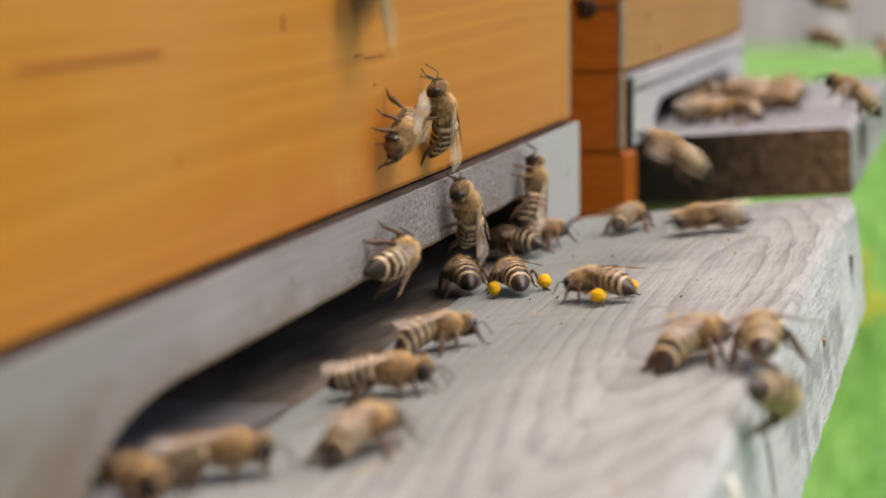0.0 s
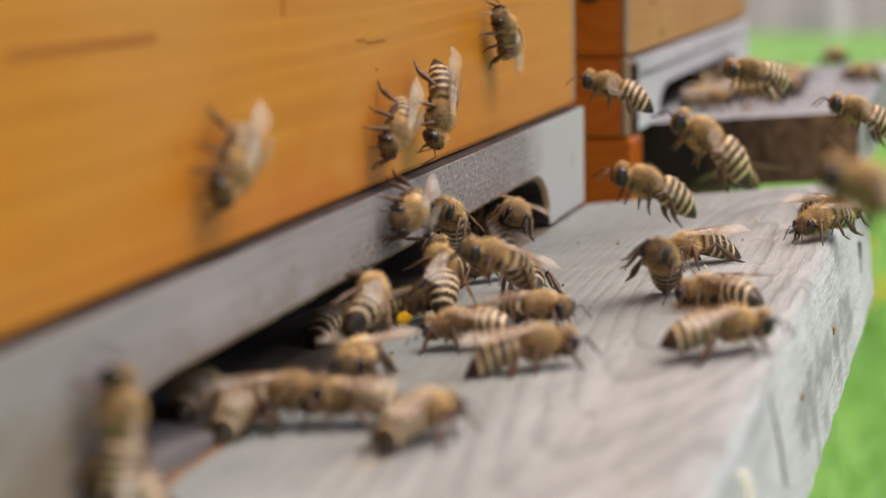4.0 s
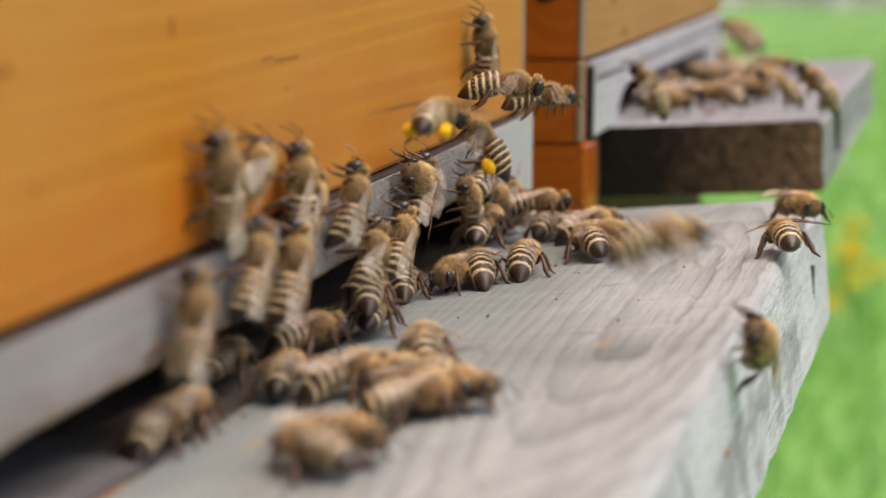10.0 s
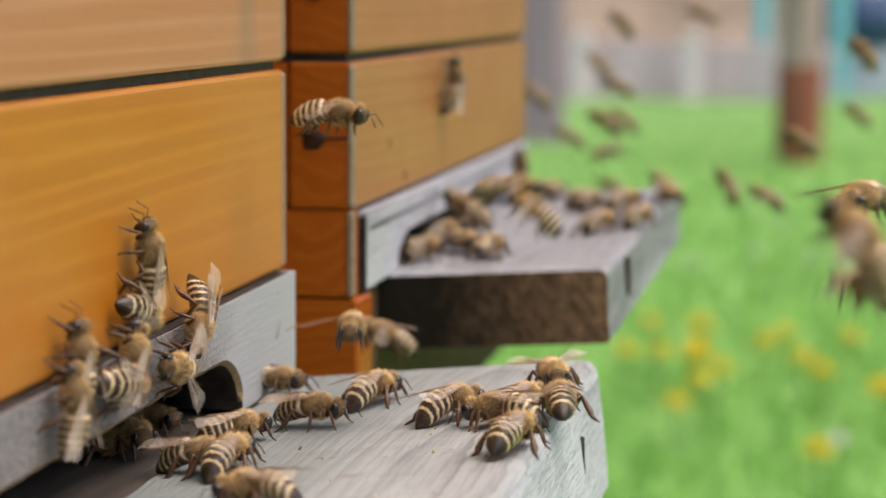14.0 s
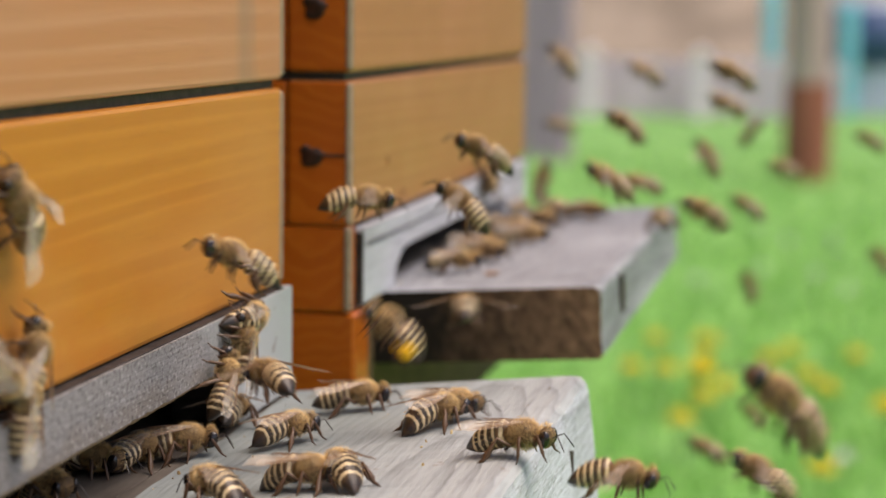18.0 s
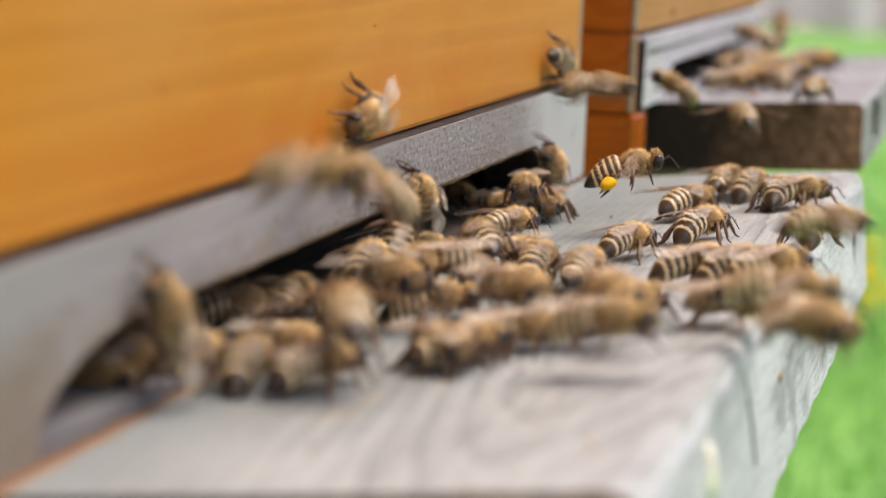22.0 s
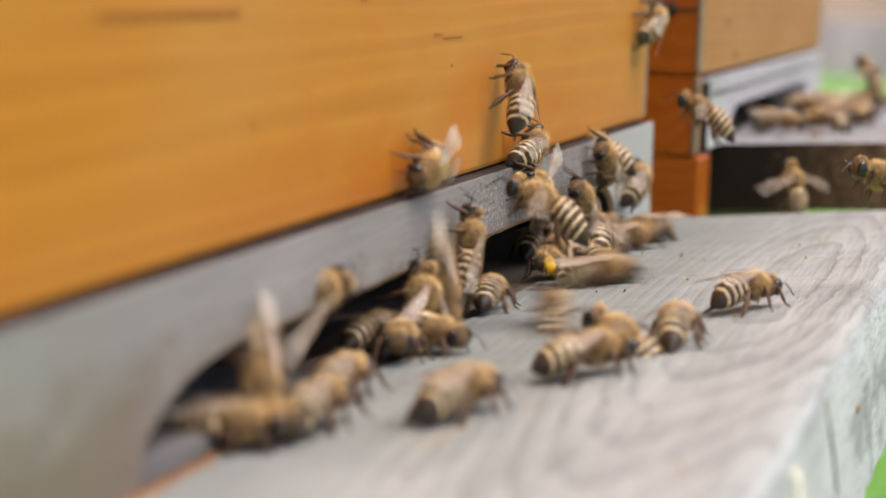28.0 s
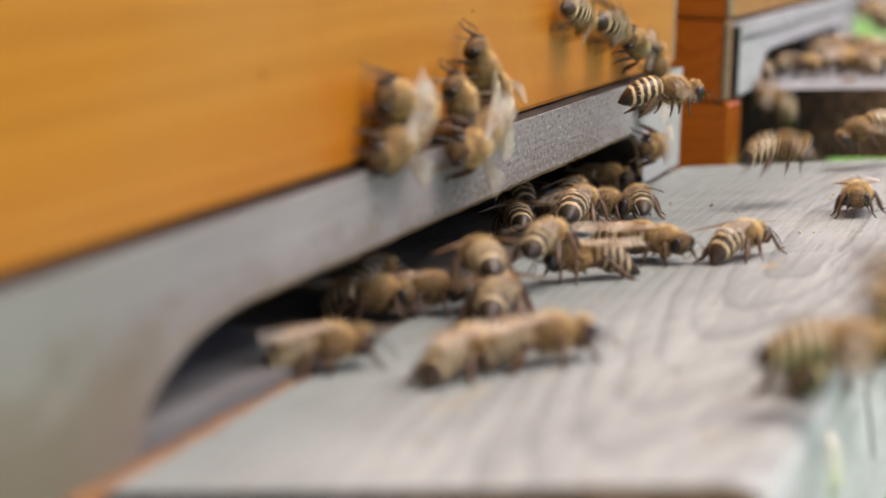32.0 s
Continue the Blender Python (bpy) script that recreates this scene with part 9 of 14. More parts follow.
    bee("walker", 1.05, [(0, P(.0230, .6363, .0150, -1, -3, 22)), (0.33, P(.0266, .6535, .0152, -4, -1, 80)), (0.67, P(.0302, .6708, .0154, -2, 3, 139)), (1, P(.0337, .6880, .0156, 1, 3, -162)), (1.25, P(.0060, .6400, .0133, 2, 3, -121)), (1.33, P(.0281, .6556, .0153, 2, 2, -107)), (1.67, P(.0226, .6233, .0149, 2, 1, -52)), (2, P(.0170, .5909, .0146, 0, 0, 3)), (2.42, P(.0218, .6211, .0149, 2, 0, -52)), (2.84, P(.0266, .6512, .0152, 2, 2, -107)), (2.94, P(.0060, .6400, .0133, 2, 2, -120)), (3.26, P(.0314, .6814, .0155, 1, 3, -161)), (5, P(.0314, .6814, .0155, 1, 3, -161)), (6, P(-.0003, .6880, .0135, 1, 3, -159)), (7, P(.0018, .6880, .0136, 1, 4, -165)), (8, P(.0061, .6515, .0139, 2, 3, -149)), (8.25, P(.0060, .6400, .0133, 2, 2, -117)), (8.5, P(.0103, .6212, .0142, 2, 1, -85)), (9, P(.0145, .5909, .0144, 0, 0, -21)), (9.33, P(.0113, .6233, .0142, 1, 1, -69)), (9.67, P(.0081, .6556, .0140, 2, 2, -117)), (9.75, P(.0060, .6400, .0133, 2, 3, -129)), (10, P(.0049, .6880, .0138, 1, 4, -165)), (11, P(.0213, .6472, .0148, 2, 3, -143)), (12, P(.0152, .6536, .0145, 3, 2, -116)), (13, P(.0324, .6658, .0156, 3, -1, -66)), (14, P(.0394, .6307, .0160, 2, -3, -31)), (15, P(.0350, .6073, .0157, 2, -3, -31)), (16.5, P(.0252, .6097, .0151, 3, -1, -70)), (18, P(.0154, .6122, .0145, 3, 1, -108)), (18.33, P(.0141, .6059, .0144, 3, -2, -61)), (18.67, P(.0129, .5996, .0143, 1, -4, -14)), (19, P(.0116, .5933, .0142, -2, -3, 34)), (19.25, P(.0060, .5933, .0133, -1, -2, 26)), (20, P(.0175, .5858, .0146, 0, 0, 3)), (21, P(.0176, .5883, .0146, 0, 0, -1)), (21.75, P(.0060, .5975, .0133, 1, -3, -19)), (22, P(.0153, .5975, .0145, 2, -3, -25)), (22.25, P(.0060, .5975, .0133, 1, -2, -27)), (23, P(.0140, .5909, .0144, 0, 0, -32)), (23.75, P(.0060, .6279, .0133, 0, -3, -5)), (24, P(.0126, .6279, .0143, 0, -4, 4)), (24.25, P(.0060, .6279, .0133, 0, -3, -8)), (25, P(.0178, .5864, .0146, 0, 0, -46)), (25.75, P(.0060, .6186, .0133, 1, -3, -22)), (26, P(.0230, .6186, .0150, 1, -4, -14)), (27.74, P(.0230, .6186, .0150, 1, -4, -14)), (28.05, P(.0060, .6186, .0133, 1, -3, -10)), (29, P(.0160, .5905, .0145, 0, 0, 3)), (30, P(.0179, .5908, .0146, 0, 0, -1)), (31, P(.0170, .5890, .0146, 0, 0, -15)), (32, P(.0146, .5864, .0144, 0, 0, -32))])
    bee("walker", 0.96, [(0, P(-.0100, .6880, .0129, 0, 4, -177)), (1, P(.0104, .6880, .0142, 1, 3, -161)), (2, P(.0128, .6665, .0143, -1, 3, 164)), (3.74, P(.0128, .6665, .0143, -1, 3, 164)), (4.05, P(.0060, .6400, .0133, -2, 3, 128)), (4.16, P(.0108, .6239, .0142, -2, 2, 116)), (4.58, P(.0089, .5813, .0141, -1, 1, 68)), (5, P(.0069, .5387, .0139, 0, 0, 20)), (5.75, P(.0060, .6400, .0133, 0, -3, 6)), (6, P(-.0100, .6880, .0129, 0, -4, 2)), (7, P(-.0065, .6879, .0131, 0, -4, 0)), (7.25, P(.0060, .6400, .0133, 0, -3, 13)), (8, P(.0032, .5386, .0137, 0, 0, 53)), (9, P(.0053, .5360, .0138, 0, 0, 66)), (9.75, P(.0060, .6400, .0133, -1, -3, 21)), (10, P(-.0030, .6719, .0133, 0, -4, 5)), (11, P(-.0059, .6880, .0131, -1, -4, 13)), (12, P(-.0006, .6753, .0135, 0, -4, -7)), (13, P(-.0093, .6880, .0129, 0, -4, 7)), (14, P(-.0068, .6880, .0131, -1, -4, 13)), (15, P(.0027, .6493, .0137, 0, -4, -7)), (18, P(.0069, .6700, .0139, 1, -4, -13)), (19, P(-.0100, .6880, .0129, -1, -4, 11)), (20, P(-.0055, .6880, .0132, -1, -3, 16)), (20.25, P(.0060, .6400, .0133, -1, -3, 23)), (21, P(.0049, .5406, .0138, 0, 0, 45)), (21.75, P(.0060, .6400, .0133, -1, -2, 32)), (22, P(.0032, .6880, .0137, -2, -3, 27)), (23, P(.0071, .6880, .0140, 0, -4, 1)), (24, P(-.0100, .6880, .0129, 0, -4, 4)), (24.25, P(.0060, .6400, .0133, 0, -3, 13)), (25, P(.0067, .5363, .0139, 0, 0, 37)), (26, P(.0045, .5389, .0138, 0, 0, 54)), (26.42, P(.0025, .5886, .0137, -1, 1, 103)), (26.84, P(.0004, .6383, .0135, 0, 3, 152)), (26.95, P(.0060, .6400, .0133, 0, 3, 164)), (27.26, P(-.0016, .6880, .0134, 1, 3, -159)), (29, P(-.0016, .6880, .0134, 1, 3, -159)), (29.25, P(.0060, .6400, .0133, 0, 3, 162)), (29.33, P(.0011, .6373, .0136, 0, 3, 149)), (29.67, P(.0038, .5866, .0137, -1, 1, 97)), (30, P(.0065, .5359, .0139, 0, 0, 44)), (30.33, P(.0038, .5851, .0137, -1, 2, 99)), (30.67, P(.0010, .6343, .0136, 0, 3, 154)), (30.75, P(.0060, .6400, .0133, 0, 3, 168)), (31, P(-.0017, .6835, .0134, 2, 3, -150)), (31.25, P(.0060, .6400, .0133, 3, 2, -108)), (31.33, P(-.0001, .6344, .0135, 3, 2, -93)), (31.67, P(.0015, .5854, .0136, 2, 0, -37)), (32, P(.0030, .5364, .0137, 0, 0, 20))])
    bee("stepping", 1.0, [(0, P(.0233, .5982, .0150, 0, 0, 135)), (1, P(.0211, .5976, .0148, 0, 0, 122)), (2, P(.0195, .5992, .0147, 0, 0, 105)), (5, P(.0231, .6028, .0150, 0, 0, 95)), (6, P(.0207, .6005, .0148, 0, 0, 110)), (7, P(.0195, .5981, .0147, 0, 0, 127)), (7.75, P(.0060, .5591, .0133, -1, 3, 162)), (8, P(.0230, .5591, .0150, 0, 4, 174)), (9, P(.0079, .5130, .0140, 1, 3, -157)), (9.25, P(.0060, .5400, .0133, 1, 3, -178)), (9.5, P(.0153, .5574, .0145, 0, 2, 162)), (10, P(.0228, .6019, .0149, 0, 0, 122)), (10.5, P(.0178, .5777, .0146, -2, -1, 85)), (10.75, P(.0060, .5535, .0133, -2, -1, 67)), (11, P(.0129, .5535, .0143, -3, -2, 49)), (12, P(.0031, .5625, .0137, 1, -4, -14)), (13, P(.0095, .5628, .0141, 1, -4, -9)), (14, P(.0075, .5378, .0140, 2, -3, -25)), (14.25, P(.0060, .5400, .0133, 0, -3, 9)), (14.5, P(-.0377, .5664, .0135, 0, -2, 43)), (15, P(-.0830, .5950, .0131, 0, 0, 111)), (18, P(-.0830, .5950, .0131, 0, 0, 134)), (19, P(-.0830, .5950, .0131, 0, 0, 122)), (20, P(.0220, .6004, .0149, 0, 0, 104)), (21, P(.0198, .5981, .0148, 0, 0, 91)), (22, P(.0201, .5976, .0148, 0, 0, 87)), (23, P(.0225, .5993, .0149, 0, 0, 95)), (24, P(.0234, .6019, .0150, 0, 0, 111)), (25, P(.0216, .6035, .0149, 0, 0, 127)), (26, P(.0196, .6027, .0147, 0, 0, 136)), (29, P(.0233, .5976, .0150, 0, 0, 104)), (30, P(.0211, .5994, .0148, 0, 0, 91)), (31, P(.0195, .6020, .0147, 0, 0, 87)), (32, P(.0208, .6035, .0148, 0, 0, 96))])
    bee("fanning", 1.0, [(0, P(.0107, .5498, .0142, 0, 0, -178)), (1, P(.0087, .5523, .0140, 0, 0, 165)), (2, P(.0093, .5535, .0141, 0, 0, 155)), (5, P(.0103, .5478, .0142, 0, 0, -175)), (6, P(.0085, .5478, .0140, 0, 0, -161)), (7, P(.0096, .5498, .0141, 0, 0, -156)), (8, P(.0120, .5524, .0143, 0, 0, -163)), (9, P(.0122, .5535, .0143, 0, 0, -178)), (10, P(.0099, .5524, .0141, 0, 0, 165)), (11, P(.0085, .5498, .0140, 0, 0, 155)), (11.33, P(.0074, .5569, .0140, -1, -1, 103)), (11.67, P(.0063, .5641, .0139, -1, -3, 50)), (11.75, P(.0060, .5712, .0133, -1, -3, 37)), (12, P(.0053, .5712, .0138, 0, -4, -2)), (13, P(.0122, .5620, .0143, 0, -4, -2)), (14, P(.0209, .5387, .0148, 1, -4, -11)), (14.25, P(.0060, .5400, .0133, 2, -3, -49)), (14.33, P(-.0177, .5414, .0143, 2, -2, -61)), (14.67, P(-.0564, .5442, .0137, 1, -1, -111)), (15, P(-.0950, .5470, .0131, 0, 0, -161)), (15.63, P(-.0401, .5446, .0138, 2, 0, -115)), (15.95, P(.0060, .5422, .0133, 3, 0, -93)), (16.26, P(.0148, .5422, .0144, 3, -1, -70)), (18, P(.0148, .5422, .0144, 3, -1, -70)), (19, P(.0257, .5444, .0151, 3, -1, -67)), (19.25, P(.0060, .5444, .0133, 3, 0, -102)), (19.5, P(.0174, .5461, .0146, 2, 0, -136)), (20, P(.0091, .5478, .0141, 0, 0, 155)), (21, P(.0087, .5499, .0141, 0, 0, 156)), (21.33, P(.0184, .5380, .0147, -1, -1, 102)), (21.67, P(.0280, .5260, .0153, -1, -3, 48)), (21.75, P(.0060, .5400, .0133, -1, -3, 35)), (22, P(.0377, .5141, .0159, 0, -4, -6)), (22.25, P(.0060, .5400, .0133, 1, -3, -48)), (22.33, P(.0293, .5272, .0154, 2, -3, -62)), (22.67, P(.0209, .5404, .0148, 2, -1, -118)), (23, P(.0125, .5535, .0143, 0, 0, -174)), (23.33, P(.0211, .5404, .0148, -2, -1, 126)), (23.67, P(.0297, .5273, .0154, -2, -2, 67)), (23.75, P(.0060, .5400, .0133, -2, -3, 52)), (24, P(.0384, .5142, .0159, 0, -4, 7)), (24.25, P(.0060, .5400, .0133, 1, -3, -33)), (24.33, P(.0285, .5260, .0153, 1, -3, -47)), (24.67, P(.0187, .5379, .0147, 1, -1, -102)), (25, P(.0089, .5497, .0141, 0, 0, -156)), (26, P(.0090, .5477, .0141, 0, 0, -164)), (29, P(.0107, .5525, .0142, 0, 0, 155)), (29.33, P(.0140, .5421, .0144, -1, -1, 105)), (29.67, P(.0173, .5316, .0146, -1, -2, 56)), (29.75, P(.0060, .5400, .0133, -1, -3, 43)), (30, P(.0205, .5212, .0148, 0, -4, 6)), (30.25, P(.0060, .5400, .0133, -1, -3, 47)), (30.33, P(.0168, .5316, .0146, -2, -2, 60)), (30.67, P(.0130, .5419, .0143, -1, -1, 115)), (31, P(.0093, .5522, .0141, 0, 0, 169)), (32, P(.0117, .5497, .0142, 0, 0, -174))])
    bee("stepping", 0.99, [(0, P(.0255, .6160, .0151, 0, 0, -133)), (1, P(.0254, .6144, .0151, 0, 0, -139)), (2, P(.0277, .6118, .0153, 0, 0, -133)), (5, P(.0252, .6129, .0151, 0, 0, -90)), (6, P(.0256, .6153, .0151, 0, 0, -91)), (7, P(.0280, .6159, .0153, 0, 0, -102)), (8, P(.0289, .6144, .0153, 0, 0, -119)), (9, P(.0270, .6118, .0152, 0, 0, -133)), (10, P(.0251, .6101, .0151, 0, 0, -139)), (11, P(.0260, .6106, .0151, 0, 0, -133)), (11.5, P(.0284, .6240, .0153, 2, -1, -80)), (11.75, P(.0060, .6374, .0133, 2, -2, -54)), (12, P(.0307, .6374, .0155, 2, -3, -28)), (12.5, P(.0304, .6336, .0154, 4, 0, -89)), (13, P(.0301, .6297, .0154, 2, 3, -151)), (14, P(.0275, .6359, .0152, 1, 3, -160)), (15, P(.0093, .6203, .0141, 1, 3, -160)), (16.5, P(.0082, .6195, .0196, 13, -43, 176)), (18, P(.0071, .6188, .0251, 90, -64, 90)), (18.5, P(.0071, .6072, .0279, 90, -11, 90)), (19, P(.0071, .5955, .0307, 90, 42, 90)), (20, P(.0071, .6220, .0351, 90, 15, 90)), (20.25, P(.0060, .6220, .0133, 79, -13, 121)), (20.33, P(.0137, .6200, .0284, 72, -20, 133)), (20.67, P(.0202, .6179, .0218, 29, -28, -167)), (21, P(.0268, .6159, .0152, 0, 0, -117)), (22, P(.0289, .6143, .0153, 0, 0, -101)), (23, P(.0282, .6117, .0153, 0, 0, -90)), (24, P(.0258, .6101, .0151, 0, 0, -91)), (25, P(.0251, .6107, .0151, 0, 0, -103)), (26, P(.0272, .6131, .0152, 0, 0, -120)), (29, P(.0255, .6142, .0151, 0, 0, -132)), (30, P(.0254, .6116, .0151, 0, 0, -117)), (31, P(.0277, .6101, .0153, 0, 0, -100)), (32, P(.0290, .6107, .0153, 0, 0, -90))])
    bee("walker", 1.03, [(0, P(.0141, .5613, .0144, 0, 0, -71)), (1, P(.0161, .5600, .0145, 0, 0, -60)), (2, P(.0179, .5610, .0146, 0, 0, -44)), (5, P(.0143, .5658, .0144, 0, 0, -27)), (6, P(.0165, .5638, .0145, 0, 0, -42)), (7, P(.0180, .5612, .0146, 0, 0, -59)), (8, P(.0166, .5600, .0146, 0, 0, -70)), (9, P(.0143, .5610, .0144, 0, 0, -71)), (10, P(.0145, .5636, .0144, 0, 0, -60)), (11, P(.0169, .5657, .0146, 0, 0, -43)), (11.75, P(.0060, .6400, .0133, 1, -3, -18)), (12, P(.0078, .6573, .0140, 1, -4, -9)), (12.5, P(.0108, .6726, .0142, 3, -2, -62)), (13, P(.0137, .6880, .0144, 3, 2, -115)), (13.5, P(.0144, .6789, .0144, 3, -1, -71)), (14, P(.0150, .6699, .0145, 2, -3, -28)), (15, P(.0431, .6696, .0162, 1, -4, -15)), (16.74, P(.0431, .6696, .0162, 1, -4, -15)), (17.05, P(.0060, .6400, .0133, 1, -3, -29)), (18, P(-.0470, .5590, .0131, 0, 0, -71)), (18.5, P(.0010, .6075, .0149, 0, -2, -33)), (18.75, P(.0060, .6400, .0133, 0, -3, -15)), (19, P(.0490, .6559, .0166, 0, -4, 4)), (20, P(.0332, .6860, .0156, 1, -4, -12)), (20.25, P(.0060, .6400, .0133, 1, -3, -16)), (21, P(.0176, .5612, .0146, 0, 0, -28)), (22, P(.0176, .5600, .0146, 0, 0, -22)), (23, P(.0153, .5611, .0145, 0, 0, -28)), (24, P(.0140, .5637, .0144, 0, 0, -43)), (25, P(.0156, .5657, .0145, 0, 0, -60)), (26, P(.0178, .5657, .0146, 0, 0, -71)), (26.63, P(.0085, .6269, .0140, 1, 2, -120)), (26.95, P(.0060, .6400, .0133, 1, 3, -145)), (27.26, P(-.0009, .6880, .0134, 1, 4, -170)), (29, P(-.0009, .6880, .0134, 1, 4, -170)), (29.33, P(.0036, .6813, .0137, 3, 1, -113)), (29.67, P(.0081, .6746, .0140, 3, -2, -57)), (30, P(.0126, .6679, .0143, 0, -4, -1)), (30.25, P(.0060, .6400, .0133, 0, -3, -6)), (31, P(.0179, .5637, .0146, 0, 0, -22)), (32, P(.0170, .5657, .0146, 0, 0, -28))])
    bee("walker", 1.05, [(0, P(.0045, .6240, .0138, 0, 0, 13)), (1, P(.0067, .6266, .0139, 0, 0, 31)), (2, P(.0064, .6284, .0139, 0, 0, 43)), (5, P(.0049, .6233, .0138, 0, 0, 18)), (6, P(.0069, .6225, .0139, 0, 0, 2)), (7, P(.0061, .6240, .0139, 0, 0, -5)), (8, P(.0037, .6266, .0137, 0, 0, 0)), (9, P(.0032, .6284, .0137, 0, 0, 14)), (10, P(.0053, .6280, .0138, 0, 0, 31)), (11, P(.0070, .6257, .0139, 0, 0, 43)), (11.75, P(.0060, .6344, .0133, 1, -3, -9)), (12, P(.0019, .6344, .0136, 2, -3, -26)), (13, P(.0085, .6304, .0140, 0, -4, -8)), (14, P(.0298, .6349, .0154, 1, -4, -14)), (15, P(.0213, .6379, .0149, 0, -4, -7)), (16.5, P(.0203, .6354, .0148, 4, -1, -77)), (18, P(.0193, .6328, .0147, 2, 3, -147)), (18.25, P(.0060, .6328, .0133, 3, 2, -102)), (18.33, P(-.0068, .6282, .0142, 3, 1, -87)), (18.67, P(-.0329, .6236, .0136, 2, 0, -28)), (19, P(-.0590, .6190, .0131, 0, 0, 31)), (19.75, P(.0060, .6383, .0133, 0, -3, -2)), (20, P(.0135, .6383, .0144, 1, -4, -13)), (20.33, P(.0112, .6388, .0142, 3, -2, -62)), (20.67, P(.0090, .6393, .0141, 3, 1, -112)), (21, P(.0067, .6398, .0139, 1, 3, -162)), (21.25, P(.0060, .6398, .0133, 0, 3, 157)), (21.33, P(.0061, .6354, .0139, 0, 3, 143)), (21.67, P(.0055, .6311, .0138, -1, 1, 88)), (22, P(.0049, .6267, .0138, 0, 0, 34)), (23, P(.0030, .6284, .0137, 0, 0, 17)), (23.75, P(.0060, .6322, .0133, 0, -3, 6)), (24, P(-.0021, .6322, .0134, 0, -4, 3)), (25, P(-.0069, .6431, .0131, 0, -4, 6)), (26, P(-.0027, .6357, .0133, 0, -4, 3)), (27.74, P(-.0027, .6357, .0133, 0, -4, 3)), (28.05, P(.0060, .6357, .0133, 0, -3, 13)), (29, P(.0045, .6268, .0138, 0, 0, 43)), (29.75, P(.0060, .6124, .0133, 0, -3, 15)), (30, P(-.0040, .6124, .0132, 0, -4, 5)), (30.25, P(.0060, .6124, .0133, 0, -3, 12)), (31, P(.0064, .6279, .0139, 0, 0, 33)), (32, P(.0041, .6255, .0138, 0, 0, 16))])
    bee("stepping", 1.02, [(0, P(.0228, .5785, .0149, 0, 0, 104)), (1, P(.0233, .5776, .0150, 0, 0, 112)), (2, P(.0211, .5751, .0148, 0, 0, 108)), (5, P(.0231, .5746, .0150, 0, 0, 65)), (6, P(.0231, .5772, .0150, 0, 0, 63)), (7, P(.0207, .5785, .0148, 0, 0, 72)), (8, P(.0195, .5776, .0147, 0, 0, 88)), (9, P(.0212, .5751, .0148, 0, 0, 104)), (10, P(.0233, .5729, .0150, 0, 0, 112)), (11, P(.0227, .5727, .0149, 0, 0, 108)), (11.5, P(.0193, .5715, .0147, -1, -2, 53)), (11.75, P(.0060, .5703, .0133, -1, -3, 26)), (12, P(.0158, .5703, .0145, 0, -4, -2)), (13, P(.0338, .5731, .0156, 0, -4, -3)), (14, P(.0389, .5800, .0160, 1, -3, -24)), (15, P(.0355, .6003, .0158, 0, -4, 6)), (16.5, P(.0284, .5968, .0153, 2, -3, -32)), (18, P(.0214, .5932, .0149, 3, -1, -69)), (18.5, P(.0128, .5875, .0143, 1, -3, -20)), (19, P(.0042, .5817, .0138, -2, -3, 29)), (19.25, P(.0060, .5817, .0133, -2, -2, 48)), (19.5, P(.0139, .5795, .0144, -1, -1, 68)), (20, P(.0235, .5772, .0150, 0, 0, 108)), (20.5, P(.0124, .5796, .0143, -1, -2, 54)), (20.75, P(.0060, .5820, .0133, -1, -3, 27)), (21, P(.0014, .5820, .0136, 0, -4, 0)), (21.25, P(.0060, .5820, .0133, 0, -3, 19)), (21.5, P(.0106, .5797, .0142, -1, -2, 38)), (22, P(.0198, .5775, .0148, 0, 0, 77)), (23, P(.0201, .5750, .0148, 0, 0, 64)), (24, P(.0225, .5729, .0149, 0, 0, 63)), (25, P(.0234, .5727, .0150, 0, 0, 73)), (26, P(.0215, .5747, .0149, 0, 0, 89)), (29, P(.0228, .5774, .0149, 0, 0, 107)), (30, P(.0233, .5749, .0150, 0, 0, 93)), (30.33, P(.0149, .5788, .0144, 1, -2, 35)), (30.67, P(.0066, .5828, .0139, 2, -2, -23)), (30.75, P(.0060, .5867, .0133, 3, -2, -37)), (31, P(-.0018, .5867, .0134, 4, -1, -81)), (31.25, P(.0060, .5867, .0133, 3, -1, -44)), (31.33, P(.0053, .5820, .0138, 2, -2, -32)), (31.67, P(.0124, .5774, .0143, 1, -1, 16)), (32, P(.0195, .5728, .0147, 0, 0, 64))])
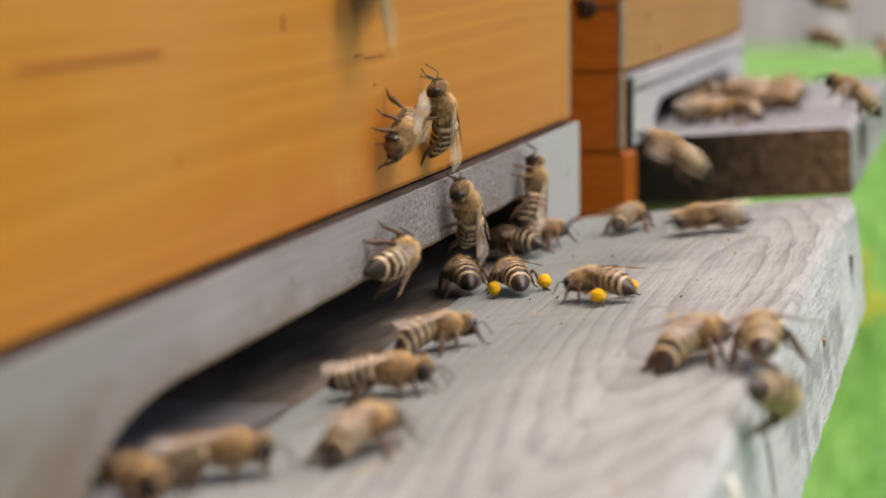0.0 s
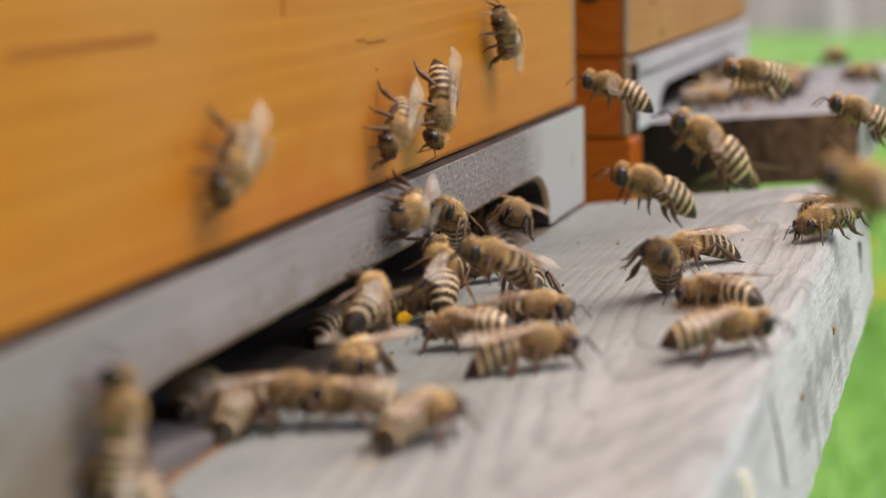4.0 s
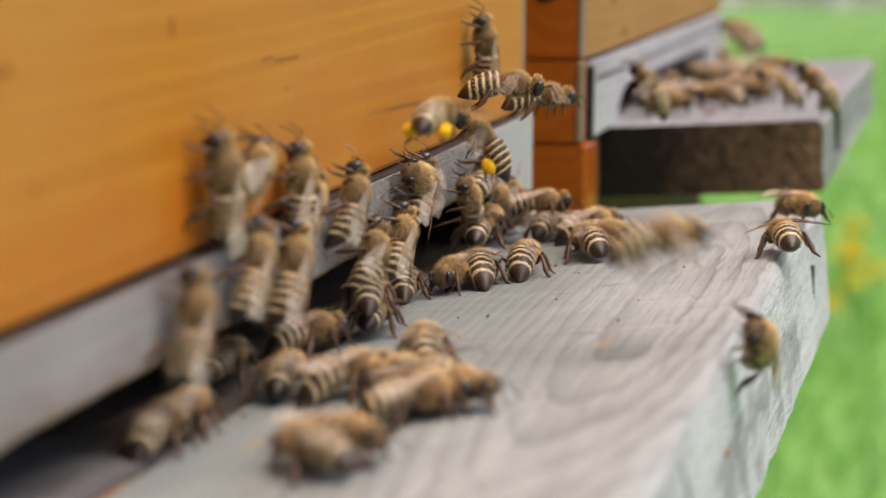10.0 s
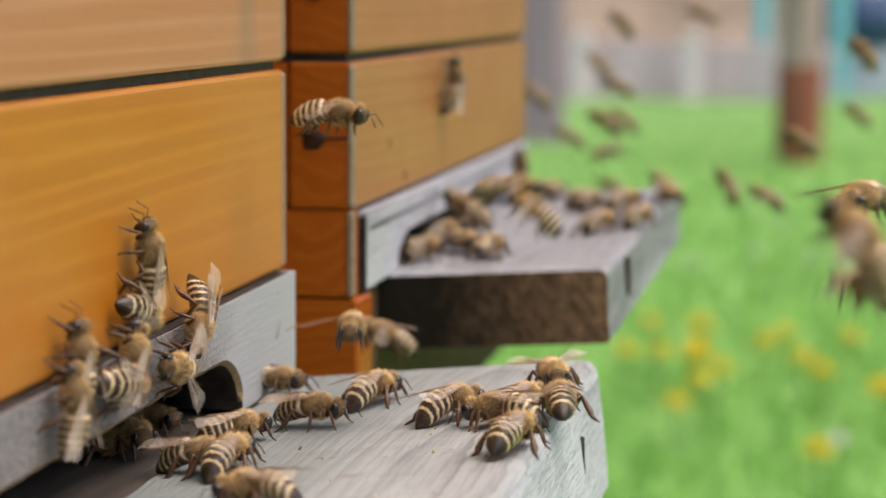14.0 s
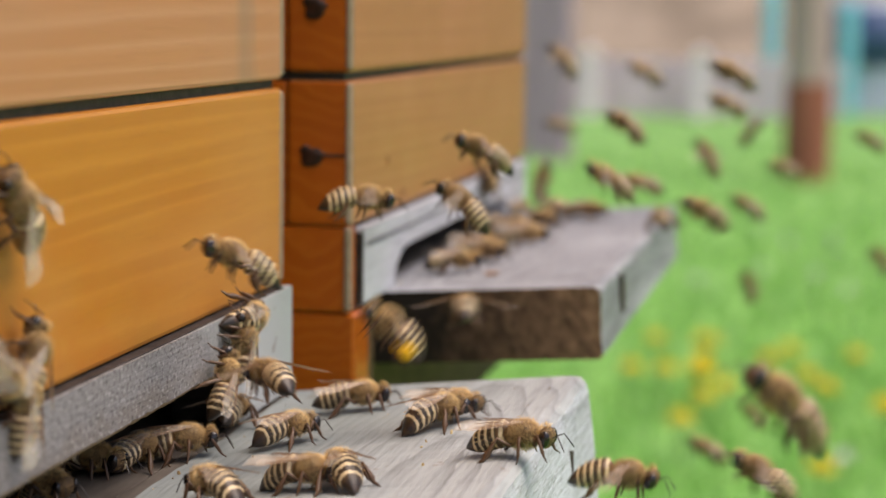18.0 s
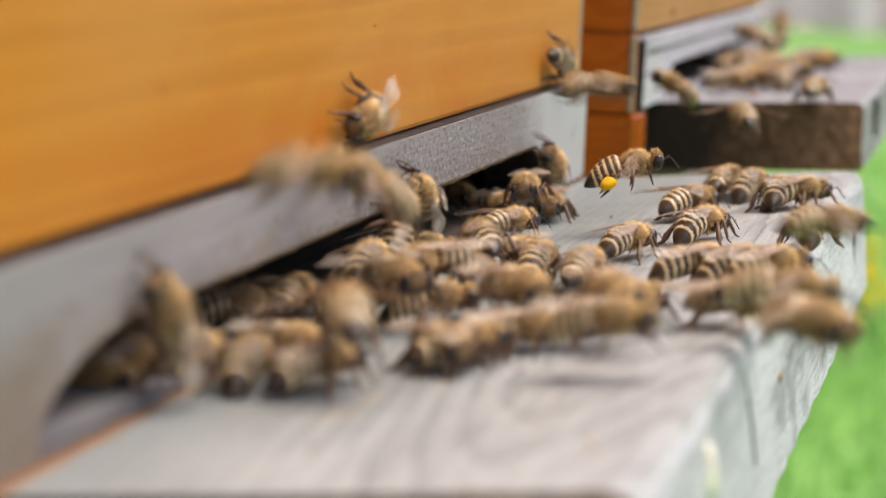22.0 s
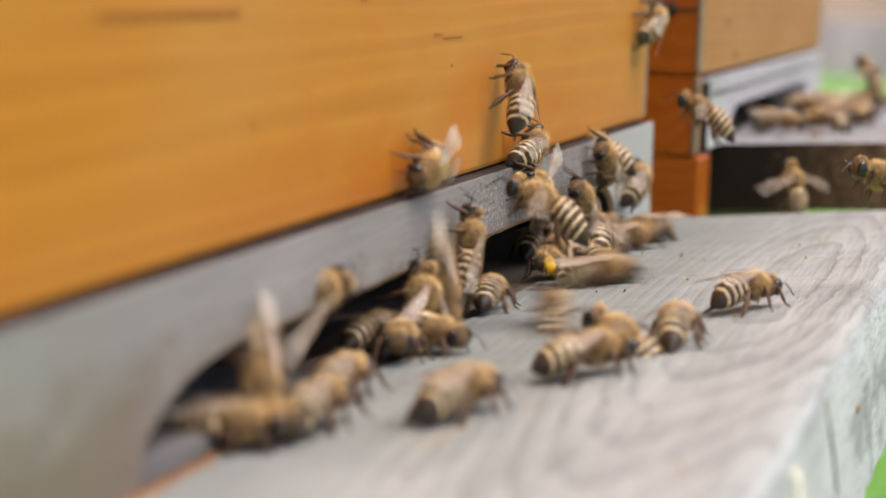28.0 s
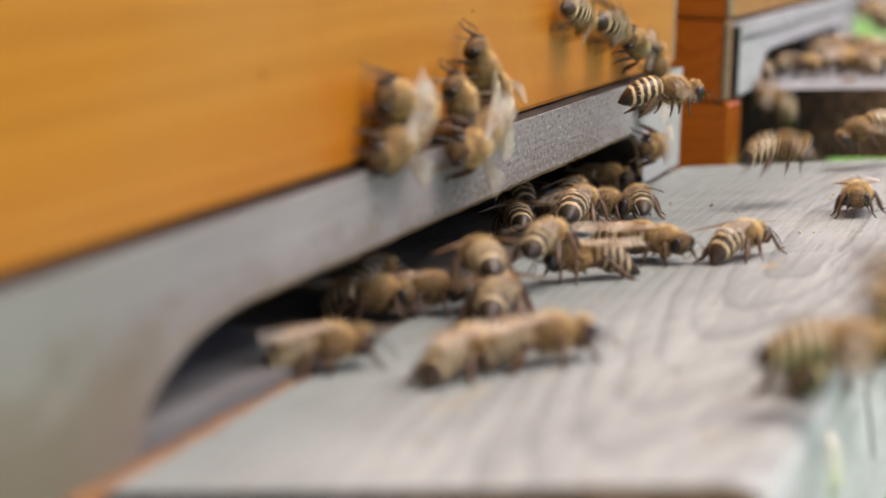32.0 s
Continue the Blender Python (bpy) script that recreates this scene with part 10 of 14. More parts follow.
    bee("fanning", 1.0, [(0, P(.0125, .6370, .0143, 0, 0, 179)), (1, P(.0107, .6352, .0142, 0, 0, 170)), (2, P(.0086, .6355, .0140, 0, 0, 154)), (5, P(.0124, .6410, .0143, 0, 0, 132)), (6, P(.0103, .6396, .0142, 0, 0, 145)), (7, P(.0085, .6370, .0140, 0, 0, 163)), (8, P(.0097, .6352, .0141, 0, 0, 176)), (9, P(.0120, .6355, .0143, 0, 0, 179)), (10, P(.0122, .6377, .0143, 0, 0, 170)), (11, P(.0099, .6402, .0141, 0, 0, 154)), (11.75, P(.0060, .5695, .0133, -1, 3, 156)), (12, P(.0179, .5695, .0146, -1, 3, 157)), (13, P(.0431, .5581, .0162, 1, 4, -165)), (14, P(.0143, .5460, .0144, 2, 3, -142)), (14.25, P(.0060, .5460, .0133, 1, 2, -160)), (14.5, P(-.0343, .5885, .0138, 1, 2, -178)), (15, P(-.0830, .6310, .0131, 0, 0, 146)), (15.63, P(-.0328, .5959, .0138, 1, 1, -160)), (15.95, P(.0060, .5608, .0133, 3, 1, -133)), (16.26, P(.0173, .5608, .0146, 3, 1, -106)), (18, P(.0173, .5608, .0146, 3, 1, -106)), (18.5, P(.0185, .5603, .0147, 3, -2, -58)), (19, P(.0196, .5599, .0147, 1, -4, -10)), (20, P(.0235, .5771, .0150, 1, -4, -8)), (20.25, P(.0060, .5771, .0133, -1, -3, 28)), (20.33, P(.0187, .5970, .0147, -1, -3, 40)), (20.67, P(.0139, .6170, .0144, -1, -1, 89)), (21, P(.0091, .6369, .0141, 0, 0, 137)), (22, P(.0087, .6351, .0141, 0, 0, 129)), (23, P(.0109, .6355, .0142, 0, 0, 133)), (24, P(.0125, .6378, .0143, 0, 0, 146)), (25, P(.0111, .6402, .0142, 0, 0, 163)), (26, P(.0088, .6410, .0141, 0, 0, 176)), (29, P(.0125, .6351, .0143, 0, 0, 153)), (30, P(.0107, .6356, .0142, 0, 0, 137)), (31, P(.0086, .6379, .0140, 0, 0, 129)), (32, P(.0093, .6403, .0141, 0, 0, 133))])
    bee("stepping", 1.06, [(0, P(.0278, .5858, .0153, 0, 0, -129)), (1, P(.0254, .5883, .0151, 0, 0, -146)), (2, P(.0254, .5905, .0151, 0, 0, -160)), (5, P(.0274, .5864, .0152, 0, 0, -140)), (6, P(.0252, .5850, .0151, 0, 0, -124)), (7, P(.0257, .5859, .0151, 0, 0, -115)), (8, P(.0281, .5883, .0153, 0, 0, -117)), (9, P(.0289, .5905, .0153, 0, 0, -129)), (10, P(.0269, .5908, .0152, 0, 0, -147)), (11, P(.0251, .5890, .0151, 0, 0, -160)), (12, P(-.0950, .5830, .0131, 0, 0, -164)), (12.5, P(-.0440, .5747, .0359, 44, -25, 144)), (12.75, P(.0060, .5663, .0133, 70, -19, 114)), (13, P(.0071, .5663, .0587, 90, -3, 90)), (14, P(.0071, .5726, .0472, 90, 19, 90)), (15, P(.0071, .5641, .0361, 90, -20, 90)), (16.74, P(.0071, .5641, .0361, 90, -20, 90)), (17.05, P(.0060, .5641, .0133, 68, -38, 124)), (17.37, P(-.0440, .5736, .0246, 35, -40, 169)), (18, P(-.0950, .5830, .0131, 0, 0, -130)), (19, P(-.0950, .5830, .0131, 0, 0, -147)), (20, P(.0261, .5850, .0152, 0, 0, -160)), (21, P(.0250, .5859, .0151, 0, 0, -164)), (22, P(.0268, .5884, .0152, 0, 0, -155)), (23, P(.0289, .5906, .0153, 0, 0, -139)), (24, P(.0282, .5908, .0153, 0, 0, -123)), (25, P(.0257, .5889, .0151, 0, 0, -114)), (26, P(.0252, .5863, .0151, 0, 0, -117)), (29, P(.0278, .5885, .0153, 0, 0, -161)), (30, P(.0254, .5906, .0151, 0, 0, -164)), (31, P(.0254, .5908, .0151, 0, 0, -155)), (32, P(.0277, .5889, .0153, 0, 0, -139))])
    bee("walker", 0.98, [(0, P(.0149, .5408, .0144, 0, 0, -86)), (1, P(.0141, .5406, .0144, 0, 0, -96)), (2, P(.0161, .5385, .0145, 0, 0, -95)), (5, P(.0146, .5363, .0144, 0, 0, -52)), (6, P(.0143, .5389, .0144, 0, 0, -47)), (7, P(.0165, .5408, .0145, 0, 0, -54)), (8, P(.0180, .5406, .0146, 0, 0, -70)), (9, P(.0165, .5384, .0145, 0, 0, -86)), (10, P(.0143, .5359, .0144, 0, 0, -96)), (11, P(.0145, .5350, .0144, 0, 0, -95)), (12, P(-.0350, .5350, .0131, 0, 0, -82)), (12.33, P(-.0210, .5628, .0283, -1, 35, -49)), (12.67, P(-.0069, .5906, .0436, 38, 61, 14)), (12.75, P(.0060, .6184, .0133, 56, 61, 38)), (13, P(.0071, .6184, .0588, 90, 43, 90)), (13.5, P(.0062, .5948, .0363, 24, 40, 10)), (14, P(.0053, .5712, .0138, 2, -3, -31)), (15, P(.0310, .5765, .0155, 1, -4, -9)), (16.5, P(.0228, .5749, .0149, 3, -2, -58)), (18, P(.0145, .5733, .0144, 3, 1, -106)), (19, P(.0052, .5658, .0138, 3, -2, -48)), (20, P(.0036, .5649, .0137, 2, -3, -33)), (20.25, P(.0060, .5649, .0133, 2, -2, -45)), (21, P(.0153, .5408, .0145, 0, 0, -82)), (22, P(.0176, .5405, .0146, 0, 0, -65)), (23, P(.0176, .5383, .0146, 0, 0, -51)), (24, P(.0153, .5359, .0145, 0, 0, -47)), (25, P(.0140, .5350, .0144, 0, 0, -55)), (26, P(.0157, .5364, .0145, 0, 0, -71)), (29, P(.0149, .5405, .0144, 0, 0, -94)), (30, P(.0141, .5383, .0144, 0, 0, -82)), (30.5, P(.0131, .5524, .0143, 1, 2, -126)), (30.75, P(.0060, .5665, .0133, 1, 3, -149)), (31, P(.0121, .5665, .0143, 1, 4, -171)), (31.33, P(.0098, .5632, .0141, 3, 1, -114)), (31.67, P(.0075, .5600, .0140, 3, -2, -56)), (32, P(.0052, .5567, .0138, 0, -4, 1))])
    bee("walker", 1.03, [(0, P(.0030, .6004, .0137, 0, 0, -30)), (1, P(.0045, .5981, .0138, 0, 0, -24)), (2, P(.0067, .5976, .0139, 0, 0, -9)), (5, P(.0031, .6035, .0137, 0, 0, 18)), (6, P(.0049, .6027, .0138, 0, 0, 7)), (7, P(.0069, .6003, .0139, 0, 0, -10)), (8, P(.0061, .5980, .0139, 0, 0, -25)), (9, P(.0037, .5976, .0137, 0, 0, -30)), (10, P(.0032, .5994, .0137, 0, 0, -23)), (11, P(.0054, .6020, .0138, 0, 0, -8)), (12, P(-.0470, .5950, .0131, 0, 0, 8)), (12.33, P(-.0329, .6260, .0131, 2, 0, -46)), (12.67, P(-.0187, .6570, .0132, 2, 2, -101)), (12.75, P(.0060, .6400, .0133, 2, 2, -115)), (13, P(-.0046, .6880, .0132, 1, 3, -156)), (13.25, P(.0060, .6400, .0133, 2, 2, -112)), (13.33, P(-.0187, .6570, .0132, 2, 2, -98)), (13.67, P(-.0329, .6260, .0131, 2, 0, -40)), (14, P(-.0470, .5950, .0131, 0, 0, 18)), (14.5, P(-.0171, .6412, .0137, 2, 0, -48)), (14.75, P(.0060, .6400, .0133, 3, 0, -81)), (15, P(.0129, .6875, .0143, 3, 1, -114)), (18, P(.0185, .6612, .0147, 1, 3, -157)), (18.25, P(.0060, .6400, .0133, 2, 2, -124)), (18.5, P(-.0142, .6281, .0139, 2, 1, -90)), (19, P(-.0470, .5950, .0131, 0, 0, -23)), (20, P(.0037, .6027, .0137, 0, 0, -8)), (21, P(.0062, .6002, .0139, 0, 0, 9)), (22, P(.0069, .5980, .0139, 0, 0, 19)), (22.33, P(.0038, .6280, .0137, -1, 1, 77)), (22.67, P(.0008, .6580, .0136, -1, 3, 135)), (22.75, P(.0060, .6400, .0133, 0, 3, 150)), (23, P(-.0023, .6880, .0134, 1, 4, -167)), (23.25, P(.0060, .6400, .0133, 2, 3, -124)), (23.33, P(-.0005, .6585, .0135, 2, 2, -109)), (23.67, P(.0013, .6290, .0136, 2, 1, -52)), (24, P(.0030, .5995, .0137, 0, 0, 6)), (24.33, P(-.0013, .6290, .0134, -1, 1, 66)), (24.67, P(-.0057, .6585, .0131, -1, 3, 125)), (24.75, P(.0060, .6400, .0133, -1, 3, 140)), (25, P(-.0100, .6880, .0129, 0, 4, -175)), (26, P(-.0100, .6880, .0129, 1, 4, -172)), (29, P(-.0100, .6880, .0129, 1, 3, -161)), (30, P(-.0100, .6880, .0129, 1, 4, -165)), (30.25, P(.0060, .6400, .0133, 0, 3, 151)), (30.33, P(-.0044, .6585, .0132, -1, 3, 136)), (30.67, P(.0012, .6290, .0136, -1, 1, 78)), (31, P(.0067, .5995, .0139, 0, 0, 19)), (32, P(.0064, .6021, .0139, 0, 0, 18))])
    bee("stepping", 1.02, [(0, P(.0205, .5478, .0148, 0, 0, 49)), (1, P(.0229, .5499, .0150, 0, 0, 66)), (2, P(.0233, .5524, .0150, 0, 0, 81)), (5, P(.0208, .5497, .0148, 0, 0, 67)), (6, P(.0231, .5477, .0150, 0, 0, 50)), (7, P(.0230, .5479, .0150, 0, 0, 39)), (8, P(.0207, .5500, .0148, 0, 0, 38)), (9, P(.0195, .5525, .0147, 0, 0, 49)), (10, P(.0213, .5535, .0148, 0, 0, 66)), (11, P(.0234, .5522, .0150, 0, 0, 81)), (12, P(-.0590, .5470, .0131, 0, 0, 87)), (12.5, P(-.0169, .5679, .0141, -1, -2, 43)), (12.75, P(.0060, .5887, .0133, 0, -3, 21)), (13, P(.0252, .5887, .0151, 0, -4, -1)), (14, P(.0464, .5896, .0164, 1, -3, -18)), (15, P(.0471, .5896, .0165, -1, -3, 22)), (16.74, P(.0471, .5896, .0165, -1, -3, 22)), (17.05, P(.0060, .5896, .0133, -1, -2, 29)), (18, P(-.0590, .5470, .0131, 0, 0, 50)), (18.75, P(.0060, .5702, .0133, -1, -3, 18)), (19, P(.0490, .5702, .0166, 0, -4, 7)), (20, P(.0423, .5627, .0162, 1, -4, -8)), (20.25, P(.0060, .5627, .0133, 0, -3, 15)), (20.5, P(.0329, .5553, .0156, -1, -2, 39)), (21, P(.0235, .5479, .0150, 0, 0, 87)), (22, P(.0219, .5501, .0149, 0, 0, 81)), (23, P(.0197, .5526, .0148, 0, 0, 66)), (24, P(.0201, .5535, .0148, 0, 0, 49)), (25, P(.0225, .5522, .0149, 0, 0, 38)), (26, P(.0234, .5496, .0150, 0, 0, 39)), (29, P(.0205, .5501, .0148, 0, 0, 82)), (30, P(.0229, .5526, .0150, 0, 0, 87)), (31, P(.0233, .5535, .0150, 0, 0, 81)), (32, P(.0211, .5521, .0148, 0, 0, 65))])
    bee("fanning", 1.03, [(0, P(.0114, .6154, .0142, 0, 0, 140)), (1, P(.0125, .6159, .0143, 0, 0, 152)), (2, P(.0107, .6143, .0142, 0, 0, 153)), (5, P(.0117, .6107, .0142, 0, 0, 111)), (6, P(.0123, .6131, .0143, 0, 0, 104)), (7, P(.0102, .6154, .0142, 0, 0, 109)), (8, P(.0085, .6159, .0140, 0, 0, 123)), (9, P(.0097, .6142, .0141, 0, 0, 140)), (10, P(.0120, .6116, .0143, 0, 0, 152)), (11, P(.0121, .6101, .0143, 0, 0, 153)), (12, P(-.0710, .6070, .0131, 0, 0, 143)), (12.75, P(.0060, .6400, .0133, 0, 3, 179)), (13, P(.0009, .6880, .0136, 1, 4, -168)), (13.33, P(.0055, .6806, .0139, -2, 3, 137)), (13.67, P(.0102, .6731, .0141, -4, 0, 83)), (14, P(.0148, .6657, .0144, -2, -3, 28)), (15, P(.0143, .6485, .0144, 0, -4, -4)), (16.5, P(.0212, .6510, .0148, 3, -2, -58)), (18, P(.0282, .6534, .0153, 3, 1, -111)), (18.25, P(.0060, .6400, .0133, 2, 2, -135)), (18.5, P(-.0214, .6302, .0142, 1, 1, -159)), (19, P(-.0710, .6070, .0131, 0, 0, 152)), (20, P(.0124, .6132, .0143, 0, 0, 153)), (21, P(.0115, .6154, .0142, 0, 0, 142)), (22, P(.0091, .6159, .0141, 0, 0, 125)), (23, P(.0088, .6141, .0141, 0, 0, 110)), (24, P(.0110, .6115, .0142, 0, 0, 104)), (25, P(.0125, .6100, .0143, 0, 0, 109)), (26, P(.0111, .6108, .0142, 0, 0, 124)), (29, P(.0114, .6159, .0142, 0, 0, 153)), (29.75, P(.0060, .6400, .0133, 1, 3, -173)), (30, P(.0205, .6511, .0148, 1, 3, -161)), (30.25, P(.0060, .6400, .0133, 0, 3, -180)), (30.5, P(.0156, .6313, .0145, 0, 2, 162)), (31, P(.0107, .6115, .0142, 0, 0, 125)), (31.75, P(.0060, .6281, .0133, 0, 3, 177)), (32, P(.0073, .6281, .0140, 1, 4, -166))])
    bee("stepping", 1.04, [(0, P(.0290, .5637, .0153, 0, 0, -139)), (1, P(.0278, .5612, .0153, 0, 0, -143)), (2, P(.0254, .5600, .0151, 0, 0, -157)), (5, P(.0290, .5657, .0153, 0, 0, 172)), (6, P(.0273, .5657, .0152, 0, 0, -179)), (7, P(.0252, .5637, .0151, 0, 0, -162)), (8, P(.0257, .5611, .0151, 0, 0, -147)), (9, P(.0281, .5600, .0153, 0, 0, -139)), (10, P(.0289, .5612, .0153, 0, 0, -143)), (11, P(.0269, .5637, .0152, 0, 0, -157)), (12, P(-.0830, .5590, .0131, 0, 0, -174)), (12.75, P(.0060, .6400, .0133, 1, 3, -165)), (13, P(.0112, .6880, .0142, 1, 3, -162)), (14, P(.0490, .6386, .0166, 1, 4, -169)), (14.33, P(.0490, .6297, .0166, 3, 2, -116)), (14.67, P(.0490, .6207, .0166, 3, -2, -64)), (15, P(.0490, .6118, .0166, 1, -4, -11)), (18, P(.0490, .6259, .0166, -1, -4, 14)), (19, P(.0413, .6376, .0161, 1, -3, -22)), (19.25, P(.0060, .6376, .0133, 2, -2, -56)), (19.5, P(.0349, .6016, .0157, 2, -1, -90)), (20, P(.0285, .5657, .0153, 0, 0, -158)), (21, P(.0261, .5636, .0152, 0, 0, -175)), (22, P(.0250, .5610, .0151, 0, 0, 173)), (23, P(.0269, .5600, .0152, 0, 0, 172)), (24, P(.0289, .5612, .0153, 0, 0, -178)), (25, P(.0281, .5638, .0153, 0, 0, -161)), (26, P(.0257, .5658, .0151, 0, 0, -146)), (29, P(.0290, .5610, .0153, 0, 0, -158)), (30, P(.0278, .5600, .0153, 0, 0, -175)), (31, P(.0254, .5613, .0151, 0, 0, 173)), (32, P(.0254, .5638, .0151, 0, 0, 172))])
    bee("gatherer", 0.97, [(0, P(.0173, .6226, .0146, 0, 0, -81)), (1, P(.0149, .6241, .0144, 0, 0, -97)), (2, P(.0141, .6267, .0144, 0, 0, -113)), (5, P(.0169, .6256, .0146, 0, 0, -105)), (6, P(.0145, .6232, .0144, 0, 0, -88)), (7, P(.0143, .6226, .0144, 0, 0, -75)), (8, P(.0166, .6242, .0146, 0, 0, -72)), (9, P(.0180, .6268, .0146, 0, 0, -81)), (10, P(.0165, .6284, .0145, 0, 0, -98)), (11, P(.0143, .6279, .0144, 0, 0, -114)), (12, P(-.0950, .6190, .0131, 0, 0, -122)), (13, P(-.0950, .6190, .0131, 0, 0, -118)), (14, P(-.0950, .6190, .0131, 0, 0, -105)), (14.5, P(-.0333, .6411, .0142, 1, -2, -47)), (14.75, P(.0060, .6400, .0133, 0, -3, -18)), (15, P(.0284, .6632, .0153, -1, -4, 11)), (16.74, P(.0284, .6632, .0153, -1, -4, 11)), (17.05, P(.0060, .6400, .0133, 0, -3, -12)), (17.37, P(-.0333, .6411, .0142, 0, -2, -35)), (18, P(-.0950, .6190, .0131, 0, 0, -82)), (19, P(-.0950, .6190, .0131, 0, 0, -98)), (20, P(.0156, .6231, .0145, 0, 0, -114)), (21, P(.0140, .6226, .0144, 0, 0, -122)), (22, P(.0153, .6242, .0145, 0, 0, -118)), (23, P(.0176, .6269, .0146, 0, 0, -104)), (24, P(.0176, .6284, .0146, 0, 0, -87)), (25, P(.0152, .6278, .0145, 0, 0, -75)), (26, P(.0140, .6254, .0144, 0, 0, -73)), (29, P(.0173, .6243, .0146, 0, 0, -114)), (30, P(.0149, .6269, .0144, 0, 0, -122)), (31, P(.0141, .6284, .0144, 0, 0, -118)), (32, P(.0161, .6278, .0145, 0, 0, -104))])
    bee("flyer", 1.01, [(0, P(.0271, .3914, .0205, 25, 0, 78)), (1, P(.0349, .3702, .0159, 16, 0, 97)), (2, P(.0369, .3461, .0402, 7, 0, 83)), (5, P(.0107, .4013, .0265, 24, 0, 102)), (6, P(.0280, .4005, .0208, -24, 0, 91)), (6.33, P(.0213, .4057, .0188, -12, -21, 35)), (6.67, P(.0147, .4110, .0169, 14, -21, -29)), (7, P(.0080, .4162, .0149, 26, 0, -85)), (8, P(.0163, .4093, .0141, -3, 0, -60)), (9, P(.0080, .4112, .0142, -4, 0, -78)), (9.33, P(.1853, .5275, .0195, -2, -4, -136)), (9.67, P(.3627, .6437, .0247, 3, -4, 165)), (10, P(.5400, .7600, .0300, 5, 0, 107)), (11, P(.5400, .7600, .0300, 5, 0, 107)), (12, P(.0080, .4199, .0451, 37, 0, 72)), (13, P(.0430, .4142, .0517, 12, 0, 115)), (14, P(.5400, .7600, .0300, 5, 0, 107)), (15, P(.0446, .3997, .0463, 20, 0, 93)), (18, P(.0270, .4902, .0414, 26, 0, 109)), (19, P(.0133, .4863, .0600, 17, 0, 93)), (20, P(.5400, .7600, .0300, 5, 0, 107)), (32, P(.5400, .7600, .0300, 5, 0, 107))])
    bee("flyer", 0.99, [(0, P(.0503, .4593, .0252, 28, 0, 77)), (1, P(.0390, .4849, .0025, 5, 0, 99)), (1.33, P(.0300, .4882, -.0005, 14, -14, 43)), (1.67, P(.0210, .4916, -.0034, 32, -14, -16)), (2, P(.0120, .4950, -.0064, 40, 0, -73)), (3, P(.0198, .4839, -.0007, 35, 10, -132)), (4, P(.0276, .4728, .0051, 23, 10, 168)), (5, P(.0354, .4617, .0108, 18, 0, 109)), (6, P(.5700, 1.1100, .1050, 6, 0, 90)), (7, P(.0120, .4844, -.0010, 20, 0, 79)), (8, P(.5700, 1.1100, .1050, 6, 0, 90)), (8.33, P(.3827, .8878, .0726, 3, 4, 35)), (8.67, P(.1953, .6656, .0402, -2, 4, -20)), (9, P(.0080, .4434, .0078, -5, 0, -75)), (9.33, P(.0105, .4597, .0125, 10, 22, -23)), (9.67, P(.0131, .4760, .0172, 38, 22, 37)), (10, P(.0156, .4922, .0220, 53, 0, 88)), (11, P(.0329, .4524, .0256, 30, 0, 76)), (12, P(.0139, .4506, .0288, 25, 0, 78)), (13, P(.0080, .4403, .0313, 28, 0, 81)), (14, P(.5700, 1.1100, .1050, 6, 0, 90)), (15, P(.5700, 1.1100, .1050, 6, 0, 90)), (16.26, P(.0215, .4699, .0316, 37, 0, 82)), (18, P(.0269, .4721, .0335, 37, 0, 82)), (19, P(.0565, .3991, .0421, 37, 0, 100)), (20, P(.0257, .4356, .0431, 26, 0, 109)), (21, P(.0080, .4399, .0290, 27, 0, 121)), (22, P(.5700, 1.1100, .1050, 6, 0, 90)), (23, P(.0247, .4140, .0316, 24, 0, 119)), (24, P(.5700, 1.1100, .1050, 6, 0, 90)), (25, P(.0347, .4190, .0307, 33, 0, 101)), (26, P(.5700, 1.1100, .1050, 6, 0, 90)), (27.26, P(.0111, .4366, .0327, 30, 0, 93)), (29, P(.0216, .4352, .0261, 30, 0, 93)), (30, P(.5700, 1.1100, .1050, 6, 0, 90)), (31, P(.5700, 1.1100, .1050, 6, 0, 90)), (32, P(.0344, .4439, .0105, -25, 0, 122))])
    bee("flyer", 1.02, [(0, P(.0285, .6814, .0254, 9, 0, 126)), (1, P(.0120, .6439, .0316, -12, 0, 103)), (2, P(.0461, .6815, .0215, 30, 0, 94)), (3.74, P(.0414, .6927, .0107, 30, 0, 94)), (5, P(.6000, .6900, .1800, 5, 0, 73)), (5.5, P(.3221, .6744, .1008, -28, -14, 116)), (6, P(.0442, .6588, .0215, -62, 0, 159)), (6.5, P(.0384, .6721, .0237, -15, -16, 124)), (7, P(.0326, .6853, .0260, 33, 0, 89)), (8, P(.6000, .6900, .1800, 5, 0, 73)), (9, P(.0386, .6921, .0215, -5, 0, 90)), (10, P(.6000, .6900, .1800, 5, 0, 73)), (11, P(.0532, .7058, .0321, 31, 0, 117)), (12, P(.0081, .7603, .0515, 15, 0, 90)), (13, P(.0219, .7310, .0596, 21, 0, 81)), (14, P(.0012, .7226, .0380, 29, 0, 102)), (15, P(.0120, .6330, .0561, 30, 0, 117)), (18, P(.0370, .6426, .0389, 32, 0, 108)), (19, P(.6000, .6900, .1800, 5, 0, 73)), (25, P(.6000, .6900, .1800, 5, 0, 73)), (26, P(.0202, .6553, .0260, 44, 0, 118)), (27.74, P(.0121, .6656, .0358, 44, 0, 118)), (29, P(.6000, .6900, .1800, 5, 0, 73)), (32, P(.6000, .6900, .1800, 5, 0, 73))])
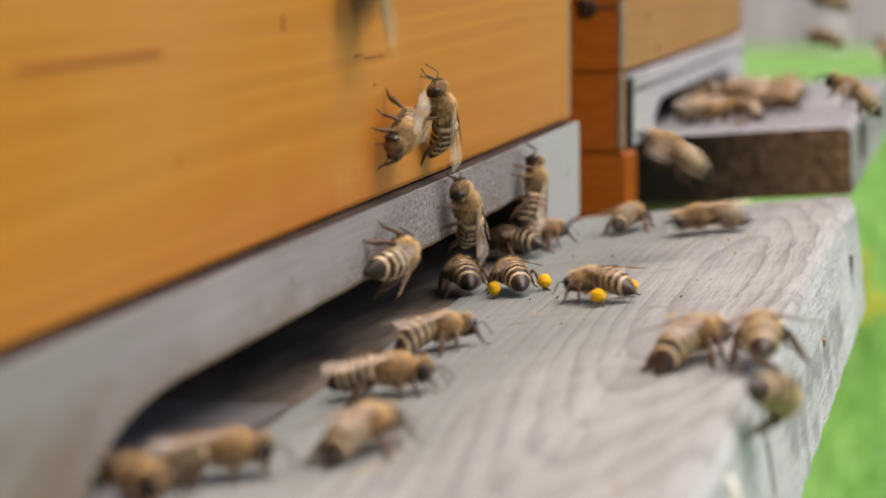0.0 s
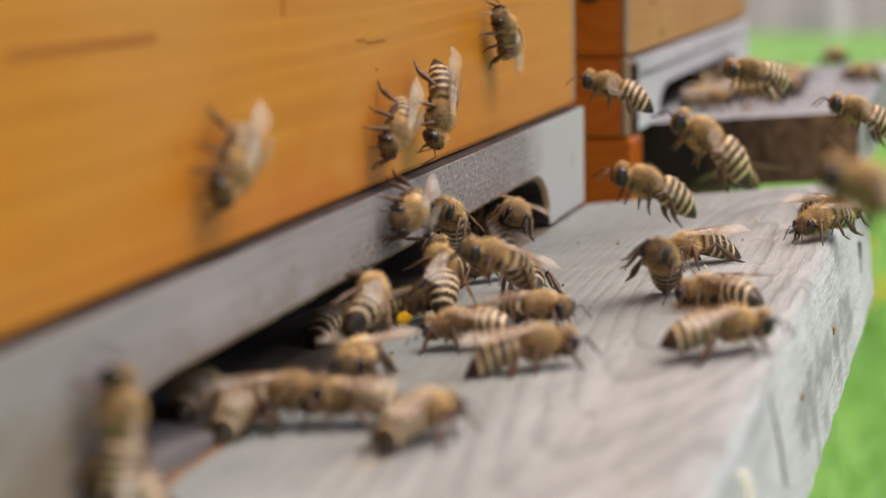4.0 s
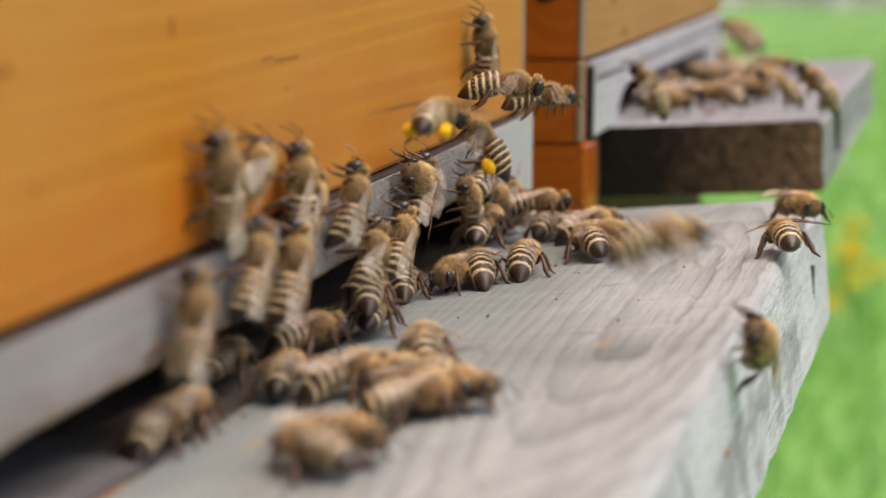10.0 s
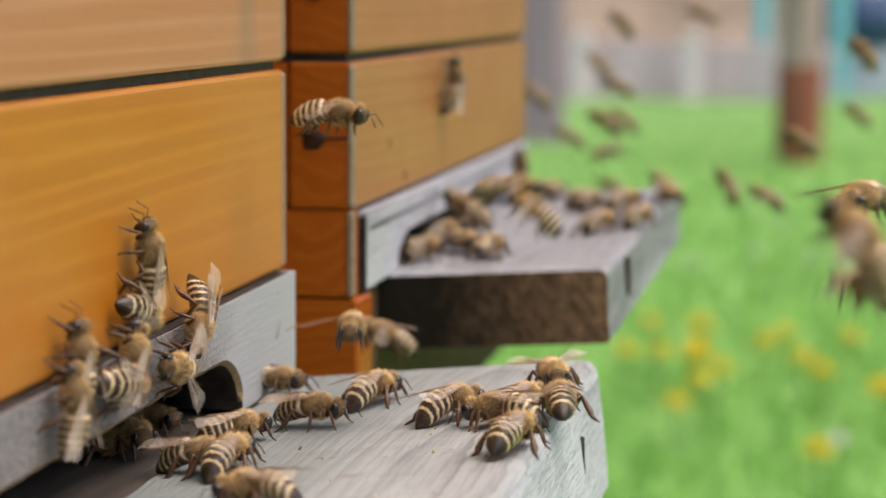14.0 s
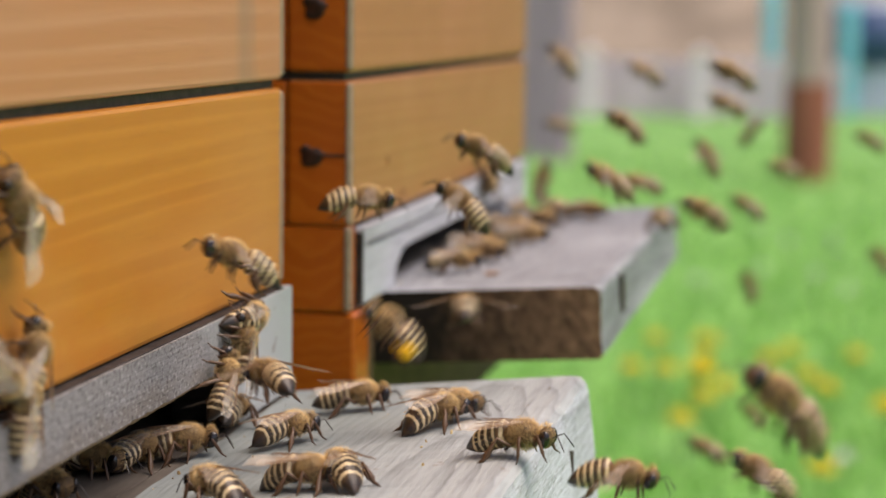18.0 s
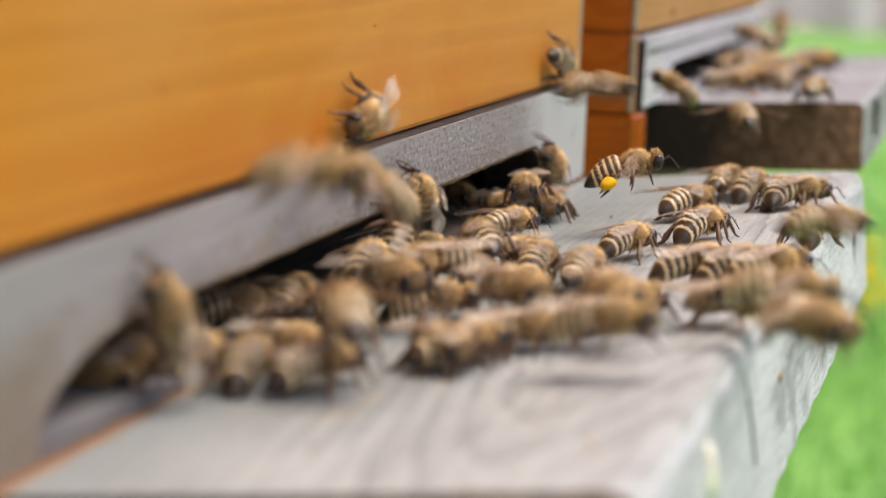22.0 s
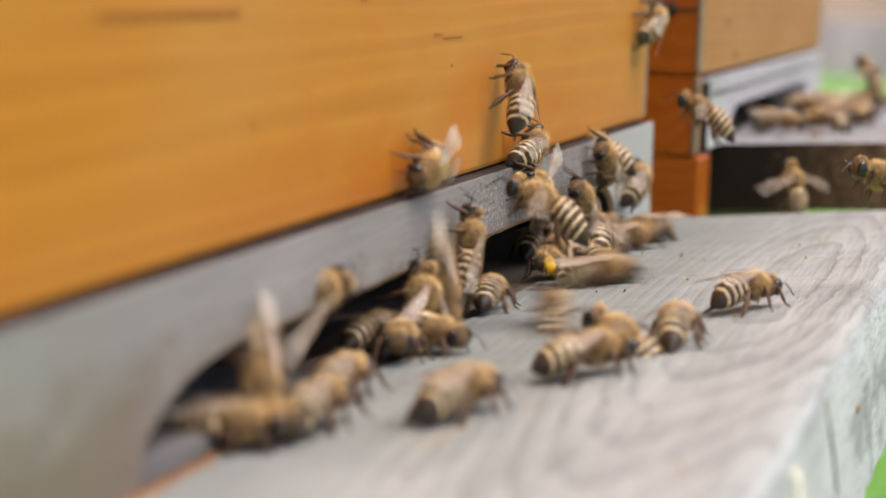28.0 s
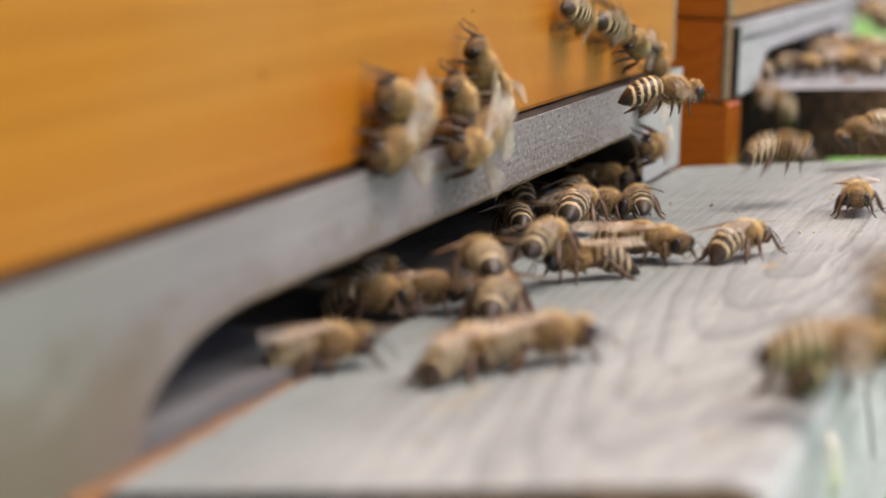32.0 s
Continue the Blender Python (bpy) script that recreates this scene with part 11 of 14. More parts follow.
    bee("flyer", 1.06, [(0, P(.0298, .6833, .0358, 9, 0, 125)), (1, P(.0120, .6646, .0315, 45, 0, 111)), (1.33, P(.0140, .6665, .0300, 34, 18, 56)), (1.67, P(.0159, .6684, .0284, 11, 18, -4)), (2, P(.0179, .6702, .0269, -1, 0, -59)), (3.74, P(.0281, .6511, .0328, -1, 0, -59)), (4.16, P(.2288, .7807, .0318, 1, 2, -4)), (4.58, P(.4294, .9104, .0309, 4, 2, 51)), (5, P(.6300, 1.0400, .0300, 5, 0, 107)), (7, P(.6300, 1.0400, .0300, 5, 0, 107)), (7.33, P(.4240, .9200, .0278, 11, -7, 54)), (7.67, P(.2180, .8000, .0257, 21, -7, 1)), (8, P(.0120, .6800, .0235, 26, 0, -51)), (9, P(.0120, .6708, .0215, 7, 0, -81)), (9.33, P(.0120, .6683, .0215, 15, 10, -30)), (9.67, P(.0120, .6658, .0215, 28, 10, 22)), (10, P(.0120, .6634, .0215, 37, 0, 73)), (11, P(.0604, .6999, -.0156, 30, 0, 83)), (12, P(.0593, .8023, .0317, 35, 0, 95)), (13, P(.0257, .7299, .0438, 19, 0, 116)), (14, P(.0178, .7632, .0278, 29, 0, 117)), (15, P(.0184, .7858, .0664, 11, 0, 99)), (18, P(.0096, .7263, .0534, 39, 0, 69)), (19, P(-.0147, .7577, .0548, 63, 0, 115)), (20, P(.6300, 1.0400, .0300, 5, 0, 107)), (32, P(.6300, 1.0400, .0300, 5, 0, 107))])
    bee("flyer", 1.02, [(0, P(.0471, .6825, .0215, 50, 0, 57)), (0.5, P(.0470, .6416, .0215, 21, -8, 88)), (1, P(.0469, .6006, .0215, -7, 0, 118)), (2, P(.4200, .6200, .1050, 6, 0, 90)), (8, P(.4200, .6200, .1050, 6, 0, 90)), (9, P(.0194, .6884, .0245, -39, 0, 77)), (9.5, P(.0157, .6849, .0230, -4, 0, 77)), (10, P(.0120, .6814, .0215, 31, 0, 76)), (11, P(.0172, .6959, .0248, 13, 0, 113)), (12, P(.0286, .6788, .0282, -28, 0, 102)), (13, P(.0196, .6941, .0251, 36, 0, 108)), (14, P(.0423, .7036, .0133, 37, 0, 74)), (15, P(.0714, .6403, .0096, 27, 0, 113)), (18, P(.0573, .6811, -.0518, 26, 0, 110)), (19, P(.4200, .6200, .1050, 6, 0, 90)), (32, P(.4200, .6200, .1050, 6, 0, 90))])
    bee("flyer", 0.94, [(0, P(.4500, .9700, .1800, 5, 0, 73)), (1, P(.0120, .5669, .0215, 46, 0, 83)), (2, P(.4500, .9700, .1800, 5, 0, 73)), (8, P(.4500, .9700, .1800, 5, 0, 73)), (9, P(.0181, .5663, .0267, -17, 0, 88)), (10, P(.0382, .5101, .0215, 30, 0, 81)), (11, P(.0715, .4384, .0356, 28, 0, 98)), (12, P(.0327, .4408, .0477, 47, 0, 107)), (13, P(.0474, .4331, .0242, 34, 0, 119)), (14, P(.0376, .4771, .0288, 31, 0, 82)), (15, P(.0968, .4917, -.0199, 8, 0, 94)), (18, P(.0654, .5281, .0277, 27, 0, 119)), (19, P(.0825, .5268, .0198, 30, 0, 96)), (20, P(.4500, .9700, .1800, 5, 0, 73)), (24, P(.4500, .9700, .1800, 5, 0, 73)), (25, P(.0312, .5427, .0286, 20, 0, 91)), (26, P(.4500, .9700, .1800, 5, 0, 73)), (32, P(.4500, .9700, .1800, 5, 0, 73))])
    bee("flyer", 1.0, [(0, P(.4800, .5500, .0300, 5, 0, 107)), (1, P(.4800, .5500, .0300, 5, 0, 107)), (2, P(.0337, .3222, .0203, 36, 0, 101)), (5, P(.0194, .3595, .0193, 19, 0, 120)), (6, P(.4800, .5500, .0300, 5, 0, 107)), (7, P(.4800, .5500, .0300, 5, 0, 107)), (7.33, P(.3227, .4916, .0226, 8, -4, 51)), (7.67, P(.1653, .4332, .0152, 14, -4, -5)), (8, P(.0080, .3747, .0078, 17, 0, -61)), (8.33, P(.1653, .4332, .0152, 14, -4, -5)), (8.67, P(.3227, .4916, .0226, 8, -4, 51)), (9, P(.4800, .5500, .0300, 5, 0, 107)), (12, P(.4800, .5500, .0300, 5, 0, 107)), (13, P(.0082, .3766, .0373, 28, 0, 112)), (14, P(.4800, .5500, .0300, 5, 0, 107)), (15, P(.0232, .3754, .0246, 17, 0, 112)), (18, P(.0111, .3882, .0324, 25, 0, 115)), (19, P(.0382, .3905, .0180, 29, 0, 116)), (20, P(.0165, .4079, .0282, 25, 0, 78)), (21, P(.4800, .5500, .0300, 5, 0, 107)), (22, P(.4800, .5500, .0300, 5, 0, 107)), (23, P(.0318, .4048, .0185, 20, 0, 114)), (24, P(.4800, .5500, .0300, 5, 0, 107)), (26, P(.4800, .5500, .0300, 5, 0, 107)), (27.26, P(-.0075, .4181, .0230, 24, 0, 89)), (29, P(.0080, .4091, .0078, 24, 0, 89)), (30, P(.4800, .5500, .0300, 5, 0, 107)), (31, P(.0151, .4239, .0112, 29, 0, 85)), (32, P(.4800, .5500, .0300, 5, 0, 107))])
    bee("flyer", 1.03, [(0, P(.5100, .9000, .1050, 6, 0, 90)), (1, P(.5100, .9000, .1050, 6, 0, 90)), (2, P(.0414, .3246, .0282, 34, 0, 85)), (5, P(.0381, .3426, .0339, 38, 0, 109)), (6, P(.0575, .3157, .0281, 30, 0, 98)), (7, P(.5100, .9000, .1050, 6, 0, 90)), (8, P(.0513, .3309, .0144, 35, 0, 84)), (9, P(.5100, .9000, .1050, 6, 0, 90)), (9.33, P(.3549, .7099, .0761, 6, -1, 41)), (9.67, P(.1998, .5197, .0472, 7, -1, -9)), (10, P(.0447, .3296, .0183, 7, 0, -58)), (10.33, P(.0381, .3381, .0221, 8, 0, -6)), (10.67, P(.0315, .3466, .0260, 8, 0, 47)), (11, P(.0249, .3551, .0298, 8, 0, 99)), (12, P(.5100, .9000, .1050, 6, 0, 90)), (13, P(.0752, .3666, .0298, 34, 0, 71)), (14, P(.5100, .9000, .1050, 6, 0, 90)), (15, P(.0834, .3661, .0489, 27, 0, 94)), (16.74, P(.0862, .3638, .0306, 27, 0, 94)), (18, P(.5100, .9000, .1050, 6, 0, 90)), (19, P(.0849, .3755, .0119, 21, 0, 105)), (20, P(.0623, .3689, .0017, 16, 0, 108)), (21, P(.0494, .3639, .0211, 37, 0, 113)), (22, P(.5100, .9000, .1050, 6, 0, 90)), (23, P(.0265, .3815, .0259, 20, 0, 90)), (24, P(.5100, .9000, .1050, 6, 0, 90)), (26, P(.5100, .9000, .1050, 6, 0, 90)), (27.26, P(.0245, .3283, .0162, 29, 0, 94)), (29, P(.0171, .3408, .0148, 29, 0, 94)), (30, P(.0128, .3015, .0170, -2, 0, 107)), (31, P(.0468, .3008, .0159, 22, 0, 112)), (32, P(.5100, .9000, .1050, 6, 0, 90))])
    bee("flyer", 1.05, [(0, P(.5400, 1.2500, .1800, 5, 0, 73)), (2, P(.5400, 1.2500, .1800, 5, 0, 73)), (3.26, P(.0681, .2585, .0130, 26, 0, 101)), (5, P(.0495, .2450, .0284, 26, 0, 101)), (6, P(.5400, 1.2500, .1800, 5, 0, 73)), (7, P(.0437, .2626, .0311, 9, 0, 103)), (8, P(.5400, 1.2500, .1800, 5, 0, 73)), (10, P(.5400, 1.2500, .1800, 5, 0, 73)), (11, P(.0465, .2594, .0500, 29, 0, 99)), (12, P(.5400, 1.2500, .1800, 5, 0, 73)), (13, P(.0904, .3415, .0499, 31, 0, 118)), (14, P(.0922, .3280, .0417, 50, 0, 75)), (15, P(.0824, .2723, .0440, 30, 0, 118)), (16.74, P(.0823, .2681, .0571, 30, 0, 118)), (18, P(.5400, 1.2500, .1800, 5, 0, 73)), (19, P(.0093, .3441, .0361, 57, 0, 78)), (20, P(.5400, 1.2500, .1800, 5, 0, 73)), (21, P(.5400, 1.2500, .1800, 5, 0, 73)), (22, P(.0080, .2953, .0191, 28, 0, 109)), (23, P(.5400, 1.2500, .1800, 5, 0, 73)), (26, P(.5400, 1.2500, .1800, 5, 0, 73)), (27.26, P(.0276, .2953, .0043, 31, 0, 77)), (29, P(.0274, .3086, .0103, 31, 0, 77)), (30, P(.0461, .2345, .0132, 29, 0, 107)), (31, P(.5400, 1.2500, .1800, 5, 0, 73)), (32, P(.5400, 1.2500, .1800, 5, 0, 73))])
    bee("flyer", 1.02, [(0, P(.5700, .8300, .0300, 5, 0, 107)), (2, P(.5700, .8300, .0300, 5, 0, 107)), (3.26, P(.0265, .4241, .0254, 11, 0, 120)), (5, P(.0409, .4137, .0261, 11, 0, 120)), (6, P(.5700, .8300, .0300, 5, 0, 107)), (7, P(.0552, .3803, .0126, 39, 0, 116)), (8, P(.5700, .8300, .0300, 5, 0, 107)), (10, P(.5700, .8300, .0300, 5, 0, 107)), (11, P(.0689, .3703, .0236, 44, 0, 104)), (12, P(.0448, .4040, .0207, 13, 0, 107)), (13, P(.0864, .4055, .0201, 29, 0, 118)), (14, P(.5700, .8300, .0300, 5, 0, 107)), (15, P(.5700, .8300, .0300, 5, 0, 107)), (16.26, P(.0808, .4392, -.0140, 32, 0, 95)), (18, P(.0815, .4348, -.0039, 32, 0, 95)), (19, P(.0671, .4232, .0127, 26, 0, 83)), (20, P(.0606, .4395, .0045, 24, 0, 121)), (21, P(.5700, .8300, .0300, 5, 0, 107)), (32, P(.5700, .8300, .0300, 5, 0, 107))])
    bee("flyer", 1.04, [(0, P(.6000, 1.1800, .1050, 6, 0, 90)), (2, P(.6000, 1.1800, .1050, 6, 0, 90)), (3.26, P(.0638, .4214, .0273, 24, 0, 105)), (5, P(.0516, .4099, .0125, 24, 0, 105)), (6, P(.0485, .4292, .0119, 26, 0, 97)), (7, P(.0134, .4826, .0309, 72, 0, 149)), (7.5, P(.3067, .8313, .0680, 39, 9, 120)), (8, P(.6000, 1.1800, .1050, 6, 0, 90)), (9, P(.0524, .4677, .0188, 26, 0, 114)), (10, P(.0457, .5125, .0217, 45, 0, 102)), (11, P(.0507, .5587, .0215, 54, 0, 69)), (12, P(.0212, .5516, .0215, 62, 0, 19)), (12.5, P(.0381, .5874, .0271, 11, -23, 66)), (13, P(.0551, .6233, .0326, -40, 0, 113)), (13.5, P(.0335, .5882, .0271, -4, -1, 111)), (14, P(.0120, .5532, .0215, 32, 0, 109)), (15, P(.0120, .5452, .0514, 46, 0, 122)), (18, P(.0642, .6325, .0524, 23, 0, 109)), (19, P(.6000, 1.1800, .1050, 6, 0, 90)), (32, P(.6000, 1.1800, .1050, 6, 0, 90))])
    bee("flyer", 0.94, [(0, P(.6300, .7600, .1800, 5, 0, 73)), (11, P(.6300, .7600, .1800, 5, 0, 73)), (12, P(.0635, .5246, -.0064, 12, 0, 81)), (13, P(.0186, .4562, .0093, 50, 0, 109)), (14, P(.0120, .4755, .0060, 22, 0, 90)), (15, P(.0587, .4919, -.0208, 16, 0, 115)), (18, P(.0465, .5252, .0341, 30, 0, 90)), (19, P(.6300, .7600, .1800, 5, 0, 73)), (20, P(.6300, .7600, .1800, 5, 0, 73)), (21, P(.0273, .5055, .0270, 36, 0, 99)), (22, P(.0120, .4839, .0173, 26, 0, 118)), (23, P(.6300, .7600, .1800, 5, 0, 73)), (26, P(.6300, .7600, .1800, 5, 0, 73)), (27.26, P(.0271, .4665, -.0007, 66, 0, 50)), (29, P(.0080, .4592, .0078, 66, 0, 50)), (30, P(.6300, .7600, .1800, 5, 0, 73)), (31, P(.6300, .7600, .1800, 5, 0, 73)), (32, P(.0120, .4894, .0119, 29, 0, 85))])
    bee("flyer", 1.05, [(0, P(.4200, 1.1100, .0300, 5, 0, 107)), (11, P(.4200, 1.1100, .0300, 5, 0, 107)), (12, P(.0151, .8614, .0499, 38, 0, 94)), (13, P(.0246, .8478, .0500, 36, 0, 109)), (14, P(.0115, .8732, .0567, 41, 0, 126)), (15, P(.4200, 1.1100, .0300, 5, 0, 107)), (18, P(.4200, 1.1100, .0300, 5, 0, 107)), (19, P(.0066, .8632, .0605, 4, 0, 78)), (20, P(.4200, 1.1100, .0300, 5, 0, 107)), (32, P(.4200, 1.1100, .0300, 5, 0, 107))])
    bee("flyer", 1.03, [(0, P(.4500, .6900, .1050, 6, 0, 90)), (11, P(.4500, .6900, .1050, 6, 0, 90)), (12, P(.0200, .8384, .0227, 38, 0, 94)), (13, P(.0025, .8612, .0276, 40, 0, 67)), (14, P(.0130, .8693, .0224, 34, 0, 103)), (15, P(.0117, .8634, .0210, 31, 0, 69)), (18, P(.0600, .8660, -.0294, 69, 0, 115)), (19, P(.0835, .8684, -.0295, 26, 0, 65)), (20, P(.4500, .6900, .1050, 6, 0, 90)), (32, P(.4500, .6900, .1050, 6, 0, 90))])
    bee("flyer", 1.01, [(0, P(.4800, 1.0400, .1800, 5, 0, 73)), (11, P(.4800, 1.0400, .1800, 5, 0, 73)), (12, P(.0010, .8102, .0095, 25, 0, 106)), (13, P(-.0088, .7657, .0261, 23, 0, 81)), (14, P(-.0333, .8387, .0110, 37, 0, 72)), (15, P(-.0238, .8547, .0041, 14, 0, 105)), (16.74, P(-.0287, .8623, -.0056, 14, 0, 105)), (18, P(.4800, 1.0400, .1800, 5, 0, 73)), (32, P(.4800, 1.0400, .1800, 5, 0, 73))])
    bee("flyer", 1.05, [(0, P(.5100, .6200, .0300, 5, 0, 107)), (11, P(.5100, .6200, .0300, 5, 0, 107)), (12, P(-.0253, .8510, .0351, -19, 0, 124)), (12.5, P(-.0277, .8541, .0411, 8, -7, 96)), (13, P(-.0301, .8572, .0470, 36, 0, 68)), (14, P(.0039, .8699, .0420, 39, 0, 64)), (15, P(.0150, .8666, .0428, 30, 0, 102)), (18, P(.0290, .7758, .0483, 22, 0, 75)), (19, P(.0324, .7832, .0541, 10, 0, 84)), (20, P(.5100, .6200, .0300, 5, 0, 107)), (32, P(.5100, .6200, .0300, 5, 0, 107))])
    bee("flyer", 1.05, [(0, P(.5400, .9700, .1050, 6, 0, 90)), (11, P(.5400, .9700, .1050, 6, 0, 90)), (12, P(-.0054, .8121, .0343, 25, 0, 76)), (13, P(-.0100, .8587, .0265, 54, 0, 88)), (14, P(.0106, .8702, .0340, 20, 0, 115)), (15, P(.0392, .8684, .0182, 22, 0, 114)), (18, P(.0696, .8726, .0122, 11, 0, 104)), (19, P(.0713, .8713, .0132, 14, 0, 100)), (20, P(.5400, .9700, .1050, 6, 0, 90)), (32, P(.5400, .9700, .1050, 6, 0, 90))])
    bee("flyer", 0.95, [(0, P(.5700, .5500, .1800, 5, 0, 73)), (11, P(.5700, .5500, .1800, 5, 0, 73)), (12, P(.0759, .5875, -.0158, 47, 0, 83)), (13, P(.0876, .6477, .0092, 21, 0, 90)), (14, P(.0692, .7191, .0097, 25, 0, 84)), (15, P(.5700, .5500, .1800, 5, 0, 73)), (16.26, P(.0651, .7122, .0060, 29, 0, 95)), (18, P(.0645, .7253, .0116, 29, 0, 95)), (19, P(.5700, .5500, .1800, 5, 0, 73)), (20, P(.0382, .7115, .0244, 30, 0, 90)), (21, P(.5700, .5500, .1800, 5, 0, 73)), (25, P(.5700, .5500, .1800, 5, 0, 73)), (25.5, P(.2972, .6169, .1008, -10, 10, 7)), (26, P(.0245, .6837, .0215, -25, 0, -59)), (27.74, P(.0420, .6959, .0204, -25, 0, -59)), (28.37, P(.3060, .6229, .1002, -10, 10, 7)), (29, P(.5700, .5500, .1800, 5, 0, 73)), (31, P(.5700, .5500, .1800, 5, 0, 73)), (32, P(.0120, .6776, .0215, 43, 0, 54))])
    bee("flyer", 1.04, [(0, P(.6000, .9000, .0300, 5, 0, 107)), (11, P(.6000, .9000, .0300, 5, 0, 107)), (12, P(.0934, .8142, -.0046, 27, 0, 116)), (13, P(.0617, .7663, .0033, 36, 0, 112)), (14, P(.0096, .8656, -.0019, 28, 0, 115)), (15, P(.0716, .8688, -.0315, 27, 0, 74)), (18, P(.0625, .8611, -.0753, 40, 0, 112)), (19, P(.6000, .9000, .0300, 5, 0, 107)), (32, P(.6000, .9000, .0300, 5, 0, 107))])
    bee("flyer", 1.03, [(0, P(.6300, 1.2500, .1050, 6, 0, 90)), (11, P(.6300, 1.2500, .1050, 6, 0, 90)), (12, P(.0692, .8668, .0052, 7, 0, 77)), (13, P(.0181, .8617, .0061, 44, 0, 122)), (14, P(.0063, .8664, .0097, -18, 0, 93)), (15, P(.0636, .8713, .0038, 19, 0, 74)), (18, P(.1059, .8760, -.0197, 53, 0, 126)), (19, P(.6300, 1.2500, .1050, 6, 0, 90)), (32, P(.6300, 1.2500, .1050, 6, 0, 90))])
    bee("flyer", 0.96, [(0, P(.4200, .8300, .1800, 5, 0, 73)), (11, P(.4200, .8300, .1800, 5, 0, 73)), (12, P(.0801, .8692, .0057, 36, 0, 70)), (13, P(.0869, .8716, -.0236, 28, 0, 117)), (14, P(.0951, .8592, .0262, 31, 0, 104)), (15, P(.1006, .8840, .0521, 12, 0, 114)), (18, P(.0999, .8372, .0250, 24, 0, 108)), (19, P(.0625, .8230, .0080, -17, 0, 102)), (20, P(.4200, .8300, .1800, 5, 0, 73)), (32, P(.4200, .8300, .1800, 5, 0, 73))])
    bee("flyer", 1.03, [(0, P(.4500, 1.1800, .0300, 5, 0, 107)), (11, P(.4500, 1.1800, .0300, 5, 0, 107)), (12, P(.0512, .5967, .0413, 38, 0, 86)), (13, P(.0719, .6347, .0594, 52, 0, 107)), (14, P(.0953, .7154, .0510, 40, 0, 119)), (15, P(.0729, .7627, .0642, 18, 0, 98)), (18, P(.0569, .7357, .0406, 21, 0, 100)), (19, P(.0684, .7086, .0489, 2, 0, 93)), (20, P(.0261, .7102, .0384, 16, 0, 84)), (21, P(.4500, 1.1800, .0300, 5, 0, 107)), (25, P(.4500, 1.1800, .0300, 5, 0, 107)), (26, P(.0132, .6827, .0304, 30, 0, 129)), (27.74, P(.0301, .6773, .0367, 30, 0, 129)), (29, P(.4500, 1.1800, .0300, 5, 0, 107)), (31, P(.4500, 1.1800, .0300, 5, 0, 107)), (32, P(.0120, .6873, .0215, 20, 0, 79))])
    bee("flyer", 1.01, [(0, P(.4800, .7600, .1050, 6, 0, 90)), (11, P(.4800, .7600, .1050, 6, 0, 90)), (12, P(.0259, .8641, .0529, 13, 0, 120)), (13, P(.0383, .8705, .0467, 28, 0, 89)), (14, P(.0394, .8790, .0604, 19, 0, 86)), (15, P(.4800, .7600, .1050, 6, 0, 90)), (16.26, P(.0431, .8660, .0154, -60, 0, 95)), (18, P(.0583, .8603, .0238, -60, 0, 95)), (18.5, P(.0576, .8657, .0297, -12, 1, 97)), (19, P(.0569, .8710, .0357, 37, 0, 100)), (20, P(.4800, .7600, .1050, 6, 0, 90)), (32, P(.4800, .7600, .1050, 6, 0, 90))])
    bee("flyer", 0.96, [(0, P(.5100, 1.1100, .1800, 5, 0, 73)), (12, P(.5100, 1.1100, .1800, 5, 0, 73)), (13, P(.0676, .6701, .0326, 30, 0, 85)), (14, P(.0792, .6783, .0286, 28, 0, 114)), (15, P(.0660, .6612, .0433, 9, 0, 96)), (18, P(.0384, .6706, .0215, 12, 0, 101)), (19, P(.5100, 1.1100, .1800, 5, 0, 73)), (19.5, P(.2610, .8955, .1008, 40, 10, 106)), (20, P(.0120, .6810, .0215, 74, 0, 139)), (21, P(.0120, .6613, .0215, 71, 0, 87)), (21.5, P(.0120, .6690, .0215, 64, 2, 48)), (22, P(.0120, .6767, .0215, 57, 0, 9)), (22.5, P(.0120, .6742, .0229, 50, -3, 50)), (23, P(.0120, .6717, .0243, 42, 0, 91)), (23.33, P(.0120, .6712, .0234, 40, 3, 37)), (23.67, P(.0120, .6707, .0224, 37, 3, -18)), (24, P(.0120, .6702, .0215, 35, 0, -73)), (24.33, P(.0120, .6718, .0215, 37, 4, -14)), (24.67, P(.0120, .6734, .0215, 41, 4, 45)), (25, P(.0120, .6749, .0215, 43, 0, 104)), (26, P(.0120, .6745, .0215, 45, 0, 122)), (27.74, P(.0199, .6936, .0059, 45, 0, 122)), (29, P(.5100, 1.1100, .1800, 5, 0, 73)), (29.33, P(.3440, .9625, .1272, -8, 20, 21)), (29.67, P(.1780, .8150, .0743, -34, 20, -38)), (30, P(.0120, .6675, .0215, -47, 0, -91)), (30.33, P(.0120, .6675, .0225, -28, -33, -142)), (30.67, P(.0120, .6675, .0234, 17, -33, 147)), (31, P(.0120, .6675, .0244, 35, 0, 96)), (32, P(.0120, .6682, .0215, 16, 0, 78))])
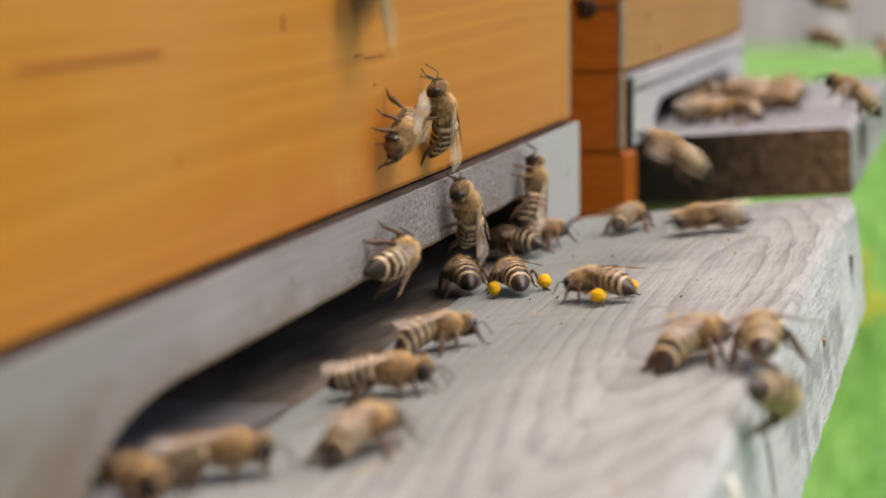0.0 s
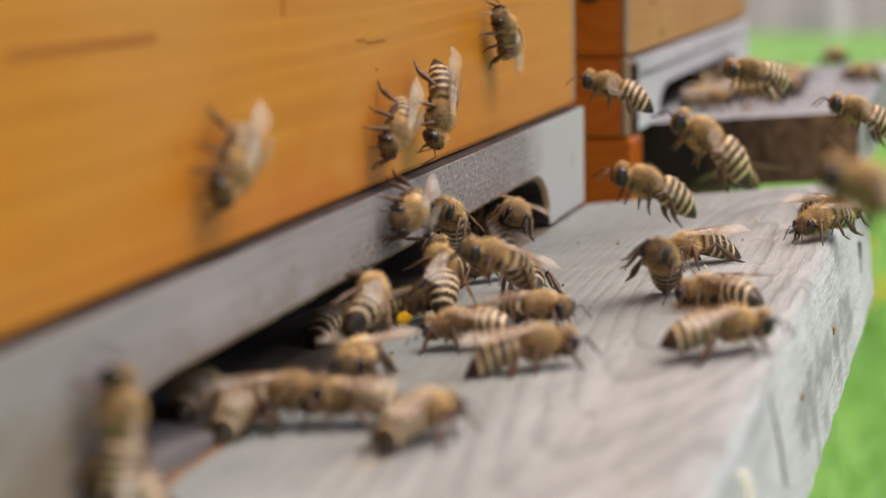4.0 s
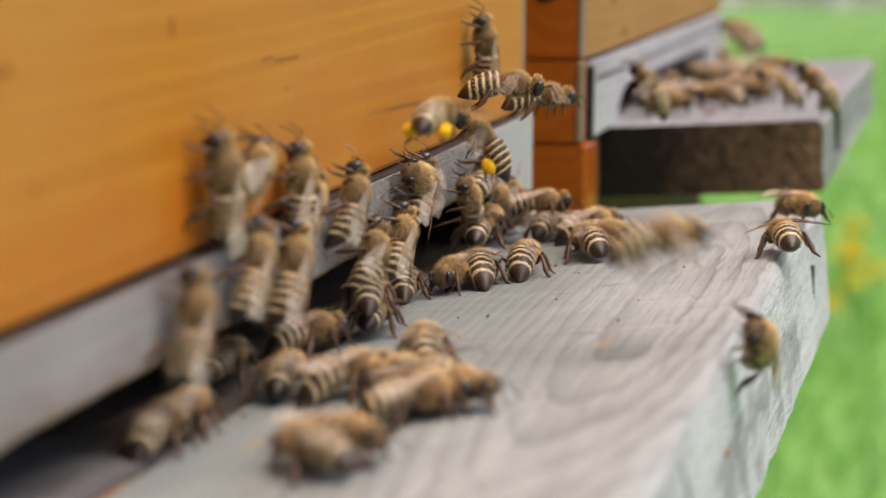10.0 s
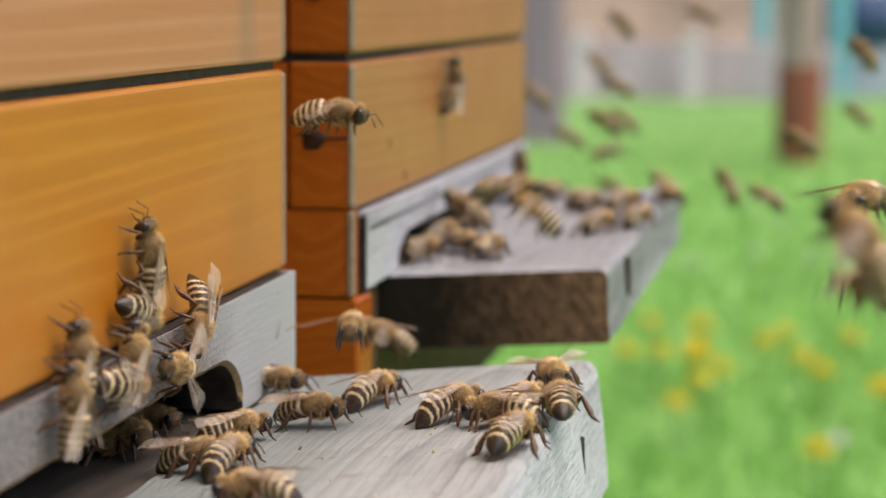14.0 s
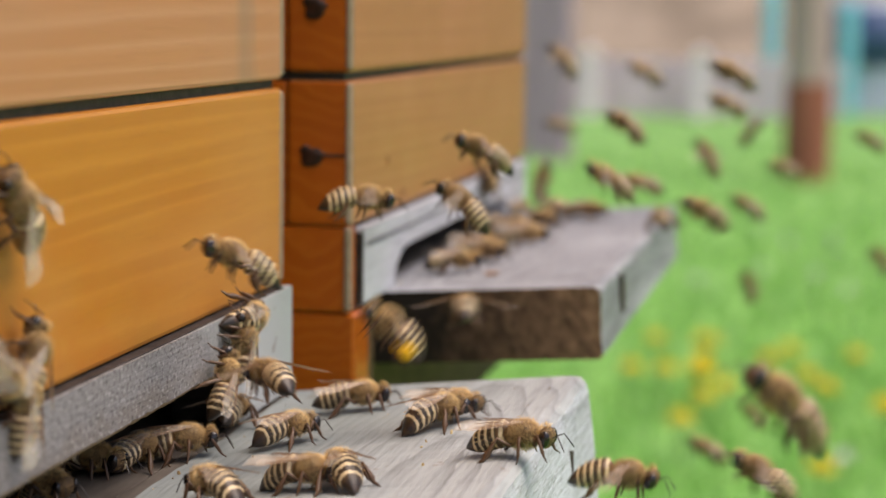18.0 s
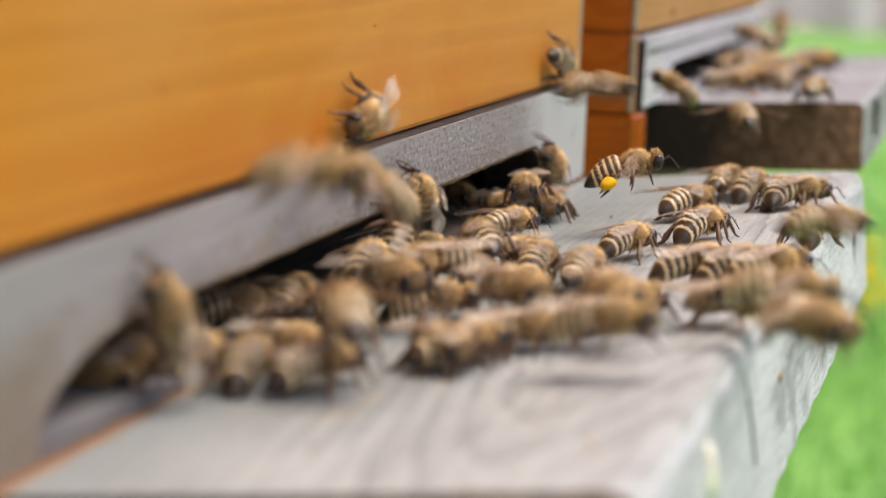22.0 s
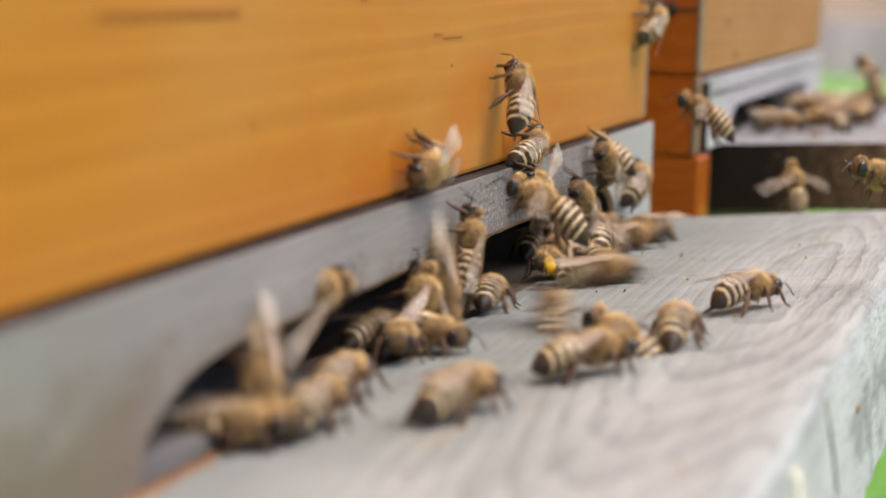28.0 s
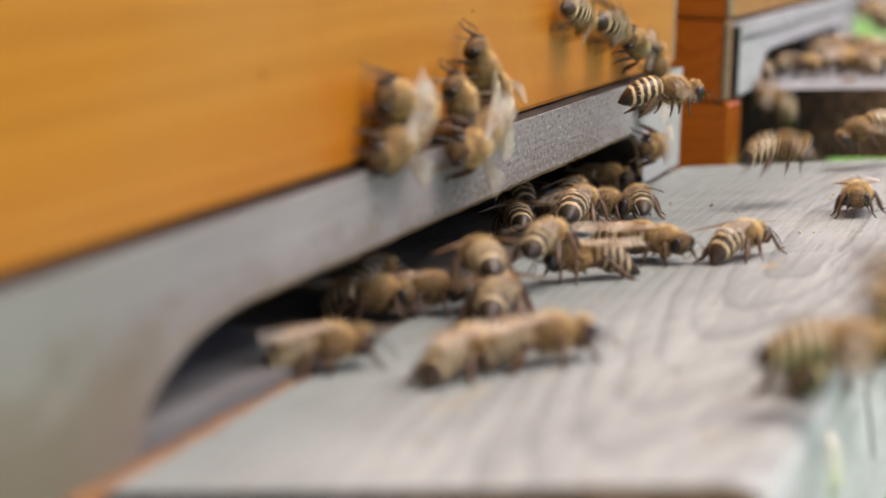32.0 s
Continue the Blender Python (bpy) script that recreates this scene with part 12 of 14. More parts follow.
    bee("flyer", 1.04, [(0, P(.5400, .6900, .0300, 5, 0, 107)), (12, P(.5400, .6900, .0300, 5, 0, 107)), (13, P(.0655, .6571, .0087, 25, 0, 103)), (14, P(.0577, .7387, .0114, 57, 0, 92)), (15, P(.5400, .6900, .0300, 5, 0, 107)), (16.26, P(.0391, .7359, .0235, 54, 0, 64)), (18, P(.0525, .7331, .0256, 54, 0, 64)), (18.5, P(.0652, .7543, .0305, 19, -8, 89)), (19, P(.0778, .7755, .0354, -15, 0, 113)), (20, P(.5400, .6900, .0300, 5, 0, 107)), (32, P(.5400, .6900, .0300, 5, 0, 107))])
    bee("flyer", 0.96, [(0, P(.5700, 1.0400, .1050, 6, 0, 90)), (12, P(.5700, 1.0400, .1050, 6, 0, 90)), (13, P(.0881, .3379, .0181, 38, 0, 82)), (14, P(.5700, 1.0400, .1050, 6, 0, 90)), (15, P(.5700, 1.0400, .1050, 6, 0, 90)), (16.26, P(.0857, .3131, .0480, 43, 0, 113)), (18, P(.0879, .3208, .0284, 43, 0, 113)), (19, P(.0534, .3543, .0403, 19, 0, 98)), (20, P(.5700, 1.0400, .1050, 6, 0, 90)), (26, P(.5700, 1.0400, .1050, 6, 0, 90)), (27.26, P(.0370, .3550, .0176, 25, 0, 122)), (29, P(.0444, .3501, .0233, 25, 0, 122)), (30, P(.5700, 1.0400, .1050, 6, 0, 90)), (32, P(.5700, 1.0400, .1050, 6, 0, 90))])
    bee("flyer", 1.01, [(0, P(.6000, .6200, .1800, 5, 0, 73)), (12, P(.6000, .6200, .1800, 5, 0, 73)), (13, P(.0120, .6754, .0401, 28, 0, 87)), (14, P(-.0587, .7487, .0283, 44, 0, 94)), (15, P(.6000, .6200, .1800, 5, 0, 73)), (15.42, P(.4066, .6383, .1241, 25, -22, 30)), (15.84, P(.2132, .6566, .0681, 56, -22, -22)), (16.26, P(.0197, .6748, .0122, 76, 0, -65)), (18, P(.0120, .6767, .0215, 76, 0, -65)), (18.5, P(.0120, .6615, .0215, 79, -2, -134)), (19, P(.0120, .6463, .0215, 82, 0, 158)), (19.5, P(.0186, .6464, .0215, 30, 14, 130)), (20, P(.0252, .6464, .0215, -21, 0, 102)), (21, P(.0120, .6594, .0215, 36, 0, 101)), (22, P(.0120, .6086, .0215, 17, 0, 98)), (23, P(.6000, .6200, .1800, 5, 0, 73)), (26, P(.6000, .6200, .1800, 5, 0, 73)), (27.26, P(.0271, .5912, .0237, 57, 0, 73)), (29, P(.0120, .6075, .0215, 57, 0, 73)), (30, P(.6000, .6200, .1800, 5, 0, 73)), (31, P(.0274, .5846, .0215, 50, 0, 94)), (32, P(.6000, .6200, .1800, 5, 0, 73))])
    bee("flyer", 0.99, [(0, P(.6300, .9700, .0300, 5, 0, 107)), (12, P(.6300, .9700, .0300, 5, 0, 107)), (12.5, P(.2973, .9119, .0284, 30, 15, 169)), (13, P(-.0354, .8537, .0268, 54, 0, -128)), (13.33, P(-.0257, .8574, .0233, 45, 9, -175)), (13.67, P(-.0160, .8611, .0197, 32, 9, 138)), (14, P(-.0064, .8648, .0162, 24, 0, 91)), (15, P(-.0067, .8594, .0169, 13, 0, 117)), (18, P(-.0097, .8588, .0264, 9, 0, 96)), (19, P(-.0057, .8108, .0094, 22, 0, 117)), (20, P(.6300, .9700, .0300, 5, 0, 107)), (32, P(.6300, .9700, .0300, 5, 0, 107))])
    bee("laden", 0.97, [(0, P(.4200, .5500, .1050, 6, 0, 90)), (0.33, P(.2887, .4842, .0800, 7, -2, 39)), (0.67, P(.1574, .4185, .0550, 10, -2, -13)), (1, P(.0262, .3527, .0300, 11, 0, -64)), (1.33, P(.1574, .4185, .0550, 10, -2, -13)), (1.67, P(.2887, .4842, .0800, 7, -2, 39)), (2, P(.4200, .5500, .1050, 6, 0, 90)), (6, P(.4200, .5500, .1050, 6, 0, 90)), (7, P(.0477, .3792, .0290, 13, 0, 110)), (7.33, P(.0344, .3817, .0219, 13, 0, 53)), (7.67, P(.0212, .3842, .0149, 13, 0, -3)), (8, P(.0080, .3868, .0078, 13, 0, -60)), (8.5, P(.0280, .3740, .0183, 18, 3, 9)), (9, P(.0479, .3612, .0288, 23, 0, 77)), (10, P(.0080, .3869, .0227, 46, 0, 93)), (11, P(.4200, .5500, .1050, 6, 0, 90)), (14, P(.4200, .5500, .1050, 6, 0, 90)), (15, P(.0120, .5848, .0215, 28, 0, 108)), (18, P(.0279, .4113, .0203, 38, 0, 116)), (19, P(.4200, .5500, .1050, 6, 0, 90)), (21, P(.4200, .5500, .1050, 6, 0, 90)), (21.33, P(.2883, .4917, .0745, 8, -4, 34)), (21.67, P(.1565, .4335, .0439, 13, -4, -22)), (22, P(.0248, .3752, .0134, 16, 0, -77)), (22.33, P(.1565, .4335, .0439, 13, -4, -22)), (22.67, P(.2883, .4917, .0745, 8, -4, 34)), (23, P(.4200, .5500, .1050, 6, 0, 90)), (32, P(.4200, .5500, .1050, 6, 0, 90))])
    bee("laden", 1.01, [(0, P(.4500, .9000, .1800, 5, 0, 73)), (7, P(.4500, .9000, .1800, 5, 0, 73)), (7.5, P(.2310, .7750, .1008, 6, 0, 8)), (8, P(.0120, .6501, .0215, 7, 0, -57)), (8.5, P(.2310, .7750, .1008, 6, 0, 8)), (9, P(.4500, .9000, .1800, 5, 0, 73)), (14, P(.4500, .9000, .1800, 5, 0, 73)), (15, P(.0247, .6709, .0233, 23, 0, 100)), (16.74, P(.0299, .6698, .0404, 23, 0, 100)), (18, P(.4500, .9000, .1800, 5, 0, 73)), (32, P(.4500, .9000, .1800, 5, 0, 73))])
    # more bees of the crowd at the entrance, on the far board and in the air
    bee("walker", 1.06, eased([(0, P(-.1101, .4200, .0029, 0, 0, 105)), (0.25, P(-.1101, .4200, .0029, 0, 0, 113)), (0.65, P(.0020, .4200, .0031, 0, 0, -70)), (1, P(.0011, .4451, .0397, 90, 3, 90)), (2, P(.0031, .4133, .0110, 90, 2, 90)), (5, P(.0499, .2975, .0081, 3, 5, -153)), (6, P(.0031, .4015, .0102, 90, 42, 90)), (7, P(.0031, .4143, .0124, -90, -42, -90)), (7.35, P(.0020, .4143, .0031, 0, 0, 116)), (7.8, P(-.1101, .4143, .0029, 0, 0, -20)), (8.25, P(-.1101, .3870, .0029, 0, 0, -6)), (8.65, P(.0020, .3870, .0031, 0, 0, -76)), (9, P(.0031, .3870, .0113, 90, -83, 90)), (10, P(.0062, .3794, .0036, -1, 6, 166)), (11, P(.0092, .3089, .0039, 5, -4, -51)), (12, P(.0011, .3235, .0277, 90, 28, 90)), (12.35, P(.0020, .3235, .0031, 0, 0, 82)), (12.8, P(-.1101, .3235, .0029, 0, 0, 124)), (13.25, P(-.1101, .4112, .0029, 0, 0, 74)), (13.65, P(.0020, .4112, .0031, 0, 0, -83)), (14, P(.0523, .4112, .0083, -1, -6, 9)), (14.35, P(.0020, .4112, .0031, 0, 0, 111)), (14.8, P(-.1101, .4112, .0029, 0, 0, 53)), (18.25, P(-.1101, .3625, .0029, 0, 0, -145)), (18.65, P(.0020, .3625, .0031, 0, 0, -67)), (19, P(.0354, .3625, .0066, -6, -1, 81)), (20, P(.0376, .3610, .0068, 6, 0, -92)), (21, P(.0358, .3643, .0067, 6, 2, -107)), (21.35, P(.0020, .3643, .0031, 0, 0, 65)), (21.8, P(-.1101, .3643, .0029, 0, 0, -42)), (24.25, P(-.1101, .3753, .0029, 0, 0, 62)), (24.65, P(.0020, .3753, .0031, 0, 0, -76)), (25, P(.0272, .3753, .0058, 6, 1, -103)), (25.35, P(.0020, .3753, .0031, 0, 0, 102)), (25.8, P(-.1101, .3753, .0029, 0, 0, -147)), (29.25, P(-.1101, .3700, .0029, 0, 0, -149)), (29.65, P(.0020, .3700, .0031, 0, 0, -74)), (30, P(.0067, .3700, .0037, 3, -5, -31)), (30.35, P(.0020, .3700, .0031, 0, 0, 104)), (30.8, P(-.1101, .3700, .0029, 0, 0, -22)), (31.25, P(-.1101, .3819, .0029, 0, 0, 151)), (31.65, P(.0020, .3819, .0031, 0, 0, -84)), (32, P(.0044, .3819, .0035, 6, 1, -104))]))
    bee("stepping", 0.95, eased([(0, P(-.1240, .3194, .0029, 0, 0, -35)), (0.25, P(-.1240, .3194, .0029, 0, 0, 17)), (0.65, P(.0020, .3194, .0031, 0, 0, -64)), (1, P(-.0064, .3194, .0023, 5, 2, -112)), (2, P(-.0055, .3152, .0024, 5, 2, -110)), (5, P(-.0062, .3299, .0024, -2, -5, 25)), (6, P(.0011, .3308, .0250, -90, -57, -90)), (7, P(.0031, .3423, .0202, 90, 36, 90)), (7.35, P(.0020, .3423, .0031, 0, 0, 102)), (7.8, P(-.1240, .3423, .0029, 0, 0, -3)), (8.25, P(-.1240, .3423, .0029, 0, 0, -169)), (8.65, P(.0020, .3423, .0031, 0, 0, -91)), (9, P(.0031, .3423, .0147, -90, -3, -90)), (10, P(.0031, .3421, .0198, 90, 33, 90)), (11, P(-.0081, .3465, .0022, 4, -4, -47)), (12, P(-.0082, .3546, .0022, 6, 1, -103)), (12.35, P(.0020, .3546, .0031, 0, 0, 82)), (12.8, P(-.1240, .3546, .0029, 0, 0, -94)), (13.25, P(-.1240, .3699, .0029, 0, 0, 132)), (13.65, P(.0020, .3699, .0031, 0, 0, -113)), (14, P(.0031, .3699, .0198, 90, 31, 90)), (14.35, P(.0020, .3699, .0031, 0, 0, 91)), (14.8, P(-.1240, .3699, .0029, 0, 0, -150)), (18.25, P(-.1240, .3517, .0029, 0, 0, -69)), (18.65, P(.0020, .3517, .0031, 0, 0, -71)), (19, P(.0206, .3517, .0051, -6, -1, 82)), (20, P(.0141, .3387, .0044, 6, 0, -91)), (21, P(.0160, .2910, .0046, 6, 1, -98)), (22, P(.0422, .2691, .0109, 6, 0, -93)), (23, P(.0419, .2855, .0073, 6, 0, -93)), (23.35, P(.0020, .2855, .0031, 0, 0, 78)), (23.8, P(-.1240, .2855, .0029, 0, 0, -114)), (28.25, P(-.1240, .2890, .0029, 0, 0, -54)), (28.65, P(.0020, .2890, .0031, 0, 0, -95)), (29, P(.0314, .2890, .0062, 2, -6, -15)), (29.35, P(.0020, .2890, .0031, 0, 0, 85)), (29.8, P(-.1240, .2890, .0029, 0, 0, 74)), (32, P(-.1240, .2890, .0029, 0, 0, 74))]))
    bee("fanning", 1.04, eased([(0, P(-.0904, .3058, .0029, 0, 0, 101)), (0.25, P(-.0904, .3058, .0029, 0, 0, -38)), (0.65, P(.0020, .3058, .0031, 0, 0, -64)), (1, P(.0507, .3058, .0118, -2, -6, 18)), (2, P(.0096, .3367, .0040, -3, -5, 31)), (5, P(.0031, .3315, .0112, 90, 39, 90)), (6, P(.0031, .3209, .0168, -90, -2, -90)), (7, P(.0031, .3214, .0118, 90, 1, 90)), (7.35, P(.0020, .3214, .0031, 0, 0, 68)), (7.8, P(-.0904, .3214, .0029, 0, 0, 40)), (8.25, P(-.0904, .3191, .0029, 0, 0, 101)), (8.65, P(.0020, .3191, .0031, 0, 0, -103)), (9, P(.0031, .3191, .0116, 90, 36, 90)), (10, P(.0187, .3089, .0049, -6, -1, 80)), (11, P(.0181, .3025, .0048, 5, -4, -52)), (12, P(-.0122, .3852, .0018, 4, -4, -51)), (13, P(-.0066, .3937, .0023, 6, 1, -104)), (14, P(-.0104, .3968, .0019, 5, -4, -53)), (14.35, P(.0020, .3968, .0031, 0, 0, 105)), (14.8, P(-.0904, .3968, .0029, 0, 0, 32)), (17.25, P(-.0904, .3921, .0029, 0, 0, 3)), (17.65, P(.0020, .3921, .0031, 0, 0, -77)), (18, P(-.0100, .3921, .0020, 6, 1, -103)), (19, P(.0011, .3300, .0246, 90, 27, 90)), (20, P(.0031, .3567, .0187, 90, -6, 90)), (20.35, P(.0020, .3567, .0031, 0, 0, 116)), (20.8, P(-.0904, .3567, .0029, 0, 0, 14)), (21.25, P(-.0904, .3291, .0029, 0, 0, -62)), (21.65, P(.0020, .3291, .0031, 0, 0, -111)), (22, P(.0031, .3291, .0107, 90, 27, 90)), (23, P(.0093, .3324, .0040, 6, 1, -96)), (23.35, P(.0020, .3324, .0031, 0, 0, 65)), (23.8, P(-.0904, .3324, .0029, 0, 0, -90)), (25.25, P(-.0904, .3073, .0029, 0, 0, -103)), (25.65, P(.0020, .3073, .0031, 0, 0, -106)), (26, P(-.0015, .3073, .0028, 1, -6, -8)), (29, P(.0031, .3088, .0086, 90, -7, 90)), (29.35, P(.0020, .3088, .0031, 0, 0, 102)), (29.8, P(-.0904, .3088, .0029, 0, 0, -61)), (30.25, P(-.0904, .3125, .0029, 0, 0, -174)), (30.65, P(.0020, .3125, .0031, 0, 0, -89)), (31, P(.0031, .3125, .0209, -90, -65, -90)), (32, P(.0031, .3141, .0185, -90, -90, -90))]))
    bee("stepping", 1.02, eased([(0, P(-.0664, .3644, .0029, 0, 0, -36)), (1.25, P(-.0664, .3644, .0029, 0, 0, -178)), (1.65, P(.0020, .3644, .0031, 0, 0, -111)), (2, P(.0011, .3644, .0279, 90, 3, 90)), (5, P(.0195, .3079, .0050, -2, 5, 160)), (6, P(.0069, .3499, .0037, 2, 6, -163)), (7, P(.0127, .3212, .0079, -1, 6, 166)), (8, P(.0080, .3114, .0038, -6, -1, 76)), (9, P(-.0036, .3170, .0026, 6, 2, -109)), (10, P(.0268, .3019, .0057, 6, 1, -99)), (11, P(.0150, .3153, .0081, 2, -6, -17)), (12, P(.0031, .3279, .0205, 90, 3, 90)), (12.35, P(.0020, .3279, .0031, 0, 0, 86)), (12.8, P(-.0664, .3279, .0029, 0, 0, 93)), (13.25, P(-.0664, .3968, .0029, 0, 0, 9)), (13.65, P(.0020, .3968, .0031, 0, 0, -81)), (14, P(.0031, .3968, .0186, -90, -34, -90)), (15, P(.0137, .4256, .0044, 6, 2, -107)), (18, P(.0031, .4214, .0152, 90, 0, 90)), (19, P(.0031, .3249, .0190, 90, 1, 90)), (20, P(.0132, .3239, .0079, 6, 0, -91)), (21, P(-.0063, .3089, .0024, 1, -6, -10)), (22, P(-.0072, .3080, .0023, 6, 0, -94)), (23, P(-.0076, .2878, .0022, 6, 0, -93)), (24, P(-.0050, .3019, .0025, 1, -6, -8)), (25, P(-.0032, .3001, .0027, 6, 1, -96)), (26, P(-.0045, .2956, .0025, 3, -5, -36)), (26.35, P(.0020, .2956, .0031, 0, 0, 96)), (26.8, P(-.0664, .2956, .0029, 0, 0, -17)), (29.25, P(-.0664, .3064, .0029, 0, 0, -116)), (29.65, P(.0020, .3064, .0031, 0, 0, -76)), (30, P(.0019, .3064, .0032, -2, -6, 19)), (30.35, P(.0020, .3064, .0031, 0, 0, 114)), (30.8, P(-.0664, .3064, .0029, 0, 0, 83)), (31.25, P(-.0664, .3015, .0029, 0, 0, 136)), (31.65, P(.0020, .3015, .0031, 0, 0, -79)), (32, P(-.0033, .3015, .0027, 6, 1, -96))]))
    bee("walker", 0.98, eased([(0, P(-.0549, .3967, .0029, 0, 0, 168)), (1.25, P(-.0549, .3967, .0029, 0, 0, 106)), (1.65, P(.0020, .3967, .0031, 0, 0, -95)), (2, P(.0144, .3967, .0045, -5, -3, 60)), (5, P(.0415, .3100, .0072, -5, -2, 68)), (6, P(.0031, .3520, .0104, 90, -87, 90)), (7, P(.0031, .3377, .0109, 90, -31, 90)), (8, P(-.0026, .3301, .0027, -1, 6, 166)), (9, P(-.0037, .3284, .0026, 0, -6, -1)), (10, P(.0110, .4283, .0041, 1, -6, -13)), (11, P(.0090, .4465, .0039, 6, 2, -109)), (12, P(.0403, .4139, .0071, 1, -6, -8)), (12.35, P(.0020, .4139, .0031, 0, 0, 85)), (12.8, P(-.0549, .4139, .0029, 0, 0, 24)), (13.25, P(-.0549, .4129, .0029, 0, 0, 21)), (13.65, P(.0020, .4129, .0031, 0, 0, -114)), (14, P(.0471, .4129, .0078, 2, -5, -24)), (14.35, P(.0020, .4129, .0031, 0, 0, 90)), (14.8, P(-.0549, .4129, .0029, 0, 0, 144)), (17.25, P(-.0549, .4200, .0029, 0, 0, 25)), (17.65, P(.0020, .4200, .0031, 0, 0, -117)), (18, P(.0366, .4231, .0067, 6, 2, -106)), (19, P(.0475, .3449, .0078, 6, 1, -98)), (20, P(-.0018, .3542, .0028, -1, 6, 170)), (21, P(.0002, .2803, .0030, 6, 1, -97)), (22, P(-.0013, .2718, .0029, 1, -6, -9)), (23, P(-.0061, .2682, .0024, 6, 0, -91)), (23.35, P(.0020, .2682, .0031, 0, 0, 72)), (23.8, P(-.0549, .2682, .0029, 0, 0, -146)), (29.25, P(-.0549, .2825, .0029, 0, 0, -74)), (29.65, P(.0020, .2825, .0031, 0, 0, -92)), (30, P(.0068, .2825, .0037, 6, 0, -93)), (30.35, P(.0020, .2825, .0031, 0, 0, 70)), (30.8, P(-.0549, .2825, .0029, 0, 0, -124)), (32, P(-.0549, .2825, .0029, 0, 0, -124))]))
    bee("walker", 0.95, eased([(0, P(-.0547, .3741, .0029, 0, 0, -180)), (1.25, P(-.0547, .3741, .0029, 0, 0, 110)), (1.65, P(.0020, .3741, .0031, 0, 0, -111)), (2, P(-.0004, .3741, .0030, 1, 6, -167)), (5, P(.0046, .3623, .0035, 1, -6, -14)), (6, P(-.0027, .3643, .0027, 1, 6, -168)), (7, P(.0077, .3650, .0038, 5, 2, -112)), (8, P(.0408, .3763, .0072, -1, -6, 7)), (9, P(.0113, .3526, .0041, 1, 6, -170)), (10, P(.0235, .4110, .0054, 5, 2, -111)), (11, P(.0032, .4116, .0033, 6, 2, -106)), (12, P(.0031, .4016, .0120, -90, -34, -90)), (13, P(.0053, .4073, .0035, 5, -4, -51)), (14, P(.0075, .4038, .0038, 5, -3, -53)), (15, P(.0037, .4192, .0034, 6, 2, -106)), (18, P(.0031, .4124, .0114, 90, 33, 90)), (19, P(.0031, .4060, .0106, -90, -33, -90)), (20, P(.0011, .4076, .0303, 90, -8, 90)), (20.35, P(.0020, .4076, .0031, 0, 0, 94)), (20.8, P(-.0547, .4076, .0029, 0, 0, -129)), (21.25, P(-.0547, .4200, .0029, 0, 0, 6)), (21.65, P(.0020, .4200, .0031, 0, 0, -81)), (22, P(.0011, .4352, .0234, -90, 78, -90)), (22.35, P(.0020, .4200, .0031, 0, 0, 61)), (22.8, P(-.0547, .4200, .0029, 0, 0, -144)), (23.25, P(-.0547, .4200, .0029, 0, 0, -74)), (23.65, P(.0020, .4200, .0031, 0, 0, -81)), (24, P(.0135, .4469, .0044, -1, -6, 10)), (24.35, P(.0020, .4200, .0031, 0, 0, 84)), (24.8, P(-.0547, .4200, .0029, 0, 0, -104)), (25.25, P(-.0547, .4200, .0029, 0, 0, 144)), (25.65, P(.0020, .4200, .0031, 0, 0, -104)), (26, P(-.0003, .4200, .0030, 6, 1, -104)), (26.35, P(.0020, .4200, .0031, 0, 0, 82)), (26.8, P(-.0547, .4200, .0029, 0, 0, 128)), (31.25, P(-.0547, .4200, .0029, 0, 0, 6)), (31.65, P(.0020, .4200, .0031, 0, 0, -90)), (32, P(-.0039, .4220, .0026, 6, 2, -108))]))
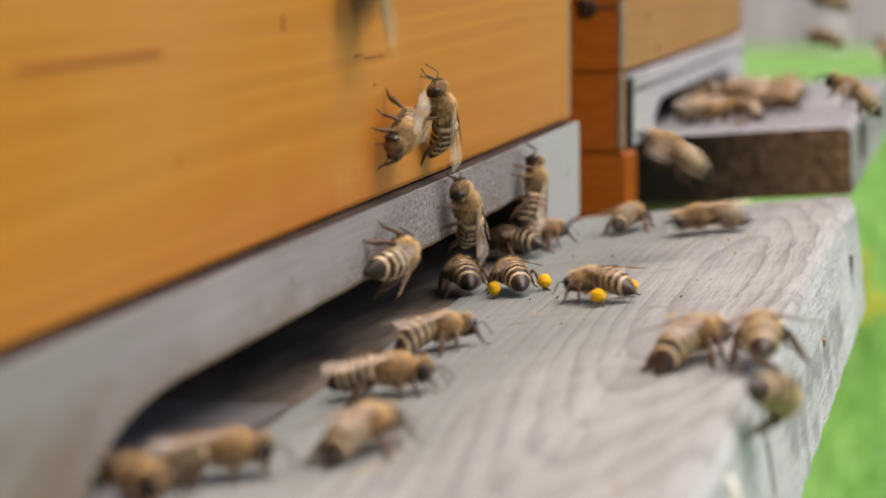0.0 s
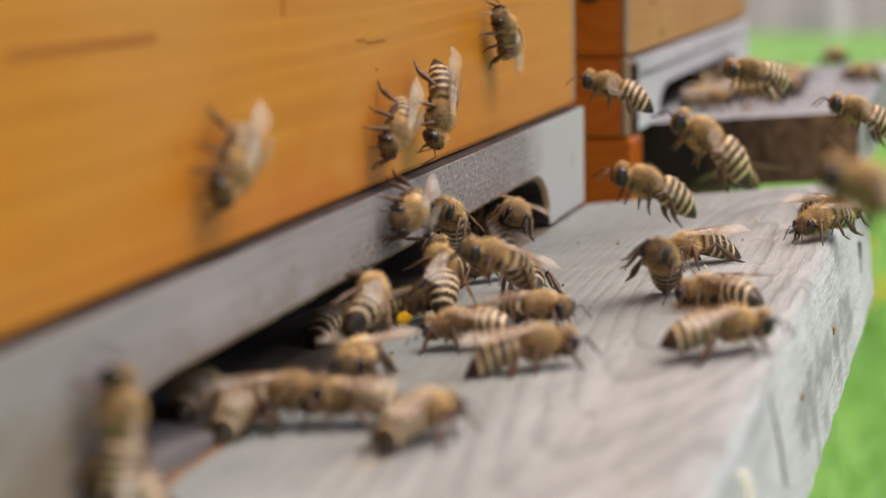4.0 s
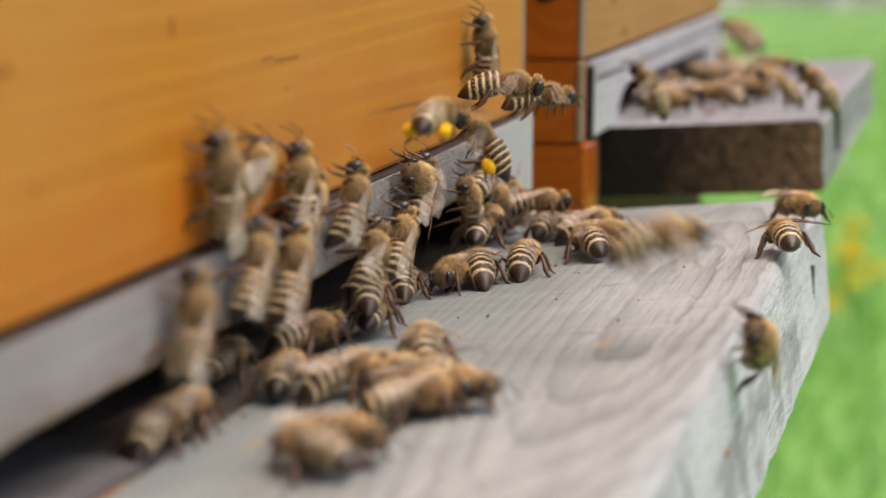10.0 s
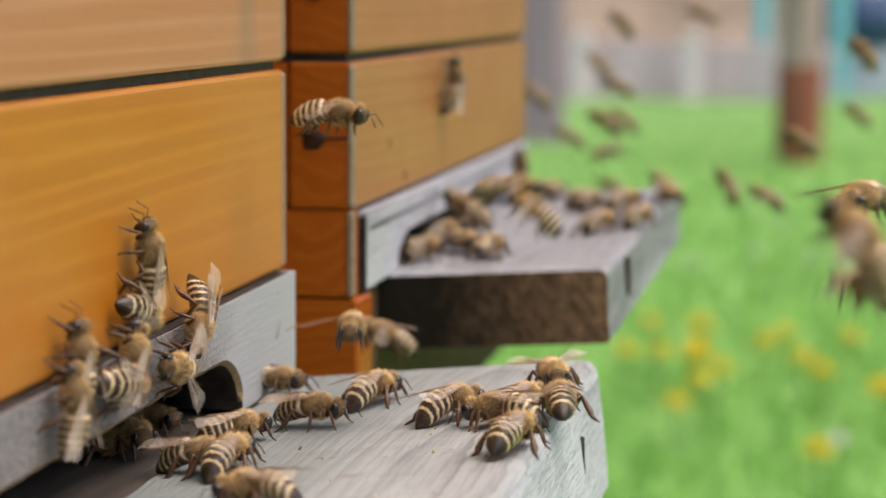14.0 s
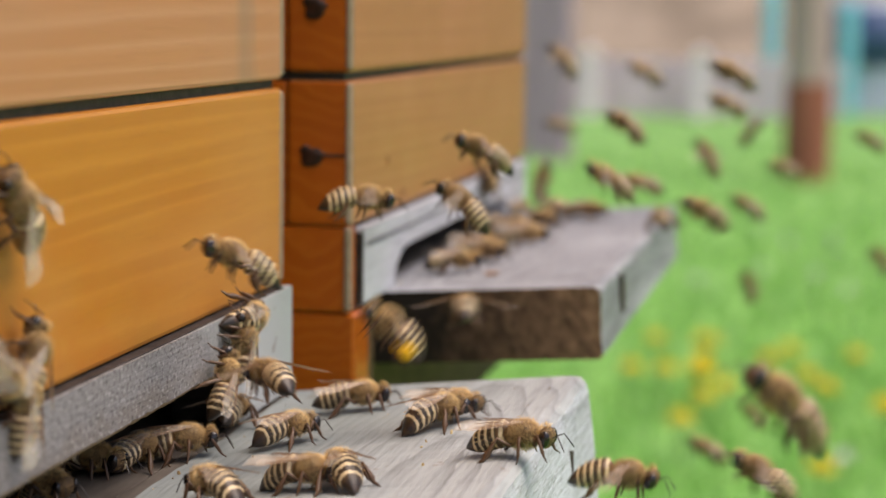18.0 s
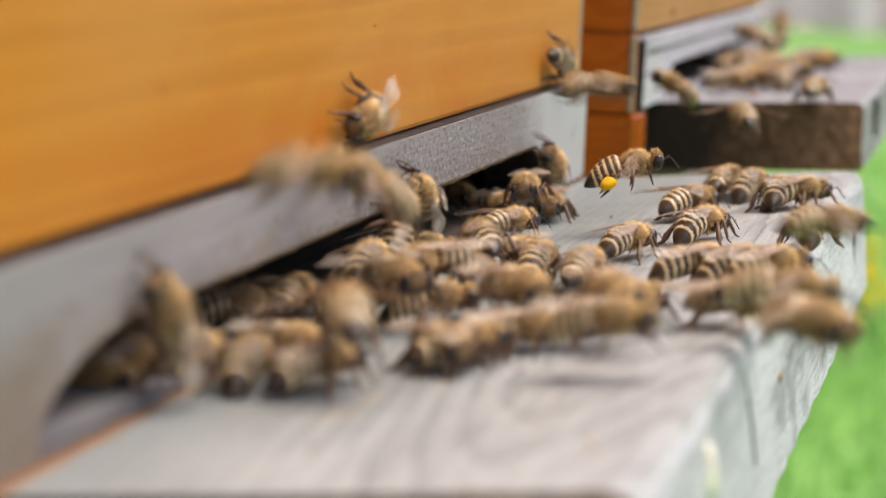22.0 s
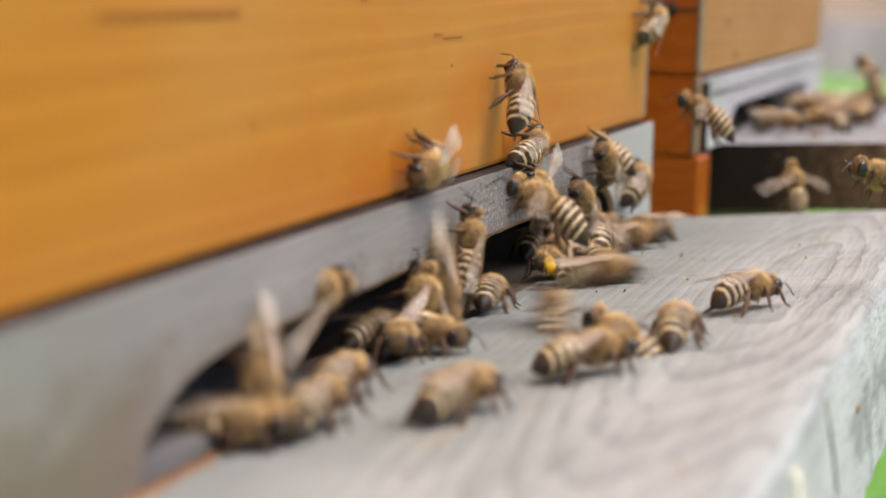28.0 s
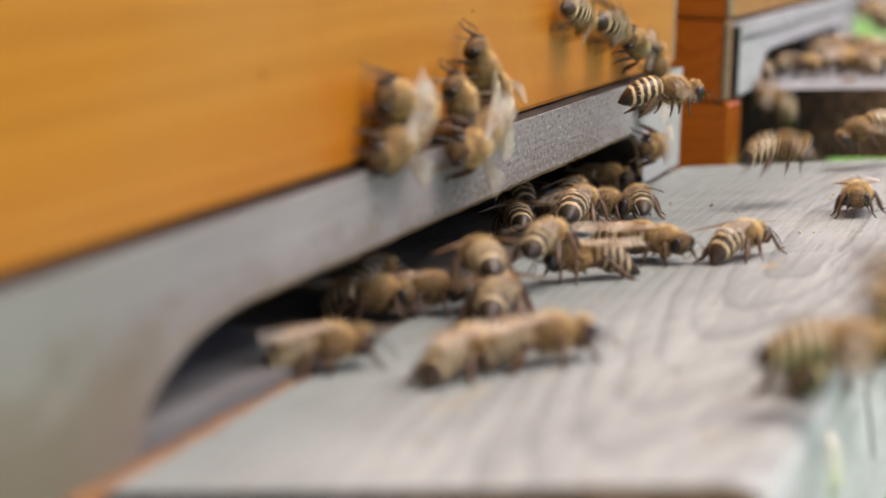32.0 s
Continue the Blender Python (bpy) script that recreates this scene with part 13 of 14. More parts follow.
    bee("stepping", 1.01, eased([(0, P(-.1264, .2669, .0029, 0, 0, 58)), (1.25, P(-.1264, .2669, .0029, 0, 0, 65)), (1.65, P(.0020, .2669, .0031, 0, 0, -90)), (2, P(.0050, .2669, .0071, 5, -3, -54)), (5, P(.0057, .2866, .0036, 6, 2, -107)), (6, P(.0031, .3586, .0144, 90, 39, 90)), (7, P(.0031, .3015, .0174, 90, 34, 90)), (7.35, P(.0020, .3015, .0031, 0, 0, 79)), (7.8, P(-.1264, .3015, .0029, 0, 0, -137)), (8.25, P(-.1264, .2956, .0029, 0, 0, -107)), (8.65, P(.0020, .2956, .0031, 0, 0, -114)), (9, P(.0031, .2956, .0115, 90, 89, 90)), (10, P(-.0012, .2957, .0029, 0, -6, -2)), (11, P(-.0015, .3022, .0029, 6, 1, -97)), (12, P(.0031, .3664, .0131, -90, 83, -90)), (13, P(.0031, .3730, .0131, -90, 86, -90)), (14, P(.0031, .3683, .0158, -90, 80, -90)), (14.35, P(.0020, .3683, .0031, 0, 0, 107)), (14.8, P(-.1264, .3683, .0029, 0, 0, -5)), (18.25, P(-.1264, .3634, .0029, 0, 0, -45)), (18.65, P(.0020, .3634, .0031, 0, 0, -90)), (19, P(.0080, .3634, .0038, 4, -4, -50)), (20, P(.0098, .3621, .0040, 6, 0, -92)), (20.35, P(.0020, .3621, .0031, 0, 0, 113)), (20.8, P(-.1264, .3621, .0029, 0, 0, 174)), (22.25, P(-.1264, .3414, .0029, 0, 0, -98)), (22.65, P(.0020, .3414, .0031, 0, 0, -87)), (23, P(.0185, .3414, .0049, 6, 1, -97)), (23.35, P(.0020, .3414, .0031, 0, 0, 61)), (23.8, P(-.1264, .3414, .0029, 0, 0, -75)), (24.25, P(-.1264, .3822, .0029, 0, 0, 90)), (24.65, P(.0020, .3822, .0031, 0, 0, -97)), (25, P(.0527, .3822, .0084, -1, -6, 5)), (25.35, P(.0020, .3822, .0031, 0, 0, 69)), (25.8, P(-.1264, .3822, .0029, 0, 0, 173)), (32, P(-.1264, .3822, .0029, 0, 0, 173))]))
    bee("fanning", 0.97, eased([(0, P(-.0524, .2781, .0029, 0, 0, 90)), (6.25, P(-.0524, .2781, .0029, 0, 0, -28)), (6.65, P(.0020, .2781, .0031, 0, 0, -79)), (7, P(-.0035, .2781, .0026, 2, -6, -16)), (8, P(-.0005, .2601, .0029, 6, 1, -98)), (9, P(.0011, .3193, .0212, -90, -56, -90)), (10, P(.0011, .3266, .0239, 90, 1, 90)), (11, P(.0049, .3241, .0035, -2, 6, 164)), (12, P(.0031, .3347, .0167, -90, 87, -90)), (12.35, P(.0020, .3347, .0031, 0, 0, 115)), (12.8, P(-.0524, .3347, .0029, 0, 0, -134)), (13.25, P(-.0524, .3866, .0029, 0, 0, 176)), (13.65, P(.0020, .3866, .0031, 0, 0, -66)), (14, P(.0031, .3866, .0148, 90, -80, 90)), (14.35, P(.0020, .3866, .0031, 0, 0, 76)), (14.8, P(-.0524, .3866, .0029, 0, 0, 85)), (18.25, P(-.0524, .4036, .0029, 0, 0, 7)), (18.65, P(.0020, .4036, .0031, 0, 0, -62)), (19, P(.0030, .4036, .0033, 2, -6, -15)), (20, P(.0084, .3801, .0039, -6, 0, 87)), (20.35, P(.0020, .3801, .0031, 0, 0, 70)), (20.8, P(-.0524, .3801, .0029, 0, 0, 2)), (21.25, P(-.0524, .3740, .0029, 0, 0, -66)), (21.65, P(.0020, .3740, .0031, 0, 0, -86)), (22, P(.0075, .3740, .0038, 3, -5, -30)), (22.35, P(.0020, .3740, .0031, 0, 0, 94)), (22.8, P(-.0524, .3740, .0029, 0, 0, 77)), (23.25, P(-.0524, .3876, .0029, 0, 0, -12)), (23.65, P(.0020, .3876, .0031, 0, 0, -80)), (24, P(.0176, .3876, .0048, 0, -6, -1)), (25, P(.0192, .3772, .0050, 3, -5, -34)), (26, P(.0011, .3852, .0238, 90, -11, 90)), (26.35, P(.0020, .3852, .0031, 0, 0, 74)), (26.8, P(-.0524, .3852, .0029, 0, 0, 133)), (31.25, P(-.0524, .3766, .0029, 0, 0, -81)), (31.65, P(.0020, .3766, .0031, 0, 0, -69)), (32, P(.0011, .3766, .0312, -90, 77, -90))]))
    bee("stepping", 0.99, eased([(0, P(-.0861, .3536, .0029, 0, 0, -64)), (8.25, P(-.0861, .3536, .0029, 0, 0, -78)), (8.65, P(.0020, .3536, .0031, 0, 0, -87)), (9, P(.0031, .3536, .0100, 90, 3, 90)), (10, P(-.0006, .3767, .0029, -2, -6, 16)), (11, P(.0027, .3768, .0033, 4, -4, -46)), (12, P(-.0001, .3799, .0045, 2, -6, -18)), (12.35, P(.0020, .3799, .0031, 0, 0, 91)), (12.8, P(-.0861, .3799, .0029, 0, 0, 2)), (13.25, P(-.0861, .3846, .0029, 0, 0, -166)), (13.65, P(.0020, .3846, .0031, 0, 0, -119)), (14, P(.0076, .3846, .0038, 6, 1, -104)), (14.35, P(.0020, .3846, .0031, 0, 0, 110)), (14.8, P(-.0861, .3846, .0029, 0, 0, -37)), (17.25, P(-.0861, .3765, .0029, 0, 0, 61)), (17.65, P(.0020, .3765, .0031, 0, 0, -104)), (18, P(.0257, .3765, .0056, 6, 1, -102)), (19, P(.0217, .3755, .0052, 6, 1, -100)), (20, P(.0217, .3702, .0052, 4, -5, -39)), (21, P(.0422, .3517, .0073, 6, 2, -105)), (22, P(.0465, .3296, .0077, 4, -5, -38)), (23, P(.0445, .3284, .0075, 4, -5, -38)), (23.35, P(.0020, .3284, .0031, 0, 0, 72)), (23.8, P(-.0861, .3284, .0029, 0, 0, 174)), (30.25, P(-.0861, .3181, .0029, 0, 0, 129)), (30.65, P(.0020, .3181, .0031, 0, 0, -98)), (31, P(.0011, .3181, .0305, 90, -11, 90)), (32, P(.0011, .3249, .0271, 90, -35, 90))]))
    bee("walker", 0.98, eased([(0, P(-.1343, .3585, .0029, 0, 0, -2)), (8.25, P(-.1343, .3585, .0029, 0, 0, 6)), (8.65, P(.0020, .3585, .0031, 0, 0, -115)), (9, P(.0031, .3585, .0181, 90, -30, 90)), (10, P(.0031, .3637, .0116, 90, 35, 90)), (11, P(-.0118, .3365, .0018, 1, -6, -13)), (12, P(.0031, .3496, .0147, -90, 80, -90)), (13, P(.0031, .3443, .0122, -90, 78, -90)), (13.35, P(.0020, .3443, .0031, 0, 0, 74)), (13.8, P(-.1343, .3443, .0029, 0, 0, -128)), (14.25, P(-.1343, .3419, .0029, 0, 0, -64)), (14.65, P(.0020, .3419, .0031, 0, 0, -90)), (15, P(.0031, .3419, .0182, 90, 2, 90)), (18, P(.0011, .3387, .0211, 90, 2, 90)), (19, P(.0031, .3319, .0151, -90, 79, -90)), (20, P(-.0023, .3388, .0045, 1, -6, -13)), (21, P(-.0094, .2847, .0020, 6, 1, -97)), (22, P(-.0060, .2574, .0024, 6, 0, -90)), (23, P(-.0025, .2516, .0027, 6, 0, -90)), (23.35, P(.0020, .2516, .0031, 0, 0, 72)), (23.8, P(-.1343, .2516, .0029, 0, 0, -8)), (25.25, P(-.1343, .2465, .0029, 0, 0, -76)), (25.65, P(.0020, .2465, .0031, 0, 0, -90)), (26, P(.0046, .2465, .0035, 3, 5, -145)), (29, P(.0014, .2526, .0031, 4, -5, -39)), (29.35, P(.0020, .2526, .0031, 0, 0, 99)), (29.8, P(-.1343, .2526, .0029, 0, 0, 132)), (30.25, P(-.1343, .2702, .0029, 0, 0, -180)), (30.65, P(.0020, .2702, .0031, 0, 0, -90)), (31, P(.0031, .2702, .0033, 6, 0, -87)), (31.35, P(.0020, .2702, .0031, 0, 0, 118)), (31.8, P(-.1343, .2702, .0029, 0, 0, 154)), (32, P(-.1343, .2702, .0029, 0, 0, 154))]))
    bee("walker", 1.03, eased([(0, P(-.1079, .3294, .0029, 0, 0, 158)), (8.25, P(-.1079, .3294, .0029, 0, 0, -119)), (8.65, P(.0020, .3294, .0031, 0, 0, -62)), (9, P(.0043, .3294, .0034, -2, -6, 18)), (10, P(.0031, .4129, .0142, 90, 62, 90)), (11, P(.0031, .4117, .0124, 90, 34, 90)), (12, P(.0031, .4075, .0146, 90, 2, 90)), (13, P(.0127, .4189, .0043, -2, 6, 163)), (14, P(-.0091, .4128, .0021, 6, 2, -106)), (15, P(-.0136, .4065, .0016, 6, 2, -105)), (18, P(-.0057, .3991, .0024, 2, -6, -15)), (19, P(-.0075, .4005, .0045, 2, -6, -15)), (20, P(-.0078, .4075, .0022, 1, -6, -8)), (21, P(.0011, .4007, .0031, -5, -2, 71)), (22, P(.0081, .3947, .0038, 1, 6, -167)), (22.35, P(.0020, .3947, .0031, 0, 0, 84)), (22.8, P(-.1079, .3947, .0029, 0, 0, -78)), (23.25, P(-.1079, .3986, .0029, 0, 0, 64)), (23.65, P(.0020, .3986, .0031, 0, 0, -64)), (24, P(.0045, .3986, .0035, -1, -6, 14)), (24.35, P(.0020, .3986, .0031, 0, 0, 71)), (24.8, P(-.1079, .3986, .0029, 0, 0, 42)), (25.25, P(-.1079, .3867, .0029, 0, 0, 145)), (25.65, P(.0020, .3867, .0031, 0, 0, -99)), (26, P(.0031, .3867, .0115, 90, 32, 90)), (29, P(.0037, .4016, .0034, -1, -6, 12)), (29.35, P(.0020, .4016, .0031, 0, 0, 65)), (29.8, P(-.1079, .4016, .0029, 0, 0, 22)), (31.25, P(-.1079, .3994, .0029, 0, 0, 57)), (31.65, P(.0020, .3994, .0031, 0, 0, -95)), (32, P(.0011, .3994, .0285, -90, 80, -90))]))
    bee("stepping", 1.04, eased([(0, P(-.0576, .2865, .0029, 0, 0, -99)), (10.25, P(-.0576, .2865, .0029, 0, 0, -93)), (10.65, P(.0020, .2865, .0031, 0, 0, -112)), (11, P(.0031, .2865, .0141, 90, 26, 90)), (12, P(.0396, .4082, .0106, -1, -6, 5)), (12.35, P(.0020, .4082, .0031, 0, 0, 61)), (12.8, P(-.0576, .4082, .0029, 0, 0, -103)), (13.25, P(-.0576, .4055, .0029, 0, 0, 122)), (13.65, P(.0020, .4055, .0031, 0, 0, -63)), (14, P(.0434, .4055, .0074, -6, -2, 73)), (14.35, P(.0020, .4055, .0031, 0, 0, 89)), (14.8, P(-.0576, .4055, .0029, 0, 0, 155)), (18.25, P(-.0576, .4098, .0029, 0, 0, -106)), (18.65, P(.0020, .4098, .0031, 0, 0, -81)), (19, P(.0163, .4098, .0047, 6, 1, -102)), (20, P(-.0107, .3813, .0019, 3, -5, -35)), (20.35, P(.0020, .3813, .0031, 0, 0, 112)), (20.8, P(-.0576, .3813, .0029, 0, 0, 125)), (21.25, P(-.0576, .4200, .0029, 0, 0, 62)), (21.65, P(.0020, .4200, .0031, 0, 0, -78)), (22, P(.0367, .4200, .0067, 1, -6, -11)), (22.35, P(.0020, .4200, .0031, 0, 0, 119)), (22.8, P(-.0576, .4200, .0029, 0, 0, -1)), (23.25, P(-.0576, .4145, .0029, 0, 0, -101)), (23.65, P(.0020, .4145, .0031, 0, 0, -85)), (24, P(.0294, .4145, .0060, 6, 2, -108)), (25, P(.0327, .3945, .0063, 6, 2, -105)), (26, P(.0140, .4163, .0044, 6, 1, -104)), (26.35, P(.0020, .4163, .0031, 0, 0, 95)), (26.8, P(-.0576, .4163, .0029, 0, 0, -113)), (31.25, P(-.0576, .4200, .0029, 0, 0, -170)), (31.65, P(.0020, .4200, .0031, 0, 0, -120)), (32, P(.0031, .4221, .0209, 90, -12, 90))]))
    bee("fanning", 0.94, eased([(0, P(-.1154, .3068, .0029, 0, 0, -128)), (10.25, P(-.1154, .3068, .0029, 0, 0, 89)), (10.65, P(.0020, .3068, .0031, 0, 0, -73)), (11, P(.0040, .3068, .0034, 6, 1, -97)), (12, P(.0031, .3537, .0175, 90, 67, 90)), (13, P(.0011, .3481, .0245, 90, 29, 90)), (14, P(.0031, .3485, .0181, 90, 3, 90)), (15, P(.0011, .3419, .0261, 90, 2, 90)), (18, P(.0011, .3422, .0258, 90, 27, 90)), (19, P(.0011, .3407, .0270, 90, 64, 90)), (20, P(.0031, .3406, .0206, 90, 24, 90)), (21, P(.0204, .2842, .0087, -6, -1, 80)), (22, P(.0259, .2772, .0056, 4, -4, -40)), (23, P(.0094, .2622, .0040, 6, 0, -91)), (23.35, P(.0020, .2622, .0031, 0, 0, 119)), (23.8, P(-.1154, .2622, .0029, 0, 0, -109)), (29.25, P(-.1154, .2974, .0029, 0, 0, 42)), (29.65, P(.0020, .2974, .0031, 0, 0, -65)), (30, P(.0109, .2974, .0041, 6, 0, -94)), (31, P(.0188, .2958, .0049, 6, 0, -88)), (31.35, P(.0020, .2958, .0031, 0, 0, 72)), (31.8, P(-.1154, .2958, .0029, 0, 0, -72)), (32, P(-.1154, .2958, .0029, 0, 0, -72))]))
    bee("stepping", 1.01, eased([(0, P(-.0692, .3092, .0029, 0, 0, 76)), (18.25, P(-.0692, .3092, .0029, 0, 0, -57)), (18.65, P(.0020, .3092, .0031, 0, 0, -72)), (19, P(.0031, .3092, .0172, 90, 1, 90)), (20, P(.0010, .3097, .0031, 6, 0, -89)), (21, P(.0029, .3073, .0033, 6, 1, -100)), (21.35, P(.0020, .3073, .0031, 0, 0, 97)), (21.8, P(-.0692, .3073, .0029, 0, 0, -14)), (22.25, P(-.0692, .3171, .0029, 0, 0, -48)), (22.65, P(.0020, .3171, .0031, 0, 0, -86)), (23, P(.0011, .3171, .0216, 90, 66, 90)), (24, P(.0011, .3163, .0238, -90, -65, -90)), (24.35, P(.0020, .3163, .0031, 0, 0, 86)), (24.8, P(-.0692, .3163, .0029, 0, 0, -113)), (29.25, P(-.0692, .3141, .0029, 0, 0, -149)), (29.65, P(.0020, .3141, .0031, 0, 0, -62)), (30, P(.0140, .3141, .0044, 6, 1, -96)), (30.35, P(.0020, .3141, .0031, 0, 0, 107)), (30.8, P(-.0692, .3141, .0029, 0, 0, 1)), (31.25, P(-.0692, .3008, .0029, 0, 0, 54)), (31.65, P(.0020, .3008, .0031, 0, 0, -78)), (32, P(.0011, .3008, .0236, 90, 64, 90))]))
    bee("walker", 0.96, eased([(0, P(-.1314, .3184, .0029, 0, 0, 35)), (18.25, P(-.1314, .3184, .0029, 0, 0, 76)), (18.65, P(.0020, .3184, .0031, 0, 0, -112)), (19, P(.0031, .3184, .0178, 90, 27, 90)), (20, P(.0144, .3188, .0045, 4, -4, -42)), (21, P(.0153, .3128, .0046, 6, 1, -101)), (21.35, P(.0020, .3128, .0031, 0, 0, 94)), (21.8, P(-.1314, .3128, .0029, 0, 0, -103)), (22.25, P(-.1314, .3294, .0029, 0, 0, 88)), (22.65, P(.0020, .3294, .0031, 0, 0, -88)), (23, P(.0361, .3294, .0067, 6, 1, -96)), (23.35, P(.0020, .3294, .0031, 0, 0, 61)), (23.8, P(-.1314, .3294, .0029, 0, 0, 45)), (28.25, P(-.1314, .3283, .0029, 0, 0, -87)), (28.65, P(.0020, .3283, .0031, 0, 0, -82)), (29, P(.0226, .3283, .0053, 1, 6, -167)), (29.35, P(.0020, .3283, .0031, 0, 0, 60)), (29.8, P(-.1314, .3283, .0029, 0, 0, -104)), (32, P(-.1314, .3283, .0029, 0, 0, -104))]))
    bee("walker", 0.94, eased([(0, P(-.0926, .3713, .0029, 0, 0, -119)), (19.25, P(-.0926, .3713, .0029, 0, 0, 104)), (19.65, P(.0020, .3713, .0031, 0, 0, -117)), (20, P(-.0004, .3713, .0030, 3, -5, -37)), (21, P(-.0074, .3713, .0022, -1, 6, 172)), (21.35, P(.0020, .3713, .0031, 0, 0, 80)), (21.8, P(-.0926, .3713, .0029, 0, 0, 169)), (22.25, P(-.0926, .3736, .0029, 0, 0, 85)), (22.65, P(.0020, .3736, .0031, 0, 0, -87)), (23, P(-.0031, .3736, .0027, 6, 1, -100)), (23.35, P(.0020, .3736, .0031, 0, 0, 95)), (23.8, P(-.0926, .3736, .0029, 0, 0, 67)), (24.25, P(-.0926, .3559, .0029, 0, 0, -126)), (24.65, P(.0020, .3559, .0031, 0, 0, -64)), (25, P(.0040, .3559, .0034, 6, 1, -101)), (25.35, P(.0020, .3559, .0031, 0, 0, 95)), (25.8, P(-.0926, .3559, .0029, 0, 0, -151)), (28.25, P(-.0926, .3473, .0029, 0, 0, -53)), (28.65, P(.0020, .3473, .0031, 0, 0, -108)), (29, P(.0037, .3473, .0034, -1, 6, 173)), (29.35, P(.0020, .3473, .0031, 0, 0, 77)), (29.8, P(-.0926, .3473, .0029, 0, 0, -159)), (30.25, P(-.0926, .3314, .0029, 0, 0, -130)), (30.65, P(.0020, .3314, .0031, 0, 0, -88)), (31, P(-.0053, .3314, .0025, 6, 0, -90)), (31.35, P(.0020, .3314, .0031, 0, 0, 88)), (31.8, P(-.0926, .3314, .0029, 0, 0, 107)), (32, P(-.0926, .3314, .0029, 0, 0, 107))]))
    bee("stepping", 1.05, eased([(0, P(-.1305, .3465, .0029, 0, 0, -148)), (19.25, P(-.1305, .3465, .0029, 0, 0, 46)), (19.65, P(.0020, .3465, .0031, 0, 0, -100)), (20, P(-.0106, .3465, .0019, -2, -5, 21)), (21, P(-.0067, .3491, .0023, -2, -6, 18)), (21.35, P(.0020, .3491, .0031, 0, 0, 99)), (21.8, P(-.1305, .3491, .0029, 0, 0, 78)), (23.25, P(-.1305, .3450, .0029, 0, 0, 130)), (23.65, P(.0020, .3450, .0031, 0, 0, -88)), (24, P(-.0122, .3450, .0018, 6, 1, -101)), (24.35, P(.0020, .3450, .0031, 0, 0, 72)), (24.8, P(-.1305, .3450, .0029, 0, 0, 174)), (29.25, P(-.1305, .3392, .0029, 0, 0, -39)), (29.65, P(.0020, .3392, .0031, 0, 0, -92)), (30, P(.0115, .3392, .0042, 6, 1, -98)), (30.35, P(.0020, .3392, .0031, 0, 0, 92)), (30.8, P(-.1305, .3392, .0029, 0, 0, 93)), (31.25, P(-.1305, .3433, .0029, 0, 0, 64)), (31.65, P(.0020, .3433, .0031, 0, 0, -88)), (32, P(.0178, .3433, .0048, 6, 1, -101))]))
    bee("walker", 0.96, eased([(0, P(-.0959, .6500, .0128, 0, 0, -48)), (13.25, P(-.0959, .6500, .0128, 0, 0, 106)), (13.65, P(.0030, .6500, .0137, 0, 0, -63)), (14, P(.0071, .6685, .0208, 90, -4, 90)), (15, P(.0006, .5751, .0135, 3, 1, -108)), (15.35, P(.0030, .5751, .0137, 0, 0, 72)), (15.8, P(-.0959, .5751, .0128, 0, 0, 49)), (32, P(-.0959, .5751, .0128, 0, 0, 49))]))
    bee("flyer", 0.99, eased([(0, P(.4304, .6000, .0622, 0, 0, 96)), (0.3, P(.4304, .6000, .0622, 0, 0, 96)), (1, P(.0140, .4094, .0210, 0, 0, 96)), (1.7, P(.4304, .6000, .0622, 0, 0, 96)), (4.3, P(.4304, .6000, .0622, 0, 0, 62)), (5, P(.0488, .3962, .0140, 0, 0, 62)), (6, P(.0528, .3627, .0144, 0, 0, 11)), (6.7, P(.4304, .6000, .0622, 0, 0, 11)), (7.3, P(.4304, .6000, .0622, 0, 0, -47)), (8, P(.0140, .3307, .0119, 0, 0, -47)), (9, P(.0140, .3452, .0235, 0, 0, -73)), (10, P(.0140, .3842, .0302, 0, 0, -76)), (11, P(.0140, .3597, .0487, 0, 0, -76)), (11.7, P(.4304, .6000, .0622, 0, 0, -76)), (12.3, P(.4304, .6000, .0622, 0, 0, -86)), (13, P(.0140, .3231, .0252, 0, 0, -86)), (14, P(.0221, .4090, .0174, 0, 0, -169)), (15, P(.0140, .3484, .0222, 0, 0, -99)), (18, P(.0140, .3958, .0147, 0, 0, 40)), (19, P(.0140, .4113, .0138, 0, 0, 75)), (20, P(.0359, .4146, .0137, 0, 0, 91)), (21, P(.0159, .4120, .0248, 0, 0, -101)), (22, P(.0147, .4016, .0225, 0, 0, -66)), (23, P(.0140, .4124, .0306, 0, 0, -91)), (24, P(.0264, .4322, .0146, 0, 0, 31)), (24.7, P(.4304, .6000, .0622, 0, 0, 31)), (28.3, P(.4304, .6000, .0622, 0, 0, 21)), (29, P(.0140, .3976, .0163, 0, 0, 21)), (29.7, P(.4304, .6000, .0622, 0, 0, 21)), (30.3, P(.4304, .6000, .0622, 0, 0, -95)), (31, P(.0159, .3964, .0106, 0, 0, -95)), (32, P(.0287, .3966, .0119, 0, 0, -48))]))
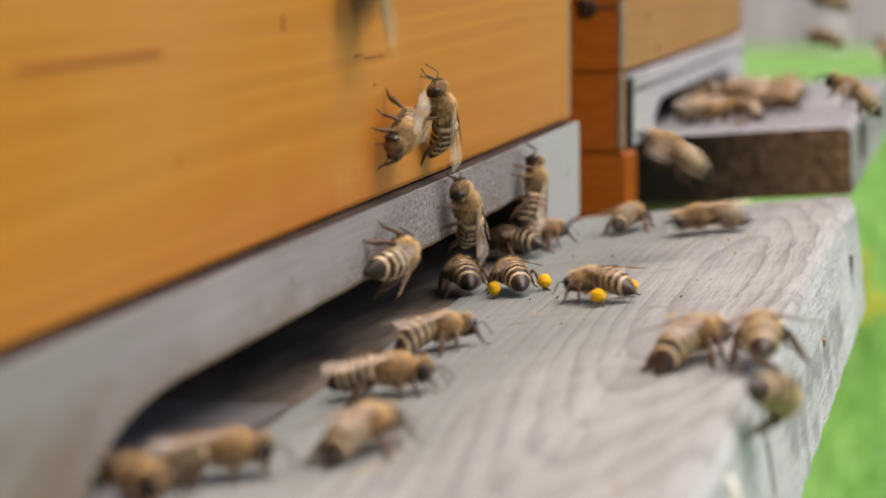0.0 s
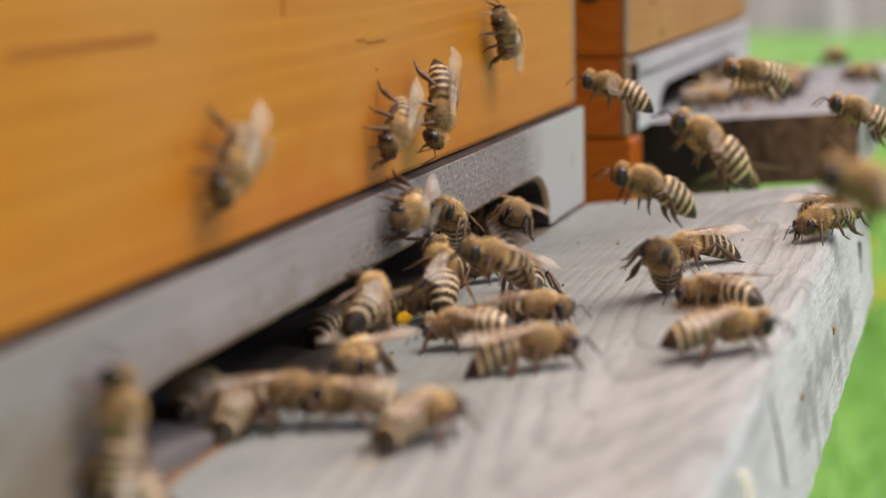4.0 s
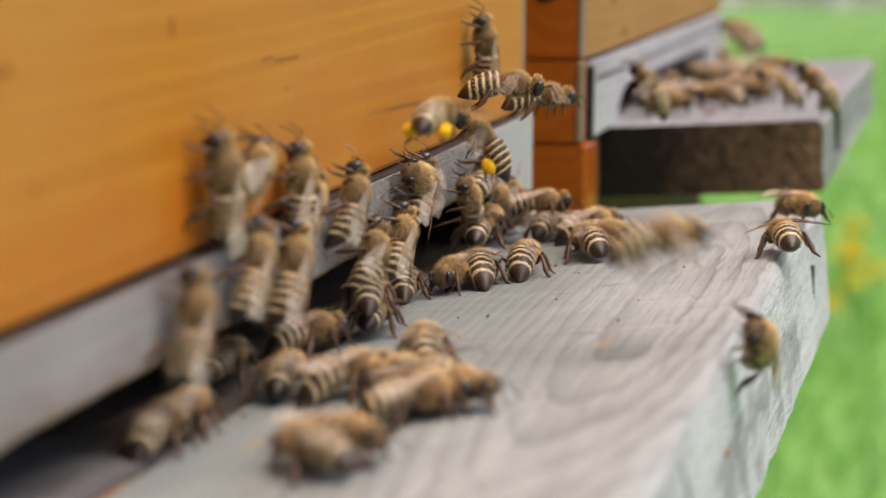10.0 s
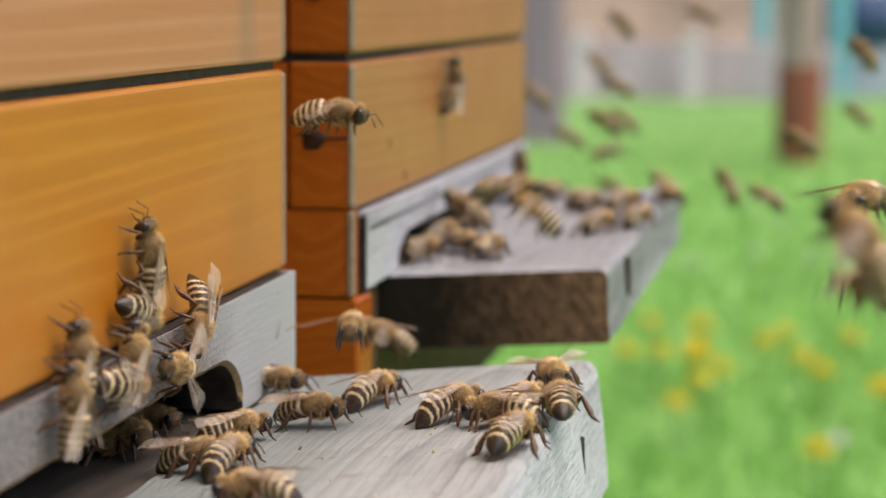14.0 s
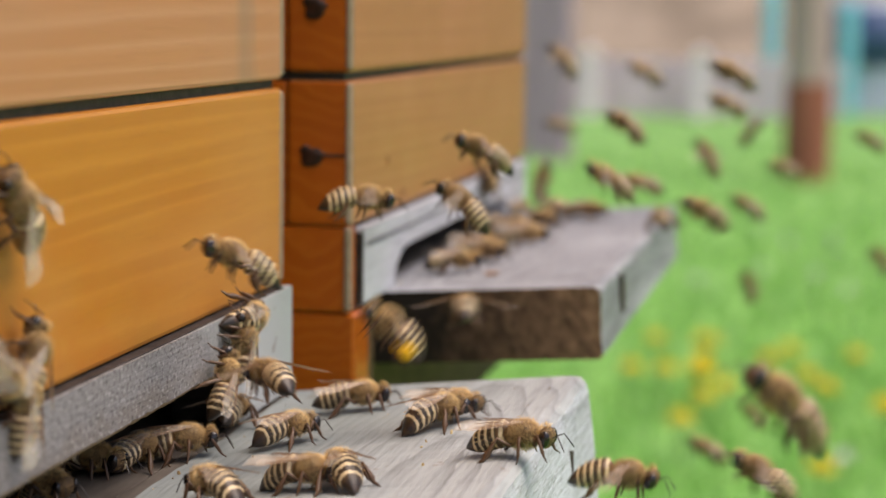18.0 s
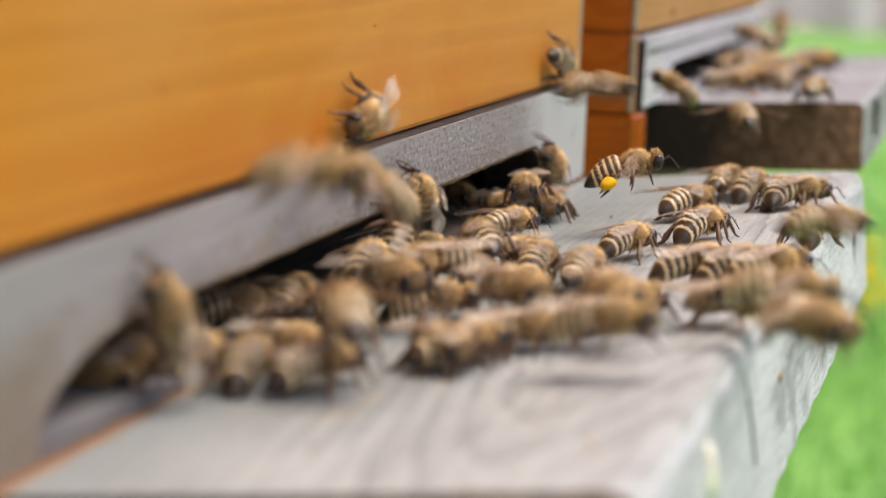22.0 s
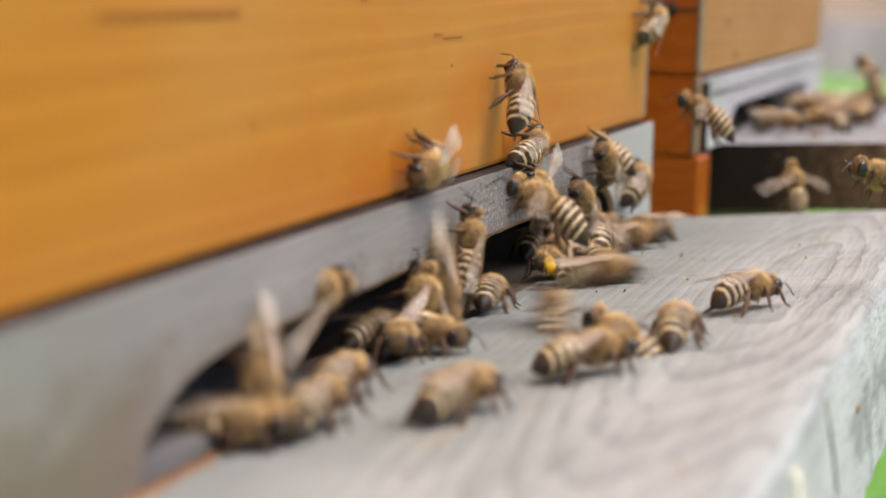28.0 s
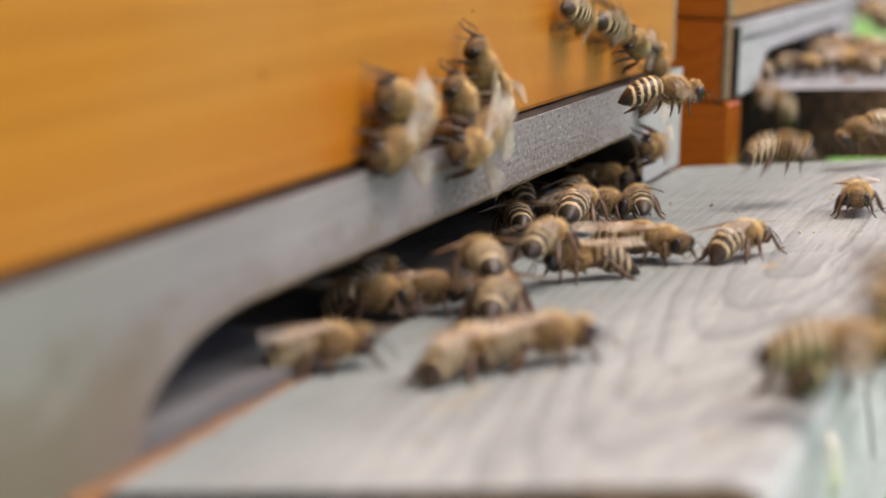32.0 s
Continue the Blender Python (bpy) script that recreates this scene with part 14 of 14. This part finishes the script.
    bee("flyer", 0.97, eased([(0, P(.4181, .8220, .0573, 0, 0, -47)), (0.3, P(.4181, .8220, .0573, 0, 0, -47)), (1, P(.0564, .2812, .0121, 0, 0, -47)), (2, P(.0559, .2769, .0121, 0, 0, -84)), (2.7, P(.4181, .8220, .0573, 0, 0, -84)), (6.3, P(.4181, .8220, .0573, 0, 0, 81)), (7, P(.0603, .2905, .0010, 0, 0, 81)), (7.7, P(.4181, .8220, .0573, 0, 0, 81)), (9.3, P(.4181, .8220, .0573, 0, 0, -53)), (10, P(.0141, .4076, .0266, 0, 0, -53)), (11, P(.0140, .4038, .0376, 0, 0, -116)), (11.7, P(.4181, .8220, .0573, 0, 0, -116)), (12.3, P(.4181, .8220, .0573, 0, 0, -63)), (13, P(.0939, .4192, .0418, 0, 0, -63)), (14, P(.0934, .3831, .0296, 0, 0, 53)), (14.7, P(.4181, .8220, .0573, 0, 0, 53)), (17.3, P(.4181, .8220, .0573, 0, 0, -96)), (18, P(.0672, .3794, .0065, 0, 0, -96)), (18.7, P(.4181, .8220, .0573, 0, 0, -96)), (20.3, P(.4181, .8220, .0573, 0, 0, -57)), (21, P(.0140, .3720, .0332, 0, 0, -57)), (22, P(.0568, .3419, .0119, 0, 0, -64)), (22.7, P(.4181, .8220, .0573, 0, 0, -64)), (30.3, P(.4181, .8220, .0573, 0, 0, -45)), (31, P(.0427, .4099, .0181, 0, 0, -45)), (31.7, P(.4181, .8220, .0573, 0, 0, -45)), (32, P(.4181, .8220, .0573, 0, 0, -45))]))
    bee("flyer", 1.02, eased([(0, P(.4183, 1.0440, .0573, 0, 0, -54)), (10.3, P(.4183, 1.0440, .0573, 0, 0, -54)), (11, P(.0601, .3631, .0137, 0, 0, -54)), (11.7, P(.4183, 1.0440, .0573, 0, 0, -54)), (12.3, P(.4183, 1.0440, .0573, 0, 0, -53)), (13, P(.0871, .3881, .0498, 0, 0, -53)), (14, P(.0932, .3944, .0392, 0, 0, 159)), (14.7, P(.4183, 1.0440, .0573, 0, 0, 159)), (18.3, P(.4183, 1.0440, .0573, 0, 0, -128)), (19, P(.0531, .6095, .0150, 0, 0, -128)), (19.7, P(.4183, 1.0440, .0573, 0, 0, -128)), (21.3, P(.4183, 1.0440, .0573, 0, 0, -131)), (22, P(.0614, .2678, .0124, 0, 0, -131)), (22.7, P(.4183, 1.0440, .0573, 0, 0, -131)), (31.3, P(.4183, 1.0440, .0573, 0, 0, -71)), (32, P(.0552, .2520, .0116, 0, 0, -71))]))
    bee("flyer", 1.05, eased([(0, P(.5960, .6660, .1284, 0, 0, -96)), (13.3, P(.5960, .6660, .1284, 0, 0, -96)), (14, P(.0140, .4358, .0468, 0, 0, -96)), (14.7, P(.5960, .6660, .1284, 0, 0, -96)), (17.3, P(.5960, .6660, .1284, 0, 0, -65)), (18, P(.0140, .4586, .0343, 0, 0, -65)), (18.7, P(.5960, .6660, .1284, 0, 0, -65)), (19.3, P(.5960, .6660, .1284, 0, 0, -47)), (20, P(.0140, .5039, .0261, 0, 0, -47)), (20.7, P(.5960, .6660, .1284, 0, 0, -47)), (21.3, P(.5960, .6660, .1284, 0, 0, -91)), (22, P(.0574, .2866, .0122, 0, 0, -91)), (22.7, P(.5960, .6660, .1284, 0, 0, -91)), (31.3, P(.5960, .6660, .1284, 0, 0, -54)), (32, P(.0140, .3811, .0209, 0, 0, -54))]))
    bee("flyer", 1.03, eased([(0, P(.4386, .8880, .0654, 0, 0, -75)), (13.3, P(.4386, .8880, .0654, 0, 0, -75)), (14, P(.0325, .4946, .0306, 0, 0, -75)), (15, P(.0140, .4813, .0556, 0, 0, -68)), (18, P(.0242, .4946, .0114, 0, 0, 12)), (19, P(.0230, .4992, .0115, 0, 0, 16)), (20, P(.0232, .4947, .0110, 0, 0, 19)), (21, P(.0251, .4762, .0120, 0, 0, 20)), (22, P(.0271, .4768, .0128, 0, 0, 20)), (22.7, P(.4386, .8880, .0654, 0, 0, 20)), (24.3, P(.4386, .8880, .0654, 0, 0, -169)), (25, P(.0238, .4940, .0120, 0, 0, -169)), (26, P(.0271, .4739, .0130, 0, 0, -176)), (26.7, P(.4386, .8880, .0654, 0, 0, -176)), (30.3, P(.4386, .8880, .0654, 0, 0, -68)), (31, P(.0140, .4552, .0319, 0, 0, -68)), (31.7, P(.4386, .8880, .0654, 0, 0, -68)), (32, P(.4386, .8880, .0654, 0, 0, -68))]))
    bee("flyer", 0.96, eased([(0, P(.5651, 1.1100, .1160, 0, 0, -84)), (21.3, P(.5651, 1.1100, .1160, 0, 0, -84)), (22, P(.0140, .2640, .0235, 0, 0, -84)), (22.7, P(.5651, 1.1100, .1160, 0, 0, -84)), (32, P(.5651, 1.1100, .1160, 0, 0, -84))]))
    bee("flyer", 1.06, eased([(0, P(.6207, .7320, .1383, 0, 0, 26)), (21.3, P(.6207, .7320, .1383, 0, 0, 26)), (22, P(.0170, .2631, .0107, 0, 0, 26)), (22.7, P(.6207, .7320, .1383, 0, 0, 26)), (28.3, P(.6207, .7320, .1383, 0, 0, -100)), (29, P(.0158, .2879, .0106, 0, 0, -100)), (29.7, P(.6207, .7320, .1383, 0, 0, -100)), (32, P(.6207, .7320, .1383, 0, 0, -100))]))
    bee("gatherer", 1.06, eased([(0, P(-.0698, .3662, .0029, 0, 0, -132)), (7.25, P(-.0698, .3662, .0029, 0, 0, 23)), (7.65, P(.0020, .3662, .0031, 0, 0, -64)), (8, P(.0031, .3662, .0113, 90, -1, 90)), (8.35, P(.0020, .3662, .0031, 0, 0, 91)), (8.8, P(-.0698, .3662, .0029, 0, 0, -97)), (32, P(-.0698, .3662, .0029, 0, 0, -97))]))
    bee("gatherer", 0.99, eased([(0, P(-.1249, .3512, .0029, 0, 0, -98)), (7.25, P(-.1249, .3512, .0029, 0, 0, 40)), (7.65, P(.0020, .3512, .0031, 0, 0, -88)), (8, P(.0173, .3512, .0048, 6, 2, -109)), (8.35, P(.0020, .3512, .0031, 0, 0, 85)), (8.8, P(-.1249, .3512, .0029, 0, 0, -7)), (32, P(-.1249, .3512, .0029, 0, 0, -7))]))
    bee("laden", 0.95, eased([(0, P(.4892, .6000, .0857, 0, 0, -2)), (9.3, P(.4892, .6000, .0857, 0, 0, -2)), (10, P(.0140, .3415, .0302, 0, 0, -2)), (10.7, P(.4892, .6000, .0857, 0, 0, -2)), (14.3, P(.4892, .6000, .0857, 0, 0, -60)), (15, P(.0263, .4773, .0258, 0, 0, -60)), (15.7, P(.4892, .6000, .0857, 0, 0, -60)), (32, P(.4892, .6000, .0857, 0, 0, -60))]))


motions()
